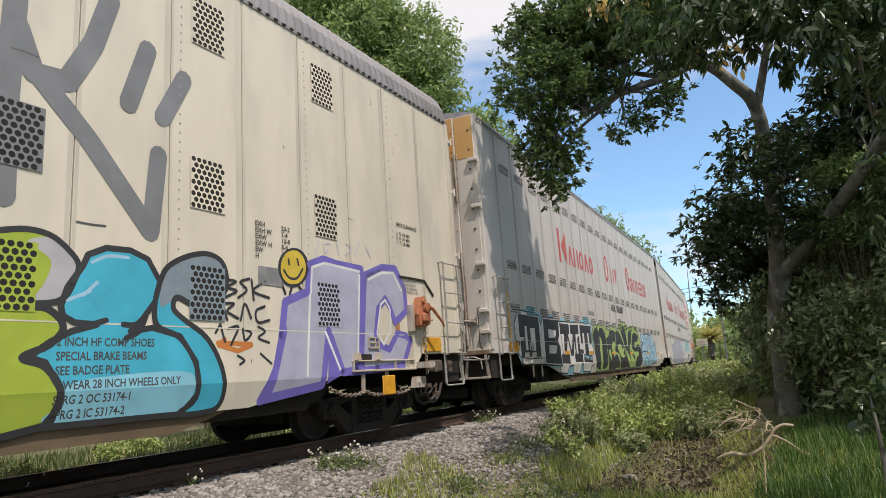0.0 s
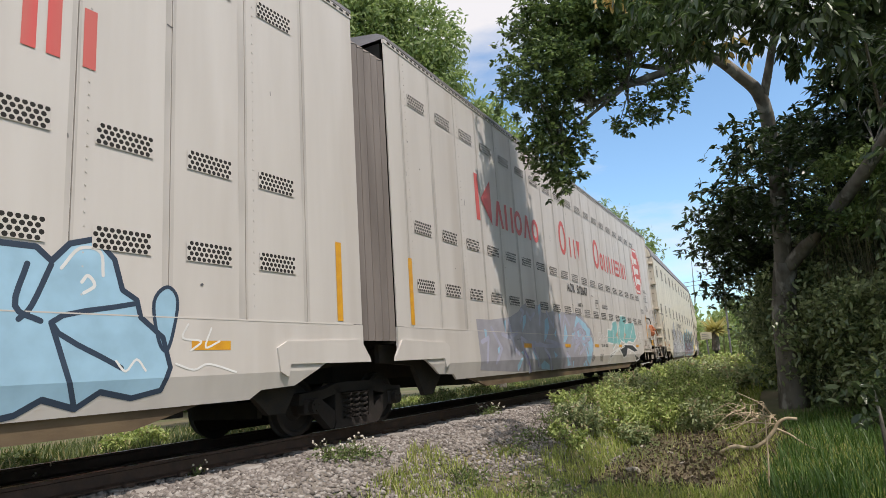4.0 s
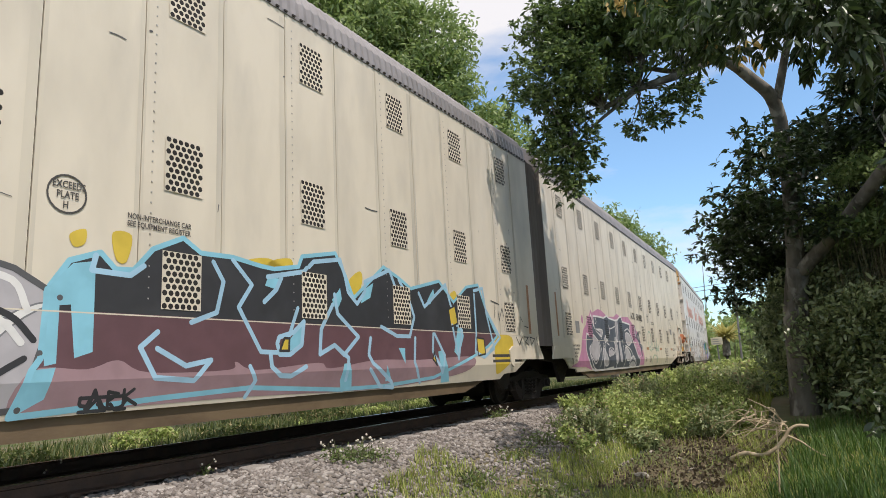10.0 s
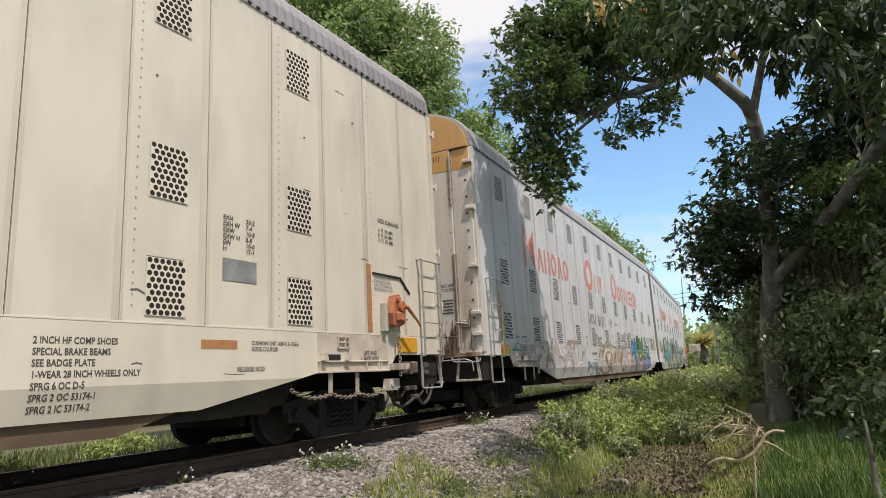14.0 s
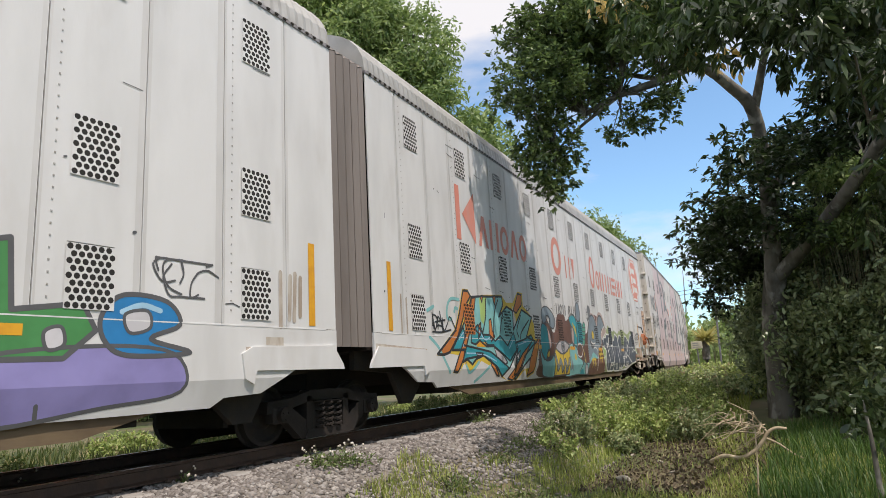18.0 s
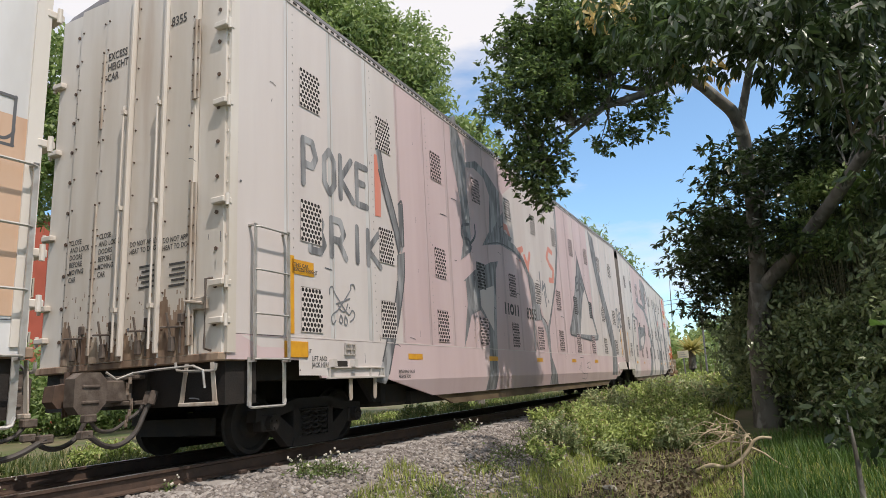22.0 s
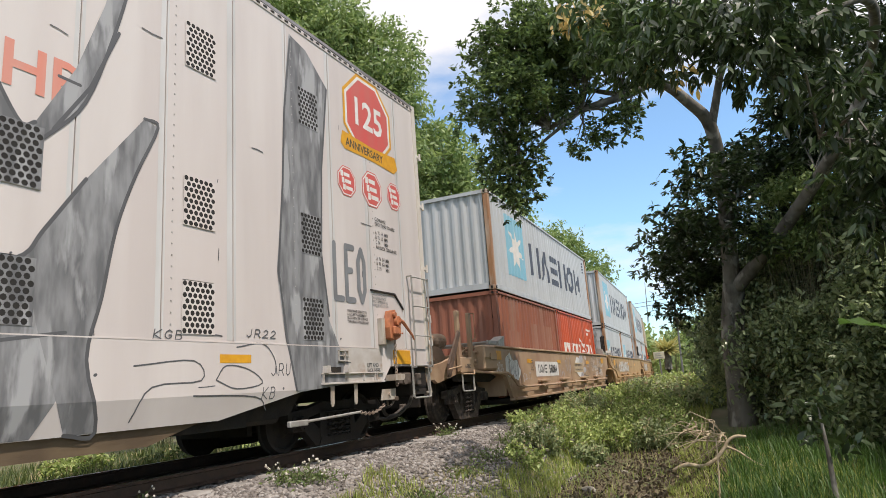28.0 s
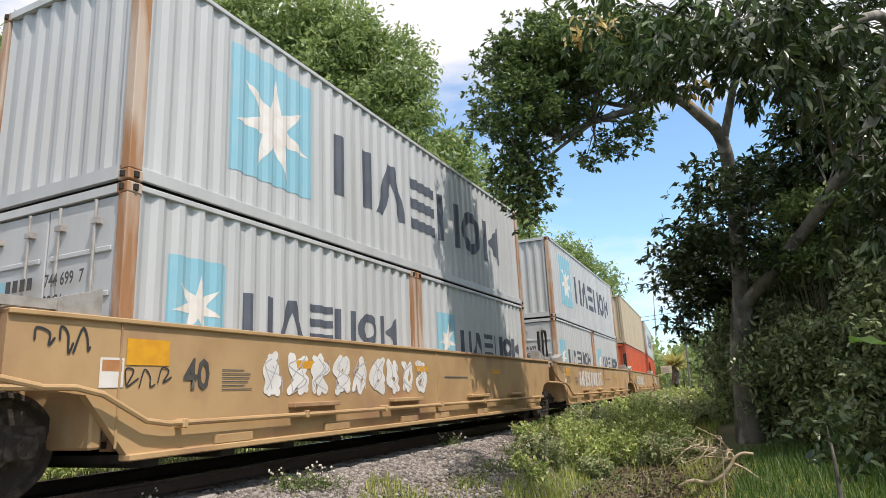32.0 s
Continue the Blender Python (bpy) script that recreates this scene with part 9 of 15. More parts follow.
    scrawl(car, [[(19.67, 1.96), (20, 1.91)], [(19.84, 1.94), (19.79, 1.66)], [(19.95, 1.77), (19.97, 1.6), (20.13, 1.85), (20.18, 1.68)], [(20.69, 1.31), (20.82, 1.17), (20.99, 1.32), (20.82, 1.13)], [(21.07, 1.32), (21.3, 1.32), (21.13, 1.22), (21.28, 1.16)], [(21.38, 1.32), (21.44, 1.17), (21.62, 1.29), (21.38, 1.32)], [(21.71, 1.33), (21.77, 1.14)], [(20.96, 1.72), (21.06, 1.62)], [(21.14, 1.54), (21.33, 1.51)]], 0.02, C["black"], 2, False)
    paint(car, "plate_mark", stroke([(11.88 + math.cos(k * math.tau / 20) * 0.16, 2.32 + math.sin(k * math.tau / 20) * 0.16) for k in range(21)], 0.016), B, 2)
    lettering(car, "EXCEEDS\n  PLATE\n     H", 11.755, 2.37, 0.06, B, "stencil", width=0.78)
    lettering(car, "NON-INTERCHANGE CAR\nSEE EQUIPMENT REGISTER", 12.42, 2.22, 0.05, B, "stencil", width=0.8)
    swirls(car, 12.1, 12.5, 0.55, 0.66, 5, 0.03, C["black"], 3.4, 25, tight=0.2)
    lift_text(car, 21.3)
    lines_of_bars(car, 19.6, 21.3, 0.98, 2, 0.05, B, seed=9)
    stickers(car, (3.0, 9.95), M["tan_sticker"])
    car = U[3]
    lift_text(car, 0.42)
    for i, t in enumerate(("2 INCH HF COMP SHOES", "SPECIAL BRAKE BEAMS", "SEE BADGE PLATE", "SPRG 6 OC D-5", "SPRG 2 IC D-5")):
        lettering(car, t, 1.84, 1.16 - i * 0.09, 0.05, B, "stencil", width=0.8)
    paint(car, "notice_panel", [rect(2.25, 2.6, 1.5, 1.8)], M["gray_letter"], 2)
    patch(car, [(1.74, 0.69), (2.17, 0.76), (2.35, 0.89), (2.57, 1.06), (2.69, 1.31), (2.92, 1.59), (3.22, 1.74), (3.35, 1.87), (3.68, 2.05), (3.81, 2.18), (3.95, 2.09), (4.62, 2.24), (5.04, 2.21), (5.67, 2.07), (6.51, 2.11), (6.94, 2.23), (7.39, 2.15), (8.6, 2.2), (9.2, 1.99), (10.03, 1.69), (10.7, 0.97), (10.76, 0.59), (4.97, 0.535), (3.78, 0.54), (3, 0.64), (1.75, 0.66)], C["magenta"], 0.6)
    bubble(car, [(2.99, 1.87), (2.98, 1.81), (2.94, 1.76), (2.88, 1.76), (2.83, 1.79), (2.81, 1.85), (2.83, 1.91), (2.87, 1.96), (2.93, 1.97), (2.97, 1.94)], C["magenta"], None, 0, 0.6)
    bubble(car, [(3.05, 1.1), (3.12, 1.37), (3.22, 1.51), (3.63, 1.44), (3.7, 1.64), (3.54, 1.77), (3.82, 2.05), (3.9, 1.86), (4.05, 1.67), (4.01, 2.01), (4.62, 2.02), (5.19, 2.01), (5.59, 2.09), (5.8, 2.03), (6.61, 2), (6.93, 2.03), (7.27, 2.13), (7.51, 2.16), (7.63, 2), (8.72, 1.96), (8.62, 1.69), (9.13, 1.34), (9.58, 0.97), (10.03, 0.73), (9.92, 0.54), (9, 0.54), (7.51, 0.535), (6.44, 0.535), (5.72, 0.535), (4.7, 0.535), (3.94, 0.535), (3.67, 0.58), (3.36, 0.73), (3.14, 0.91)], C["slate"], C["white"], 0.05, 1, sharp=True)
    bubble(car, [(3.37, 1.12), (3.61, 1.23), (3.78, 1.32), (3.78, 1.47), (3.91, 1.48), (4.25, 1.37), (4.41, 1.21), (4.44, 1.03), (4.2, 0.85), (3.95, 0.71), (3.67, 0.82), (3.45, 0.94)], C["silver"], C["white"], 0.03, 1.7)
    bubble(car, [(4.19, 1.64), (4.9, 1.65), (4.79, 1.47), (4.53, 1.5)], C["silver"], C["white"], 0.03, 1.7)
    bubble(car, [(4.9, 1.13), (5.18, 0.98), (5.42, 0.7), (5.08, 0.64), (4.83, 0.84)], C["silver"], C["white"], 0.03, 1.7)
    bubble(car, [(5.57, 1.13), (6, 1.14), (6.15, 1.03), (5.9, 0.92), (5.57, 0.9), (5.43, 0.98)], C["silver"], C["white"], 0.03, 1.7)
    bubble(car, [(6.38, 1.47), (6.58, 1.33), (6.65, 0.8), (6.38, 0.72), (6.27, 1.09)], C["silver"], C["white"], 0.03, 1.7)
    bubble(car, [(6.88, 1.22), (7.05, 1.35), (7.2, 0.79), (6.97, 0.79)], C["silver"], C["white"], 0.03, 1.7)
    bubble(car, [(6.6, 1.94), (6.92, 1.97), (6.79, 1.4), (6.58, 1.42)], C["silver"], C["white"], 0.03, 1.7)
    bubble(car, [(7.99, 1.65), (8.54, 1.61), (8.82, 1.41), (8.29, 1.25), (7.9, 1.38)], C["silver"], C["white"], 0.03, 1.7)
    bubble(car, [(8.28, 0.73), (8.85, 0.91), (9.33, 0.6), (8.4, 0.57)], C["silver"], C["white"], 0.03, 1.7)
    bubble(car, [(5.24, 0.55), (6.05, 0.59), (5.86, 0.535), (5.33, 0.535)], C["silver"], C["white"], 0.03, 1.7)
    bubble(car, [(5.58, 1.62), (5.18, 1.31), (5.07, 1.41), (5.34, 1.55)], C["silver"], C["white"], 0.03, 1.7)
    bubble(car, [(7.69, 1.17), (8.21, 1.08), (8.47, 0.83), (7.8, 0.78)], C["silver"], C["white"], 0.03, 1.7)
    scrawl(car, [[(4.19, 1.66), (4.5, 1.62), (4.73, 1.41)], [(4.44, 1.31), (4.64, 1.03), (4.49, 0.62)], [(4.97, 1.28), (4.76, 0.93), (5.03, 0.54)], [(5.67, 1.85), (5.84, 1.72), (6.5, 1.81)], [(5.58, 1.59), (5.18, 1.28), (4.97, 0.83)], [(6.19, 1.35), (6.47, 1.09), (6.42, 0.58)], [(7.5, 1.96), (7.4, 1.43), (7.55, 0.78), (7.39, 0.54)], [(7.8, 1.71), (8.41, 1.79), (8.9, 1.49), (9.74, 0.81)], [(7.76, 1.24), (8.49, 1.11), (9.11, 0.68)], [(3.37, 1.12), (3.43, 0.9), (3.75, 0.65), (4.09, 0.55)], [(4.24, 1.97), (4.31, 1.86), (4.19, 1.8)], [(5.84, 1.72), (5.66, 1.52), (5.34, 1.34)], [(4.9, 1.27), (5, 1.18)], [(5.19, 1.49), (5.34, 1.29), (5.57, 1.24)]], 0.035, C["white"], 2.4, True)
    scrawl(car, [[(3.47, 0.98), (3.83, 0.77), (4.26, 0.85)], [(3.9, 0.69), (4.26, 0.8), (4.41, 0.98)], [(3.78, 1.45), (3.76, 1.3), (3.56, 1.21)], [(4.25, 1.62), (4.63, 1.55)], [(5.35, 0.72), (5.57, 0.87), (6.04, 0.92)], [(5.57, 1.08), (5.82, 1.14), (6.09, 1.06)], [(8.36, 0.7), (8.85, 0.76), (9.28, 0.64)], [(8.24, 0.63), (8.76, 0.83)], [(6.6, 1.82), (6.74, 1.46)]], 0.04, C["slate"], 2.8, True)
    bubble(car, [(9.64, 1.49), (9.73, 1.65), (9.99, 1.74), (10.19, 1.6), (10.23, 1.44), (10.44, 1.31), (10.62, 1.2), (10.44, 1.06), (10.48, 0.84), (10.31, 0.95), (10.23, 1.17), (9.99, 1.32), (9.84, 1.44)], C["slate"], None, 0, 1.4)
    bubble(car, [(9.24, 1.88), (9.37, 1.96), (9.58, 1.92), (9.63, 1.77), (9.55, 1.53), (9.44, 1.55), (9.31, 1.64)], C["silver"], C["slate"], 0.04, 1.3)
    scrawl(car, [[(9.9, 1.62), (9.9, 1.47)], [(9.96, 1.62), (9.96, 1.53), (10.07, 1.54)], [(10.04, 1.62), (10.04, 1.47)], [(9.84, 1.37), (10.03, 1.35)], [(10.15, 1.38), (10.23, 1.33), (10.32, 1.36), (10.36, 1.28)]], 0.025, C["white"], 2.4, False)
    scrawl(car, [[(9.11, 1.34), (9.55, 1.38)], [(9.34, 1.36), (9.38, 1.15)], [(9.48, 1.28), (9.51, 1.15), (9.58, 1.26), (9.65, 1.16), (9.69, 1.28)], [(9.88, 1.29), (9.73, 1.23), (9.88, 1.16), (9.73, 1.06)], [(9.99, 1.22), (10.03, 1.03), (10.23, 1.19)], [(9.84, 0.93), (10.03, 0.88), (10.23, 0.93)], [(10.23, 1.28), (10.48, 1.2), (10.62, 1.26), (10.52, 1.12)]], 0.02, C["white"], 2.6, True)
    scrawl(car, [[(12.05, 1.1), (11.84, 1.39), (11.91, 1.72), (12.22, 1.82), (12.46, 1.65), (12.37, 1.34), (12, 1.17), (12.29, 1.07)], [(12.57, 1.42), (12.42, 1.14), (12.69, 1.18), (12.63, 1.38)], [(13, 1.68), (13.04, 1.29), (12.82, 1.15)], [(13.22, 1.77), (13.12, 1.4), (13.31, 1.08), (13.64, 1.38), (13.53, 1.08)], [(13.83, 1.61), (13.56, 1.38), (13.77, 1.08), (14.04, 1.35)], [(12.41, 0.55), (12.41, 0.78), (12.87, 0.93), (13.36, 0.86), (13.56, 0.63), (13.59, 0.86)]], 0.032, C["mint"], 1.6, True)
    lettering(car, "AOK", 9.05, 2.16, 0.23, B, "car_mark", off=0.007, width=1.04)
    lettering(car, "501882", 10.0, 2.16, 0.23, B, "car_number", width=1.08, off=0.007)
    lettering(car, "UNIT A", 10.02, 1.68, 0.10, B, "stencil")
    paint(car, "plate_mark", stroke([(12.17 + math.cos(k * math.tau / 20) * 0.16, 2.32 + math.sin(k * math.tau / 20) * 0.16) for k in range(21)], 0.016), B, 2)
    lettering(car, "EXCEEDS\n  PLATE\n     H", 12.045, 2.37, 0.06, B, "stencil", width=0.78)
    lettering(car, "NON-INTERCHANGE CAR\nSEE EQUIPMENT REGISTER", 12.8, 2.18, 0.05, B, "stencil", width=0.8)
    stickers(car, (11.36, 14.24, 17.1), M["tan_sticker"], 1.17)
    spring_text(car, 15.5, 1.15, B, 0.055, 0.09)
    lettering(car, "RESTRICTED\nLOADING ONLY\nSEE EQUIPMENT\nREGISTER", 10.98, 0.82, 0.035, B, "small_print", width=0.85)
    lettering(car, PATENTS, 11.83, 0.84, 0.032, B, "small_print", width=0.85)
    lettering(car, "LD LMT  111100", 12.6, 1.16, 0.08, B, "stencil")
    lettering(car, "EXH\nEXH W\nEXW\nEXW H\nEW\nH", 17.36, 2.5, 0.05, B, "stencil", line=0.95)
    lettering(car, "20-2\n7-4\n10-8\n8-0\n10-0\n17-1", 17.68, 2.5, 0.05, B, "stencil", line=0.95)
    paint(car, "notice_panel", [rect(17.36, 17.84, 1.84, 2.08)], M["gray_letter"], 2)
    lettering(car, "CUSHION UNIT ASF-K E-15G-6\nE67DE COUPLER", 17.77, 1.17, 0.045, B, "stencil", width=0.85)
    lettering(car, "RELEASE ROD", 17.57, 0.89, 0.05, B, "stencil", width=0.9)
    lettering(car, "DECK CLEARANCE", 20.24, 3.0, 0.06, B, "stencil", width=0.75)
    lettering(car, "A  73  1/8  MIN\nB  71  3/4  MIN\nC  72  1/8  MIN", 20.24, 2.86, 0.055, B, "stencil", width=0.75)
    brake_end(car, 21.90)
    lift_text(car, 19.8)


def paint_fourth():
    R, B, Gy = M["pale_red"], M["black_letter"], M["gray_letter"]
    car = U[4]
    brand_row(car, [((3.7, 4.5, 4.7, 7.5), 5), ((9.39, 10.35, 10.45, 11.7), 3), ((13.2, 14.0, 14.15, 18.15), 7)], 3.15, 3.76, R)
    word_bars(car, 9.34, 10.32, 2.08, 2.42, 3, Gy)
    end_text(car, "8111", 0.95 - 0.109, -0.66, 4.98, 0.11)
    lettering(car, "8111", 10.56, 2.08, 0.33, Gy, "car_number")
    lettering(car, "UNIT B", 10.42, 1.63, 0.09, B, "stencil")
    lettering(car, "* LD LMT 105900", 9.3, 1.14, 0.08, B, "stencil", width=0.8)
    flames(car, [(3.5, 0.56), (3.6, 1.4), (5.0, 1.6), (6.5, 1.45), (8.0, 1.6), (8.7, 1.4), (8.8, 0.9), (8.7, 0.56)], 44, 0.8, 0.14, [C["gray"], C["dust"], C["white"], C["sepia"], C["pale"]], 1.2, 34, 0.012)
    patch(car, [(10.02, 0.99), (11, 0.99), (15.7, 0.99), (15.75, 0.535), (14.18, 0.535), (12.93, 0.535), (12.14, 0.535), (11.45, 0.535), (10.53, 0.535), (10.14, 0.535), (10.03, 0.69), (10, 0.86)], C["dust"], 0.6)
    patch(car, [(10.12, 1.76), (10.18, 1.79), (10.29, 1.75), (10.43, 1.62), (10.74, 1.53), (11.02, 1.46), (11.15, 1.46), (11.33, 1.57), (11.52, 1.64), (11.82, 1.66), (12.03, 1.58), (12.38, 1.5), (12.95, 1.42), (13.68, 1.38), (14, 1.34), (13.95, 1.04), (13.29, 0.95), (13.53, 0.69), (12.78, 0.66), (12.04, 0.84), (11.35, 0.86), (10.85, 0.77), (10.53, 0.72), (10.64, 1.04), (10.43, 1.04), (10.26, 1.01), (10.13, 1.07), (10.31, 1.22), (10.41, 1.42), (10.42, 1.58), (10.26, 1.54), (10.16, 1.62)], C["tan"], 1)
    patch(car, [(10.11, 1.07), (10.25, 1.16), (10.41, 1.31), (10.63, 1.35), (10.42, 1.2), (10.29, 1.11), (10.13, 1.06)], C["taupe"], 1.5)
    patch(car, [(10.83, 1.27), (10.94, 1.43), (11.12, 1.46), (11.16, 1.34), (10.95, 1.2), (10.81, 1.18)], C["taupe"], 1.5)
    patch(car, [(11.04, 1.07), (11.2, 1.18), (11.52, 1.3), (11.34, 1.11), (11.43, 0.93), (11.45, 0.77), (11.26, 0.83), (11.08, 0.95)], C["taupe"], 1.5)
    patch(car, [(11.48, 0.73), (11.63, 0.85), (11.83, 0.92), (11.98, 0.88), (11.74, 0.74), (11.56, 0.68)], C["taupe"], 1.5)
    patch(car, [(10.04, 0.69), (10.19, 0.74), (10.46, 0.72), (10.73, 0.62), (11.01, 0.57), (11.39, 0.6), (11.75, 0.69), (11.99, 0.86), (12, 0.75), (11.77, 0.61), (11.41, 0.535), (11.07, 0.535), (10.75, 0.54), (10.52, 0.61), (10.37, 0.64)], C["taupe"], 1.5)
    patch(car, [(10.07, 0.63), (10.38, 0.58), (10.38, 0.535), (10.22, 0.535), (10.1, 0.535)], C["taupe"], 1.5)
    patch(car, [(10.54, 0.535), (10.76, 0.535), (11.04, 0.535), (10.86, 0.535), (10.59, 0.535)], C["taupe"], 1.5)
    patch(car, [(11.85, 0.69), (12, 0.75), (12.34, 0.535), (12.34, 0.535), (12.06, 0.535)], C["taupe"], 1.5)
    patch(car, [(12.43, 1.01), (12.62, 1.23), (12.88, 1.25), (12.62, 0.98)], C["taupe"], 1.5)
    patch(car, [(12.04, 0.98), (11.98, 1.2), (12.06, 1.36), (12.16, 0.98)], C["taupe"], 1.5)
    patch(car, [(13.37, 0.95), (13.55, 1.09), (13.77, 1.29), (13.95, 1.14), (13.74, 0.97), (13.54, 0.72)], C["taupe"], 1.5)
    patch(car, [(13.67, 0.61), (14.01, 0.68), (14.43, 0.535), (14.36, 0.535), (14.01, 0.54)], C["taupe"], 1.5)
    patch(car, [(12.8, 0.57), (12.93, 0.535), (12.95, 0.535), (12.82, 0.535)], C["taupe"], 1.5)
    patch(car, [(10.79, 0.76), (10.79, 1.07), (10.86, 1.28), (10.92, 1.23), (10.84, 0.99)], C["taupe"], 1.5)
    scrawl(car, [[(10.12, 1.65), (10.13, 1.75), (10.18, 1.79), (10.29, 1.75), (10.43, 1.62), (10.74, 1.53), (11.02, 1.45), (11.33, 1.56), (11.52, 1.64)], [(11.52, 1.64), (11.82, 1.66), (12.03, 1.57), (12.38, 1.48), (12.95, 1.4), (13.76, 1.38)], [(10.12, 1.65), (10.27, 1.51), (10.4, 1.58)], [(10.11, 1.07), (10.32, 1.21), (10.41, 1.39), (10.42, 1.55)], [(10.51, 0.71), (10.64, 1.1), (10.71, 1.25), (10.86, 1.31)], [(11.04, 1.02), (11.3, 0.82), (11.51, 0.71)], [(11.34, 1.11), (11.39, 0.88), (11.55, 0.71)], [(11.98, 1.37), (12.04, 1.08), (12.09, 0.98)], [(12.06, 0.86), (12.28, 0.72), (12.59, 0.65)], [(12.32, 0.94), (12.62, 0.89), (12.85, 0.76), (12.8, 0.57), (12.93, 0.54)]], 0.024, C["umber"], 2.2, True)
    scrawl(car, [[(12.68, 0.54), (13.24, 0.54), (13.65, 0.54), (14.01, 0.7), (14.69, 0.54), (15.17, 0.54), (15.53, 0.74)], [(13.37, 1.32), (13.52, 1.13), (13.32, 0.95), (13.57, 0.69)], [(14.33, 0.84), (14.65, 0.63), (14.86, 0.57)], [(13.93, 1.58), (13.98, 1.66), (14.85, 1.66), (14.94, 1.53), (14.89, 0.62)], [(10.04, 0.69), (10.18, 0.75), (10.45, 0.73), (10.73, 0.63), (11.01, 0.58), (11.39, 0.61), (11.75, 0.71), (11.99, 0.87)], [(10.09, 0.61), (10.36, 0.68), (10.74, 0.57), (11.08, 0.54)]], 0.024, C["umber"], 2.2, True)
    scrawl(car, [[(9.45, 1), (11.08, 0.98), (15.76, 0.99)], [(9.47, 1.47), (10.07, 1.44), (11.02, 1.44), (12.38, 1.46), (15.68, 1.45)]], 0.014, C["umber"], 2.4, False)
    scrawl(car, [[(11.08, 0.54), (11.11, 0.54)], [(11.18, 0.54), (11.21, 0.54)], [(11.28, 0.54), (11.32, 0.54)], [(11.42, 0.54), (11.45, 0.54)], [(11.55, 0.54), (11.59, 0.54)], [(11.69, 0.56), (11.72, 0.54)], [(10.66, 0.54), (10.69, 0.54)], [(10.78, 0.54), (10.8, 0.54)], [(12.13, 0.54), (12.16, 0.54)], [(12.24, 0.54), (12.27, 0.54)], [(13.01, 0.97), (13.03, 0.89)], [(13.11, 0.97), (13.13, 0.86)], [(13.25, 0.97), (13.27, 0.89)], [(11.62, 1.4), (11.63, 1.31)], [(11.72, 1.39), (11.73, 1.29)]], 0.016, C["taupe"], 1.8, False)
    patch(car, [(13.71, 0.64), (13.8, 0.73), (14.02, 0.69), (14.37, 0.535), (14.31, 0.535), (13.98, 0.59), (13.83, 0.59)], C["taupe"], 1.6)
    patch(car, [(13.44, 0.535), (13.59, 0.57), (13.74, 0.61), (13.68, 0.535), (13.51, 0.535)], C["taupe"], 1.6)
    scrawl(car, [[(13.89, 1.54), (13.94, 1.41), (13.9, 1.24), (13.96, 1.06)], [(13.95, 1.52), (14, 1.41), (13.96, 1.24), (14.02, 1.13)], [(14.01, 1.51), (14.06, 1.41), (14.02, 1.24), (14.08, 1.08)], [(14.08, 1.49), (14.12, 1.42), (14.08, 1.24), (14.14, 1.15)], [(14.14, 1.47), (14.18, 1.42), (14.14, 1.25), (14.21, 1.1)], [(14.2, 1.55), (14.25, 1.42), (14.2, 1.25), (14.27, 1.17)], [(14.27, 1.53), (14.31, 1.43), (14.27, 1.25), (14.33, 1.12)], [(14.33, 1.51), (14.38, 1.43), (14.33, 1.25), (14.4, 1.06)], [(14.4, 1.5), (14.45, 1.44), (14.4, 1.25), (14.47, 1.14)], [(14.47, 1.58), (14.52, 1.44), (14.47, 1.26), (14.54, 1.08)], [(14.54, 1.56), (14.59, 1.44), (14.54, 1.26), (14.61, 1.16)]], 0.035, C["silver"], 1.7, True)
    scrawl(car, [[(14.61, 1.54), (14.66, 1.45), (14.61, 1.26), (14.68, 1.1)]], 0.035, C["silver"], 1.7, True)
    scrawl(car, [[(13.82, 1.63), (13.88, 1.72), (14.08, 1.68), (14.5, 1.68), (14.81, 1.68), (14.88, 1.58), (14.88, 0.72)], [(13.91, 1.51), (14.15, 1.58), (14.29, 1.49), (14.09, 1.4)], [(14.34, 1.12), (14.45, 1.06), (14.59, 1.09), (14.71, 0.99)], [(14.63, 1.57), (14.77, 1.61), (14.79, 1.53), (14.66, 1.52), (14.63, 1.57)], [(14.32, 0.87), (14.63, 0.7), (14.96, 0.6), (15.29, 0.67), (15.41, 0.75)], [(14.09, 0.88), (14.38, 0.68), (14.74, 0.54), (14.93, 0.54)], [(15.18, 0.54), (15.32, 0.54), (15.39, 0.74)]], 0.026, C["umber"], 2.2, True)
    scrawl(car, [[(12.4, 1.83), (12.49, 1.78), (12.4, 1.71)], [(12.62, 1.82), (12.76, 1.84), (12.69, 1.74)], [(12.62, 1.64), (12.75, 1.54), (12.85, 1.63)], [(12.94, 1.67), (13.03, 1.52)], [(13.09, 1.64), (13.24, 1.59), (13.13, 1.5)], [(14.2, 1.88), (14.25, 1.72)], [(14.33, 1.89), (14.52, 1.91), (14.38, 1.73), (14.57, 1.74)], [(14.65, 1.92), (14.64, 1.74)], [(14.86, 1.97), (15.06, 1.91), (14.84, 1.76)], [(8.75, 1.66), (8.94, 1.68), (8.98, 1.58), (8.89, 1.47), (8.76, 1.46)], [(8.77, 1.37), (8.97, 1.33), (8.98, 1.19)]], 0.022, C["gray"], 1.6, True)
    patch(car, [(9.46, 0.93), (9.96, 0.9), (10.07, 0.535), (9.82, 0.535), (9.73, 0.68), (9.52, 0.71)], C["bluegray"], 1.5)
    patch(car, [(8.68, 0.96), (8.99, 0.94), (9.26, 0.79), (9.26, 0.71), (9.01, 0.78), (8.74, 0.55)], C["bluegray"], 1.5)
    patch(car, [(9.24, 0.91), (9.39, 0.91), (9.44, 0.535), (9.37, 0.535)], C["bluegray"], 1.5)
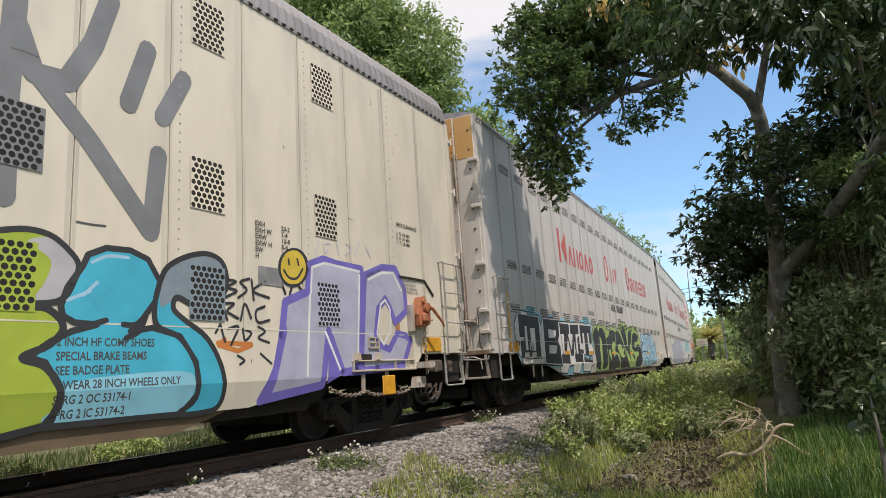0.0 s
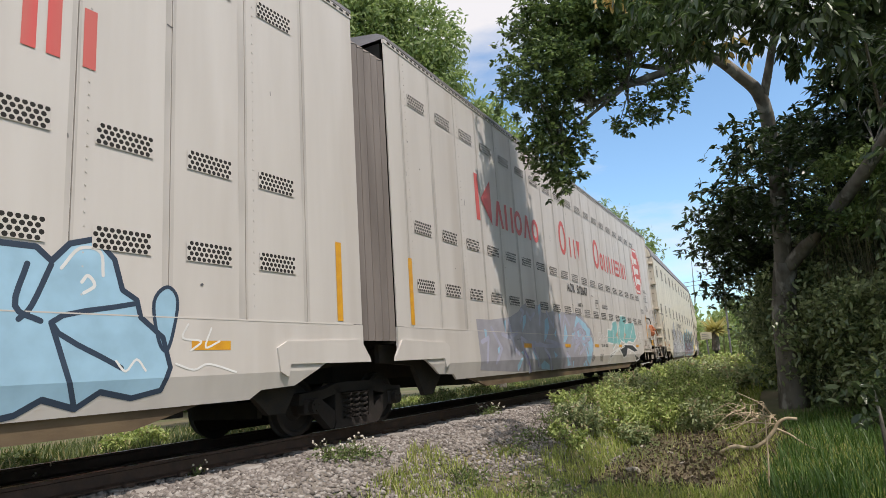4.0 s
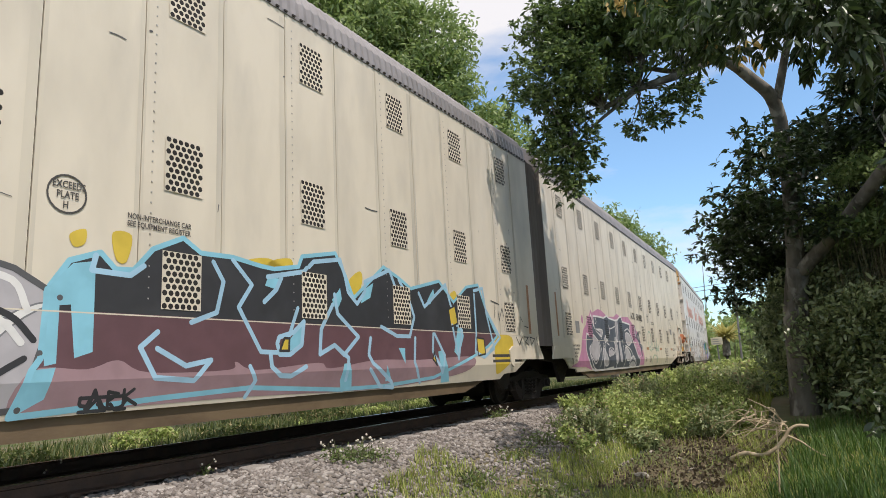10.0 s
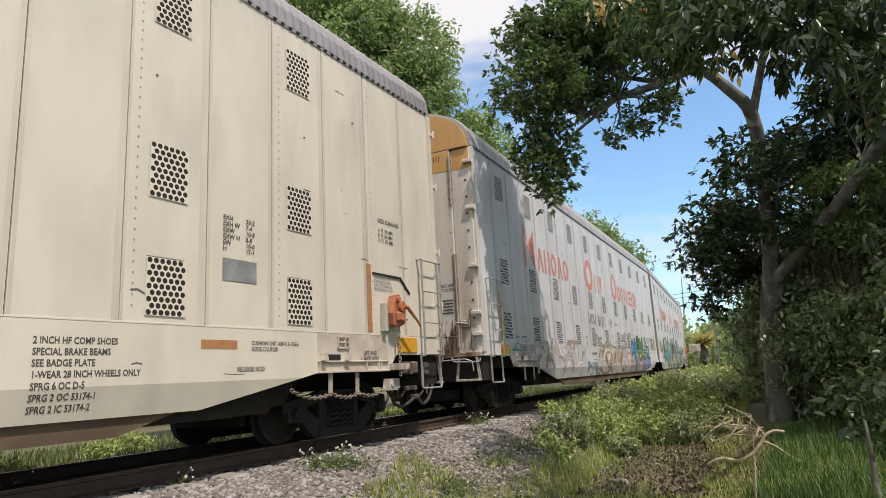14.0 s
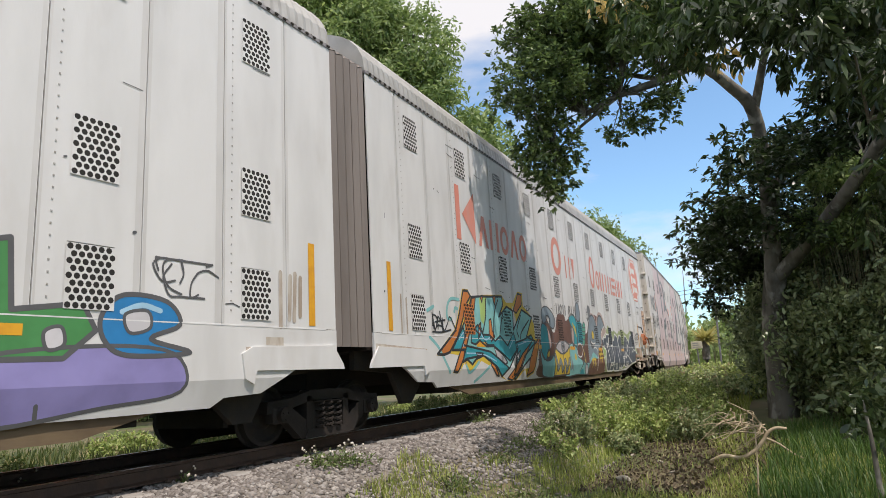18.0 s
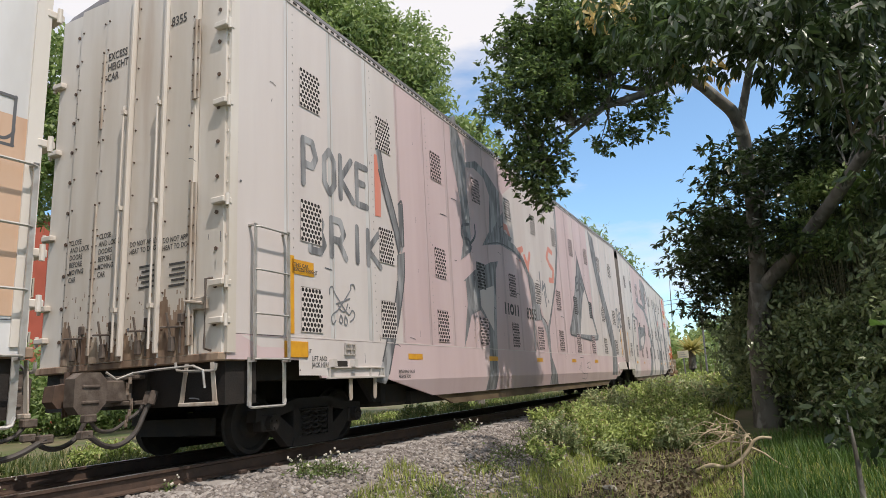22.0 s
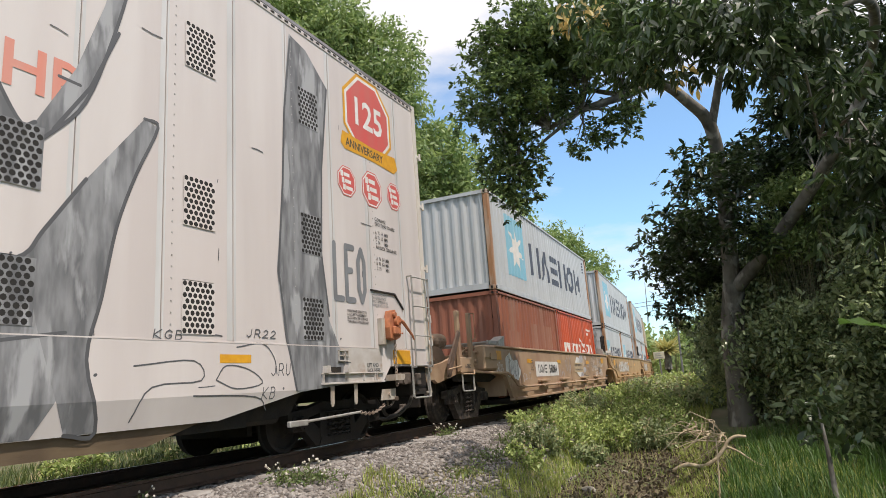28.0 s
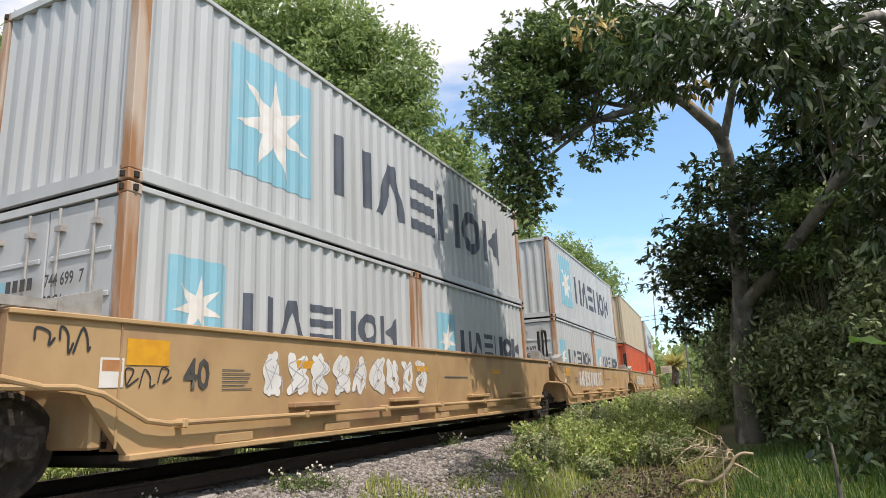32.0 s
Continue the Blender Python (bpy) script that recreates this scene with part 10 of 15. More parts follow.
    patch(car, [(9.06, 0.535), (9.18, 0.61), (9.31, 0.535), (9.26, 0.535)], C["bluegray"], 1.5)
    patch(car, [(10.11, 0.54), (10.29, 0.57), (10.37, 0.535), (10.19, 0.535)], C["bluegray"], 1.5)
    bubble(car, [(15.48, 1.93), (15.58, 2), (15.85, 2.02), (15.98, 1.9), (15.97, 1.69), (15.8, 1.54), (15.79, 1.14), (16.15, 1.24), (16.37, 1.22), (16.43, 1.1), (16.51, 0.535), (15.92, 0.535), (15.39, 0.535), (15.51, 0.7), (15.5, 1.31)], C["blush"], C["charcoal"], 0.045, 0.8, sharp=True)
    bubble(car, [(16.9, 1.32), (17.31, 1.24), (17.47, 0.95), (18.22, 1.05), (18.32, 0.54), (17.65, 0.535), (16.96, 0.535)], C["blush"], C["charcoal"], 0.035, 0.8, sharp=True)
    patch(car, [(15.73, 0.535), (15.74, 0.97), (15.82, 1.01), (15.9, 0.96), (15.91, 0.66), (15.86, 0.535)], C["charcoal"], 1.6)
    patch(car, [(15.78, 0.535), (15.79, 0.92), (15.85, 0.9), (15.86, 0.535), (15.83, 0.535)], C["pale"], 2)
    bubble(car, [(15.77, 1.15), (15.83, 1.47), (15.94, 1.69), (16.15, 1.75), (16.33, 1.67), (16.43, 1.48), (16.4, 1.2), (16.15, 1.25), (15.89, 1.19)], C["blue"], C["charcoal"], 0.045, 1.2)
    bubble(car, [(16.43, 1.61), (16.66, 1.84), (16.83, 1.81), (16.88, 1.31), (16.83, 0.86), (16.87, 0.535), (16.41, 0.535), (16.43, 0.96), (16.45, 1.39)], C["blue"], C["charcoal"], 0.045, 1.4, sharp=True)
    bubble(car, [(16.61, 1.75), (16.59, 1.7), (16.54, 1.66), (16.48, 1.64), (16.41, 1.65), (16.37, 1.68), (16.35, 1.73), (16.37, 1.78), (16.41, 1.82), (16.48, 1.84), (16.54, 1.83), (16.59, 1.8)], C["sky"], C["charcoal"], 0.04, 1.8)
    bubble(car, [(16.85, 1.66), (16.98, 1.75), (17.49, 1.82), (17.92, 1.89), (18.1, 1.69), (18.18, 1.4), (18.22, 1.08), (17.72, 0.94), (17.43, 0.95), (17.31, 1.27), (17.09, 1.32), (16.87, 1.31)], C["green"], C["charcoal"], 0.045, 1.2, sharp=True)
    bubble(car, [(18.2, 1.85), (18.54, 1.94), (18.58, 1.39), (19.13, 1.47), (19.25, 1.25), (18.99, 1.02), (18.31, 1.01), (18.23, 1.41)], C["green"], C["charcoal"], 0.045, 1.4, sharp=True)
    bubble(car, [(18.26, 0.98), (19.22, 1.12), (20.02, 1.06), (20.12, 0.71), (19.37, 0.61), (18.34, 0.535)], C["lavender"], C["charcoal"], 0.035, 0.9)
    bubble(car, [(19.29, 1.37), (19.49, 1.57), (19.93, 1.54), (20.08, 1.33), (19.77, 1.19), (20.2, 1.07), (19.57, 1.04), (19.34, 1.15)], C["blue"], C["charcoal"], 0.045, 1.4)
    bubble(car, [(17.62, 1.19), (17.77, 1.25), (17.87, 1.17), (17.78, 1.04), (17.64, 1.07)], C["pale"], C["charcoal"], 0.03, 2.4)
    bubble(car, [(19.51, 1.4), (19.73, 1.44), (19.76, 1.29), (19.56, 1.24)], C["pale"], C["charcoal"], 0.03, 2.4)
    bubble(car, [(18.83, 1.23), (18.96, 1.27), (18.99, 1.13), (18.86, 1.09)], C["pale"], C["charcoal"], 0.03, 2.4)
    patch(car, [(17.08, 0.98), (17.12, 1.16), (17.2, 1.2), (17.23, 0.95), (17.26, 0.535), (17.17, 0.535)], C["charcoal"], 1.6)
    scrawl(car, [[(15.89, 1.37), (15.97, 1.5), (16.15, 1.53), (16.3, 1.44)], [(16.76, 1.71), (16.78, 1.15)], [(16.74, 0.81), (16.75, 0.71)], [(19.48, 1.42), (19.67, 1.49), (19.86, 1.45)], [(16.52, 1.79), (16.45, 1.69)]], 0.05, C["ice"], 2.8, True)
    scrawl(car, [[(17.82, 0.56), (17.95, 0.54)], [(17.09, 1.39), (17.48, 1.43), (17.86, 1.46)], [(18.53, 0.54), (18.54, 0.67)], [(18.83, 0.54), (18.82, 0.66)]], 0.035, C["charcoal"], 2.4, False)
    scrawl(car, [[(14.06, 1.91), (14.05, 1.73), (14.11, 1.88), (14.17, 1.75), (14.19, 1.91)], [(14.23, 1.76), (14.26, 1.91), (14.3, 1.78)], [(14.34, 1.79), (14.34, 1.92), (14.43, 1.78), (14.44, 1.92)], [(14.46, 1.91), (14.55, 1.93)], [(14.5, 1.94), (14.51, 1.71)], [(14.59, 1.84), (14.69, 1.85)], [(14.73, 1.95), (14.75, 1.76)], [(14.96, 2.01), (14.85, 2.01), (14.81, 1.93), (14.96, 1.85), (14.95, 1.76), (14.84, 1.75), (14.77, 1.82)]], 0.035, C["silver"], 1.8, False)
    swirls(car, 2.4, 3.4, 1.2, 1.5, 9, 0.03, C["teal"], 1.4, 36, tight=0.25)
    paint(car, "plate_mark", stroke([(12.49 + math.cos(k * math.tau / 20) * 0.15, 2.24 + math.sin(k * math.tau / 20) * 0.15) for k in range(21)], 0.016), B, 2)
    lettering(car, "EXCEEDS\n  PLATE\n     H", 12.375, 2.28, 0.055, B, "stencil", width=0.78)
    lettering(car, "NON-INTERCHANGE CAR\nSEE EQUIPMENT REGISTER", 13.1, 2.25, 0.036, M["gray_letter"], "small_print", width=0.85)
    stickers(car, (11.42, 14.92, 18.2), M["orange_sticker"], 1.24)
    scrawl(car, [[(x, z), (x + 0.22, z)] for x, z in ((8.4, 3.0), (9.0, 4.2), (10.0, 3.0), (11.8, 4.1), (12.2, 2.3), (14.6, 2.0), (10.4, 2.45), (12.4, 3.1))], 0.012, C["charcoal"], 2)
    lift_text(car, 21.6)
    swirls(car, 19.6, 20.6, 1.6, 1.95, 7, 0.02, C["charcoal"], 1.4, 37, tight=0.25)
    lines_paint(car, "roller_mark", [[(21.42, 1.36), (21.42, 1.98)], [(21.56, 1.45), (21.58, 1.95)], [(21.64, 1.44), (21.66, 1.99)], [(21.74, 1.5), (21.75, 1.95)]], 0.06, M["smear"], 1)
    paint(car, "smear", [[(20.9, 1.00), (21.1, 1.03), (21.4, 0.98), (21.75, 1.06), (22.3, 1.08), (22.3, 1.12), (20.9, 1.13)], rect(21.19, 21.46, 1.15, 1.24)], M["smear"], 1)
    paint(U[5], "smear", [[(0.42, 1.10), (1.0, 1.06), (1.5, 0.92), (1.88, 0.90), (1.88, 1.14), (0.42, 1.2)], rect(1.12, 1.16, 1.36, 1.95), rect(1.28, 1.32, 1.34, 1.9)], M["smear"], 1)
    car = U[5]
    brand_row(car, [((3.25, 4.1, 4.25, 7.1), 5), ((8.95, 9.8, 10.05, 11.15), 3), ((12.85, 13.45, 13.6, 17.66), 7)], 3.17, 3.80, R)
    word_bars(car, 8.95, 9.85, 2.10, 2.38, 3, Gy)
    lettering(car, "8111", 10.05, 2.10, 0.30, Gy, "car_number")
    emblem(car, 20.3, 4.15, 1.85, 1.75, R)
    lift_text(car, 0.5)
    # teal and orange wildstyle
    patch(car, [(2.18, 1.04), (2.42, 1.19), (2.91, 1.48), (3.11, 1.79), (3.32, 2.23), (3.56, 2.24), (3.71, 2.12), (3.94, 2.13), (4.17, 2.19), (5.21, 2.28), (5.45, 2.13), (5.84, 2.16), (6.17, 2.43), (6.47, 2.42), (6.46, 2.14), (6.87, 1.97), (7.2, 1.67), (7.55, 1.56), (7.28, 1.16), (6.91, 0.65), (6.52, 0.56), (6.32, 0.75), (5.88, 0.535), (5.35, 0.535), (5.03, 0.61), (4.65, 0.77), (3.97, 0.94), (3.57, 0.74), (3.32, 0.81), (3.23, 0.91), (2.99, 0.73), (2.77, 0.75), (3.04, 1.04), (2.68, 1.07), (2.43, 1.02)], C["yellow"], 0.6)
    bubble(car, [(2.23, 1.06), (2.43, 1.17), (2.94, 1.46), (3.14, 1.77), (3.35, 2.2), (3.54, 2.21), (3.66, 2.12), (3.39, 1.91), (3.28, 1.69), (3.03, 1.37), (2.68, 1.09), (2.46, 1.05)], C["orange"], C["black"], 0.045, 1.2, sharp=True)
    bubble(car, [(3.71, 2.11), (4.08, 2.15), (5.21, 2.24), (5.25, 2.08), (4.98, 1.81), (5.45, 2.05), (5.79, 1.98), (5.76, 1.58), (6.35, 2.04), (6.98, 1.91), (6.53, 1.45), (7.18, 1.35), (6.82, 1.04), (6.21, 0.81), (5.83, 0.55), (5.6, 0.61), (5.95, 1.2), (5.43, 0.82), (5.03, 0.63), (4.7, 0.83), (4.08, 1.04), (3.75, 0.98), (3.56, 0.88), (3.36, 0.97), (3.18, 0.93), (3.28, 1.14), (2.77, 1.13), (3.07, 1.39), (3.33, 1.63)], C["aqua"], C["black"], 0.045, 1.4, sharp=True)
    bubble(car, [(2.76, 1.13), (3.07, 1.39), (3.26, 1.54), (3.32, 1.41), (3.21, 1.22), (3.8, 1.17), (4.44, 1.11), (4.98, 0.93), (5.37, 0.78), (5.02, 0.64), (4.7, 0.83), (4.08, 1.04), (3.31, 0.98), (3.18, 0.93), (3.27, 1.13)], C["teal"], C["black"], 0.04, 1.9, sharp=True)
    bubble(car, [(3.63, 1.47), (3.9, 1.6), (4.13, 1.43), (4.44, 1.43), (4.7, 1.32), (4.98, 1.43), (5.36, 1.24), (5.73, 1.52), (5.95, 1.2), (5.43, 0.93), (5.05, 1.08), (4.63, 1.22), (4.25, 1.21), (3.96, 1.32), (3.75, 1.24), (3.56, 1.27)], C["teal"], C["black"], 0.04, 2.2, sharp=True)
    bubble(car, [(5.82, 1.31), (6.33, 1.38), (6.85, 1.5), (7.06, 1.32), (6.32, 1.03), (5.85, 0.66), (5.68, 0.64), (5.9, 1.03)], C["teal"], C["black"], 0.04, 2.2, sharp=True)
    patch(car, [(4.05, 2.12), (4.42, 2.17), (4.33, 1.82), (4.18, 1.62), (4.06, 1.7)], C["leafgreen"], 1.8)
    bubble(car, [(3.71, 2.09), (3.88, 2.12), (3.8, 1.9), (3.63, 1.62), (3.5, 1.56), (3.62, 1.88)], C["orange"], C["black"], 0.035, 2, sharp=True)
    bubble(car, [(2.8, 0.77), (3.04, 1.05), (3.52, 1.58), (3.51, 1.43), (3.31, 1.14), (3.18, 0.96), (2.96, 0.76)], C["orange"], C["black"], 0.04, 2.4, sharp=True)
    bubble(car, [(5.83, 1.99), (6.17, 2.38), (6.39, 2.37), (6.36, 2.15), (5.99, 1.94)], C["orange"], C["black"], 0.035, 2.6, sharp=True)
    bubble(car, [(5.35, 0.58), (5.76, 0.82), (6.22, 1.09), (6.84, 1.34), (6.54, 1.15), (5.91, 0.65), (5.62, 0.54)], C["orange"], C["black"], 0.035, 2.6, sharp=True)
    bubble(car, [(6.48, 0.6), (6.63, 0.92), (7, 1.27), (7.48, 1.51), (7.29, 1.23), (6.87, 0.69)], C["orange"], C["black"], 0.035, 2.6, sharp=True)
    bubble(car, [(4.39, 0.96), (4.64, 0.83), (4.88, 0.64), (4.74, 0.66), (4.44, 0.84)], C["orange"], C["black"], 0.035, 2.6, sharp=True)
    bubble(car, [(4.46, 1.72), (4.56, 1.75), (4.6, 1.51), (4.7, 1.41), (4.51, 1.31), (4.43, 1.47)], C["orange"], C["black"], 0.035, 2.6, sharp=True)
    bubble(car, [(3.95, 1.6), (4.05, 1.65), (4.01, 1.43), (3.9, 1.35)], C["orange"], C["black"], 0.035, 2.6, sharp=True)
    bubble(car, [(4.1, 2.15), (4.23, 2.18), (4.17, 2.04)], C["orange"], C["black"], 0.035, 2.6, sharp=True)
    bubble(car, [(4.73, 2.21), (4.87, 2.23), (4.83, 2.03), (4.75, 2.1)], C["orange"], C["black"], 0.035, 2.6, sharp=True)
    bubble(car, [(4.63, 1.2), (5.05, 1.06), (5.29, 0.9), (5.13, 0.86), (4.74, 1.01)], C["silver"], C["black"], 0.03, 2.8, sharp=True)
    bubble(car, [(3.75, 1.09), (4.08, 1.08), (3.97, 1.03), (3.81, 1.03)], C["silver"], C["black"], 0.03, 2.8, sharp=True)
    bubble(car, [(5.81, 1.03), (6.08, 1.15), (5.94, 0.95)], C["silver"], C["black"], 0.03, 2.8, sharp=True)
    scrawl(car, [[(4.36, 2.12), (4.3, 1.77), (4.13, 1.48)], [(4.98, 2.15), (4.76, 1.87), (4.63, 1.41)], [(4.07, 1.54), (4.25, 1.26), (4.63, 1.24)], [(6.25, 1.91), (5.96, 1.59), (6.05, 1.43)], [(6.76, 1.83), (6.24, 1.55), (6.14, 1.4)], [(5.13, 1.8), (5.36, 1.72), (5.28, 1.5)], [(5.29, 1.98), (5.13, 1.78), (4.98, 1.48)], [(3.53, 1.44), (3.74, 1.52), (3.96, 1.42)]], 0.04, C["black"], 3, True)
    scrawl(car, [[(3.07, 1.31), (3.27, 1.44), (3.23, 1.2)], [(3.35, 1.08), (4.08, 1.06), (4.7, 0.93)], [(3.9, 1.53), (4.19, 1.34), (4.44, 1.38)], [(5.44, 1.19), (5.69, 1.36)], [(5.95, 1.26), (6.63, 1.36)]], 0.025, C["ice"], 3.2, True)
    scrawl(car, [[(3.15, 2.02), (2.84, 2.01), (2.68, 1.87), (2.66, 1.68), (2.82, 1.66)], [(2.94, 1.79), (2.98, 1.86), (3.07, 1.85)], [(2.17, 1.83), (1.95, 1.75)], [(2.43, 1.02), (2.67, 0.76)], [(1.99, 1.33), (2.25, 1.19), (2.43, 1.02)], [(3.3, 0.87), (3.47, 0.74), (3.86, 0.92)], [(3.71, 0.57), (4, 0.68), (4.38, 0.85)]], 0.06, C["aqua"], 0.8, True)
    scrawl(car, [[(2.11, 1.52), (2.14, 1.69), (2.28, 1.64), (2.2, 1.46), (2.11, 1.55)], [(2.3, 1.47), (2.31, 1.68), (2.47, 1.52), (2.29, 1.53), (2.17, 1.42)], [(2.46, 1.66), (2.51, 1.45), (2.65, 1.57), (2.76, 1.69), (2.98, 1.46)], [(2.1, 1.42), (2.4, 1.42), (2.77, 1.47)], [(2.11, 1.72), (2.2, 1.42)], [(2.38, 1.76), (2.47, 1.43)], [(2.2, 1.58), (2.57, 1.63)]], 0.028, C["black"], 1.4, True)
    scrawl(car, [[(7.48, 1.39), (7.17, 1.23), (7.52, 1.1)], [(7.21, 0.94), (7.45, 0.97), (7.32, 0.79)], [(6.51, 2.09), (6.58, 2.14)], [(6.64, 2.13), (6.75, 2.16), (6.66, 2.04), (6.79, 2.05)], [(6.88, 2.16), (6.82, 2.06), (6.9, 2.11)]], 0.022, C["charcoal"], 2, True)
    # faces and creatures
    K, k = C["charcoal"], 0.035
    bubble(car, [(7.3, 0.56), (7.28, 0.95), (7.5, 1.5), (7.9, 2.0), (8.6, 1.6), (9.0, 2.08), (9.58, 2.11), (9.73, 1.96), (10.25, 2.08), (10.81, 1.89), (11.2, 1.75), (11.8, 1.7), (12.2, 2.1), (13.0, 2.3), (13.7, 2.0), (14.0, 1.4), (13.85, 0.55), (10.0, 0.53)], C["brown"], None, layer=0.5)
    bubble(car, [(7.7, 1.97), (7.8, 2.17), (8.19, 2.23), (8.61, 2.08), (8.77, 1.9), (8.56, 1.71), (8.27, 1.78), (8.32, 1.95), (8.09, 2.01), (8.0, 1.86), (7.8, 1.81)], C["bluegray"], K, k, 1.0)
    bubble(car, [(7.61, 1.73), (7.85, 1.8), (8.06, 1.68), (8.13, 1.16), (7.89, 0.92), (7.61, 1.03), (7.48, 1.26)], C["teal"], K, k, 1.0)
    bubble(car, [(7.87, 1.8), (8.16, 1.83), (8.44, 1.63), (8.54, 1.35), (8.41, 1.07), (8.14, 0.94), (7.84, 0.94), (7.98, 1.15), (8.18, 1.2), (8.31, 1.34), (8.22, 1.61), (8.05, 1.73)], C["brown"], K, k, 1.5)
    bubble(car, [(8.08, 1.73), (8.25, 1.52), (8.32, 1.3), (8.16, 1.2), (8.09, 1.46)], C["blush"], None, layer=1.8)
    bubble(car, [(7.42, 1.26), (7.66, 0.95), (8.52, 1.03), (8.6, 0.56), (7.68, 0.56), (7.5, 0.75), (7.42, 1.03)], C["aqua"], K, k, 1.2)
    bubble(car, [(7.9, 1.05), (8.1, 1.15), (8.05, 1.0)], C["yellow"], None, layer=2.2)
    bubble(car, [(8.46, 1.07), (8.63, 1.22), (8.88, 1.13), (9.58, 1.14), (9.85, 1.28), (9.81, 0.56), (8.48, 0.55)], C["yellow"], K, k, 1.4, sharp=True)
    lines_paint(car, "graffiti", [[(8.55, 1.05), (8.61, 0.95), (8.77, 0.70), (8.95, 0.93), (9.16, 0.66), (9.36, 0.93), (9.54, 0.64), (9.73, 0.95)]], 0.13, K, 2.2, True)
    lines_paint(car, "graffiti", [[(8.55, 1.05), (8.61, 0.95), (8.77, 0.72), (8.95, 0.93), (9.16, 0.68), (9.36, 0.93), (9.54, 0.66), (9.73, 0.95)]], 0.07, C["bluegray"], 2.6, True)
    bubble(car, [(8.65, 1.24), (8.88, 1.37), (9.21, 1.44), (9.58, 1.4), (9.83, 1.3), (9.5, 1.14), (9.15, 1.09), (8.82, 1.15)], C["silver"], K, 0.045, 2.6)
    for rr, col in ((0.15, C["bluegray"]), (0.09, C["silver"]), (0.05, C["black"])):
        bubble(car, [(9.25 + math.cos(j * math.tau / 10) * rr, 1.27 + math.sin(j * math.tau / 10) * rr) for j in range(10)], col, K, 0.02, 3.2 + (0.15 - rr) * 12)
    bubble(car, [(9.28, 1.32), (9.83, 1.32), (10.21, 1.38), (10.57, 1.25), (10.61, 1.03), (10.9, 0.95), (11.4, 0.83), (11.79, 0.84), (11.79, 0.535), (10.61, 0.535), (9.38, 0.56)], C["aqua"], C["charcoal"], 0.03, 1.2)
    bubble(car, [(10.02, 2), (10.15, 2.12), (10.41, 2.17), (10.7, 2.06), (10.72, 1.84), (10.7, 1.49), (10.62, 1.18), (10.57, 1.27), (10.21, 1.38), (10.14, 1.59), (10.21, 1.81)], C["teal"], C["charcoal"], 0.05, 1.3)
    bubble(car, [(10.11, 1.76), (10.29, 1.82), (10.41, 1.69), (10.37, 1.5), (10.29, 1.31), (10.18, 1.34), (10.14, 1.59)], C["blush"], C["charcoal"], 0.04, 1.8)
    scrawl(car, [[(10.33, 1.94), (10.43, 1.8)]], 0.03, C["yellow"], 2.4, False)
    scrawl(car, [[(10.38, 1.92), (10.48, 1.76)]], 0.03, C["yellow"], 2.4, False)
    scrawl(car, [[(10.43, 1.9), (10.52, 1.71)]], 0.03, C["yellow"], 2.4, False)
    scrawl(car, [[(10.47, 1.87), (10.57, 1.66)]], 0.03, C["yellow"], 2.4, False)
    scrawl(car, [[(10.52, 1.85), (10.62, 1.61)]], 0.03, C["yellow"], 2.4, False)
    scrawl(car, [[(10.57, 1.82), (10.66, 1.56)]], 0.03, C["yellow"], 2.4, False)
    bubble(car, [(10.73, 2.29), (10.85, 2.48), (11.08, 2.54), (11.21, 2.3), (11.17, 2.07), (10.97, 2), (10.79, 2.05)], C["bluegray"], C["charcoal"], 0.05, 1.6)
    patch(car, [(10.75, 1.97), (11.2, 2.06), (11.24, 1.44), (11.16, 1.35), (10.75, 1.39)], C["teal"], 1.2)
    bubble(car, [(11.27, 1.7), (11.41, 1.93), (11.59, 2), (11.68, 1.88), (11.58, 1.6), (11.43, 1.36), (11.24, 1.32), (11.25, 1.53)], C["mint"], C["charcoal"], 0.04, 1.5)
    scrawl(car, [[(11.33, 1.84), (11.65, 1.85)], [(11.31, 1.73), (11.62, 1.73)], [(11.29, 1.62), (11.56, 1.62)], [(11.28, 1.51), (11.5, 1.49)]], 0.03, C["charcoal"], 2.2, True)
    bubble(car, [(10.6, 1.18), (10.71, 1.33), (10.91, 1.38), (11.14, 1.32), (11.2, 1.19), (10.96, 1.01), (10.65, 1.05)], C["brown"], C["white"], 0.035, 1.7)
    scrawl(car, [[(10.8, 1.22), (10.92, 1.29), (10.99, 1.21), (10.88, 1.15)], [(10.83, 0.99), (10.93, 1.03), (10.98, 0.95)]], 0.05, C["charcoal"], 2.3, True)
    bubble(car, [(11.2, 1.26), (11.29, 1.22), (11.46, 0.83), (11.35, 0.81)], C["yellow"], C["charcoal"], 0.03, 2.2, sharp=True)
    patch(car, [(11.32, 1.07), (11.42, 1.08), (11.42, 0.95), (11.36, 0.94)], C["charcoal"], 2.6)
    bubble(car, [(11.36, 0.77), (11.56, 0.78), (11.76, 0.535), (11.47, 0.535)], C["pale"], C["charcoal"], 0.035, 2.2)
    scrawl(car, [[(10.86, 0.62), (11.08, 0.8), (11.3, 0.95)], [(11.03, 0.91), (11.15, 0.81), (11.19, 0.93)]], 0.045, C["charcoal"], 2, True)
    patch(car, [(10.8, 0.535), (11.02, 0.68), (11.15, 0.68), (11.3, 0.535)], C["teal"], 1.7)
    patch(car, [(9.89, 0.74), (9.94, 1.06), (10.06, 0.83), (10.19, 0.62), (10.02, 0.7), (9.91, 0.64)], C["bluegray"], 1.8)
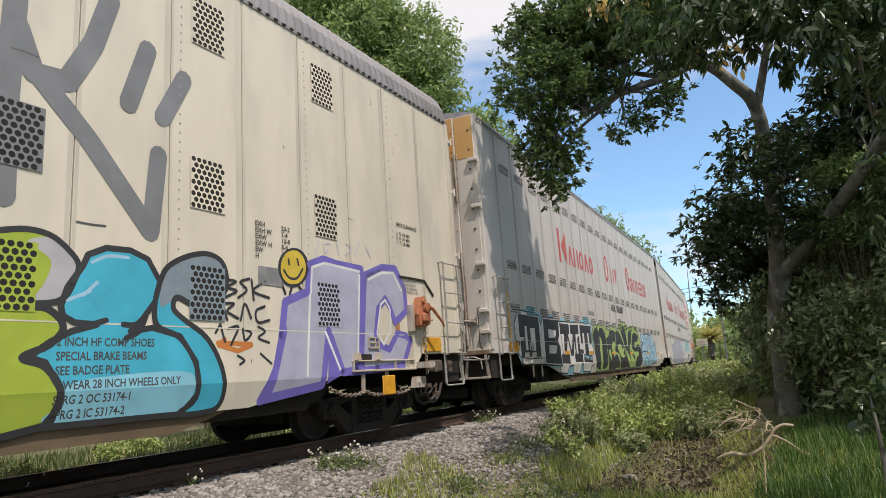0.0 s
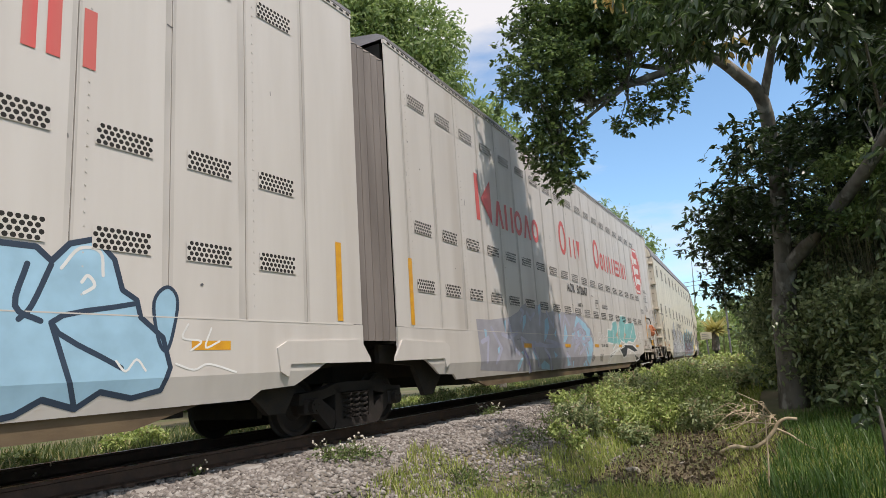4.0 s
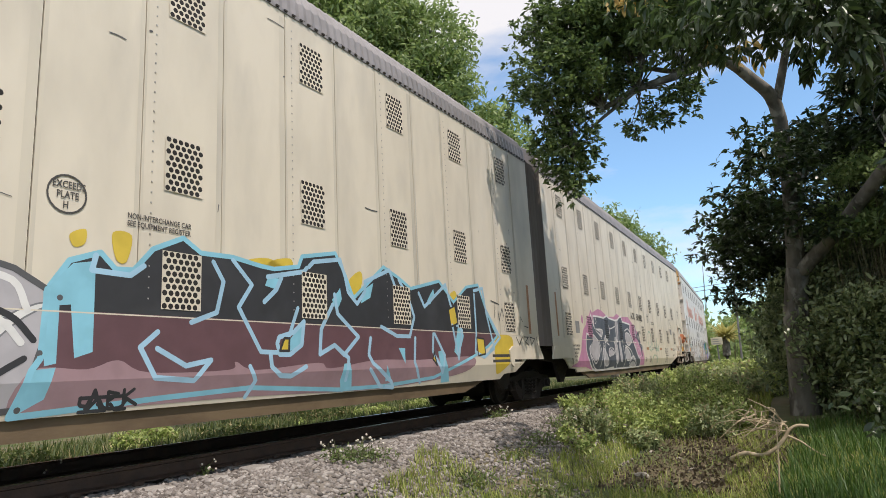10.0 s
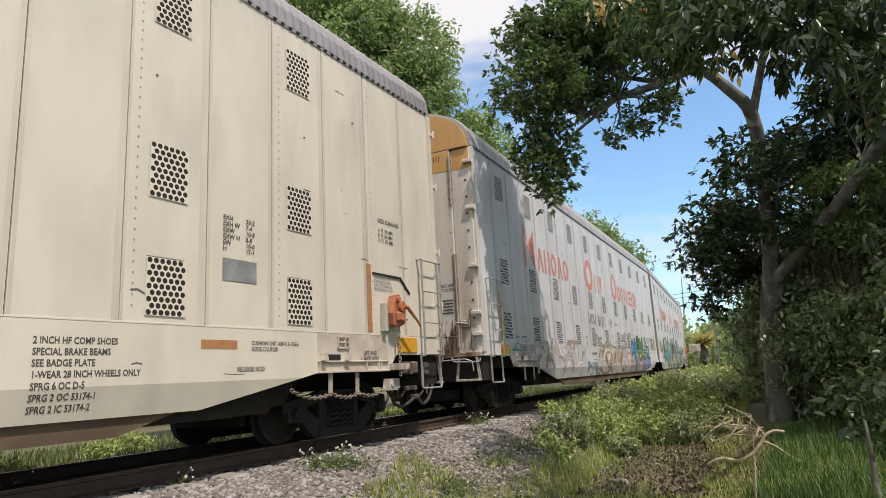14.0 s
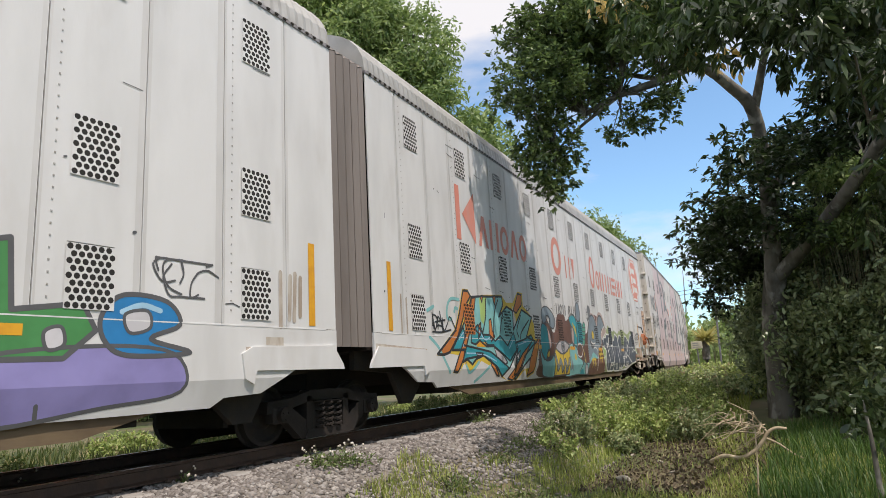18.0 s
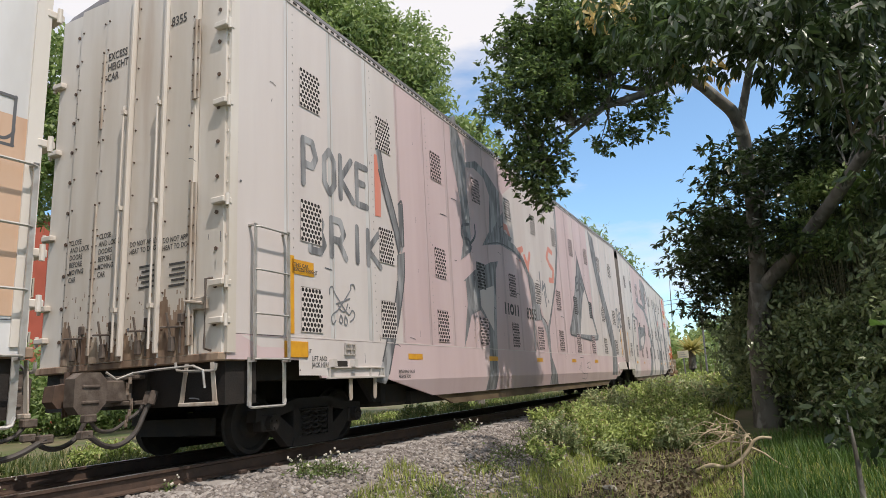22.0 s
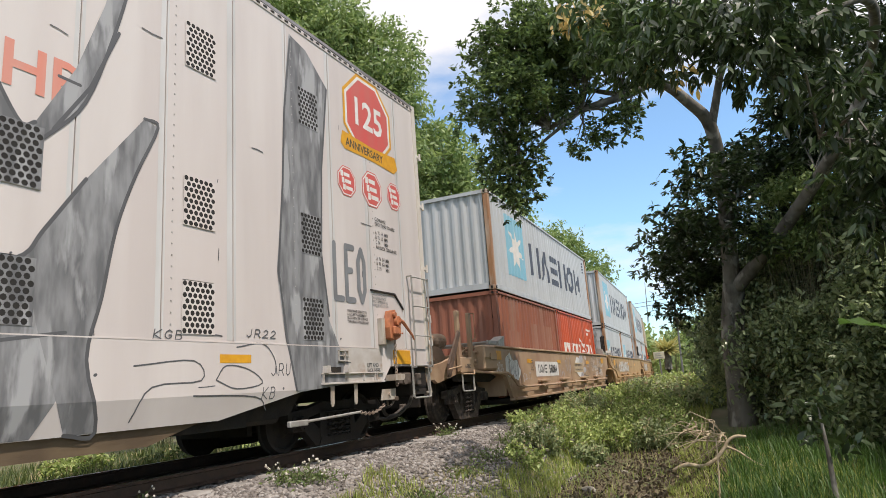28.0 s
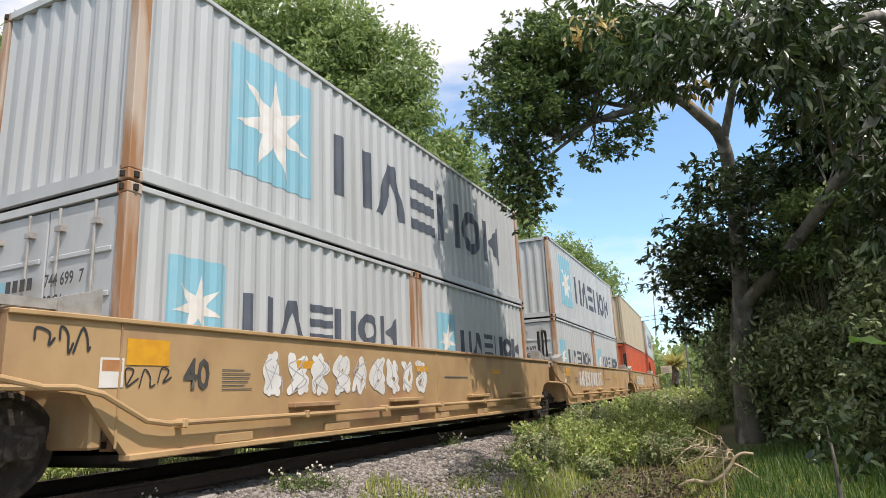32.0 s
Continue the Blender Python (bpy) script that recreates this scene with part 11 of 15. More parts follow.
    bubble(car, [(10.48, 1.01), (10.47, 0.97), (10.44, 0.93), (10.39, 0.92), (10.34, 0.93), (10.31, 0.97), (10.29, 1.01), (10.3, 1.06), (10.33, 1.09), (10.38, 1.1), (10.42, 1.09), (10.46, 1.06)], C["yellow"], None, 0, 1.7)
    bubble(car, [(11.81, 0.535), (11.82, 0.82), (11.93, 0.97), (12.41, 1.01), (12.93, 0.96), (13.27, 1.2), (13.79, 1.16), (13.87, 0.57), (12.61, 0.535)], C["brown"], None, 0, 1.3)
    bubble(car, [(12.07, 2.36), (12.19, 2.53), (12.39, 2.47), (12.36, 2.26), (12.17, 2.13), (12.01, 2.08)], C["gray"], C["charcoal"], 0.03, 1.7)
    scrawl(car, [[(12.16, 0.94), (12.19, 0.72)], [(12.29, 0.97), (12.26, 0.78)], [(12.41, 0.97), (12.46, 0.75)], [(12.54, 0.94), (12.55, 0.77)], [(12.13, 0.92), (12.58, 0.94)], [(13.19, 1.2), (13.19, 0.88)], [(13.39, 1.23), (13.38, 0.86)], [(13.07, 1.09), (13.55, 1.1)], [(13.07, 0.96), (13.55, 0.98)]], 0.05, C["yellow"], 2.7, False)
    patch(car, [(13.72, 1.74), (13.82, 1.79), (14.29, 1.95), (14.44, 1.89), (14.59, 2.05), (15.23, 1.84), (15.45, 1.91), (15.96, 1.79), (16.27, 1.92), (16.7, 1.9), (17.05, 1.93), (17.66, 1.82), (18.22, 1.98), (18.8, 1.89), (18.97, 1.42), (19.82, 1.02), (18.95, 0.79), (17.71, 0.66), (16.56, 0.58), (15.69, 0.54), (14.48, 0.535), (13.89, 0.535), (13.72, 0.81), (13.63, 1.31)], C["moss"], 1.4)
    bubble(car, [(13.6, 1.33), (13.91, 1.31), (14.01, 1.19), (13.91, 1.06), (13.75, 0.93), (13.68, 1.02), (13.63, 1.18)], C["leafgreen"], C["white"], 0.03, 1.7, sharp=True)
    bubble(car, [(13.57, 1.73), (14.02, 1.97), (14.29, 1.83), (14.01, 1.7), (13.79, 1.62), (13.63, 1.56)], C["blush"], C["white"], 0.03, 1.6)
    bubble(car, [(13.81, 1.56), (13.92, 1.67), (14, 1.61), (14.11, 1.63), (14.24, 1.72), (14.4, 1.76), (14.5, 1.72), (14.68, 1.76), (15.11, 1.7), (15.14, 1.55), (15.31, 1.58), (15.52, 1.78), (15.88, 1.68), (15.94, 1.53), (16.18, 1.75), (16.33, 1.76), (16.61, 1.7), (16.96, 1.56), (17.15, 1.77), (17.42, 1.73), (17.8, 1.54), (18.2, 1.85), (18.94, 1.67), (18.97, 1.26), (19.65, 0.92), (18.28, 0.77), (17.63, 0.68), (16.93, 0.66), (16.65, 0.73), (16.39, 0.61), (15.96, 0.63), (15.92, 0.535), (15.66, 0.535), (15.25, 0.535), (15.01, 0.59), (14.82, 0.54), (14.56, 0.55), (14.35, 0.54), (14.12, 0.57), (13.99, 0.66), (13.91, 0.8), (13.92, 0.9), (13.99, 0.98), (14.08, 1.17), (13.99, 1.28), (13.84, 1.26)], C["slate"], C["white"], 0.045, 2, sharp=True)
    patch(car, [(13.63, 1.52), (13.82, 1.68), (14.01, 1.65), (14.01, 1.32), (13.63, 1.31)], C["slate"], 2.05)
    scrawl(car, [[(14.12, 0.95), (14.16, 0.7)], [(14.16, 0.92), (14.18, 0.73)], [(14.2, 0.94), (14.24, 0.66)], [(14.7, 1.28), (14.73, 0.94)], [(14.81, 1.22), (14.83, 0.94)], [(14.87, 1.26), (14.89, 1.03)], [(15.24, 1.4), (15.27, 0.97)], [(15.29, 1.37), (15.31, 1.07)], [(15.36, 1.34), (15.38, 1)], [(16.08, 1.33), (16.1, 1.03)], [(16.16, 1.3), (16.17, 0.96)], [(16.22, 1.34), (16.24, 1.07)], [(16.39, 1.27), (16.4, 1.03)], [(17.35, 1.51), (17.35, 1.25)], [(17.43, 1.47), (17.43, 1.12)], [(17.99, 1.4), (17.99, 1.07)], [(18.1, 1.36), (18.1, 1.08)], [(15.71, 1.32), (15.72, 1.07)], [(15.77, 1.43), (15.79, 1.21)]], 0.018, C["silver"], 2.2, False)
    scrawl(car, [[(14.53, 1.63), (14.51, 1.54), (14.43, 1.45), (14.23, 1.42), (14.21, 1.47)], [(14.21, 1.47), (14.23, 1.31), (14.32, 1.36), (14.41, 1.42), (14.5, 1.37), (14.48, 1.26), (14.4, 1.21), (14.3, 1.22)], [(14.3, 1.22), (14.43, 1.06), (14.52, 0.89), (14.54, 0.71), (14.5, 0.59)], [(14.78, 1.38), (14.91, 1.35), (15.02, 1.23), (15.11, 1.07), (15.09, 0.84), (15.05, 0.65), (14.95, 0.57)], [(14.8, 1.38), (15.01, 1.38), (15.1, 1.43), (15.13, 1.57)], [(15.88, 1.68), (15.94, 1.48), (16.04, 1.24), (15.99, 1.17)], [(15.78, 1.14), (15.87, 0.92), (15.94, 0.71), (15.95, 0.63)], [(16.78, 1.4), (16.77, 1.07), (16.69, 0.83), (16.63, 0.75)]], 0.05, C["white"], 3, True)
    scrawl(car, [[(16.53, 1.01), (16.96, 1.01)], [(16.58, 0.95), (16.87, 0.94)], [(16.6, 0.88), (16.65, 0.88)]], 0.03, C["white"], 3, False)
    bubble(car, [(17.02, 1.09), (17.14, 1.22), (17.27, 1.07), (17.19, 0.97), (17.08, 0.95)], C["white"], None, 0, 3)
    bubble(car, [(17.09, 1.08), (17.14, 1.15), (17.19, 1.06), (17.13, 1)], C["slate"], None, 0, 3.3)
    scrawl(car, [[(17.27, 1.07), (17.54, 1.03), (17.75, 1.17), (17.83, 1.54)], [(17.54, 1.03), (17.82, 0.89), (18.12, 0.78)], [(17.34, 1.21), (17.46, 1.36), (17.63, 1.44), (17.54, 1.29), (17.35, 1.2)], [(18.31, 1.28), (18.35, 1.39), (18.56, 1.29), (18.41, 1.17), (18.31, 1.28)], [(18.56, 1.29), (18.8, 1.23), (18.95, 1.31)], [(18.97, 1.26), (19.12, 1.16), (19.65, 0.92)]], 0.04, C["white"], 3.1, True)
    scrawl(car, [[(14.68, 0.82), (14.61, 0.79), (14.64, 0.74), (14.69, 0.75), (14.69, 0.77), (14.65, 0.78)], [(14.73, 0.81), (14.83, 0.82)], [(14.78, 0.82), (14.8, 0.74)], [(14.97, 0.83), (14.88, 0.8), (14.98, 0.76), (14.9, 0.73)], [(14.63, 0.72), (15.02, 0.74)], [(15.23, 0.76), (15.41, 0.77)], [(15.32, 0.77), (15.36, 0.65)], [(15.46, 0.63), (15.44, 0.78), (15.53, 0.79), (15.55, 0.73), (15.47, 0.7), (15.65, 0.63), (15.45, 0.59)], [(17.08, 0.73), (17.09, 0.82), (17.21, 0.83), (17.21, 0.78), (17.12, 0.76), (17.26, 0.7)], [(17.41, 0.85), (17.28, 0.81), (17.43, 0.76), (17.3, 0.71)]], 0.028, C["white"], 3.2, False)
    bubble(car, [(14.24, 0.59), (14.23, 0.56), (14.19, 0.56), (14.16, 0.59), (14.17, 0.63), (14.21, 0.62)], C["white"], None, 0.02, 3.1)
    bubble(car, [(14.11, 0.66), (14.1, 0.64), (14.08, 0.64), (14.07, 0.66), (14.07, 0.68), (14.09, 0.68)], C["white"], None, 0.02, 3.1)
    bubble(car, [(16.23, 0.68), (16.22, 0.65), (16.18, 0.66), (16.16, 0.68), (16.17, 0.7), (16.2, 0.7)], C["white"], None, 0.02, 3.1)
    bubble(car, [(16.29, 0.69), (16.28, 0.67), (16.25, 0.67), (16.23, 0.69), (16.24, 0.71), (16.27, 0.71)], C["white"], None, 0.02, 3.1)
    bubble(car, [(17.42, 1.59), (17.4, 1.57), (17.36, 1.57), (17.34, 1.59), (17.36, 1.61), (17.4, 1.62)], C["white"], None, 0.02, 3.1)
    bubble(car, [(17.56, 1.59), (17.54, 1.57), (17.5, 1.57), (17.48, 1.59), (17.5, 1.61), (17.54, 1.62)], C["white"], None, 0.02, 3.1)
    bubble(car, [(14.63, 1.61), (14.62, 1.59), (14.6, 1.59), (14.59, 1.6), (14.6, 1.62), (14.62, 1.62)], C["white"], None, 0.02, 3.1)
    scrawl(car, [[(19.11, 1.71), (19.22, 1.81), (19.53, 1.91), (19.84, 1.93), (20.08, 1.85)], [(19.16, 1.74), (19.42, 1.85), (19.84, 1.89), (20.03, 1.81), (19.82, 1.7), (19.35, 1.66), (19.13, 1.71)], [(19.25, 1.63), (19.23, 1.73), (19.33, 1.75)], [(19.38, 1.67), (19.35, 1.77), (19.49, 1.69), (19.47, 1.79)], [(19.57, 1.69), (19.56, 1.79), (19.66, 1.8), (19.68, 1.71)], [(19.74, 1.72), (19.73, 1.83)], [(19.83, 1.73), (19.86, 1.85), (19.94, 1.76)], [(19.02, 1.5), (19.18, 1.56), (19.39, 1.55), (19.71, 1.6)], [(19.15, 1.42), (19.29, 1.49), (19.6, 1.51), (19.72, 1.45)]], 0.022, C["charcoal"], 2.4, True)
    bubble(car, [(12.24, 2.22), (12.37, 2.31), (12.63, 2.33), (12.92, 2.26), (13.05, 2.05), (13.13, 2.14), (13.27, 2.31), (13.57, 2.42), (13.89, 2.35), (14.16, 2.05), (14.02, 1.92), (13.63, 2.21), (13.27, 1.95), (12.95, 1.88), (12.54, 2.14), (12.26, 2.14)], C["blush"], None, 0, 1.5)
    patch(car, [(12.26, 2.15), (12.36, 2.22), (12.54, 2.27), (12.76, 2.23), (12.92, 2.11), (13, 1.98), (13.08, 1.73), (13.17, 1.53), (13.29, 1.33), (13.06, 1.21), (12.92, 1.09), (12.91, 0.97), (12.48, 0.98), (12.14, 0.95), (11.83, 0.83), (11.79, 0.98), (11.79, 1.25), (11.83, 1.53), (11.98, 1.81)], C["bluegray"], 1.8)
    bubble(car, [(13.16, 2), (13.27, 2.2), (13.51, 2.31), (13.79, 2.27), (14.02, 2.04), (14.07, 1.93), (13.69, 1.89), (13.53, 1.73), (13.45, 1.38), (13.31, 1.32), (13.18, 1.55), (13.12, 1.77)], C["bluegray"], None, 0.05, 1.75, sharp=True)
    patch(car, [(11.82, 0.79), (11.98, 0.93), (12.16, 1.07), (12.34, 1.14), (12.57, 1.1), (12.9, 0.97), (12.76, 0.95), (12.48, 0.97), (12.14, 0.94)], C["aqua"], 2)
    bubble(car, [(12.64, 1.67), (12.61, 1.76), (12.53, 1.8), (12.43, 1.78), (12.35, 1.71), (12.34, 1.62), (12.38, 1.54), (12.48, 1.51), (12.58, 1.55)], C["charcoal"], None, 0, 2.4)
    bubble(car, [(12.61, 1.67), (12.58, 1.74), (12.52, 1.78), (12.44, 1.76), (12.38, 1.7), (12.37, 1.62), (12.41, 1.56), (12.49, 1.54), (12.57, 1.57)], C["yellow"], None, 0, 2.7)
    patch(car, [(12.07, 1.55), (12.13, 1.54), (12.17, 1.46), (12.29, 1.39), (12.56, 1.38), (12.65, 1.39), (12.52, 1.29), (12.32, 1.24), (12.18, 1.3), (12.09, 1.43)], C["charcoal"], 2.4)
    scrawl(car, [[(12.21, 1.47), (12.29, 1.42), (12.45, 1.4), (12.68, 1.42)], [(12.47, 1.27), (12.71, 1.29), (12.86, 1.23), (12.93, 1.11), (12.9, 0.94), (12.85, 0.72), (12.84, 0.61)]], 0.04, C["white"], 2.9, True)
    scrawl(car, [[(12.26, 2.15), (11.98, 1.81), (11.83, 1.53), (11.8, 1.25), (11.8, 0.98), (11.78, 0.73), (11.72, 0.58)], [(12.36, 2.22), (12.54, 2.27), (12.76, 2.23), (12.92, 2.11), (13, 1.98), (13.08, 1.73), (13.17, 1.53), (13.3, 1.32)], [(13.16, 1.94), (13.22, 2.11), (13.45, 2.29), (13.76, 2.28), (14.02, 2.06), (14.14, 1.94)]], 0.055, C["charcoal"], 2.6, True)
    scrawl(car, [[(11.81, 1.41), (11.81, 1.08), (11.8, 0.82), (11.78, 0.63)], [(13.54, 1.7), (13.51, 1.39), (13.63, 1.1), (13.72, 0.81), (13.75, 0.61)]], 0.03, C["white"], 2.8, True)
    scrawl(car, [[(12.16, 0.95), (12.17, 0.76)], [(12.23, 0.91), (12.25, 0.71)], [(12.3, 0.95), (12.32, 0.71)], [(12.41, 0.89), (12.43, 0.68)], [(12.51, 0.93), (12.51, 0.79)], [(11.94, 0.95), (11.96, 0.69)], [(12.72, 0.83), (12.76, 0.62)], [(12.58, 0.8), (12.61, 0.62)]], 0.014, C["silver"], 2.5, False)
    round_ = [(12.0 + math.cos(a) * 0.14, 2.27 + math.sin(a) * 0.14) for a in [j * math.tau / 20 for j in range(21)]]
    paint(car, "plate_mark", [round_[:-1]], C["white"], 3.0)
    paint(car, "plate_mark", stroke(round_, 0.014), B, 3.4)
    lettering(car, "EXCEEDS\n  PLATE\n     H", 11.90, 2.31, 0.05, B, "stencil", width=0.74, off=0.0092)
    stickers(car, (3.8, 7.06, 9.92, 13.04, 16.4), M["orange_sticker"], 1.245)
    scrawl(car, [[(x, z), (x + 0.25, z - 0.02)] for x, z in ((3.0, 4.7), (4.2, 4.6), (4.9, 4.1), (5.2, 4.7), (7.2, 4.2), (5.1, 2.35), (6.2, 2.4), (8.0, 2.45), (4.4, 2.35))], 0.012, C["charcoal"], 2)
    lettering(car, "DECK CLEARANCE", 20.21, 3.0, 0.055, B, "stencil", width=0.75)
    lettering(car, "A  78        MIN\nB  69 1/2  MIN\nC  70 1/2  MIN", 20.21, 2.86, 0.05, B, "stencil", width=0.75)
    swirls(car, 21.2, 21.7, 2.7, 3.1, 6, 0.025, C["charcoal"], 2, 48, tight=0.25)
    paint(car, "notice_panel", [rect(21.20, 21.84, 1.38, 2.95)], M["salmon_panel"], 1)
    brake_end(car, 21.92, "tag")


def paint_fifth():
    B, Gr = M["black_letter"], M["roller"]
    car = U[6]
    end_text(car, "8355", 1.80 - 0.104, -0.66, 5.10, 0.12)
    end_text(car, "EXCESS\nHEIGHT\nCAR", 1.80 - 0.124, 0.44, 4.95, 0.10)
    lettering(car, "THIS CAR\nEXCESS HEIGHT", 2.86, 2.21, 0.045, B, "notice_text", hw=HW + 0.012, line=0.85)
    paint(car, "notice_plate", [rect(2.83, 3.26, 2.12, 2.30)], M["orange_sticker"], 2)
    piece(car, "POKE", 3.02, 4.66, 3.28, 3.98, 0.10, Gr, None, 0, 1)
    piece(car, "BRIK", 3.15, 4.95, 2.42, 3.02, 0.10, Gr, None, 0, 1)
    paint(car, "white_sill_paint", [[(2.95, 1.16), (2.96, 0.90), (4.6, 0.87), (4.92, 0.80), (5.08, BELT - 0.014), (2.0, BELT - 0.014), (2.3, 1.22), (2.8, 1.22)]], M["blush_paint"], 0)
    lift_text(car, 3.2)
    patch(car, [(10.39, 4.96), (11.87, 5.76), (14.73, 5.63), (14.51, 4.2), (14.03, 3.15), (13.29, 2.09), (12.88, 2.22), (12.2, 3.16), (11.58, 3.61), (10.62, 3.9), (10.38, 4.16)], M["blush_paint"], 0.6)
    bubble(car, [(4.86, 4.35), (4.98, 4.38), (5.09, 3.98), (5.29, 3.6), (5.48, 3.15), (5.56, 2.9), (5.45, 2.76), (5.3, 3.16), (5.06, 3.66), (4.92, 4.02)], M["roller"], None, 0.03, 1.2, sharp=True)
    bubble(car, [(5.49, 3.59), (5.62, 3.63), (5.62, 2.92), (5.53, 2.77), (5.48, 2.91)], M["roller"], None, 0.03, 1.2, sharp=True)
    bubble(car, [(5.4, 2.74), (5.62, 2.81), (5.58, 2.34), (5.41, 1.81), (5.2, 1.31), (5.03, 0.9), (4.94, 0.75), (4.66, 0.79), (4.86, 1.08), (5.03, 1.46), (5.26, 1.93), (5.38, 2.31)], M["roller"], None, 0.03, 1.2, sharp=True)
    scrawl(car, [[(4.86, 4.35), (4.98, 4.38), (5.09, 3.98), (5.29, 3.6), (5.48, 3.15), (5.56, 2.9)], [(5.45, 2.76), (5.3, 3.16), (5.06, 3.66), (4.92, 4.02)], [(5.49, 3.59), (5.62, 3.63), (5.62, 2.92)], [(5.62, 2.81), (5.58, 2.34), (5.41, 1.81), (5.2, 1.31), (5.03, 0.9)], [(4.86, 1.08), (5.03, 1.46), (5.26, 1.93), (5.38, 2.31)]], 0.035, C["charcoal"], 2, True)
    bubble(car, [(4.8, 4.25), (4.99, 4.26), (4.95, 3.27), (4.78, 3.25)], M["pale_red"], None, 0.03, 1, sharp=True)
    scrawl(car, [[(3.59, 1.94), (3.6, 2.02), (3.66, 2.04), (3.69, 1.98), (3.78, 1.89), (4.01, 1.7), (4.1, 1.76), (4.16, 1.72), (4.13, 1.65), (4.06, 1.61)], [(4.18, 2.07), (4.15, 2.12), (4.08, 2.11), (4.06, 2.03), (3.79, 1.76), (3.66, 1.68), (3.62, 1.62), (3.66, 1.55), (3.72, 1.6)], [(3.73, 1.82), (3.87, 1.86), (4.05, 1.92)], [(3.79, 1.8), (3.84, 1.74), (3.94, 1.74), (4, 1.84)], [(3.83, 1.68), (3.8, 1.6), (3.85, 1.57), (3.87, 1.63), (3.83, 1.68)], [(3.93, 1.67), (3.91, 1.58), (3.96, 1.55), (3.98, 1.62), (3.93, 1.67)]], 0.022, C["gray"], 1.4, True)
    patch(car, [(7.67, 5.88), (7.94, 6.04), (8.05, 5.73), (8.33, 5.42), (8.33, 4.51), (8.4, 3.98), (8.37, 3.27), (7.84, 3.02), (7.99, 3.39), (7.99, 4.14), (7.83, 4.7), (7.68, 5.09)], M["roller"], 1.3)
    scrawl(car, [[(8.32, 3.83), (7.99, 3.73), (7.97, 3.5), (8.26, 3.5), (8.37, 3.34), (8.1, 3.2)], [(8.62, 3.87), (8.61, 3.64), (8.32, 3.41)]], 0.06, C["charcoal"], 2, True)
    patch(car, [(8.33, 5.15), (8.89, 5.34), (9.45, 5.27), (10.21, 4.96), (10.17, 4.09), (10.85, 3.99), (10.66, 3.8), (10.15, 3.76), (8.98, 3.5), (9.4, 3.87), (9.57, 4.73), (9.3, 5.07), (8.76, 5.15), (8.33, 5.04)], M["roller"], 1.3)
    patch(car, [(7.89, 2.61), (8.48, 2.91), (9.38, 3.2), (9.84, 3.29), (9.66, 3.07), (9.46, 1.65), (9.37, 0.54), (8.82, 0.54), (8.99, 1.25), (9, 1.77), (8.82, 2.02), (8.65, 2.11), (8.2, 1.99), (7.94, 1.56), (7.77, 1.34), (7.94, 1.89), (8.04, 2.18), (8.02, 2.64)], M["roller"], 1.4)
    patch(car, [(8.69, 2.52), (9.47, 2.7), (9.32, 1.72), (8.71, 2.2)], M["blush_paint"], 1.8)
    patch(car, [(9.21, 3.58), (9.44, 3.77), (9.72, 4.04), (10.37, 4.55), (10.32, 3.94), (10.62, 3.9), (11.03, 3.85), (11.58, 3.61), (11.98, 3.25), (12.2, 3.16), (12.53, 2.7), (12.7, 2.27), (13.13, 2.01), (13.4, 2.28), (14.03, 3.15), (14.51, 4.2), (14.73, 5.68), (14.88, 5.61), (14.72, 4.26), (14.28, 3.29), (13.54, 2.3), (13.28, 1.95), (13.26, 1.25), (13.87, 0.535), (13.1, 0.54), (13.1, 1.24), (12.99, 1.84), (12.64, 2.17), (12.1, 2.11), (11.98, 1.32), (11.9, 1.35), (11.98, 2.17), (11.93, 2.73), (11.78, 3.2), (11.39, 3.52), (10.95, 3.65), (10.05, 3.7), (9.45, 3.6)], M["roller"], 1.5)
    scrawl(car, [[(9.29, 3.59), (10.05, 3.73), (10.95, 3.68), (11.58, 3.51), (11.93, 3.17)], [(12.7, 2.27), (13.13, 2.01), (13.17, 1.24)], [(14.64, 5.44), (14.63, 4.23), (14.2, 3.27), (13.4, 2.28)], [(10.07, 4.08), (10.31, 4.16), (10.19, 3.76)], [(10.03, 4.13), (10.13, 3.7)]], 0.03, C["charcoal"], 2.2, True)
    scrawl(car, [[(12.78, 3.42), (12.8, 3.06), (12.74, 2.7)], [(13.03, 3.2), (12.9, 2.96), (13.19, 3.15), (13.22, 2.82)], [(13.09, 2.92), (13.17, 2.57)], [(13.38, 2.73), (13.42, 2.69)]], 0.08, C["gray"], 1.6, False)
    lines_paint(car, "lettering", [[(10.31, 4.18), (10.53, 4.19), (10.68, 4.01)], [(11.2, 3.74), (11.54, 3.84)], [(11.37, 3.78), (11.33, 3.56)], [(11.67, 3.67), (11.88, 3.45), (12.09, 3.8)], [(11.88, 3.45), (11.88, 3.23)], [(14.09, 4.15), (13.78, 4.21), (13.56, 3.94), (13.79, 3.76), (14.09, 3.66), (13.98, 3.34), (13.66, 3.32)]], 0.15, M["pale_red"], 1, False)
    patch(car, [(16.77, 4.65), (16.96, 4.46), (17.55, 3.62), (18.64, 2.33), (18.84, 2.02), (19.09, 2.15), (18.79, 1.86), (17.87, 1.8), (16.48, 1.86), (15.58, 1.88), (15.35, 1.9), (15.25, 2.05), (15.34, 2.1), (15.9, 2.7), (16.58, 3.83), (16.9, 4.44)], M["roller"], 1.4)
    patch(car, [(17.52, 3.47), (18.63, 2.02), (16.48, 1.97), (16.83, 2.57), (17.22, 3.22)], M["blush_paint"], 1.9)
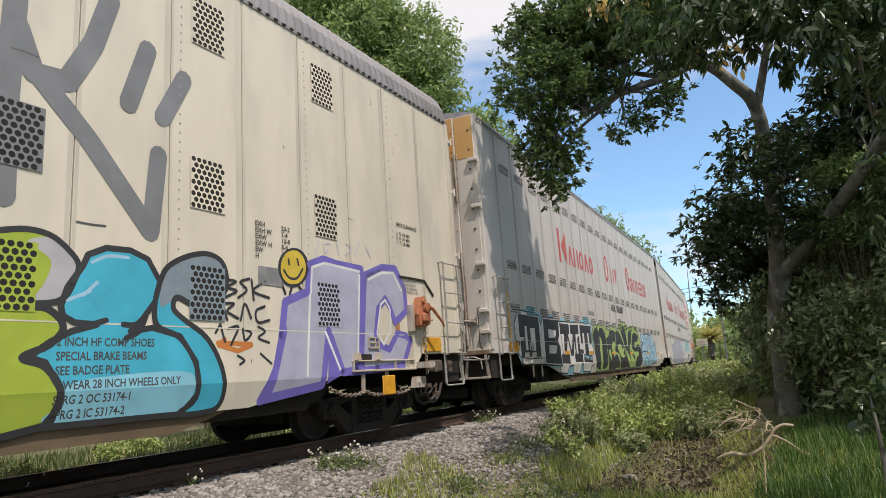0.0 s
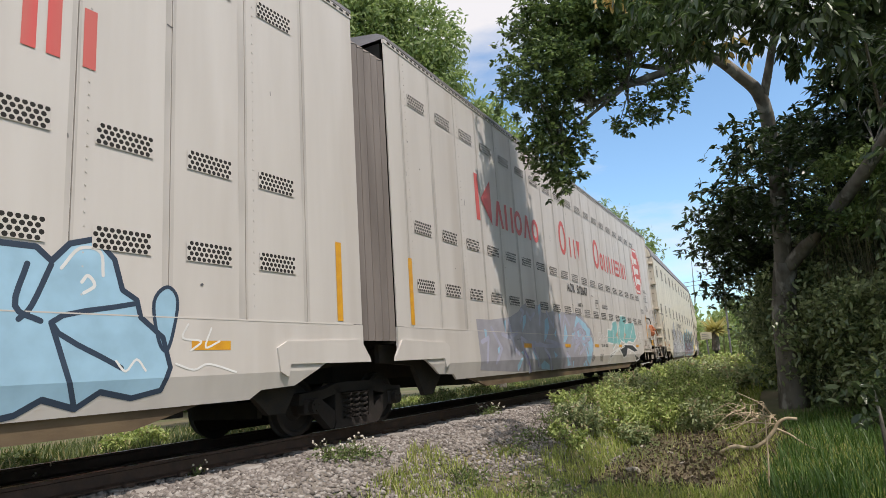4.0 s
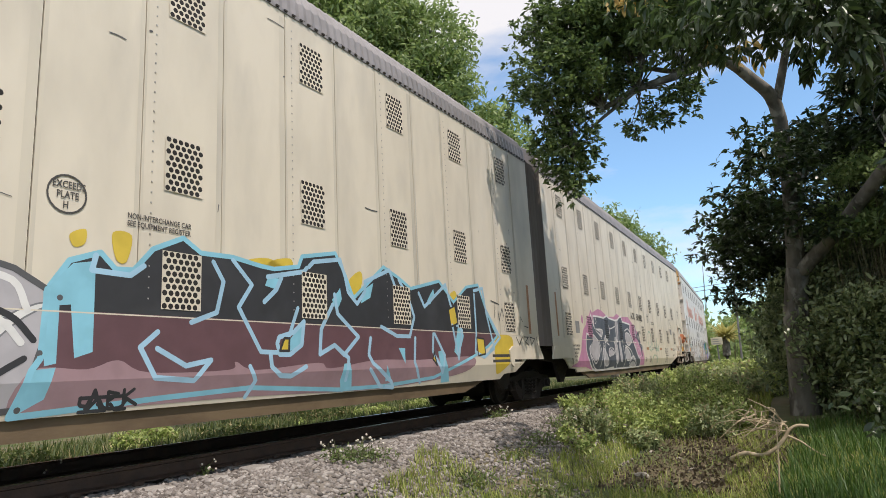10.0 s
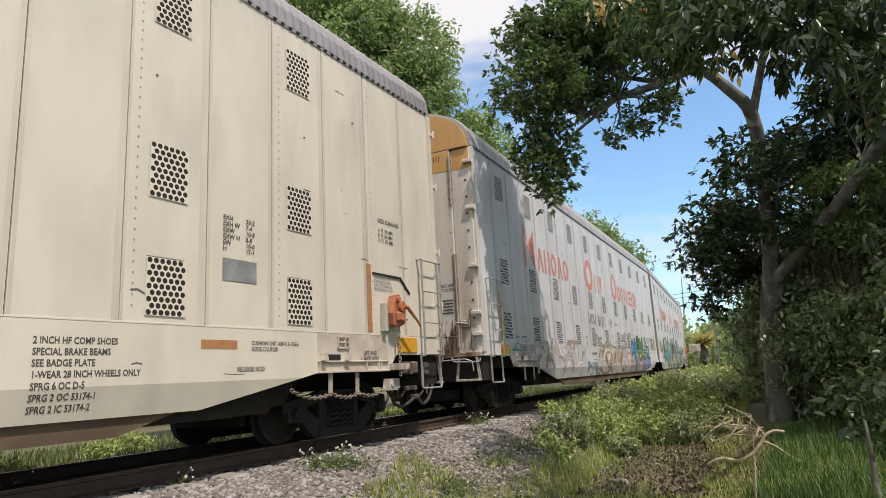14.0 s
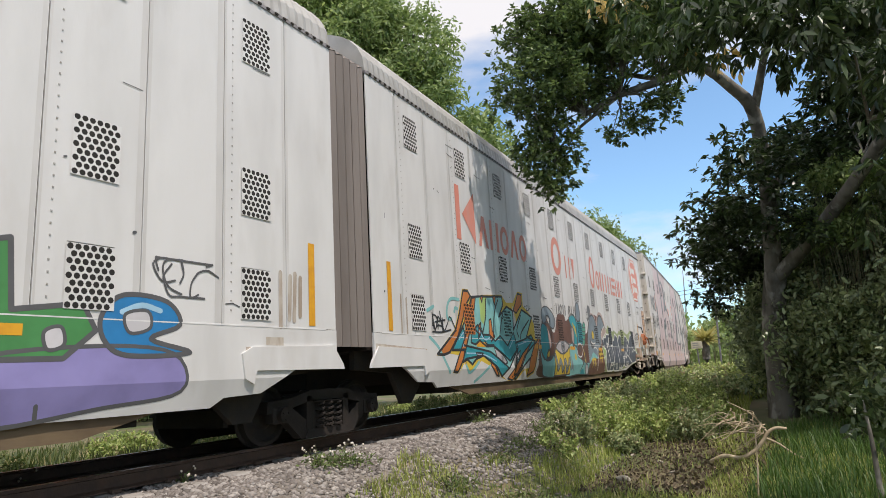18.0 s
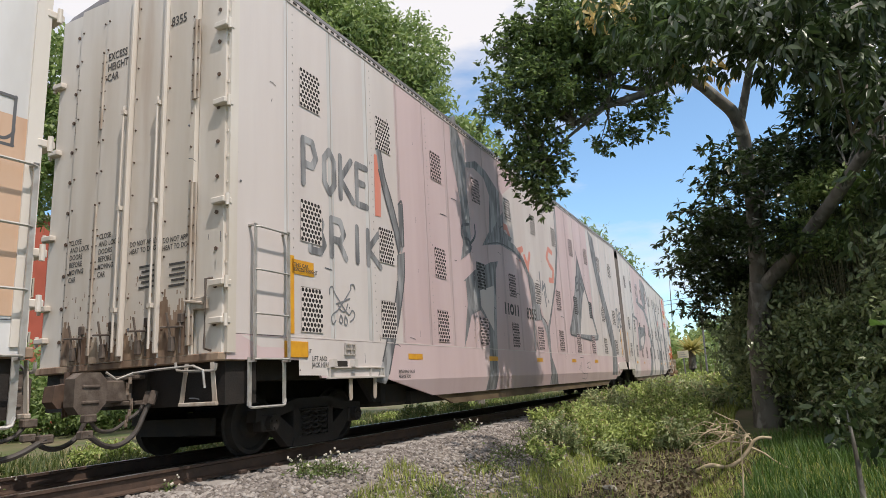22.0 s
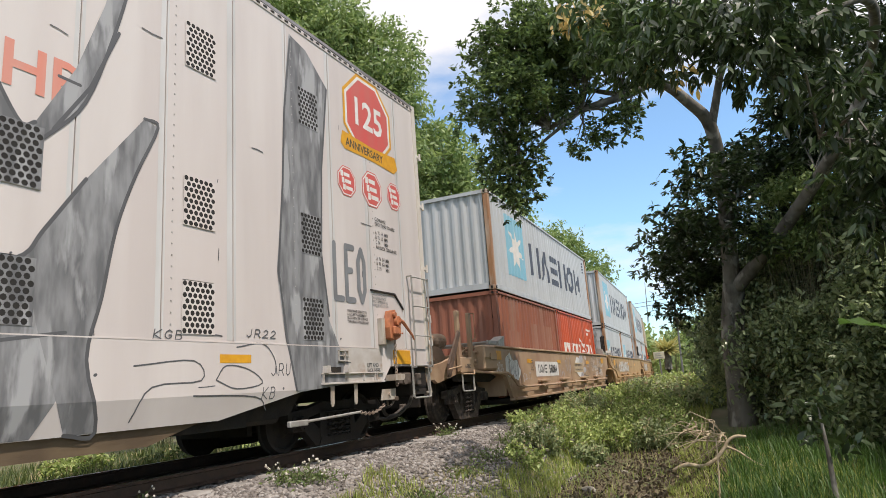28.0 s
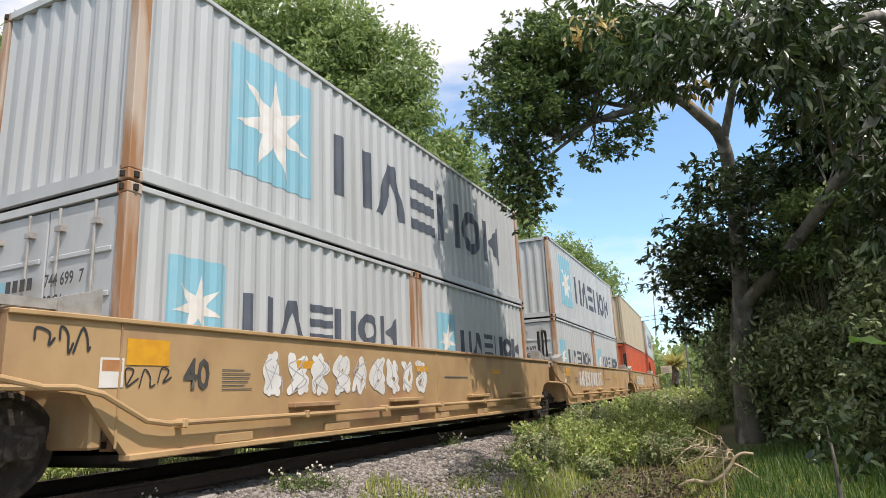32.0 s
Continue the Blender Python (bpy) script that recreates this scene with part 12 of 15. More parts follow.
    scrawl(car, [[(16.8, 4.62), (16.93, 4.42), (17.49, 3.64), (18.64, 2.25), (18.79, 1.9)], [(15.39, 1.91), (16.48, 1.87), (17.87, 1.82), (18.79, 1.9)], [(15.37, 1.96), (15.9, 2.64), (16.62, 3.77), (16.91, 4.4)]], 0.05, C["charcoal"], 2.3, False)
    scrawl(car, [[(16.49, 3.73), (16.45, 3.33)], [(16.49, 3.73), (16.76, 3.82)], [(16.47, 3.51), (16.72, 3.61)], [(16.47, 3.31), (16.77, 3.39)], [(16.99, 3.79), (16.94, 3.33)], [(16.99, 3.77), (17.24, 3.79), (17.19, 3.63), (16.97, 3.56)], [(17.07, 3.59), (17.43, 3.39)]], 0.07, C["charcoal"], 2.4, False)
    patch(car, [(18.76, 5.72), (19.47, 5.54), (19.77, 4.75), (20.33, 3.71), (21.23, 2.56), (21.68, 1.57), (21.52, 0.68), (20.6, 0.69), (20.92, 1.54), (20.25, 2.72), (19.46, 3.89), (19.03, 4.78)], M["roller"], 1.4)
    scrawl(car, [[(18.83, 5.65), (19.11, 4.81), (19.54, 3.91), (20.35, 2.74), (20.96, 1.54), (20.69, 0.7)], [(19.38, 5.5), (19.71, 4.73), (20.29, 3.7), (21.19, 2.55), (21.61, 1.57)]], 0.04, C["charcoal"], 2.2, False)
    scrawl(car, [[(16.18, 1.26), (16.58, 1.25)], [(16.26, 1.11), (16.27, 0.82), (16.86, 0.78)], [(16.31, 0.65), (16.81, 0.62), (16.9, 0.81)], [(16.85, 1.06), (17.38, 1.13), (17.32, 0.93), (16.89, 0.96)], [(15.93, 1.03), (15.93, 0.89)], [(16.99, 1.03), (17.13, 0.94)], [(16.09, 1.06), (16.12, 0.83)]], 0.014, C["charcoal"], 1.4, True)
    lines_paint(car, "graffiti", [[(22.29, 3.16), (22.55, 3.22), (22.29, 2.5), (22.57, 2.51)], [(22.59, 2.97), (22.6, 2.63)], [(22.78, 3.19), (22.87, 2.5)], [(22.6, 2.78), (22.79, 2.87)], [(23.12, 3.1), (22.9, 3.05), (22.95, 2.55), (23.14, 2.56)], [(22.92, 2.79), (23.1, 2.85)], [(22.55, 2.35), (22.79, 2.41), (22.8, 2.27), (22.6, 1.98), (22.87, 2.01)]], 0.1, M["roller"], 1.2, False)
    scrawl(car, [[(22.58, 1.49), (22.68, 1.55), (22.75, 1.4), (22.64, 1.36), (22.58, 1.49)], [(22.81, 1.53), (22.98, 1.62), (22.96, 1.47), (22.85, 1.43)], [(22.87, 1.59), (23.02, 1.37)], [(22.64, 1.73), (22.74, 1.66)], [(22.48, 1.67), (22.57, 1.66)], [(22.75, 1.75), (22.78, 1.68)], [(22.94, 1.29), (23.05, 1.27)], [(23.02, 1.22), (23.25, 1.21)]], 0.014, C["charcoal"], 1.4, True)
    word_bars(car, 10.05, 11.0, 2.14, 2.40, 3, B)
    lettering(car, "8355", 11.5, 2.14, 0.26, B, "car_number")
    stickers(car, (5.62, 8.95, 12.0, 15.2, 18.0), M["orange_sticker"], 1.155)
    lettering(car, "RETAINING VALVE\nRELEASE ROD", 5.3, 0.90, 0.05, B, "stencil", width=0.85)
    lift_text(car, 22.4)
    car = U[7]
    lettering(car, "HP", 14.95, 3.40, 0.40, M["pale_red"], width=1.0, off=0.0055)
    lift_text(car, 0.42)
    lettering(car, "8355", 9.95, 2.1, 0.30, B, "car_number")
    patch(car, [(3.96, 5.61), (3.82, 4.95), (3.6, 4.19), (3.65, 3.36), (3.49, 3.33), (3.46, 4.15), (3.7, 5)], M["roller"], 1.2)
    patch(car, [(3.06, 3.41), (3.54, 3.34), (4.66, 3.28), (4.91, 3.23), (4.73, 2.7), (4.61, 3.15), (3.53, 3.21), (3.11, 3.18), (2.74, 2.42), (2.46, 1.76), (2.55, 1.15), (2.77, 0.66), (2.56, 0.65), (2.29, 1.29), (2.31, 1.9), (2.58, 2.56)], M["roller"], 1.3)
    scrawl(car, [[(3.08, 3.33), (3.54, 3.27), (4.74, 3.24)], [(2.69, 2.49), (2.38, 1.75), (2.46, 1.15)]], 0.03, C["charcoal"], 2, True)
    patch(car, [(5.39, 5), (6.14, 5.06), (6.04, 4.28), (6.2, 4.09), (5.17, 4.07)], M["roller"], 1.4)
    patch(car, [(5.57, 4.91), (5.94, 4.9), (5.87, 4.35), (5.43, 4.29)], M["pink_paint"], 1.9)
    patch(car, [(5.17, 4.07), (6.15, 4.16), (8.25, 4.1), (9.63, 3.53), (10.51, 2.36), (10.01, 1.24), (9.22, 0.54), (8.08, 0.54), (8.82, 1.23), (9.73, 2.17), (9.16, 3.19), (7.86, 3.83), (5.87, 3.96)], M["roller"], 1.5)
    patch(car, [(4.72, 2.8), (5.27, 2.9), (7.09, 2.94), (7.78, 3.01), (7.37, 2.42), (6.11, 1.87), (4.93, 1.75), (4.32, 1.71), (4.56, 2.2)], M["roller"], 1.5)
    patch(car, [(5.27, 2.3), (6.74, 2.53), (6.6, 2.18), (5.79, 1.92), (5.29, 2)], M["blush_paint"], 2)
    scrawl(car, [[(4.74, 2.76), (4.6, 2.2), (4.36, 1.73), (5.04, 1.76), (6.11, 1.88), (7.37, 2.42), (7.71, 2.97)], [(5.38, 4.97), (5.22, 4.08), (6.2, 4.12), (8.24, 4.07), (9.71, 3.52)]], 0.035, C["charcoal"], 2.3, False)
    patch(car, [(7.49, 5.48), (8.35, 5.6), (9.72, 5.41), (9.02, 3.98), (7.92, 4.14), (7.49, 4.45)], M["roller"], 1.3)
    patch(car, [(9.53, 5.29), (9.88, 5.38), (10.86, 4.47), (11.33, 2.43), (10.76, 0.56), (10.49, 0.57), (10.89, 2.39), (10.46, 4.32)], M["roller"], 1.4)
    scrawl(car, [[(0.85, 1.6), (1.19, 1.56), (1.09, 1.39), (0.95, 1.35), (0.85, 1.6)], [(0.94, 1.51), (1.14, 1.36)], [(0.84, 1.24), (0.99, 1.27), (1.34, 1.23)], [(1.09, 1.65), (1.24, 1.56)]], 0.014, C["charcoal"], 1.4, True)
    patch(car, [(12.97, 4.26), (13.05, 4.33), (13.16, 3.84), (13.32, 3.67), (13.58, 3.36), (13.75, 3.07), (14.04, 2.67), (14.33, 2.43), (14.61, 1.98), (14.77, 2), (14.82, 1.75), (14.45, 0.86), (14.31, 0.535), (13.26, 0.54), (13.44, 0.89), (13.65, 1.29), (13.91, 1.67), (13.94, 2.07), (13.81, 2.44), (13.6, 2.79), (13.44, 3.09), (13.25, 3.41), (13.11, 3.87)], M["roller"], 1.4)
    patch(car, [(13.61, 4.78), (14.1, 5.06), (14.27, 4.75), (14.61, 4.28), (14.83, 3.66), (14.97, 3.36), (15.16, 3.09), (15.27, 3.14), (15.6, 3.77), (15.86, 4.56), (15.99, 5.2), (16.02, 5.6), (16.17, 5.63), (16.13, 5), (15.94, 4.19), (15.71, 3.49), (15.4, 3.08), (14.85, 2.53), (14.73, 2.82), (14.51, 3.22), (14.22, 3.65), (13.98, 4.14), (13.76, 4.55)], M["roller"], 1.5)
    patch(car, [(16.34, 3.55), (16.5, 3.51), (16.26, 2.94), (16.07, 2.37), (15.95, 1.71), (15.83, 1.15), (15.98, 0.535), (15.7, 0.535), (15.58, 0.82), (15.39, 1.41), (15.25, 1.99), (15.39, 2.21), (15.75, 2.76)], M["roller"], 1.6)
    patch(car, [(15.25, 1.99), (15.39, 1.41), (15.58, 0.82), (15.42, 0.535), (14.67, 0.535), (14.43, 0.86), (14.78, 1.38), (14.86, 1.76)], M["roller"], 1.6)
    scrawl(car, [[(12.97, 4.26), (13.05, 4.33), (13.16, 3.84), (13.32, 3.67), (13.58, 3.36), (13.75, 3.07), (14.04, 2.67), (14.33, 2.43), (14.61, 1.98)], [(13.26, 0.54), (13.44, 0.89), (13.65, 1.29), (13.91, 1.67), (13.94, 2.07), (13.81, 2.44), (13.6, 2.79), (13.44, 3.09), (13.25, 3.41), (13.11, 3.87)], [(13.61, 4.78), (14.1, 5.06), (14.27, 4.75), (14.61, 4.28), (14.83, 3.66), (14.97, 3.36), (15.16, 3.09), (15.27, 3.14)], [(16.17, 5.63), (16.13, 5), (15.94, 4.19), (15.71, 3.49), (15.4, 3.08), (14.85, 2.53), (14.73, 2.82), (14.51, 3.22), (14.22, 3.65), (13.98, 4.14), (13.76, 4.55)], [(16.34, 3.55), (16.5, 3.51), (16.26, 2.94), (16.07, 2.37), (15.95, 1.71), (15.83, 1.15), (15.98, 0.54), (15.7, 0.54)]], 0.035, C["charcoal"], 2, True)
    scrawl(car, [[(14.43, 0.86), (14.78, 1.38), (14.86, 1.76), (15.25, 1.99), (15.39, 2.21), (15.75, 2.76)]], 0.035, C["charcoal"], 2, True)
    scrawl(car, [[(13.19, 3.67), (13.37, 3.78)], [(13.34, 3.2), (13.58, 3.32)], [(14.23, 3.72), (14.66, 3.8)], [(14.51, 3.22), (14.83, 3.66)], [(14.84, 3.25), (14.92, 3.76)], [(15.45, 3.64), (15.65, 3.63)], [(13.85, 2.34), (14.18, 2.52)], [(13.94, 2.01), (14.49, 1.96)], [(13.68, 1.29), (14.59, 1.23)], [(14.86, 1.26), (15.63, 1.38)], [(13.49, 0.89), (14.37, 0.86)]], 0.03, C["charcoal"], 2.1, False)
    scrawl(car, [[(13.41, 3.65), (13.51, 3.51), (13.43, 3.34), (13.3, 3.41), (13.31, 3.55), (13.41, 3.65)]], 0.04, C["silver"], 2.2, True)
    patch(car, [(18.6, 5.63), (18.96, 5.54), (19.45, 5.13), (19.27, 3.84), (19.21, 2.6), (19.29, 1.75), (19.65, 1.15), (19.63, 0.84), (18.62, 0.77), (18.42, 1.42), (18.28, 2.25), (18.42, 3.45), (18.45, 4.4)], M["roller"], 1.5)
    scrawl(car, [[(18.62, 5.55), (18.47, 4.41), (18.42, 3.45), (18.31, 2.25), (18.45, 1.42), (18.61, 0.8)], [(19.42, 5.12), (19.25, 3.83), (19.19, 2.6), (19.32, 1.76)], [(15.43, 3.13), (15.75, 3.65), (16.02, 4.34)]], 0.035, C["charcoal"], 2.3, False)
    # red emblems
    paint(car, "emblem_border", [octagon(20.55, 5.05, 1.40, 1.40)], M["orange_sticker"], 1.5)
    paint(car, "emblem_border", [octagon(20.55, 5.05, 1.30, 1.30)], M["white_letter"], 2)
    paint(car, "emblem_field", [octagon(20.55, 5.05, 1.20, 1.20)], M["red_letter"], 2.5)
    lettering(car, "125", 20.06, 4.86, 0.46, M["white_letter"], "emblem_number", width=0.95)
    paint(car, "ribbon", [[(19.75, 4.42), (19.8, 4.62), (20.6, 4.58), (21.35, 4.62), (21.42, 4.42), (21.3, 4.32), (20.6, 4.36), (19.85, 4.34)]], M["orange_sticker"], 3.0)
    lettering(car, "ANNIVERSARY", 19.88, 4.405, 0.13, B, "emblem_text", width=0.88)
    emblem(car, 19.87, 3.82, 0.46, 0.46, M["red_letter"], 2, 3)
    emblem(car, 20.57, 3.86, 0.56, 0.58, M["red_letter"], 2, 3)
    emblem(car, 21.25, 3.90, 0.42, 0.46, M["red_letter"], 2, 3)
    piece(car, "LEO", 19.45, 20.30, 1.98, 2.85, 0.09, C["gray"], None, 0, 1)
    lettering(car, "CLEARANCE\nDECK TREAD TO APEX", 20.6, 3.36, 0.055, B, "stencil", width=0.75)
    lettering(car, "A  75  1/4  MIN\nB  72  1/2  MIN\nC  74        MIN\nAAR DECK CLEARANCE", 20.6, 3.14, 0.055, B, "stencil", width=0.75)
    lettering(car, "A  73  1/4  MIN\nB  70  3/4  MIN\nC  73        MIN", 20.6, 2.72, 0.055, B, "stencil", width=0.75)
    lettering(car, "OWNERSHIP SUBJECT TO\nA SECURITY AGREEMENT\nFILED WITH THE SURFACE\nTRANSPORTATION BOARD", 19.75, 1.85, 0.036, B, "small_print", width=0.85)
    stickers(car, (17.35, 14.6, 5.6, 2.9), M["orange_sticker"], 1.175)
    scrawl(car, [[(16.3, 1.1), (17.0, 1.15), (17.1, 0.95), (16.5, 0.9), (16.3, 0.6)], [(17.3, 0.95), (17.45, 1.1), (17.8, 1.05), (18.0, 0.9), (17.6, 0.85), (17.3, 0.95)], [(17.0, 0.8), (17.9, 0.75), (18.1, 0.6)], [(17.6, 1.3), (18.0, 1.35), (18.2, 1.2), (18.25, 1.0)]], 0.015, C["charcoal"], 1.4, True)
    for word, x, z, h in (("KGB", 16.5, 1.36, 0.09), ("JR22", 17.75, 1.42, 0.09), ("JRU", 18.15, 0.98, 0.14), ("KB", 18.0, 0.72, 0.13)):
        scrawl(car, sum((glyph_lines(ch, x + 0.13 * j, x + 0.13 * j + 0.09, z, z + h, 0.02) for j, ch in enumerate(word)), []), 0.012, C["charcoal"], 1.4)
    brake_end(car, 22.22, "rod")
    lift_text(car, 20.2)


def paint_wells():
    B, W, D = M["black_letter"], M["white_letter"], C["slate"]
    boxes = {}
    for ob, i in WELL_MOVES:
        if ob.name.startswith("shipping_container"):
            boxes.setdefault(i, []).append(ob)

    def dressed(b, x0, length, z, sq0, sq1, w0, w1, big):
        zc = z + CH * (0.63 if big else 0.62)
        h = 0.98 if big else 0.50
        container_paint(b, "logo_panel", [rect(sq0, sq1, z + 0.55 if big else z + 1.10, z + (2.25 if big else 1.95))], M["cont_blue"], x0 + 0.12, x0 + length)
        container_paint(b, "logo_star", fan(star((sq0 + sq1) / 2, z + (1.35 if big else 1.42), 0.74 if big else 0.36, turn=0.05)), W, x0 + 0.12, x0 + length, 2)
        pitch = (w1 - w0) / 6
        polys = []
        lo = z + (0.82 if big else 1.17)
        for k in range(6):
            a = w0 + k * pitch
            polys += ring(a, a + pitch * 0.86, lo, lo + h, pitch * 0.2, h * 0.17, "baebok"[k])
        container_paint(b, "logo_bar", polys, D, x0 + 0.12, x0 + length, 1.5)
    for i, bs in boxes.items():
        top = bs[-1]
        if i != 3:
            dressed(top, 0, 12.192, Z_TOP, 1.40, 3.0, 3.6, 10.8, True)
        if i in (1, 2, 5):
            dressed(bs[0], 0, 6.058, Z_LOW, 0.58, 1.40, 1.70, 5.45, False)
            dressed(bs[1], 6.134, 6.058, Z_LOW, 6.98, 7.8, 8.05, 11.8, False)
        if i == 0:
            polys = []
            for k in range(7):
                a = 6.8 + k * 0.38
                polys += ring(a, a + 0.30, 1.52, 1.90, 0.07, 0.035, "babbobo"[k])
            for k in range(3):
                a = 10.5 + k * 0.39
                polys += ring(a, a + 0.32, 1.55, 1.93, 0.075, 0.035, "oba"[k])
            container_paint(bs[1], "logo_bar", polys, W, 6.134 + 0.12, 12.1, 1.5)
            sw = [[(9.30, 2.13), (9.50, 2.12), (9.62, 2.04), (9.58, 1.99)], [(9.58, 1.99), (9.62, 2.04), (9.90, 1.93), (9.86, 1.82)], [(9.86, 1.82), (9.90, 1.93), (10.22, 1.93), (10.12, 1.78)]]
            sw += [[(9.66, 1.60), (9.76, 1.68), (9.92, 1.72), (10.08, 1.70), (10.22, 1.62)]]
            for ln in ([(9.31, 2.13), (9.36, 1.9), (9.48, 1.62)], [(10.2, 1.93), (10.34, 1.80), (10.46, 1.60)]):
                sw += stroke(smooth_line(ln, 4), 0.025)
            container_paint(bs[1], "logo_swash", sw, W, 6.134 + 0.12, 12.1, 2)
            container_paint(bs[1], "container_number", [rect(10.75, 11.08, 2.46, 2.54), rect(11.12, 11.44, 2.45, 2.53), rect(11.52, 11.62, 2.45, 2.53), rect(10.92, 11.2, 2.29, 2.39), rect(11.40, 11.5, 2.04, 2.17)], W, 6.134 + 0.12, 12.1, 1)
            container_paint(bs[0], "patch", [rect(2.9, 5.2, 1.5, 2.3), rect(0.9, 1.8, 1.5, 2.0)], M["cont_patch"], 0.12, 6.0, 1)
            container_paint(bs[0], "container_number", [rect(4.95, 5.02, 1.6 + k * 0.09, 1.66 + k * 0.09) for k in range(12)], W, 0.12, 6.0, 2)
            container_paint(bs[-1], "container_number", [rect(11.4, 11.7, Z_TOP + 1.9 + k * 0.12, Z_TOP + 1.97 + k * 0.12) for k in range(4)], D, 0.12, 12.0, 1)
        if i in (1, 2, 5):
            end_text(bs[0], "744 699  7", -0.045, -0.12, Z_LOW + 1.62, 0.13)
            end_text(bs[0], "22G1", -0.045, -0.12, Z_LOW + 1.40, 0.13)
            bm = bmesh.new()
            for k in range(4):
                box(bm, -0.045, -0.042, 0.08 + 0.12 * k, 0.16 + 0.12 * k, Z_LOW + 1.62, Z_LOW + 1.75)
            tagged(part("owner_mark", bm, M["black_letter"], bs[0]), kind="stuff")
            bm = bmesh.new()
            box(bm, -0.046, -0.042, 0.52, 0.95, Z_LOW + 1.25, Z_LOW + 1.75)
            part("logo_panel", bm, M["cont_blue"], bs[0])
            bm = bmesh.new()
            pts = star(0.735, Z_LOW + 1.5, 0.18, turn=0.05)
            for a, b in zip(pts, pts[1:] + pts[:1]):
                bm.faces.new([bm.verts.new((-0.049, y, z)) for y, z in ((0.735, Z_LOW + 1.5), a, b)])
            part("logo_star", bm, W, bs[0])
    car = WELLS[0]
    hw = 1.452
    paint(car, "number_board", [rect(2.08, 4.60, 0.80, 1.20)], W, 1, hw, flat=True)
    word_bars(car, 2.35, 3.28, 0.89, 1.12, 4, B, hw=hw, layer=2, flat=True)
    lettering(car, "58084", 3.48, 0.89, 0.23, B, "car_number", hw=hw + 0.003, width=1.08)
    for x, wd in ((-1.15, 0.45), (1.35, 0.42), (4.5, 0.45)):
        paint(car, "reflector", [rect(x, x + wd, 1.16 if x > 0 else 1.22, 1.26 if x > 0 else 1.42)], M["orange_sticker"], 1, hw, flat=True)
    def swl(c, x0, x1, z0, z1, n, w, m, s):
        """A row of looping pen strokes, too scrawled to read."""
        r = random.Random(s * 77)
        shapes = []
        for k in range(n):
            x = x0 + (x1 - x0) * k / n
            d = (x1 - x0) / n
            pts = [(x + d * r.uniform(0, 0.3), r.uniform(z0, (z0 + z1) / 2)), (x + d * r.uniform(0.1, 0.5), z1 - (z1 - z0) * r.uniform(0, 0.25)), (x + d * r.uniform(0.5, 1.0), r.uniform((z0 + z1) / 2, z1)), (x + d * r.uniform(0.2, 0.8), z0 + (z1 - z0) * r.uniform(0, 0.3)), (x + d * r.uniform(0.8, 1.2), z0 + (z1 - z0) * r.uniform(0.1, 0.6))]
            shapes += stroke(smooth_line(pts, 5), w)
        return paint(c, "graffiti_linework", shapes, m, 1.5, hw, flat=True)
    fluffy = lambda c, cx, cz, w, h, m, s: paint(c, "graffiti", [closed([(cx + math.cos(a) * w * random.Random(s + j).uniform(0.6, 1), cz + math.sin(a) * h * random.Random(s + 70 + j).uniform(0.6, 1)) for j, a in enumerate(k * math.tau / 14 for k in range(14))], 4)], m, 1, hw, flat=True)
    fluffy(car, -0.15, 1.08, 0.42, 0.34, C["white"], 1)
    fluffy(car, 0.35, 0.98, 0.35, 0.32, C["white"], 2)
    fluffy(car, 7.5, 1.05, 0.75, 0.38, C["white"], 3)
    paint(car, "graffiti", [rect(6.85, 8.25, 0.87, 1.19)], M["tan_panel"], 2.4, hw, flat=True)
    lettering(car, "LD LMT 124,500 PER UNIT", 6.92, 1.07, 0.075, B, "stencil", hw=hw + 0.003, width=0.86)
    lettering(car, "20 FT CONTAINER LOAD 52,500 EACH", 6.92, 0.93, 0.055, B, "stencil", hw=hw + 0.003, width=0.84)
    swl(car, -0.4, 0.6, 0.8, 1.35, 5, 0.018, C["gray"], 3)
    swl(car, 5.5, 6.3, 0.8, 1.35, 3, 0.02, C["silver"], 4)
    swl(car, 4.75, 5.3, 0.72, 1.0, 3, 0.016, C["silver"], 14)
    fluffy(car, 7.95, 1.3, 0.42, 0.2, C["silver"], 5)
    fluffy(car, 8.45, 0.95, 0.30, 0.14, C["silver"], 6)
    fluffy(car, 7.95, 0.80, 0.3, 0.14, C["silver"], 7)
    fluffy(car, 8.74, 1.37, 0.10, 0.11, C["white"], 8)
    fluffy(car, 8.3, 1.2, 0.22, 0.2, C["tan"], 9)
    for ln in ([(8.39, 1.45), (8.94, 1.46), (9.2, 1.40), (9.47, 1.48), (9.63, 1.2), (9.41, 0.8), (9.13, 1.08), (9.29, 1.47)], [(8.42, 1.11), (8.6, 1.13), (8.84, 1.13), (8.88, 1.4)], [(8.40, 0.90), (8.44, 0.76), (8.7, 0.74), (8.94, 0.73), (8.74, 0.87), (8.76, 0.95)], [(8.74, 0.87), (8.94, 0.73), (9.17, 0.79), (9.05, 0.99), (8.9, 0.9)], [(7.8, 1.3), (8.0, 1.44), (8.2, 1.38), (8.45, 1.42)], [(7.9, 0.85), (8.3, 0.78), (8.5, 0.8)]):
        paint(car, "graffiti_linework", stroke(smooth_line(ln, 5), 0.016), C["charcoal"], 2.2, hw, flat=True)
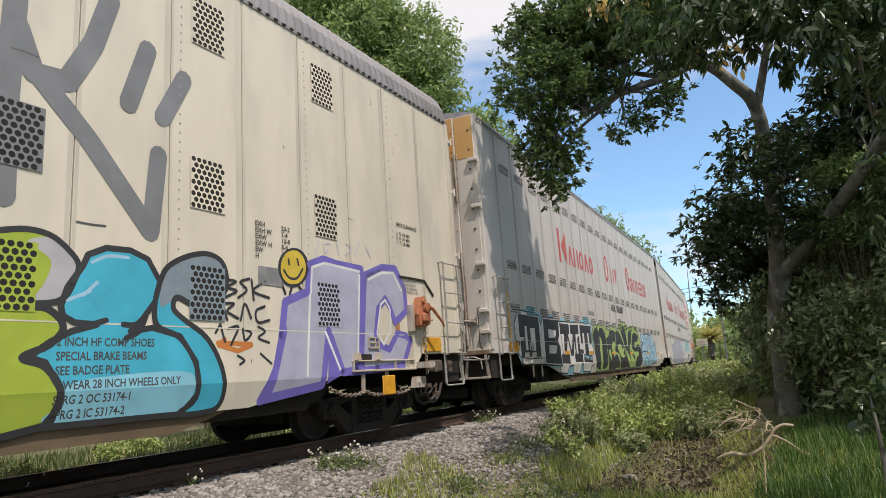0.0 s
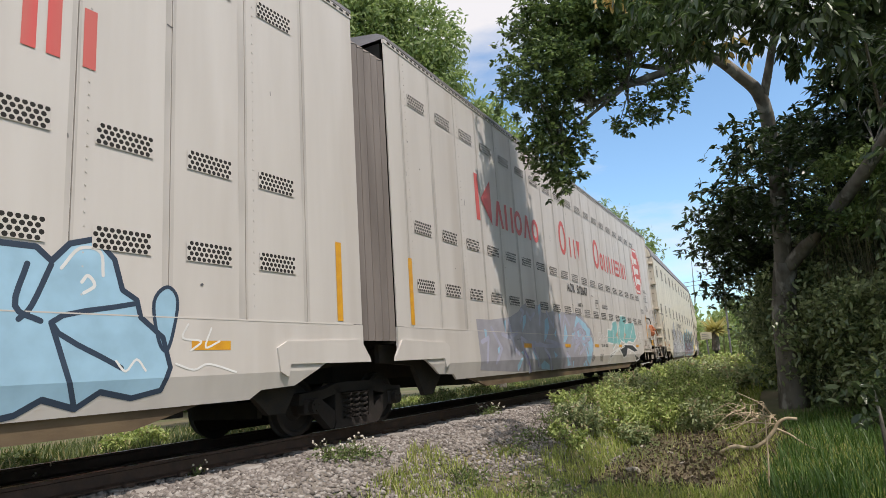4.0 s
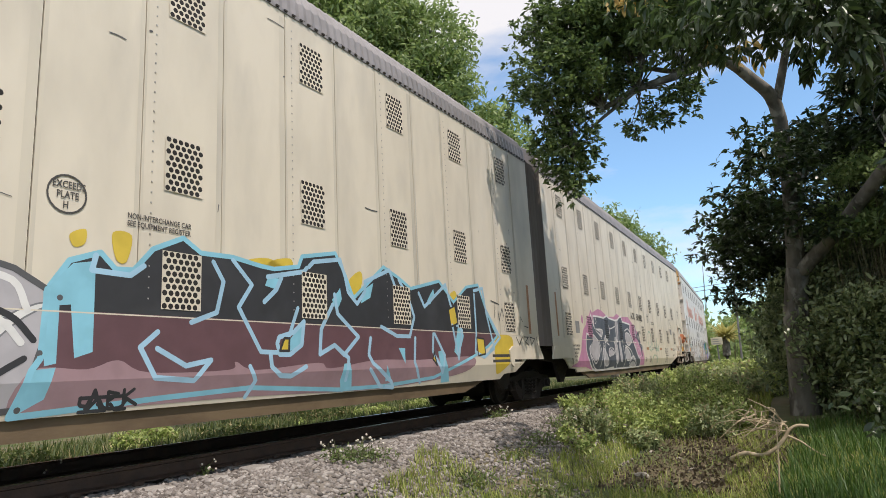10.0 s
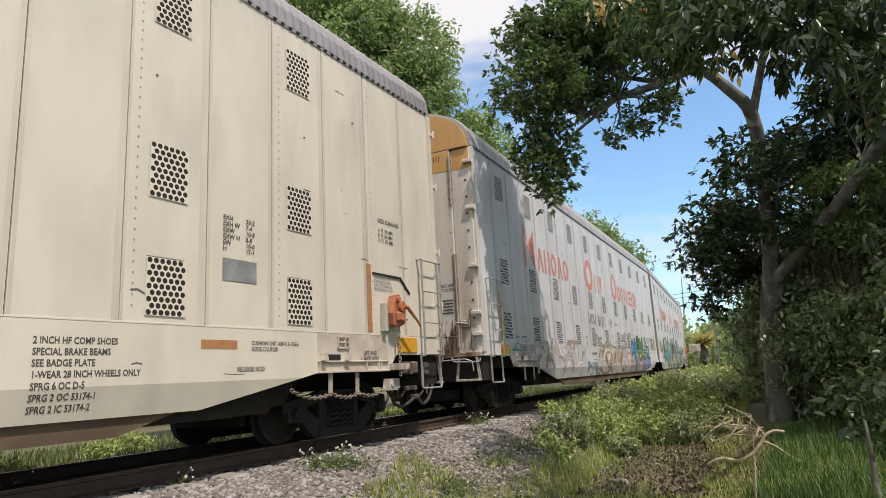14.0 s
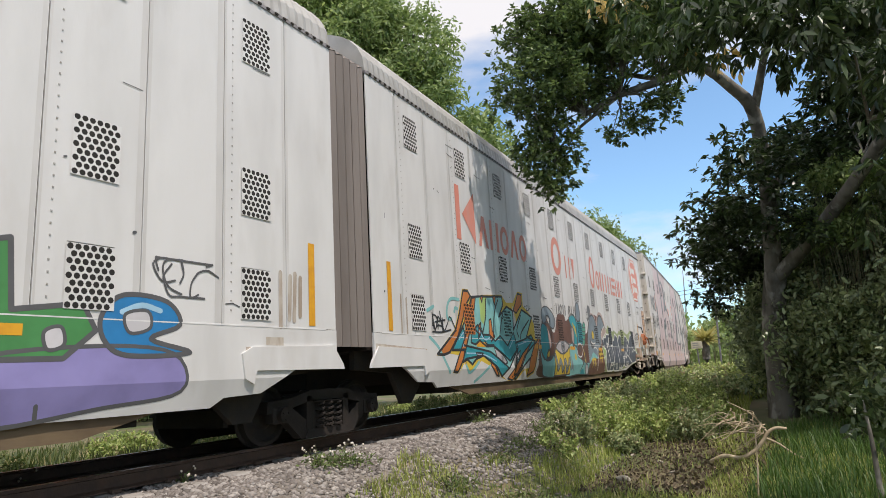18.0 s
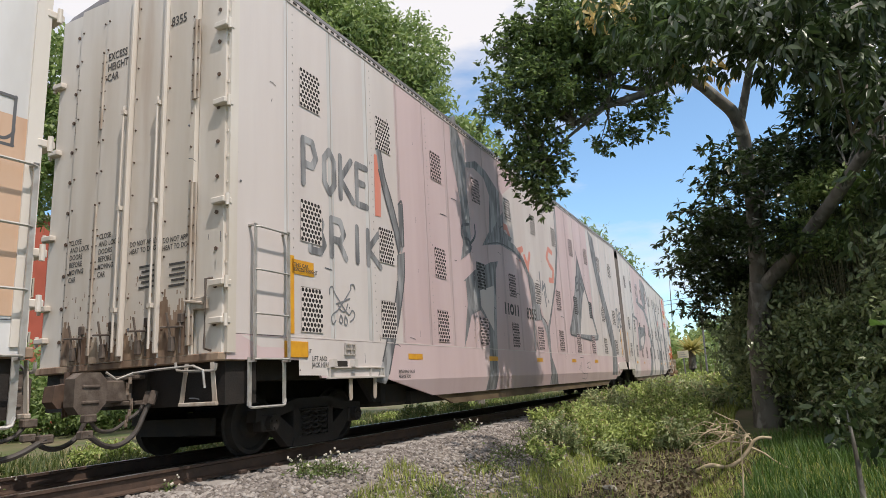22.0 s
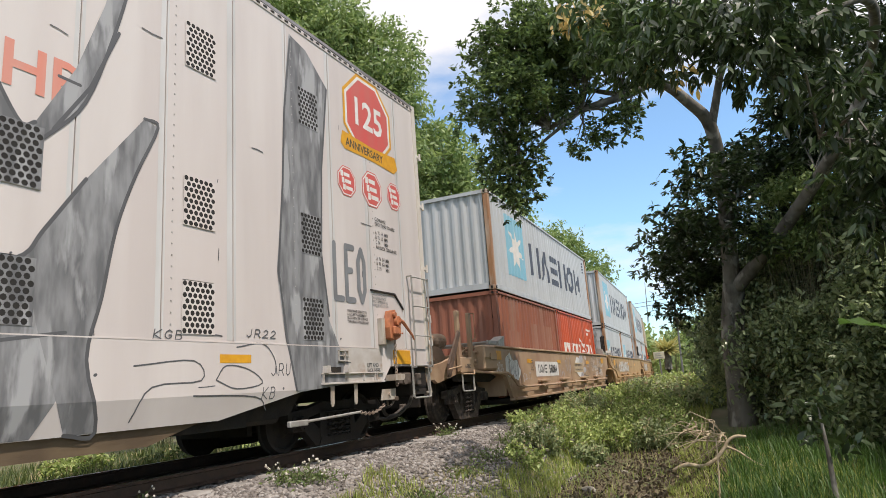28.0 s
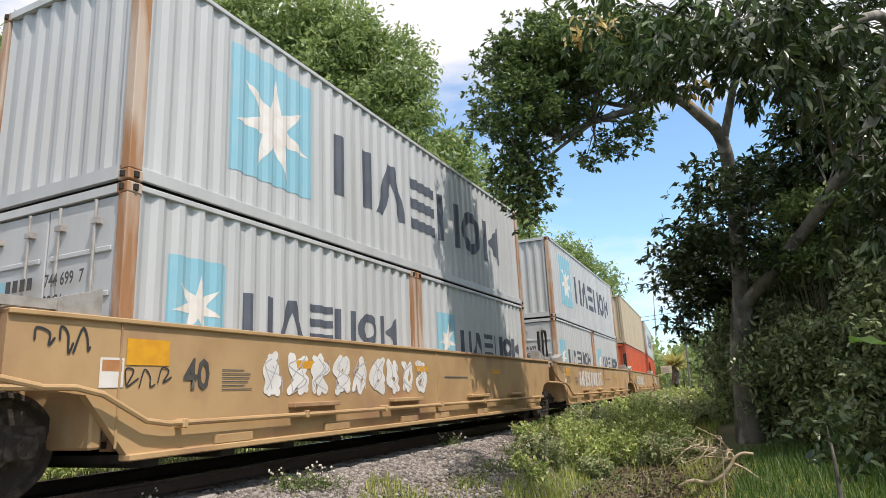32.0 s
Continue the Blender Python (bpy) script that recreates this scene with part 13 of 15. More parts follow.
    for x0, x1, z0, z1, n, w, col in ((8.95, 9.3, 1.0, 1.2, 3, 0.014, "silver"), (9.95, 10.9, 1.30, 1.47, 6, 0.013, "charcoal"), (9.78, 10.2, 1.0, 1.24, 3, 0.014, "charcoal"), (9.7, 10.2, 0.85, 1.35, 3, 0.012, "white"), (10.05, 10.5, 1.1, 1.45, 3, 0.012, "white"), (10.28, 10.9, 0.98, 1.12, 6, 0.014, "charcoal"), (10.3, 10.92, 0.9, 1.1, 6, 0.016, "white"), (10.4, 10.95, 0.65, 0.88, 6, 0.016, "white"), (10.84, 12.2, 1.02, 1.36, 8, 0.016, "white"), (11.3, 11.85, 1.15, 1.38, 4, 0.014, "charcoal"), (11.15, 11.85, 0.68, 0.95, 5, 0.018, "white"), (9.9, 10.3, 0.64, 0.79, 3, 0.018, "charcoal"), (7.6, 8.5, 0.66, 0.78, 4, 0.013, "charcoal")):
        swl(car, x0, x1, z0, z1, n, w, C[col], int(x0 * 10 + z0 * 100))
    lines_of_bars(car, 11.12, 12.2, 1.50, 2, 0.018, C["charcoal"], hw=hw, seed=31)
    lines_of_bars(car, 11.08, 11.6, 1.02, 5, 0.02, C["charcoal"], hw=hw, seed=32)
    paint(car, "reflector", [rect(11.77, 12.27, 1.18, 1.38)], M["orange_sticker"], 3, hw, flat=True)
    paint(car, "reflector", [rect(8.79, 9.28, 1.15, 1.27)], M["orange_sticker"], 3, hw, flat=True)
    swl(car, -1.1, -0.6, 0.9, 1.15, 4, 0.016, C["white"], 6)
    swl(car, 0.8, 1.6, 0.7, 0.9, 3, 0.016, C["silver"], 7)
    paint(car, "plate_mark", stroke([(1.66, 0.98), (1.90, 0.98), (1.90, 1.22), (1.66, 1.22), (1.66, 0.98)], 0.012), B, 1, hw, flat=True)
    lettering(car, "PLATE\n   H", 1.69, 1.12, 0.05, B, "stencil", hw=hw + 0.003, width=0.8, line=1.5)
    for i in range(1, 6):
        car = WELLS[i]
        paint(car, "reflector", [rect(-0.08, 0.40, 1.12, 1.36)], M["orange_sticker"], 1, hw, flat=True)
        for x in (2.25, 5.5, 9.0):
            paint(car, "reflector", [rect(x, x + 0.45, 1.13, 1.23)], M["orange_sticker"], 2, hw, flat=True)
        paint(car, "notice_panel", [rect(-0.34, -0.10, 0.92, 1.18)], W, 1, hw, flat=True)
        paint(car, "notice_marks", [rect(-0.32, -0.12, 1.06, 1.16)], M["tan_sticker"], 1.6, hw, flat=True)
        lines_of_bars(car, 1.10, 1.60, 1.10, 6, 0.012, C["charcoal"], 3.4, hw=hw, seed=20 + i)
        swl(car, -0.95, -0.42, 1.2, 1.45, 3, 0.02, C["black"], 11)
        swl(car, -0.1, 0.4, 0.92, 1.1, 3, 0.015, C["black"], 12)
        if i == 1:
            lettering(car, "40", 0.58, 0.90, 0.30, B, "unit_number", hw=hw + 0.003, width=0.8)
        rr = random.Random(60 + i)
        for wd, m, ly, n in ((0.10, C["white"], 1, 4), (0.018, C["silver"], 2, 3)):
            shapes = []
            for j in range(9):
                x = 1.75 + j * 0.47
                for k in range(n):
                    pts = [(x + rr.uniform(-0.02, 0.34), 0.86 + 0.40 * q / 3 + rr.uniform(-0.03, 0.03)) for q in range(4)]
                    shapes += stroke(smooth_line(pts, 3), wd * rr.uniform(0.7, 1.2))
            paint(car, "graffiti", shapes, m, ly, hw, flat=True)
        lines_of_bars(car, 6.6, 8.0, 1.06, 1, 0.022, C["charcoal"], hw=hw, seed=40 + i)


def paint_vents():
    """Spray paint that ran over the vents as well."""
    for car in [ob for ob, k, L in MOVES]:
        areas = [ch for ch in car.children if ch.name.split(".")[0] == "graffiti" and car is not U[2]]
        flat = []
        for a in areas:
            for p in a.data.polygons:
                q = [a.data.vertices[i].co for i in p.vertices]
                xs, zs = [v.x for v in q], [v.z for v in q]
                if max(xs) - min(xs) > 0.12:
                    flat.append((min(xs), max(xs), min(zs), max(zs), q[0].y, [(v.x, v.z) for v in q], a.data.materials[p.material_index]))
        for ch in car.children:
            if ch.name.split(".")[0] != "vent":
                continue
            x, z = ch.matrix_basis.translation.x + 0.22, ch.matrix_basis.translation.z + (0.27 if len(ch.data.vertices) and ch.data.name.startswith("vent_tall") else 0.10)
            hit = [f for f in flat if f[0] < x < f[1] and f[2] < z < f[3] and inside(f[5], x, z)]
            if hit:
                ch.material_slots[0].link = "OBJECT"
                ch.material_slots[0].material = min(hit, key=lambda f: f[4])[6]
            tall = ch.data.name.startswith("vent_tall")
            ch.matrix_basis = Matrix.Translation((0, -0.0005, 0)) @ ch.matrix_basis
            w, h = (0.44, 0.55) if tall else (0.56, 0.205)
            at = ch.matrix_basis.translation
            # Added near-black plate that gives the holes of each vent their shade.
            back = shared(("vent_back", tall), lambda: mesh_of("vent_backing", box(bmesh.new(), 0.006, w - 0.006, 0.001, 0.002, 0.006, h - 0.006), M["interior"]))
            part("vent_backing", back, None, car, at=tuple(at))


def scuffs(car, n, seed, x1):
    """Short dark scrapes and specks on the side sheets."""
    r = random.Random(seed)
    shapes = []
    for k in range(n):
        x, z = r.uniform(0.6, x1), r.uniform(0.7, 5.0)
        if r.random() < 0.35:
            d = r.uniform(0.06, 0.30)
            shapes += stroke([(x, z), (x + d * 0.5, z + r.uniform(-0.012, 0.012)), (x + d, z + r.uniform(-0.03, 0.01))], r.uniform(0.007, 0.016), 5)
        elif r.random() < 0.5:
            shapes += stroke([(x, z), (x + r.uniform(-0.01, 0.01), z - r.uniform(0.03, 0.14))], r.uniform(0.006, 0.012), 5)
        else:
            shapes += stroke([(x, z), (x + r.uniform(0.004, 0.02), z + 0.005)], r.uniform(0.014, 0.03), 6)
    paint(car, "scuff_mark", shapes, C["charcoal"], 0.3)


def weather_cars():
    for k in range(-1, 8):
        scuffs(U[k], 80 if k in (4, 5, 6, 7) else 40, 900 + k, 21.0)


# ---- plants ----
def leaf_mesh(name, pos, size, mat, seed=0, droop=0.3, slim=0.42, lean=None, level=0.0, aim=None):
    """Leaves as folded pointed blades, one island each, at pos; level turns their faces to the sky, aim gives directions."""
    rng = np.random.default_rng(seed)
    n = len(pos)
    size = np.broadcast_to(size, n) * rng.uniform(0.65, 1.3, n)
    d = rng.normal(size=(n, 3)) if aim is None else np.array(aim)
    d[:, 2] -= droop * 2
    if lean is not None:
        d += lean
    d /= np.linalg.norm(d, axis=1, keepdims=True) + 1e-9
    r = rng.normal(size=(n, 3))
    r[:, 2] += level * 3
    s = np.cross(d, r)
    s /= np.linalg.norm(s, axis=1, keepdims=True) + 1e-9
    u = np.cross(s, d)
    w = (size * slim)[:, None]
    L = size[:, None]
    tip = pos + d * L - np.array([0, 0, 0.06]) * L
    q1, q2 = pos + d * L * 0.3, pos + d * L * 0.66
    v = np.stack([pos, q1 - s * w * 0.44 + u * w * 0.14, q2 - s * w * 0.40 + u * w * 0.14, tip, q2 + s * w * 0.40 + u * w * 0.14, q1 + s * w * 0.44 + u * w * 0.14], 1).reshape(-1, 3)
    k = np.arange(n)[:, None] * 6
    f = np.concatenate([k + np.array([t]) for t in ((0, 1, 5), (1, 2, 3), (1, 3, 5), (5, 3, 4))], 1).reshape(-1, 3)
    return from_arrays(name, v, f, mat)


def whorled(blobs, clumps, twig_ends, per, spread, length, seed, mat, shell=0.3, slim=0.36, level=0.5, droop=0.22, name="crown"):
    """Leaves in drooping whorls at the twig ends of separate clumps, with gaps between the clumps."""
    rng = np.random.default_rng(seed + 500)
    p, c = crown_points(blobs, clumps, twig_ends, spread, seed, shell)
    n = len(p)
    axis = p - np.repeat(c, twig_ends, 0) + rng.normal(size=(n, 3)) * spread * 0.5 + np.array([0, 0, spread * 0.7])
    axis /= np.linalg.norm(axis, axis=1, keepdims=True) + 1e-9
    d = rng.normal(size=(n, per, 3)) + axis[:, None] * 0.9
    d[..., 2] *= 0.6
    at = np.repeat(p, per, 0) + rng.normal(size=(n * per, 3)) * 0.02
    return leaf_mesh(name, at, length, mat, seed, droop=droop, slim=slim, level=level, aim=d.reshape(-1, 3)), c


def crown_points(blobs, clumps, per, spread, seed, shell=0.55):
    """Leaf places: clumps inside ragged ellipsoids (x, y, z, rx, ry, rz), denser near their skins."""
    rng = np.random.default_rng(seed)
    vol = np.array([b[3] * b[4] * b[5] for b in blobs]) ** 0.75
    which = rng.choice(len(blobs), clumps, p=vol / vol.sum())
    bl = np.array(blobs)[which]
    d = rng.normal(size=(clumps, 3))
    d /= np.linalg.norm(d, axis=1, keepdims=True)
    rag = np.array([1 + 0.28 * noise.noise(Vector(x) * 2.3 + Vector((w * 3.1, seed, 0))) + 0.16 * noise.noise(Vector(x) * 6.0 + Vector((w * 1.7, 5 + seed, 0))) for x, w in zip(d, which)])
    rad = (shell + (1 - shell) * rng.random(clumps) ** 0.7) * rag
    c = bl[:, :3] + d * bl[:, 3:] * rad[:, None]
    p = c[:, None] + rng.normal(size=(clumps, per, 3)) * spread * np.array([1, 1, 0.7])
    return p.reshape(-1, 3), c


def limb(parent, pts, r0, r1, name="limb", mat=None, wob=0.0, seed=0):
    r = random.Random(seed)
    P = smooth_line([p for p in pts], 4)
    P = [Vector((p.x + r.uniform(-wob, wob), p.y + r.uniform(-wob, wob), p.z)) for p in P]
    n = len(P)
    bm = bmesh.new()
    pipe(bm, P, r0, 9, [r0 + (r1 - r0) * (i / (n - 1)) for i in range(n)])
    return part(name, bm, mat or M["bark"], parent, smooth=True)


def twigs(parent, centres, starts, r, seed, name="twig_work"):
    """Thin branches from the limbs to some of the clumps, in one mesh."""
    rng = random.Random(seed)
    bm = bmesh.new()
    S = [Vector(s) for s in starts]
    for c in centres:
        c = Vector(c)
        a = min(S, key=lambda q: (q - c).length + rng.uniform(0, 0.8))
        if (a - c).length > 1.5:
            continue
        m = (a + c) / 2 + Vector((rng.uniform(-0.2, 0.2), rng.uniform(-0.2, 0.2), rng.uniform(0.0, 0.3)))
        pipe(bm, [a, m, c], r, 5, [r, r * 0.7, r * 0.3])
    return tagged(part(name, bm, M["bark"], parent), kind="stuff")


def over_tree():
    tree = thing("shade_tree", "broad dark-leaved tree with mottled gray trunk overhanging the track", "tree")
    limb(tree, [(-1.55, 16.76, -1.0), (-1.47, 16.74, 0.0), (-1.44, 16.7, 0.6), (-1.40, 16.62, 1.54), (-1.2, 16.36, 2.6)], 0.33, 0.24, "trunk")
    limb(tree, [(-1.25, 16.4, 2.4), (-0.42, 15.81, 3.11), (0.33, 14.98, 3.79), (0.96, 14.01, 4.4), (1.6, 13.0, 5.2)], 0.17, 0.10)
    limb(tree, [(-1.25, 16.4, 2.4), (-1.14, 16.2, 3.56), (-1.05, 15.75, 4.78), (-1.03, 15.05, 6.0), (-1.32, 14.45, 6.44), (-1.81, 13.6, 6.77), (-2.45, 13.19, 6.5), (-3.23, 12.5, 6.14), (-3.83, 12.04, 5.74)], 0.2, 0.05)
    limb(tree, [(-1.03, 15.05, 6.0), (-0.75, 14.7, 6.7), (-0.43, 14.1, 7.5), (-0.2, 13.4, 8.6)], 0.10, 0.05)
    limb(tree, [(-2.45, 13.19, 6.5), (-3.4, 12.9, 6.9), (-4.4, 12.3, 7.6)], 0.06, 0.025)
    limb(tree, [(-3.23, 12.5, 6.14), (-4.0, 11.9, 5.4), (-4.5, 11.7, 4.9)], 0.045, 0.015)
    hub = [(-1.1, 15.4, 5.4), (-1.81, 13.6, 6.77), (-2.45, 13.19, 6.5), (-3.23, 12.5, 6.14), (-3.83, 12.04, 5.74), (-4.4, 12.3, 7.6), (-0.43, 14.1, 7.5), (0.33, 14.98, 3.79), (0.96, 14.01, 4.4), (1.6, 13.0, 5.2), (-4.5, 11.7, 4.9), (-0.2, 13.4, 8.6)]
    # crown that hangs over the track
    over = [(-4.55, 11.6, 5.0, 0.55, 0.7, 0.9), (-4.5, 11.3, 6.3, 0.95, 1.0, 0.8), (-4.1, 11.7, 7.4, 1.3, 1.3, 0.85), (-3.2, 12.2, 7.7, 1.2, 1.2, 0.7), (-2.3, 12.6, 7.6, 1.0, 1.0, 0.5), (-3.1, 12.4, 6.95, 0.8, 0.7, 0.35), (-2.45, 12.9, 6.0, 0.5, 0.45, 0.32), (-4.6, 11.8, 4.35, 0.3, 0.4, 0.42), (-3.7, 12.2, 6.2, 0.5, 0.5, 0.45), (-2.9, 13.0, 5.8, 0.42, 0.35, 0.24), (-3.5, 12.8, 5.5, 0.4, 0.35, 0.28)]
    me, c = whorled(over, 560, 7, 10, 0.165, 0.11, 3, M["leaf_mid"], 0.3, slim=0.46, level=0.5, droop=0.15)
    part("crown", me, None, tree)
    twigs(tree, c[::2], hub[1:7] + [hub[10]], 0.020, 3)
    # crown of larger leaves towards the camera, its inner shade put into darker leaves
    near = [(-0.67, 7.52, 4.73, 0.82, 0.82, 0.45), (-1.5, 8.14, 5.45, 0.85, 0.85, 0.4), (-1.25, 8.48, 4.88, 0.5, 0.5, 0.35), (0.03, 6.74, 4.05, 0.7, 0.7, 0.4), (0.36, 6.44, 3.5, 0.55, 0.55, 0.65), (-0.35, 7.18, 4.3, 0.6, 0.6, 0.4), (0.95, 7.26, 2.6, 0.5, 0.59, 0.99)]
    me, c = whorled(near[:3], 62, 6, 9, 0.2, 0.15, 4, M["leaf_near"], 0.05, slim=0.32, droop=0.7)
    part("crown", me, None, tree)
    me, c2 = whorled(near[3:], 84, 6, 9, 0.2, 0.15, 5, M["leaf_shaded"], 0.05, slim=0.32, droop=0.8)
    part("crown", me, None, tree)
    c = np.concatenate([c, c2])
    twigs(tree, c[::4], [(1.6, 9.0, 5.2), (0.9, 8.2, 4.6), (0.4, 7.6, 3.9), (0.5, 7.6, 3.0), (-0.4, 8.0, 5.0)], 0.018, 4)
    limb(tree, [(1.6, 13.0, 5.2), (1.7, 11.0, 5.5), (1.3, 8.8, 5.0), (0.4, 7.6, 4.3), (-0.4, 7.6, 4.7)], 0.09, 0.03)
    # crown between the trunk and the camera's side
    dark = [(-1.35, 17.9, 4.4, 1.0, 0.9, 0.85), (-2.3, 18.0, 3.9, 0.85, 0.9, 0.7), (-3.0, 18.4, 3.5, 0.6, 0.7, 0.5), (-2.0, 18.0, 3.0, 1.1, 0.9, 0.7), (-2.9, 18.6, 2.4, 0.5, 0.6, 0.45), (-0.9, 17.8, 5.6, 0.9, 0.9, 0.7), (-0.4, 17.6, 3.6, 1.0, 0.9, 0.9), (-2.0, 17.4, 5.4, 0.35, 0.4, 0.35), (1.6, 16.0, 5.6, 1.0, 1.2, 0.9), (2.3, 14.8, 4.0, 1.0, 1.0, 1.1), (0.5, 16.0, 5.2, 1.2, 1.0, 0.9), (-1.42, 14.43, 4.6, 0.42, 0.5, 0.45), (-1.5, 15.1, 4.0, 0.5, 0.6, 0.5), (-1.96, 15.54, 3.97, 0.7, 0.7, 0.55), (-0.67, 13.8, 4.9, 0.4, 0.4, 0.3), (-2.65, 16.52, 3.72, 0.6, 0.6, 0.5), (-1.33, 14.19, 5.4, 0.33, 0.33, 0.33), (0.75, 14.6, 6.9, 0.8, 0.8, 0.9), (0.9, 16.2, 6.4, 1.2, 1.0, 0.9), (1.1, 12.6, 6.9, 1.0, 1.0, 0.6), (0.55, 17.6, 5.2, 1.27, 1.0, 1.2), (-0.95, 15.3, 3.9, 0.55, 0.5, 0.5), (-0.75, 15.1, 4.6, 0.5, 0.45, 0.5), (-1.1, 15.7, 3.2, 0.5, 0.4, 0.4), (-0.45, 15.2, 3.2, 0.4, 0.4, 0.35)]
    me, c = whorled(dark, 480, 7, 10, 0.22, 0.17, 14, M["leaf_shaded"], 0.1)
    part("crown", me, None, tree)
    twigs(tree, c[::4], [(-1.3, 17.2, 3.4), (-1.8, 17.8, 3.8), (-0.9, 17.4, 4.8), (-0.4, 17.0, 3.6), (1.2, 13.0, 4.6), (0.8, 15.0, 4.6)], 0.018, 14)
    # the crown goes on above the bank
    above = [(3.6, 16.4, 8.6, 1.8, 1.8, 0.9), (6.0, 13.6, 8.8, 2.4, 2.6, 1.5), (3.2, 19.6, 8.4, 2.0, 2.2, 1.5), (3.6, 12.8, 8.4, 1.4, 1.6, 0.6)]
    me, c = whorled(above, 190, 7, 9, 0.4, 0.27, 6, M["leaf_shaded"], 0.2)
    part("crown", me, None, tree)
    # dry yellow leaves
    p, c = crown_points([(-2.15, 8.6, 5.92, 0.26, 0.2, 0.12), (-1.8, 8.6, 5.84, 0.22, 0.2, 0.12), (-0.82, 8.6, 4.52, 0.12, 0.12, 0.16), (-1.3, 8.6, 4.82, 0.10, 0.1, 0.1)], 26, 7, 0.08, 8)
    tagged(part("dry_leaf_tuft", leaf_mesh("dry_leaf_tuft", p, 0.17, M["leaf_yellow"], 8, droop=1.0), None, tree), kind="stuff")
    return tree


def back_tree(base, blobs, clumps, per, size, seed, label, limbs=()):
    tree = thing("tree", label, "tree", group="trees beyond the track")
    bx, by, bz = base
    top = max(b[2] for b in blobs)
    mid = (sum(b[0] for b in blobs) / len(blobs), sum(b[1] for b in blobs) / len(blobs))
    limb(tree, [(bx, by, bz - 0.3), (bx, by, bz + 2), ((bx + mid[0]) / 2, (by + mid[1]) / 2, (bz + top) / 2), (mid[0], mid[1], top - 1)], 0.4, 0.08, "trunk")
    fork = ((bx + mid[0]) / 2, (by + mid[1]) / 2, (bz + top) / 2 - 1.0)
    for i, b in enumerate(blobs):
        limb(tree, [fork, ((fork[0] + b[0]) / 2, (fork[1] + b[1]) / 2, (fork[2] + b[2]) / 2 + 0.3), b[:3]], 0.16, 0.03, seed=i, wob=0.1)
    p, c = crown_points(blobs, clumps, per, 0.23, seed, 0.5)
    part("crown", leaf_mesh("crown", p, size, M["leaf_back"], seed, droop=0.1, slim=0.4), None, tree)
    twigs(tree, c[::14], [b[:3] for b in blobs] + [fork], 0.025, seed)
    return tree


def bush(name, blobs, clumps, per, size, mat, seed, label, spread=0.14, group="", level=0.3):
    b = thing(name, label, "bush", group=group)
    p, c = crown_points(blobs, clumps, per, spread, seed, 0.1)
    keep = p[:, 2] > np.array([ground_height(x, y) - 0.02 for x, y in p[:, :2]])
    part("leaves", leaf_mesh("leaves", p[keep], size, mat, seed, droop=0.1, level=level), None, b)
    bm = bmesh.new()
    r = random.Random(seed)
    for q in c[:: max(1, len(c) // 40)]:
        bl = min(blobs, key=lambda t: (t[0] - q[0]) ** 2 + (t[1] - q[1]) ** 2)
        x, y = bl[0] + r.uniform(-0.2, 0.2) * bl[3], bl[1] + r.uniform(-0.2, 0.2) * bl[4]
        g = Vector((x, y, ground_height(x, y) - 0.03))
        q = Vector(q)
        if q.z > g.z + 0.1:
            pipe(bm, [g, (g + q) / 2 + Vector((0, 0, 0.05)), q], 0.012, 4, [0.014, 0.01, 0.004])
    tagged(part("stem_work", bm, M["stem"], b), kind="stuff")
    return b


def shoots(x, y, rx, ry, top, n, per, size, mat, seed, label):
    """A weedy bush: many leafy upright shoots of uneven height."""
    b = thing("weedy_bush", label, "bush", group="weedy bushes beside the track")
    rng = np.random.default_rng(seed)
    a, q = rng.uniform(0, math.tau, n), np.sqrt(rng.random(n))
    px, py = x + rx * q * np.cos(a), y + ry * q * np.sin(a)
    g = np.array([ground_height(u, v) for u, v in zip(px, py)])
    h = np.maximum(0.12, (top - g) * rng.uniform(0.55, 1.12, n) * (1.05 - 0.4 * q ** 2))
    lean = rng.normal(size=(n, 2)) * 0.22 * h[:, None]
    t = rng.random((n, per)) ** 0.5
    P = np.stack([px[:, None] + lean[:, :1] * t ** 2, py[:, None] + lean[:, 1:] * t ** 2, g[:, None] + h[:, None] * t], -1)
    P += rng.normal(size=P.shape) * 0.03 * (1.5 - t[..., None])
    part("leaves", leaf_mesh("leaves", P.reshape(-1, 3), size, mat, seed, droop=-0.05, slim=0.5, level=0.55), None, b)
    bm = bmesh.new()
    for i in range(0, n, 2):
        pipe(bm, [(px[i], py[i], g[i] - 0.03), (px[i] + lean[i, 0] * 0.25, py[i] + lean[i, 1] * 0.25, g[i] + h[i] * 0.5), (px[i] + lean[i, 0], py[i] + lean[i, 1], g[i] + h[i])], 0.006, 3, [0.007, 0.005, 0.002])
    tagged(part("stem_work", bm, M["stem"], b), kind="stuff")
    return b


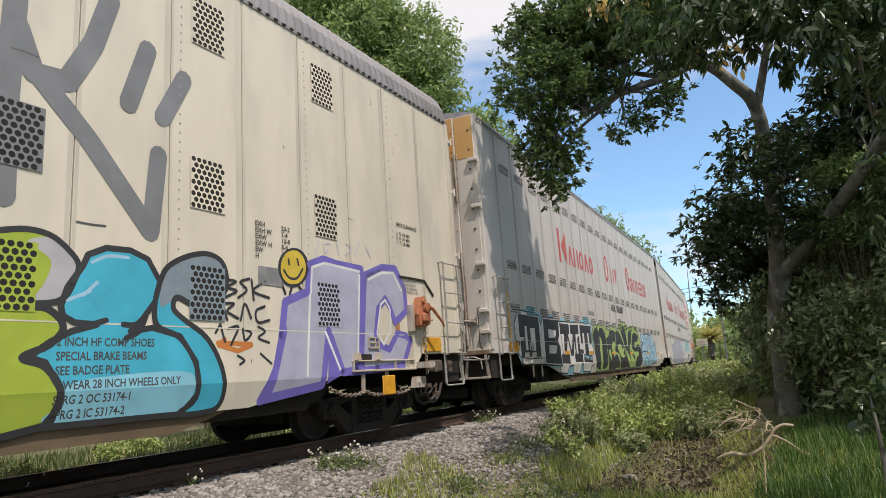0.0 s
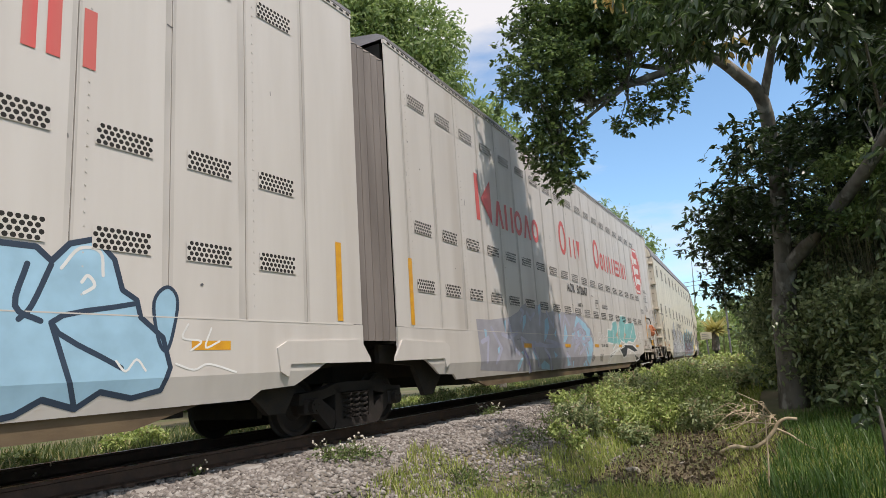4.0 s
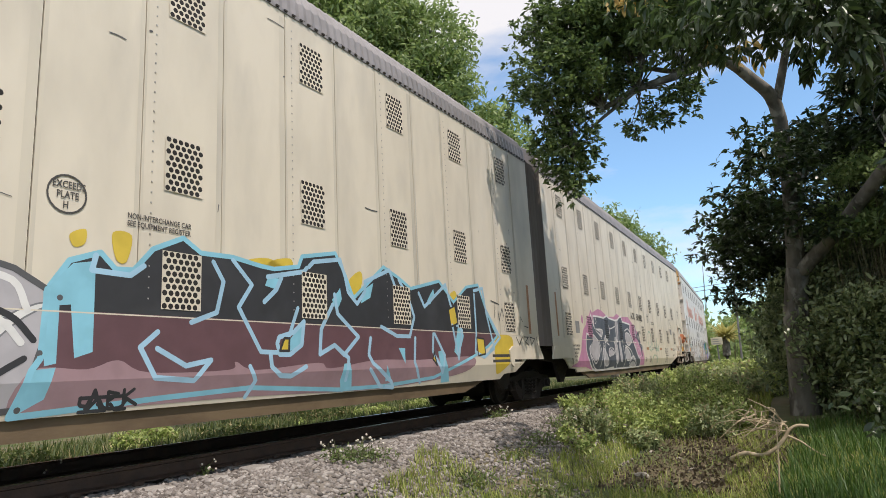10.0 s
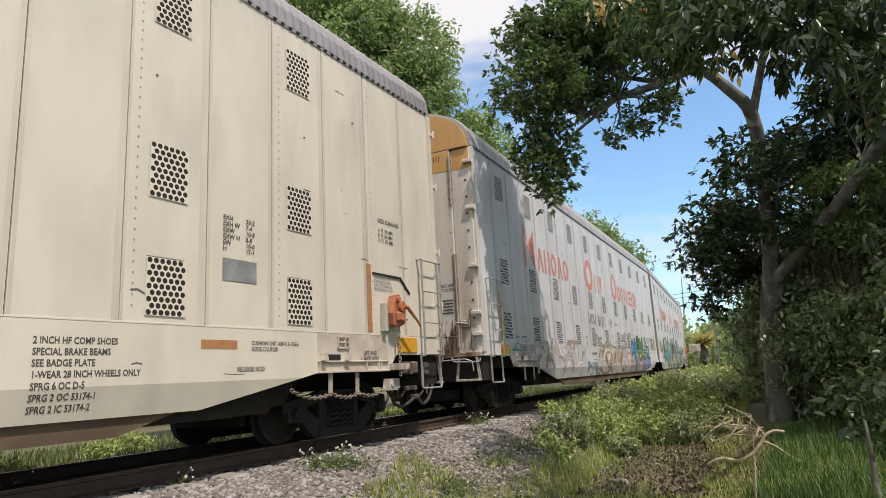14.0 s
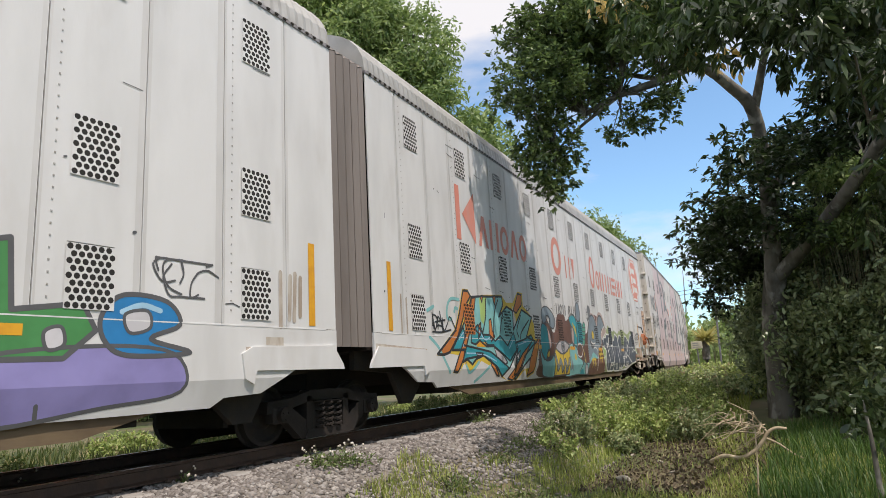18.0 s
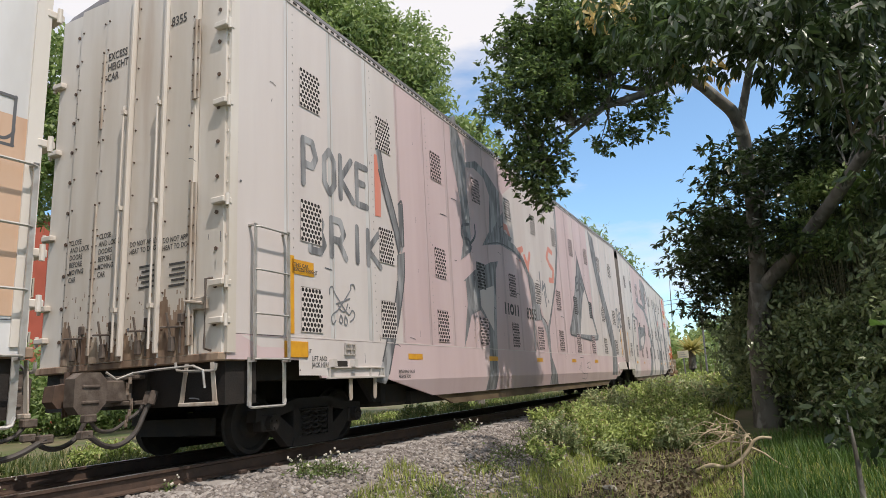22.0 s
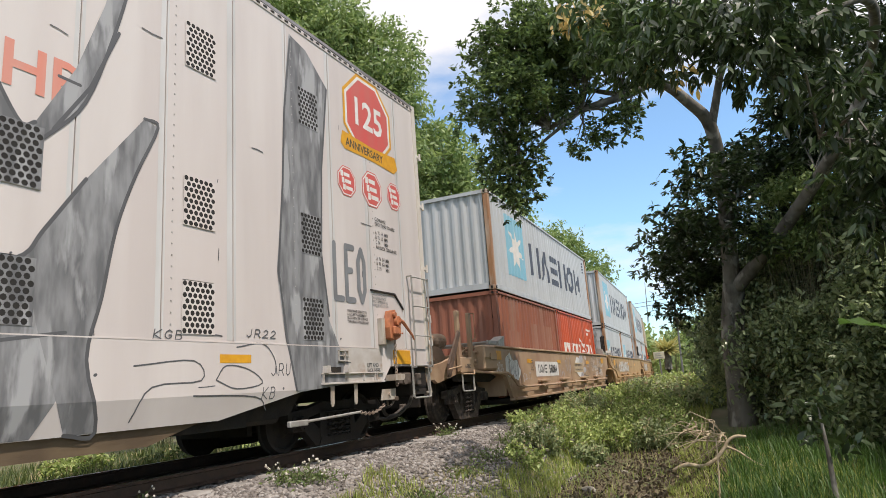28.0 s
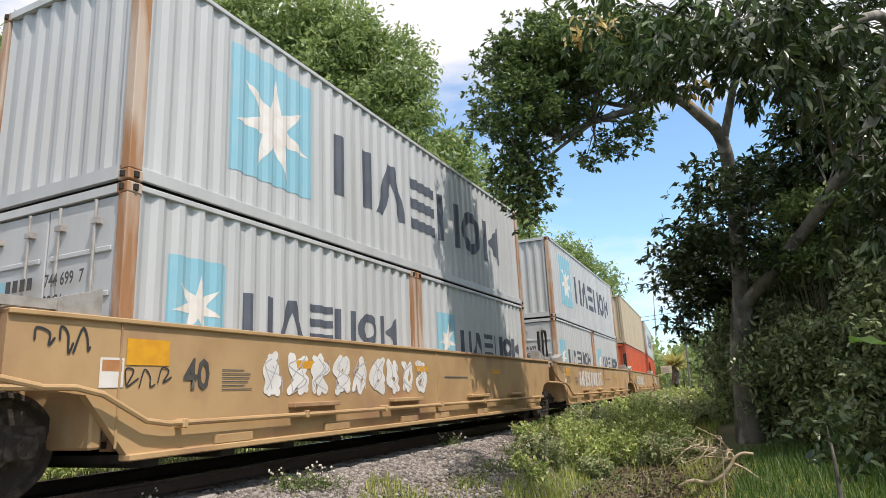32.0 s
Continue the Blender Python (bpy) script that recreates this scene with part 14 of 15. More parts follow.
def grass_patch(name, n, where, h_lo, h_hi, mat, seed, label, w=0.007, bend=0.5):
    """Blades of grass as bent two-piece strips; where(rng, n) gives x and y."""
    rng = np.random.default_rng(seed)
    x, y = where(rng, n)
    n = len(x)
    z = np.array([ground_height(a, b) for a, b in zip(x, y)]) - 0.01
    h = rng.uniform(h_lo, h_hi, n) * (0.6 + 0.8 * np.array([0.5 + 0.5 * noise.noise((a * 0.9, b * 0.9, seed)) for a, b in zip(x, y)]))
    a = rng.uniform(0, math.tau, n)
    d = np.stack([np.cos(a), np.sin(a)], -1) * (bend * h * rng.uniform(0.2, 1.0, n))[:, None]
    sx, sy = -np.sin(a) * w, np.cos(a) * w
    b0 = np.stack([x - sx, y - sy, z], -1)
    b1 = np.stack([x + sx, y + sy, z], -1)
    m0 = np.stack([x - sx * 0.8 + d[:, 0] * 0.35, y - sy * 0.8 + d[:, 1] * 0.35, z + h * 0.6], -1)
    m1 = np.stack([x + sx * 0.8 + d[:, 0] * 0.35, y + sy * 0.8 + d[:, 1] * 0.35, z + h * 0.6], -1)
    t = np.stack([x + d[:, 0], y + d[:, 1], z + h], -1)
    v = np.stack([b0, b1, m1, m0, t], 1).reshape(-1, 3)
    k = np.arange(n)[:, None] * 5
    f = np.concatenate([k + np.array([[0, 1, 2]]), k + np.array([[0, 2, 3]]), k + np.array([[3, 2, 4]])], 1).reshape(-1, 3)
    return tagged(new(name, from_arrays(name, v, f, mat)), label, "grass", kind="stuff")


def weed(x, y, h, n, seed, label, seeds=True, mat=None, spread=0.2):
    """A tuft of thin curved stems with small leaves and pale seed heads."""
    r = random.Random(seed)
    w = thing("weed", label, "weed", group="weeds by the track")
    z = ground_height(x, y) - 0.02
    leaves, heads = [], []
    bm = bmesh.new()
    for i in range(n):
        a, lean = r.uniform(0, math.tau), r.uniform(0.1, 0.7) * h
        x0, y0 = x + math.cos(a) * r.uniform(0, spread), y + math.sin(a) * r.uniform(0, spread)
        hh = h * r.uniform(0.5, 1.05)
        pts = [(x0 + math.cos(a) * lean * t * t, y0 + math.sin(a) * lean * t * t, z + hh * (t - 0.22 * t * t * r.uniform(0.4, 1.4))) for t in (0, 0.3, 0.6, 0.85, 1.0)]
        pipe(bm, pts, 0.004, 4, [0.005, 0.004, 0.0035, 0.003, 0.002])
        for t in range(5):
            k = r.randint(0, 2)
            q = pts[k]
            leaves.append([q[j] + r.uniform(-0.05, 0.05) for j in range(3)])
        heads.append(pts[-1])
    tagged(part("stem_tuft", bm, M["stem"], w), kind="stuff")
    rng = np.random.default_rng(seed)
    core = rng.normal(size=(n * 14, 3)) * np.array([spread * 0.7, spread * 0.7, h * 0.15]) + np.array([x, y, z + h * 0.22])
    core = core[core[:, 2] > z]
    part("leaves", leaf_mesh("leaves", np.concatenate([np.array(leaves), core]), 0.055, mat or M["leaf_weed"], seed, droop=-0.2, slim=0.4), None, w)
    if seeds:
        bm = bmesh.new()
        for hx, hy, hz in heads:
            for k in range(r.randint(1, 3)):
                bmesh.ops.create_icosphere(bm, subdivisions=1, radius=r.uniform(0.009, 0.017), matrix=Matrix.Translation((hx + r.uniform(-0.03, 0.03), hy + r.uniform(-0.03, 0.03), hz + r.uniform(-0.02, 0.02))))
        tagged(part("seed_tuft", bm, M["flower"], w), kind="stuff")
    return w


def build_plants():
    M["leaf_weed"] = foliage("weed_leaf", (0.07, 0.11, 0.03), (0.20, 0.25, 0.09), 0.55, 0.3)
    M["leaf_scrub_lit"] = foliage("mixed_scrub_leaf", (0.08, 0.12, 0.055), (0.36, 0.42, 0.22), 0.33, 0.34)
    over_tree()
    big = back_tree((-18.6, 20.6, -0.5), [(-18.3, 19.5, 13.2, 4.2, 4.0, 3.2), (-16.6, 19.6, 15.2, 2.4, 2.4, 1.8), (-19.5, 16.8, 15.2, 2.8, 2.8, 2.2), (-22.0, 16.5, 12.8, 2.6, 2.6, 2.2), (-18.2, 18.0, 16.6, 2.6, 2.6, 1.6), (-21.4, 15.6, 15.0, 2.4, 2.4, 1.8), (-16.4, 21.6, 13.6, 2.4, 2.4, 1.8), (-23.6, 14.6, 12.2, 2.2, 2.2, 1.6), (-14.6, 21.8, 12.9, 2.2, 2.4, 1.7), (-15.5, 22.6, 10.6, 2.9, 3.0, 2.6), (-24.0, 16.0, 10.6, 2.0, 2.0, 1.0), (-14.2, 21.8, 14.9, 1.8, 1.8, 1.8), (-16.2, 20.2, 16.2, 2.2, 2.2, 2.0), (-20.0, 15.4, 7.2, 1.3, 1.3, 0.9), (-19.3, 16.2, 6.0, 0.9, 0.9, 0.6)], 7100, 15, 0.24, 21, "tall feathery green tree with spreading limbs beyond the track")
    for a in ([(-19.2, 20.0, 4.6), (-20.0, 16.8, 6.85), (-20.0, 15.2, 7.5), (-20.0, 13.3, 8.2), (-20.0, 12.2, 8.5)], [(-19.3, 20.2, 7.6), (-20.0, 18.4, 8.9), (-20.0, 16.2, 9.8), (-20.0, 13.7, 10.6), (-20.0, 12.8, 10.8)], [(-20.0, 15.2, 7.5), (-20.0, 14.3, 9.6), (-20.0, 13.7, 10.3), (-20.0, 12.2, 10.6)], [(-19.4, 19.8, 9.6), (-20.0, 18.4, 10.8), (-20.0, 17.0, 12.7), (-20.0, 15.9, 14.0)]):
        limb(big, a, 0.17, 0.04, "limb", None, 0.1, 3)
    # Lower sprays use a darker leaf, so their backlit shade is in the colour.
    p, c = crown_points([(-20.0, 14.2, 8.3, 0.7, 1.3, 0.14), (-20.0, 15.9, 7.4, 0.6, 1.0, 0.12), (-20.0, 12.6, 8.9, 0.6, 0.9, 0.14), (-20.0, 13.2, 7.6, 0.5, 0.7, 0.1), (-20.0, 16.4, 9.9, 0.8, 1.3, 0.16), (-20.0, 14.0, 10.7, 0.8, 1.2, 0.16), (-20.0, 12.4, 10.6, 0.6, 0.8, 0.14), (-20.0, 17.6, 6.9, 0.6, 0.7, 0.1), (-20.0, 15.6, 11.8, 0.9, 1.2, 0.2), (-20.0, 17.6, 8.6, 0.6, 0.8, 0.12)], 300, 12, 0.2, 29, 0.2)
    part("crown", leaf_mesh("crown", p, 0.26, M["leaf_mid"], 29, droop=0.05, slim=0.38, level=0.7), None, big)
    back_tree((-14.5, 27.0, -0.5), [(-13.6, 25.2, 11.2, 1.9, 2.0, 1.7), (-13.4, 26.3, 8.8, 2.5, 2.6, 2.2), (-11.8, 27.0, 8.0, 1.7, 2.0, 1.5), (-16.5, 26.5, 8.0, 3.0, 3.0, 3.0)], 1900, 13, 0.29, 22, "leafy green tree close behind the train")
    back_tree((-29.0, 12.0, -0.5), [(-27.5, 13.8, 15.0, 2.6, 2.6, 2.0), (-28.6, 14.0, 12.2, 2.6, 2.6, 2.4), (-28.0, 12.5, 10.0, 2.4, 2.4, 2.0)], 1200, 12, 0.30, 23, "leafy tree at the edge of the yard beyond the track")
    back_tree((-20.0, 58.0, -0.5), [(-18.3, 55.6, 12.6, 2.4, 2.6, 2.0), (-17.0, 58.0, 10.0, 3.0, 3.0, 2.6)], 700, 12, 0.34, 24, "distant tree showing over the train")
    wall = [(-0.4, 15.9, 0.9, 1.1, 1.2, 1.7), (0.6, 15.0, 0.8, 1.3, 1.3, 1.7), (1.9, 13.6, 1.2, 1.4, 1.4, 2.0), (3.0, 12.0, 1.0, 1.5, 1.5, 1.9), (3.9, 10.2, 0.8, 1.5, 1.5, 1.8), (-1.75, 20.6, 1.4, 0.8, 1.2, 1.9), (-1.4, 19.0, 2.4, 1.4, 1.6, 2.4), (0.4, 18.0, 3.2, 1.8, 1.8, 2.6), (-2.0, 25.2, 1.6, 0.9, 1.4, 1.8), (2.2, 15.5, 3.8, 1.6, 1.6, 1.8), (3.6, 13.4, 3.4, 1.4, 1.4, 1.6), (1.0, 13.4, 0.0, 1.0, 0.9, 1.1), (2.2, 10.8, 0.2, 1.0, 1.0, 1.1),
            (-1.2, 18.2, 0.6, 1.3, 1.0, 1.5), (-0.2, 17.0, 2.2, 1.3, 1.0, 1.8), (0.9, 14.6, 0.4, 1.2, 0.9, 1.5), (1.9, 13.4, 1.7, 1.2, 1.0, 1.4), (2.8, 12.0, 2.0, 1.3, 1.1, 1.4), (0.8, 17.2, 3.0, 1.6, 1.0, 1.6), (1.6, 15.8, 2.4, 1.3, 1.0, 1.6)]
    for i in range(0, len(wall), 2):
        bush("scrub", wall[i:i + 2], 230, 54, 0.15, M["leaf_scrub_lit"], 31 + i, "dense dark green scrub along the bank", 0.17, "scrub on the bank", 0.45)
    # a brighter young tree that shows between the dark crowns
    bush("young_tree", [(0.28, 15.6, 4.4, 0.65, 0.5, 0.4), (-0.35, 15.9, 3.6, 0.45, 0.4, 0.3), (0.3, 15.6, 3.3, 0.7, 0.5, 0.45), (0.85, 15.0, 4.2, 0.5, 0.5, 0.4)], 420, 12, 0.12, M["leaf_back"], 57, "young green tree behind the dark crown", 0.13)
    bush("young_tree", [(-4.6, 44.7, 1.6, 1.3, 1.6, 2.2), (-3.6, 43.0, 2.6, 1.2, 1.4, 1.8), (-5.6, 47.0, 1.2, 1.0, 1.4, 1.6)], 500, 11, 0.2, M["leaf_scrub_lit"], 56, "green young trees far down the line", 0.25)
    bush("young_tree", [(-2.4, 30.5, 1.9, 0.9, 1.0, 1.7), (-1.8, 31.5, 3.0, 1.0, 1.0, 1.4)], 380, 12, 0.16, M["leaf_scrub_lit"], 54, "green young tree beside the far bushes", 0.2)
    bush("feathery_tree", [(-8.6, 59.3, 4.0, 1.6, 1.6, 0.9), (-7.2, 60.5, 4.6, 1.4, 1.4, 0.8), (-9.8, 58.6, 3.2, 0.8, 0.9, 0.5)], 130, 10, 0.3, M["leaf_back"], 53, "pale feathery tree far down the line", 0.3)
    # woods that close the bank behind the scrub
    bush("thicket", [(2.0, 22.0, 3.0, 3.0, 2.4, 4.0), (5.0, 18.0, 3.0, 3.0, 2.4, 4.0), (7.5, 13.0, 3.0, 2.4, 3.0, 4.0), (-1.0, 29.0, 2.4, 2.6, 3.0, 3.2), (7.0, 8.0, 3.0, 2.4, 3.0, 4.2), (2.5, 17.6, 5.4, 2.4, 1.6, 2.2), (5.5, 13.0, 5.2, 2.0, 2.2, 2.2)], 3600, 13, 0.24, M["leaf_shaded"], 58, "dark thicket closing the bank behind the scrub", 0.28)
    low = [(-4.65, 11.6, 0.42, 0.45, 0.0), (-4.2, 12.7, 0.55, 0.5, -0.03), (-3.5, 13.4, 0.5, 0.5, -0.12), (-2.75, 13.1, 0.4, 0.4, -0.2), (-5.0, 14.2, 0.7, 0.8, 0.2), (-4.1, 15.4, 0.7, 0.8, 0.2), (-5.4, 17.5, 0.8, 1.1, 0.34), (-4.4, 18.6, 0.9, 1.1, 0.45), (-5.9, 21.5, 0.9, 1.6, 0.25), (-4.8, 23.0, 1.0, 1.6, 0.4), (-6.6, 27.0, 0.9, 2.2, 0.3), (-5.6, 29.5, 1.2, 2.4, 0.42), (-7.6, 35.0, 1.2, 3.4, 0.4), (-3.4, 17.0, 0.7, 0.9, 0.25), (-7.0, 41.0, 1.4, 3.4, 0.5), (-3.75, 11.9, 0.3, 0.35, -0.45), (-3.0, 15.0, 0.5, 0.7, 0.0), (-5.35, 12.7, 0.25, 0.4, 0.1), (-3.5, 20.5, 0.8, 1.2, 0.2), (-4.45, 10.5, 0.28, 0.3, -0.33), (-2.5, 14.4, 0.45, 0.5, -0.2), (-4.0, 26.0, 1.0, 2.0, 0.45), (-2.9, 22.5, 0.6, 1.2, 0.5)]
    for i, (x, y, rx, ry, top) in enumerate(low):
        far = y > 20
        shoots(x, y, rx, ry, top, int(78 * (rx * ry / 0.5) ** 0.6), 40, 0.12 if far else 0.075, M["leaf_bush" if i % 3 else "leaf_bush_gray"], 60 + i, "pale green weedy bush of upright shoots beside the ballast")

    rng = np.random.default_rng(55)
    for i in range(16):
        y = -3.0 + 2.1 * i + rng.uniform(-0.5, 0.5)
        th = (y - S_TANGENT) * BEND
        x = -DC - (1 - math.cos(th)) / BEND - rng.uniform(3.2, 6.5)
        shoots(x, y, rng.uniform(0.4, 1.0), rng.uniform(0.4, 1.0), ground_height(x, y) + rng.uniform(0.25, 0.6), 110, 22, 0.09, M["leaf_bush" if i % 2 else "verge"], 160 + i, "low leafy weeds on the verge beyond the rails")
    bush("shrub", [(-17.2, 13.4, 2.6, 1.0, 1.3, 2.0), (-17.0, 15.4, 2.9, 1.1, 1.4, 2.0), (-17.6, 17.2, 2.2, 1.0, 1.2, 2.0)], 700, 12, 0.30, M["leaf_mid"], 61, "dense dark shrub with long leaves beyond the track", 0.25)
    bush("hedge", [(-26.0 - 1.2 * k, 8.0 + 4.2 * k, 0.9, 2.2, 2.8, 2.4) for k in range(6)], 4200, 13, 0.26, M["leaf_back"], 59, "green hedge in front of the yard buildings", 0.3)
    # far woods on the rise
    rng = np.random.default_rng(77)
    blobs = []
    for i in range(110):
        y = 62 + 150 * rng.random() ** 1.5
        x = -0.18 * y + rng.uniform(-26, 40)
        r = rng.uniform(1.8, 4.2)
        blobs.append((x, y, ground_height(x, y) + r * 0.6, r * 1.2, r * 1.2, r))
    for i in range(70):
        y = rng.uniform(-10, 90)
        x = -36 - 0.25 * max(0, y) - rng.uniform(0, 16)
        r = rng.uniform(1.5, 3.0)
        blobs.append((x, y, ground_height(x, y) + r * 0.5, r * 1.2, r * 1.2, r))
    for i in range(40):
        y = rng.uniform(22, 60)
        x = -0.06 * y + rng.uniform(0, 16)
        r = rng.uniform(1.6, 3.2)
        blobs.append((x, y, ground_height(x, y) + r * 0.7, r * 1.1, r * 1.1, r * 1.1))
    p, c = crown_points(blobs, 7000, 7, 0.5, 78, 0.5)
    tagged(new("far_woods", leaf_mesh("far_woods", p, 0.7, M["leaf_back"], 78, droop=0.0, slim=0.6)), "distant green woods on the rise", "woods", kind="stuff")

    def fore(rng, n):
        x, y = rng.uniform(-5.1, 0.5, n), 5.0 + 10 * rng.random(n) ** 1.4
        k = (x + 4.55 + 0.0 * (y - 6) > 0.7 * np.array([noise.noise((a * 0.8, b * 0.8, 2)) for a, b in zip(x, y)]))
        bare = np.array([noise.noise((a * 1.1, b * 0.7, 9)) for a, b in zip(x, y)]) > 0.18
        path = (np.abs(x + 2.6 + 0.12 * (y - 9)) < 0.8 + 0.25 * np.array([noise.noise((a, b, 31)) for a, b in zip(x, y)])) & (y > 8.6)
        k &= ~(bare & (rng.random(n) < 0.8)) & ~(path & (rng.random(n) < 0.9))
        return x[k], y[k]

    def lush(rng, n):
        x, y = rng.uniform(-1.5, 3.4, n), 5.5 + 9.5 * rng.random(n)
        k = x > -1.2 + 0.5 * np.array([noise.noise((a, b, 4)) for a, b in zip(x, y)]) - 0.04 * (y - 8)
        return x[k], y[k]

    def beyond(rng, n):
        d = rng.uniform(2.3, 10.0, n)
        y = -7 + 55 * rng.random(n) ** 1.2
        th = (y - S_TANGENT) * BEND
        return -DC - (1 - np.cos(th)) / BEND - d, y

    def verge(rng, n):
        y = 15 + 45 * rng.random(n) ** 1.3
        th = (y - S_TANGENT) * BEND
        return -DC - (1 - np.cos(th)) / BEND + rng.uniform(1.9, 5.5, n), y
    grass_patch("grass", 52000, fore, 0.04, 0.17, M["grass"], 41, "sunlit yellow-green grass in the foreground", 0.0055, 0.8)
    def around(rng, n):
        x, y = rng.uniform(-4.2, 8.0, n), rng.uniform(-8.0, 5.6, n)
        k = np.array([noise.noise((a * 0.7, b * 0.7, 12)) for a, b in zip(x, y)]) > -0.25
        return x[k], y[k]
    grass_patch("grass", 16000, around, 0.05, 0.20, M["grass"], 45, "thin yellow-green grass round the viewpoint", 0.008, 0.8)
    grass_patch("grass", 17000, lush, 0.12, 0.36, M["grass_lush_shaded"], 42, "lush green grass in the shade of the tree", 0.007, 0.7)
    grass_patch("grass", 38000, beyond, 0.08, 0.30, M["verge"], 43, "grass verge beyond the rails", 0.012, 0.7)
    grass_patch("grass", 16000, verge, 0.15, 0.45, M["grass"], 44, "tall pale grass beside the far track", 0.012, 0.6)
    tall = "tuft of green weed with dry white seed heads in the ballast"
    for i, (x, y, h, n, sp) in enumerate(((-5.15, 5.6, 0.34, 16, 0.2), (-5.0, 5.9, 0.30, 12, 0.2), (-6.1, 10.9, 0.34, 14, 0.15), (-7.75, 3.6, 0.3, 9, 0.1), (-5.85, 4.3, 0.26, 3, 0.03), (-4.9, 11.0, 0.45, 14, 0.2), (-4.25, 6.9, 0.34, 16, 0.3), (-3.8, 7.6, 0.36, 14, 0.3), (-3.3, 7.3, 0.42, 12, 0.25), (-4.5, 8.4, 0.30, 14, 0.3), (-4.7, 9.6, 0.4, 14, 0.3), (-2.2, 8.3, 0.3, 8, 0.2))):
        weed(x, y, h, n, 100 + i, tall if i < 5 else "tuft of yellow-green weed in the grass", i < 6, None, sp)


# ---- far and small things ----
def build_extras():
    # dry fallen branch
    br = thing("fallen_branch", "bleached dry fallen branch with forked twigs in the grass", "branch")
    g = lambda x, y, dz: (x, y, ground_height(x, y) + dz)
    limb(br, [(-2.14, 11.15, -0.86), (-1.92, 11.11, -0.76), (-1.69, 11.14, -0.79), (-1.49, 11.18, -0.69), (-1.35, 11.21, -0.54), (-1.28, 11.23, -0.43), (-1.16, 11.25, -0.36), (-1.01, 11.27, -0.37)], 0.036, 0.022, "branch_stem", M["dry_wood"])
    limb(br, [(-1.32, 11.22, -0.5), (-1.14, 11.23, -0.59), (-0.96, 11.23, -0.73), (-0.71, 11.24, -0.86)], 0.018, 0.008, "branch_fork", M["dry_wood"])
    limb(br, [(-1.28, 11.26, -0.43), (-1.4, 11.4, -0.27), (-1.53, 11.43, -0.13), (-1.82, 11.4, 0.04)], 0.016, 0.007, "branch_fork", M["dry_wood"])
    limb(br, [(-1.29, 11.2, -0.36), (-1.65, 11.1, -0.25), (-2.04, 11.03, -0.3)], 0.014, 0.005, "branch_fork", M["dry_wood"])
    limb(br, [(-1.32, 11.13, -0.43), (-1.71, 11.08, -0.4), (-2.09, 11.0, -0.52)], 0.013, 0.004, "branch_fork", M["dry_wood"])
    r = random.Random(4)
    for k in range(34):
        t = r.random()
        a = Vector((-1.3 - 0.6 * t, 11.15 + r.uniform(-0.06, 0.2), -0.38 + 0.15 * t + r.uniform(-0.08, 0.1)))
        b = a + Vector((r.uniform(-0.5, 0.05), r.uniform(-0.3, 0.3), r.uniform(-0.35, 0.22)))
        b.z = max(b.z, -0.86)
        m = (a + b) / 2 + Vector((r.uniform(-0.08, 0.08), r.uniform(-0.1, 0.1), r.uniform(0, 0.1)))
        limb(br, [a, m, b, b + Vector((r.uniform(-0.16, 0.02), r.uniform(-0.08, 0.08), r.uniform(-0.1, 0.03)))], 0.009, 0.003, "twig", M["dry_wood"], 0.012, k)
    stalk = thing("dry_stalk", "single tall dry grass stalk", "weed")
    limb(stalk, [g(-1.18, 8.58, -0.02), (-1.14, 8.65, -0.52), (-1.12, 8.7, -0.13)], 0.012, 0.006, "stalk_stem", M["dry_wood"])
    sap = thing("sapling", "slender sapling with few dark leaves in the grass", "sapling")
    limb(sap, [g(0.04, 8.89, -0.03), (0.04, 8.94, -0.29), (0.02, 8.98, 0.16)], 0.035, 0.012, "stem", M["bark"])
    p, c = crown_points([(0.0, 9.0, 0.2, 0.35, 0.35, 0.3), (0.15, 9.0, -0.2, 0.25, 0.3, 0.15)], 26, 6, 0.12, 91, 0.2)
    part("leaves", leaf_mesh("leaves", p, 0.14, M["leaf_shaded"], 91, droop=0.3), None, sap)
    # broad-leaved plant at the foot of the bank
    bl = thing("broad_leaf_plant", "broad pale green leaves of a plant on the bank", "plant")
    g0 = g(1.05, 5.5, -0.03)
    limb(bl, [g0, (1.0, 5.48, 0.0), (0.83, 5.44, 0.64)], 0.022, 0.012, "stem", M["stem"])
    blade = foliage("broad_leaf", (0.07, 0.13, 0.035), (0.10, 0.17, 0.05), 0.4, 0.4)
    for tip, lift in (((0.27, 5.99, 1.0), 0.10), ((1.5, 5.7, 1.0), 0.12), ((1.1, 6.1, 1.2), 0.15), ((1.2, 5.0, 0.9), 0.1)):
        a, b = Vector((0.83, 5.44, 0.64)), Vector(tip)
        bm = bmesh.new()
        prev = None
        side = (b - a).cross(Vector((0, 0, 1))).normalized()
        for j in range(11):
            t = j / 10
            c = a.lerp(b, t) + Vector((0, 0, lift * math.sin(math.pi * t)))
            w = 0.085 * math.sin(math.pi * min(1, 0.04 + 0.96 * t ** 0.8)) + 0.004
            q = [bm.verts.new(c + side * w + Vector((0, 0, 0.03 * math.sin(j * 1.7)))), bm.verts.new(c - Vector((0, 0, 0.02))), bm.verts.new(c - side * w + Vector((0, 0, 0.03 * math.cos(j * 1.3))))]
            if prev:
                bm.faces.new((prev[0], prev[1], q[1], q[0]))
                bm.faces.new((prev[1], prev[2], q[2], q[1]))
            prev = q
        part("leaf_blade", bm, blade, bl, smooth=True)
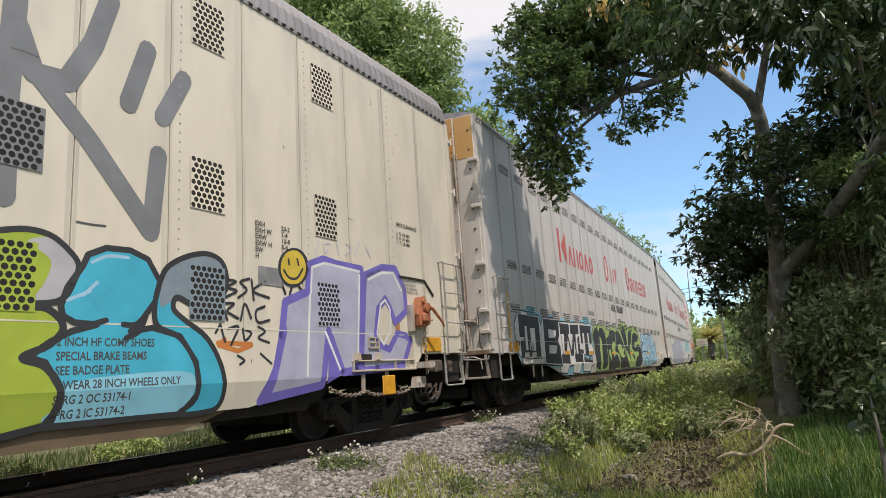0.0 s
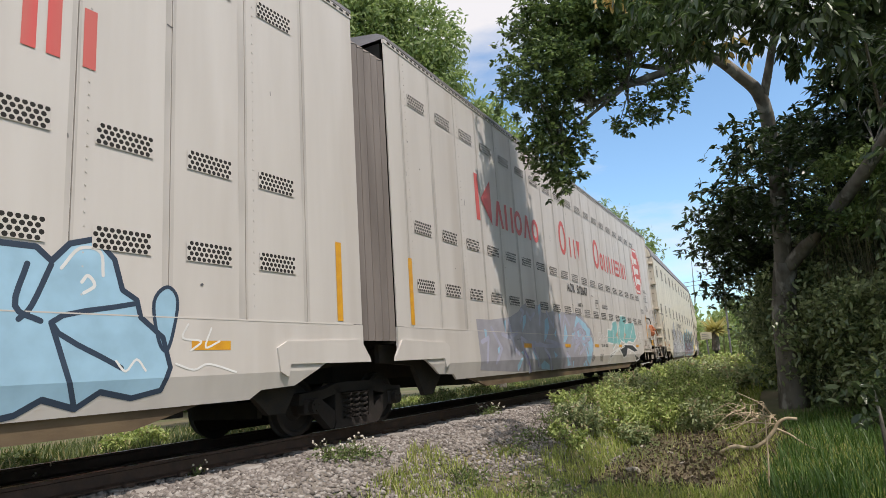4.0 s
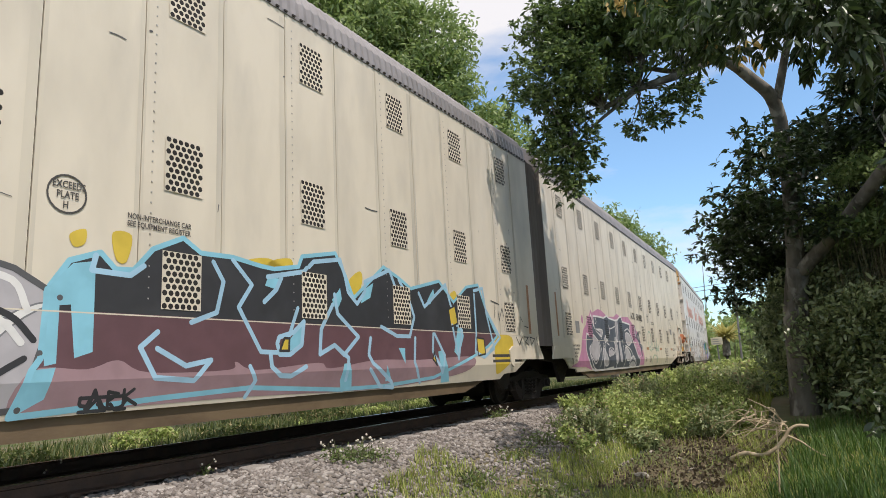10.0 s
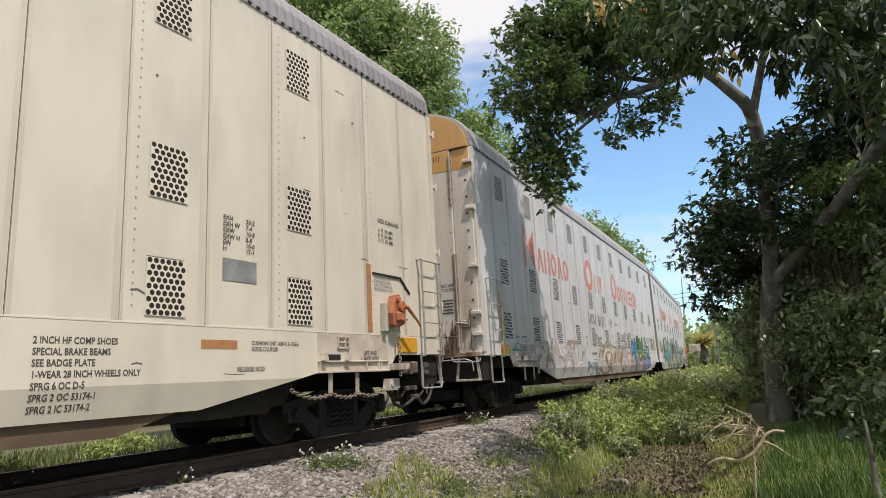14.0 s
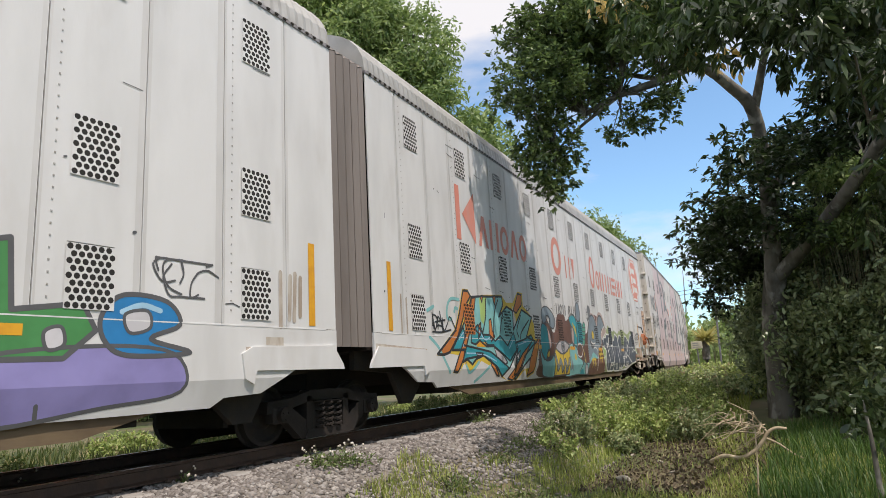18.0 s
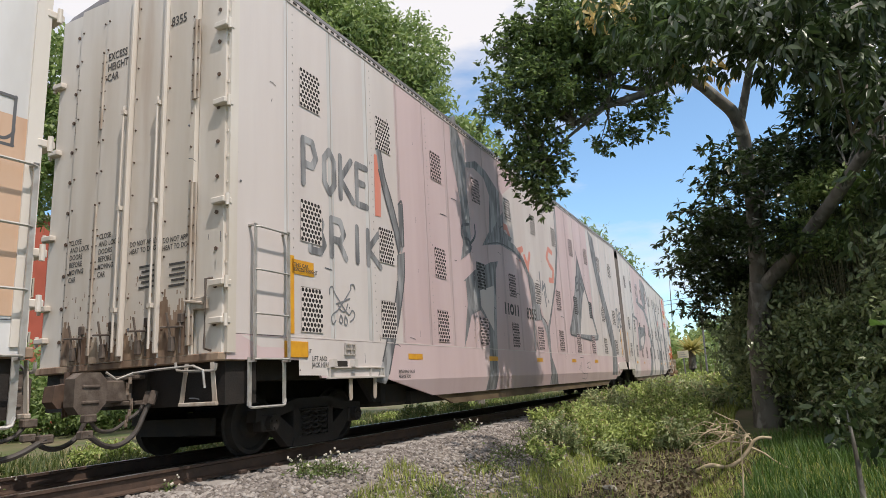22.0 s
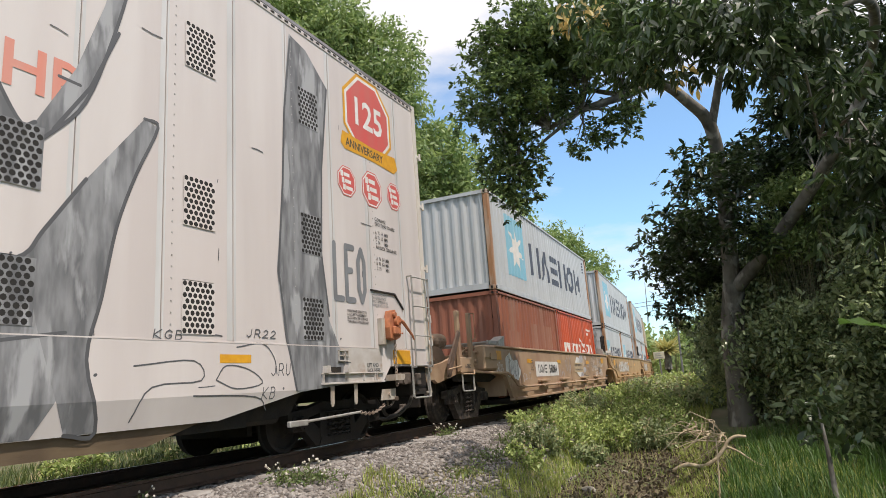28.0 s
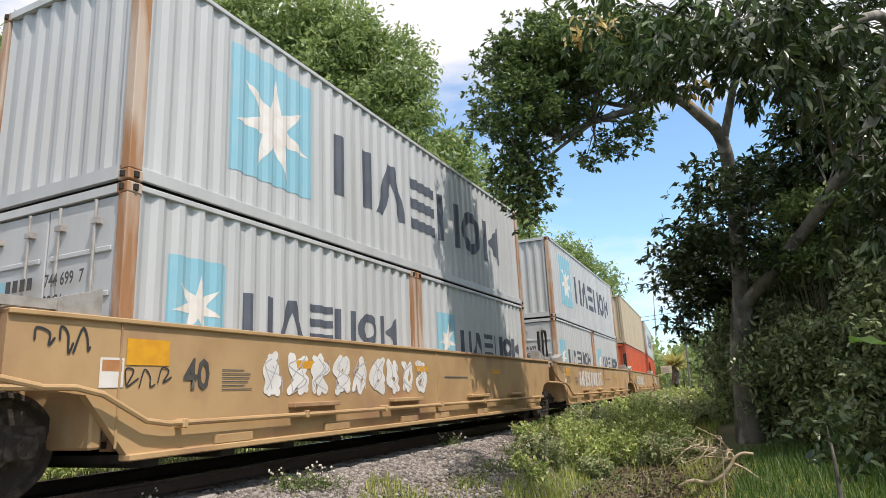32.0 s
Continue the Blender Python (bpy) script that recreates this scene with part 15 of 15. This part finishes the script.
    # stones
    for i, (x, y, s) in enumerate(((-3.05, 9.55, 0.08), (-2.5, 10.2, 0.045), (-3.5, 11.6, 0.05), (-2.2, 9.4, 0.04), (-2.9, 11.0, 0.045))):
        bm = bmesh.new()
        bmesh.ops.create_icosphere(bm, subdivisions=2, radius=1)
        for v in bm.verts:
            v.co *= 1 + 0.35 * noise.noise(v.co * 1.3 + Vector((i * 7, 0, 0)))
            v.co = Vector((v.co.x * s * 1.5, v.co.y * s * 0.8, v.co.z * s * 0.6))
        o = part("field_stone", bm, M["rock"], None, at=pose(x, y, ground_height(x, y) + s * 0.2, 0, 0, 40 * i))
        tagged(o, "pale field stone lying in the grass", "stone", "stones in the grass")
    # litter of leaves under the bushes
    rng = np.random.default_rng(9)
    n = 5200
    x, y = rng.uniform(-3.6, -1.2, n), rng.uniform(8.6, 13.5, n)
    p = np.stack([x, y, [ground_height(a, b) + 0.015 for a, b in zip(x, y)]], -1)
    litter = foliage("dry_leaf_litter", (0.05, 0.036, 0.022), (0.17, 0.13, 0.08), 0.8, 0.1)
    tagged(new("leaf_litter", leaf_mesh("leaf_litter", p, 0.07, litter, 9, droop=0.0, slim=0.6)), "dry brown leaf litter on the bare path", "litter", kind="stuff")
    # signboard, pole and palm far down the line
    sg = thing("signboard", "small faded signboard on a post far down the line", "sign")
    bm = bmesh.new()
    box(bm, -0.05, 0.05, -0.05, 0.05, 0, 1.9)
    part("post", bm, M["post_gray"], sg, at=(-10.25, 54.0, 0.2))
    bm = bmesh.new()
    box(bm, -0.42, 0.42, -0.03, 0.03, 1.45, 2.02, 0.015)
    board = part("board", bm, M["sign_yellow"], sg, at=pose(-10.25, 53.92, 0.2, 0, 0, 10))
    bm = bmesh.new()
    for k in range(3):
        box(bm, -0.3, 0.3 - 0.1 * k, -0.04, -0.032, 1.54 + 0.15 * k, 1.59 + 0.15 * k)
    part("sign_bar", bm, M["gray_letter"], board)
    palm = thing("palm_tree", "small yellow-green palm far down the line", "palm")
    limb(palm, [(-10.2, 57.1, -0.4), (-10.2, 57.1, 1.2), (-10.1, 57.1, 2.3)], 0.35, 0.28, "trunk")
    leaf = foliage("palm_frond", (0.28, 0.26, 0.09), (0.55, 0.50, 0.22), 0.5, 0.4)
    for k in range(54):
        a, up = k * 2.4, 0.05 + 1.0 * ((k * 7) % 11) / 11
        bm = bmesh.new()
        prev = None
        for j in range(7):
            t = j / 6
            cx = -10.1 + math.cos(a) * 1.25 * t
            cy = 57.1 + math.sin(a) * 1.25 * t
            cz = 2.3 + up * 1.9 * t - 0.55 * t * t
            w = 0.13 * math.sin(math.pi * (0.12 + 0.85 * t))
            q = (bm.verts.new((cx - math.sin(a) * w, cy + math.cos(a) * w, cz - w * 0.5)), bm.verts.new((cx, cy, cz)), bm.verts.new((cx + math.sin(a) * w, cy - math.cos(a) * w, cz - w * 0.5)))
            if prev:
                bm.faces.new((prev[0], prev[1], q[1], q[0]))
                bm.faces.new((prev[1], prev[2], q[2], q[1]))
            prev = q
        part("frond", bm, leaf, palm)
    pole = thing("utility_pole", "slender dark utility pole with wires", "pole")
    bm = bmesh.new()
    bar(bm, (-7.9, 49.3, -0.5), (-7.7, 49.2, 6.4), 0.08, 0.05)
    part("pole_shaft", bm, M["post_gray"], pole)
    bm = bmesh.new()
    for k, z in enumerate((5.9, 5.6)):
        pipe(bm, [(-30.0, 62.0, z + 1.5), (-18.0, 55.0, z + 0.2), (-7.7, 49.2, z), (2.0, 46.0, z - 0.4)], 0.02, 4)
    part("wire", bm, M["post_gray"], pole)
    mast = thing("radio_mast", "thin lattice radio mast in the distance", "mast")
    for k in range(3):
        bm = bmesh.new()
        a = k * math.tau / 3
        bar(bm, (-29.6 + 0.3 * math.cos(a), 146.5 + 0.3 * math.sin(a), 2), (-28.6, 146.0, 20.4), 0.07, 0.04, 5)
        part("mast_leg", bm, M["post_gray"], mast)
    bm = bmesh.new()
    for k in range(24):
        z = 3 + k * 0.7
        f = (z - 2) / 18.4
        bar(bm, (-29.9 + 1.0 * f + 0.3 * f, 146.5 - 0.5 * f, z), (-29.3 + 0.9 * f - 0.2 * f, 146.5 - 0.5 * f, z + 0.35), 0.03, n=4)
    part("mast_lattice", bm, M["post_gray"], mast)
    # houses beyond the track
    for name, lab, x, y, w, d, h, mat, turn in (("red_building", "red painted flat-roofed building beyond the trees", -41.5, 20.0, 7.0, 6.0, 11.6, M["brick_red"], 28), ("low_building", "low pale plastered building beyond the track", -40.0, 30.0, 9.0, 6.0, 6.4, M["plaster"], 22), ("low_building", "low pale plastered house far down the line", -5.5, 66.0, 6.0, 4.0, 3.2, M["plaster"], 8), ("red_building", "long low red wall of a yard building", -38.0, 25.0, 12.0, 1.0, 7.2, M["brick_red"], 35)):
        b = thing(name, lab, "building", pose(x, y, -0.6, 0, 0, turn))
        bm = bmesh.new()
        box(bm, -w / 2, w / 2, -d / 2, d / 2, 0, h)
        wall = part("wall", bm, mat, b)
        bm = bmesh.new()
        box(bm, -w / 2 - 0.12, w / 2 + 0.12, -d / 2 - 0.12, d / 2 + 0.12, h, h + 0.25)
        part("roof", bm, M["concrete"], b)
        if d > 2:
            for k in range(3):
                for fl in range(max(1, int(h / 3))):
                    bm = bmesh.new()
                    cx, cz = -w / 2 + (k + 0.5) * w / 3, 1.2 + fl * 3.0
                    box(bm, cx - 0.55, cx + 0.55, -d / 2 - 0.05, -d / 2 + 0.02, cz, cz + 1.1)
                    win = part("window", bm, M["plaster"], b)
                    bm = bmesh.new()
                    box(bm, cx - 0.47, cx + 0.47, -d / 2 - 0.06, -d / 2 - 0.03, cz + 0.08, cz + 1.02)
                    part("pane", bm, M["dark_steel"], win)
    lines = thing("overhead_line", "thin overhead wires beyond the track", "wire")
    bm = bmesh.new()
    for z in (9.4, 8.6):
        pipe(bm, [(-45.0, 5.0, z + 0.4), (-36.0, 26.0, z - 0.2), (-26.0, 50.0, z + 0.3)], 0.025, 4)
    part("wire", bm, M["post_gray"], lines)
    for x, y in ((-37.2, 23.2), (-45.0, 5.0), (-26.0, 50.0)):
        bm = bmesh.new()
        bar(bm, (x, y, -0.6), (x, y, 10.2), 0.12, 0.09)
        part("post", bm, M["post_gray"], lines)


# ---- build ----
build_ground()
build_track()
build_autoracks()
build_wells()
paint_first()
paint_second()
paint_third()
paint_fourth()
paint_fifth()
paint_wells()
weather_cars()
paint_vents()
build_plants()
build_extras()
motions()
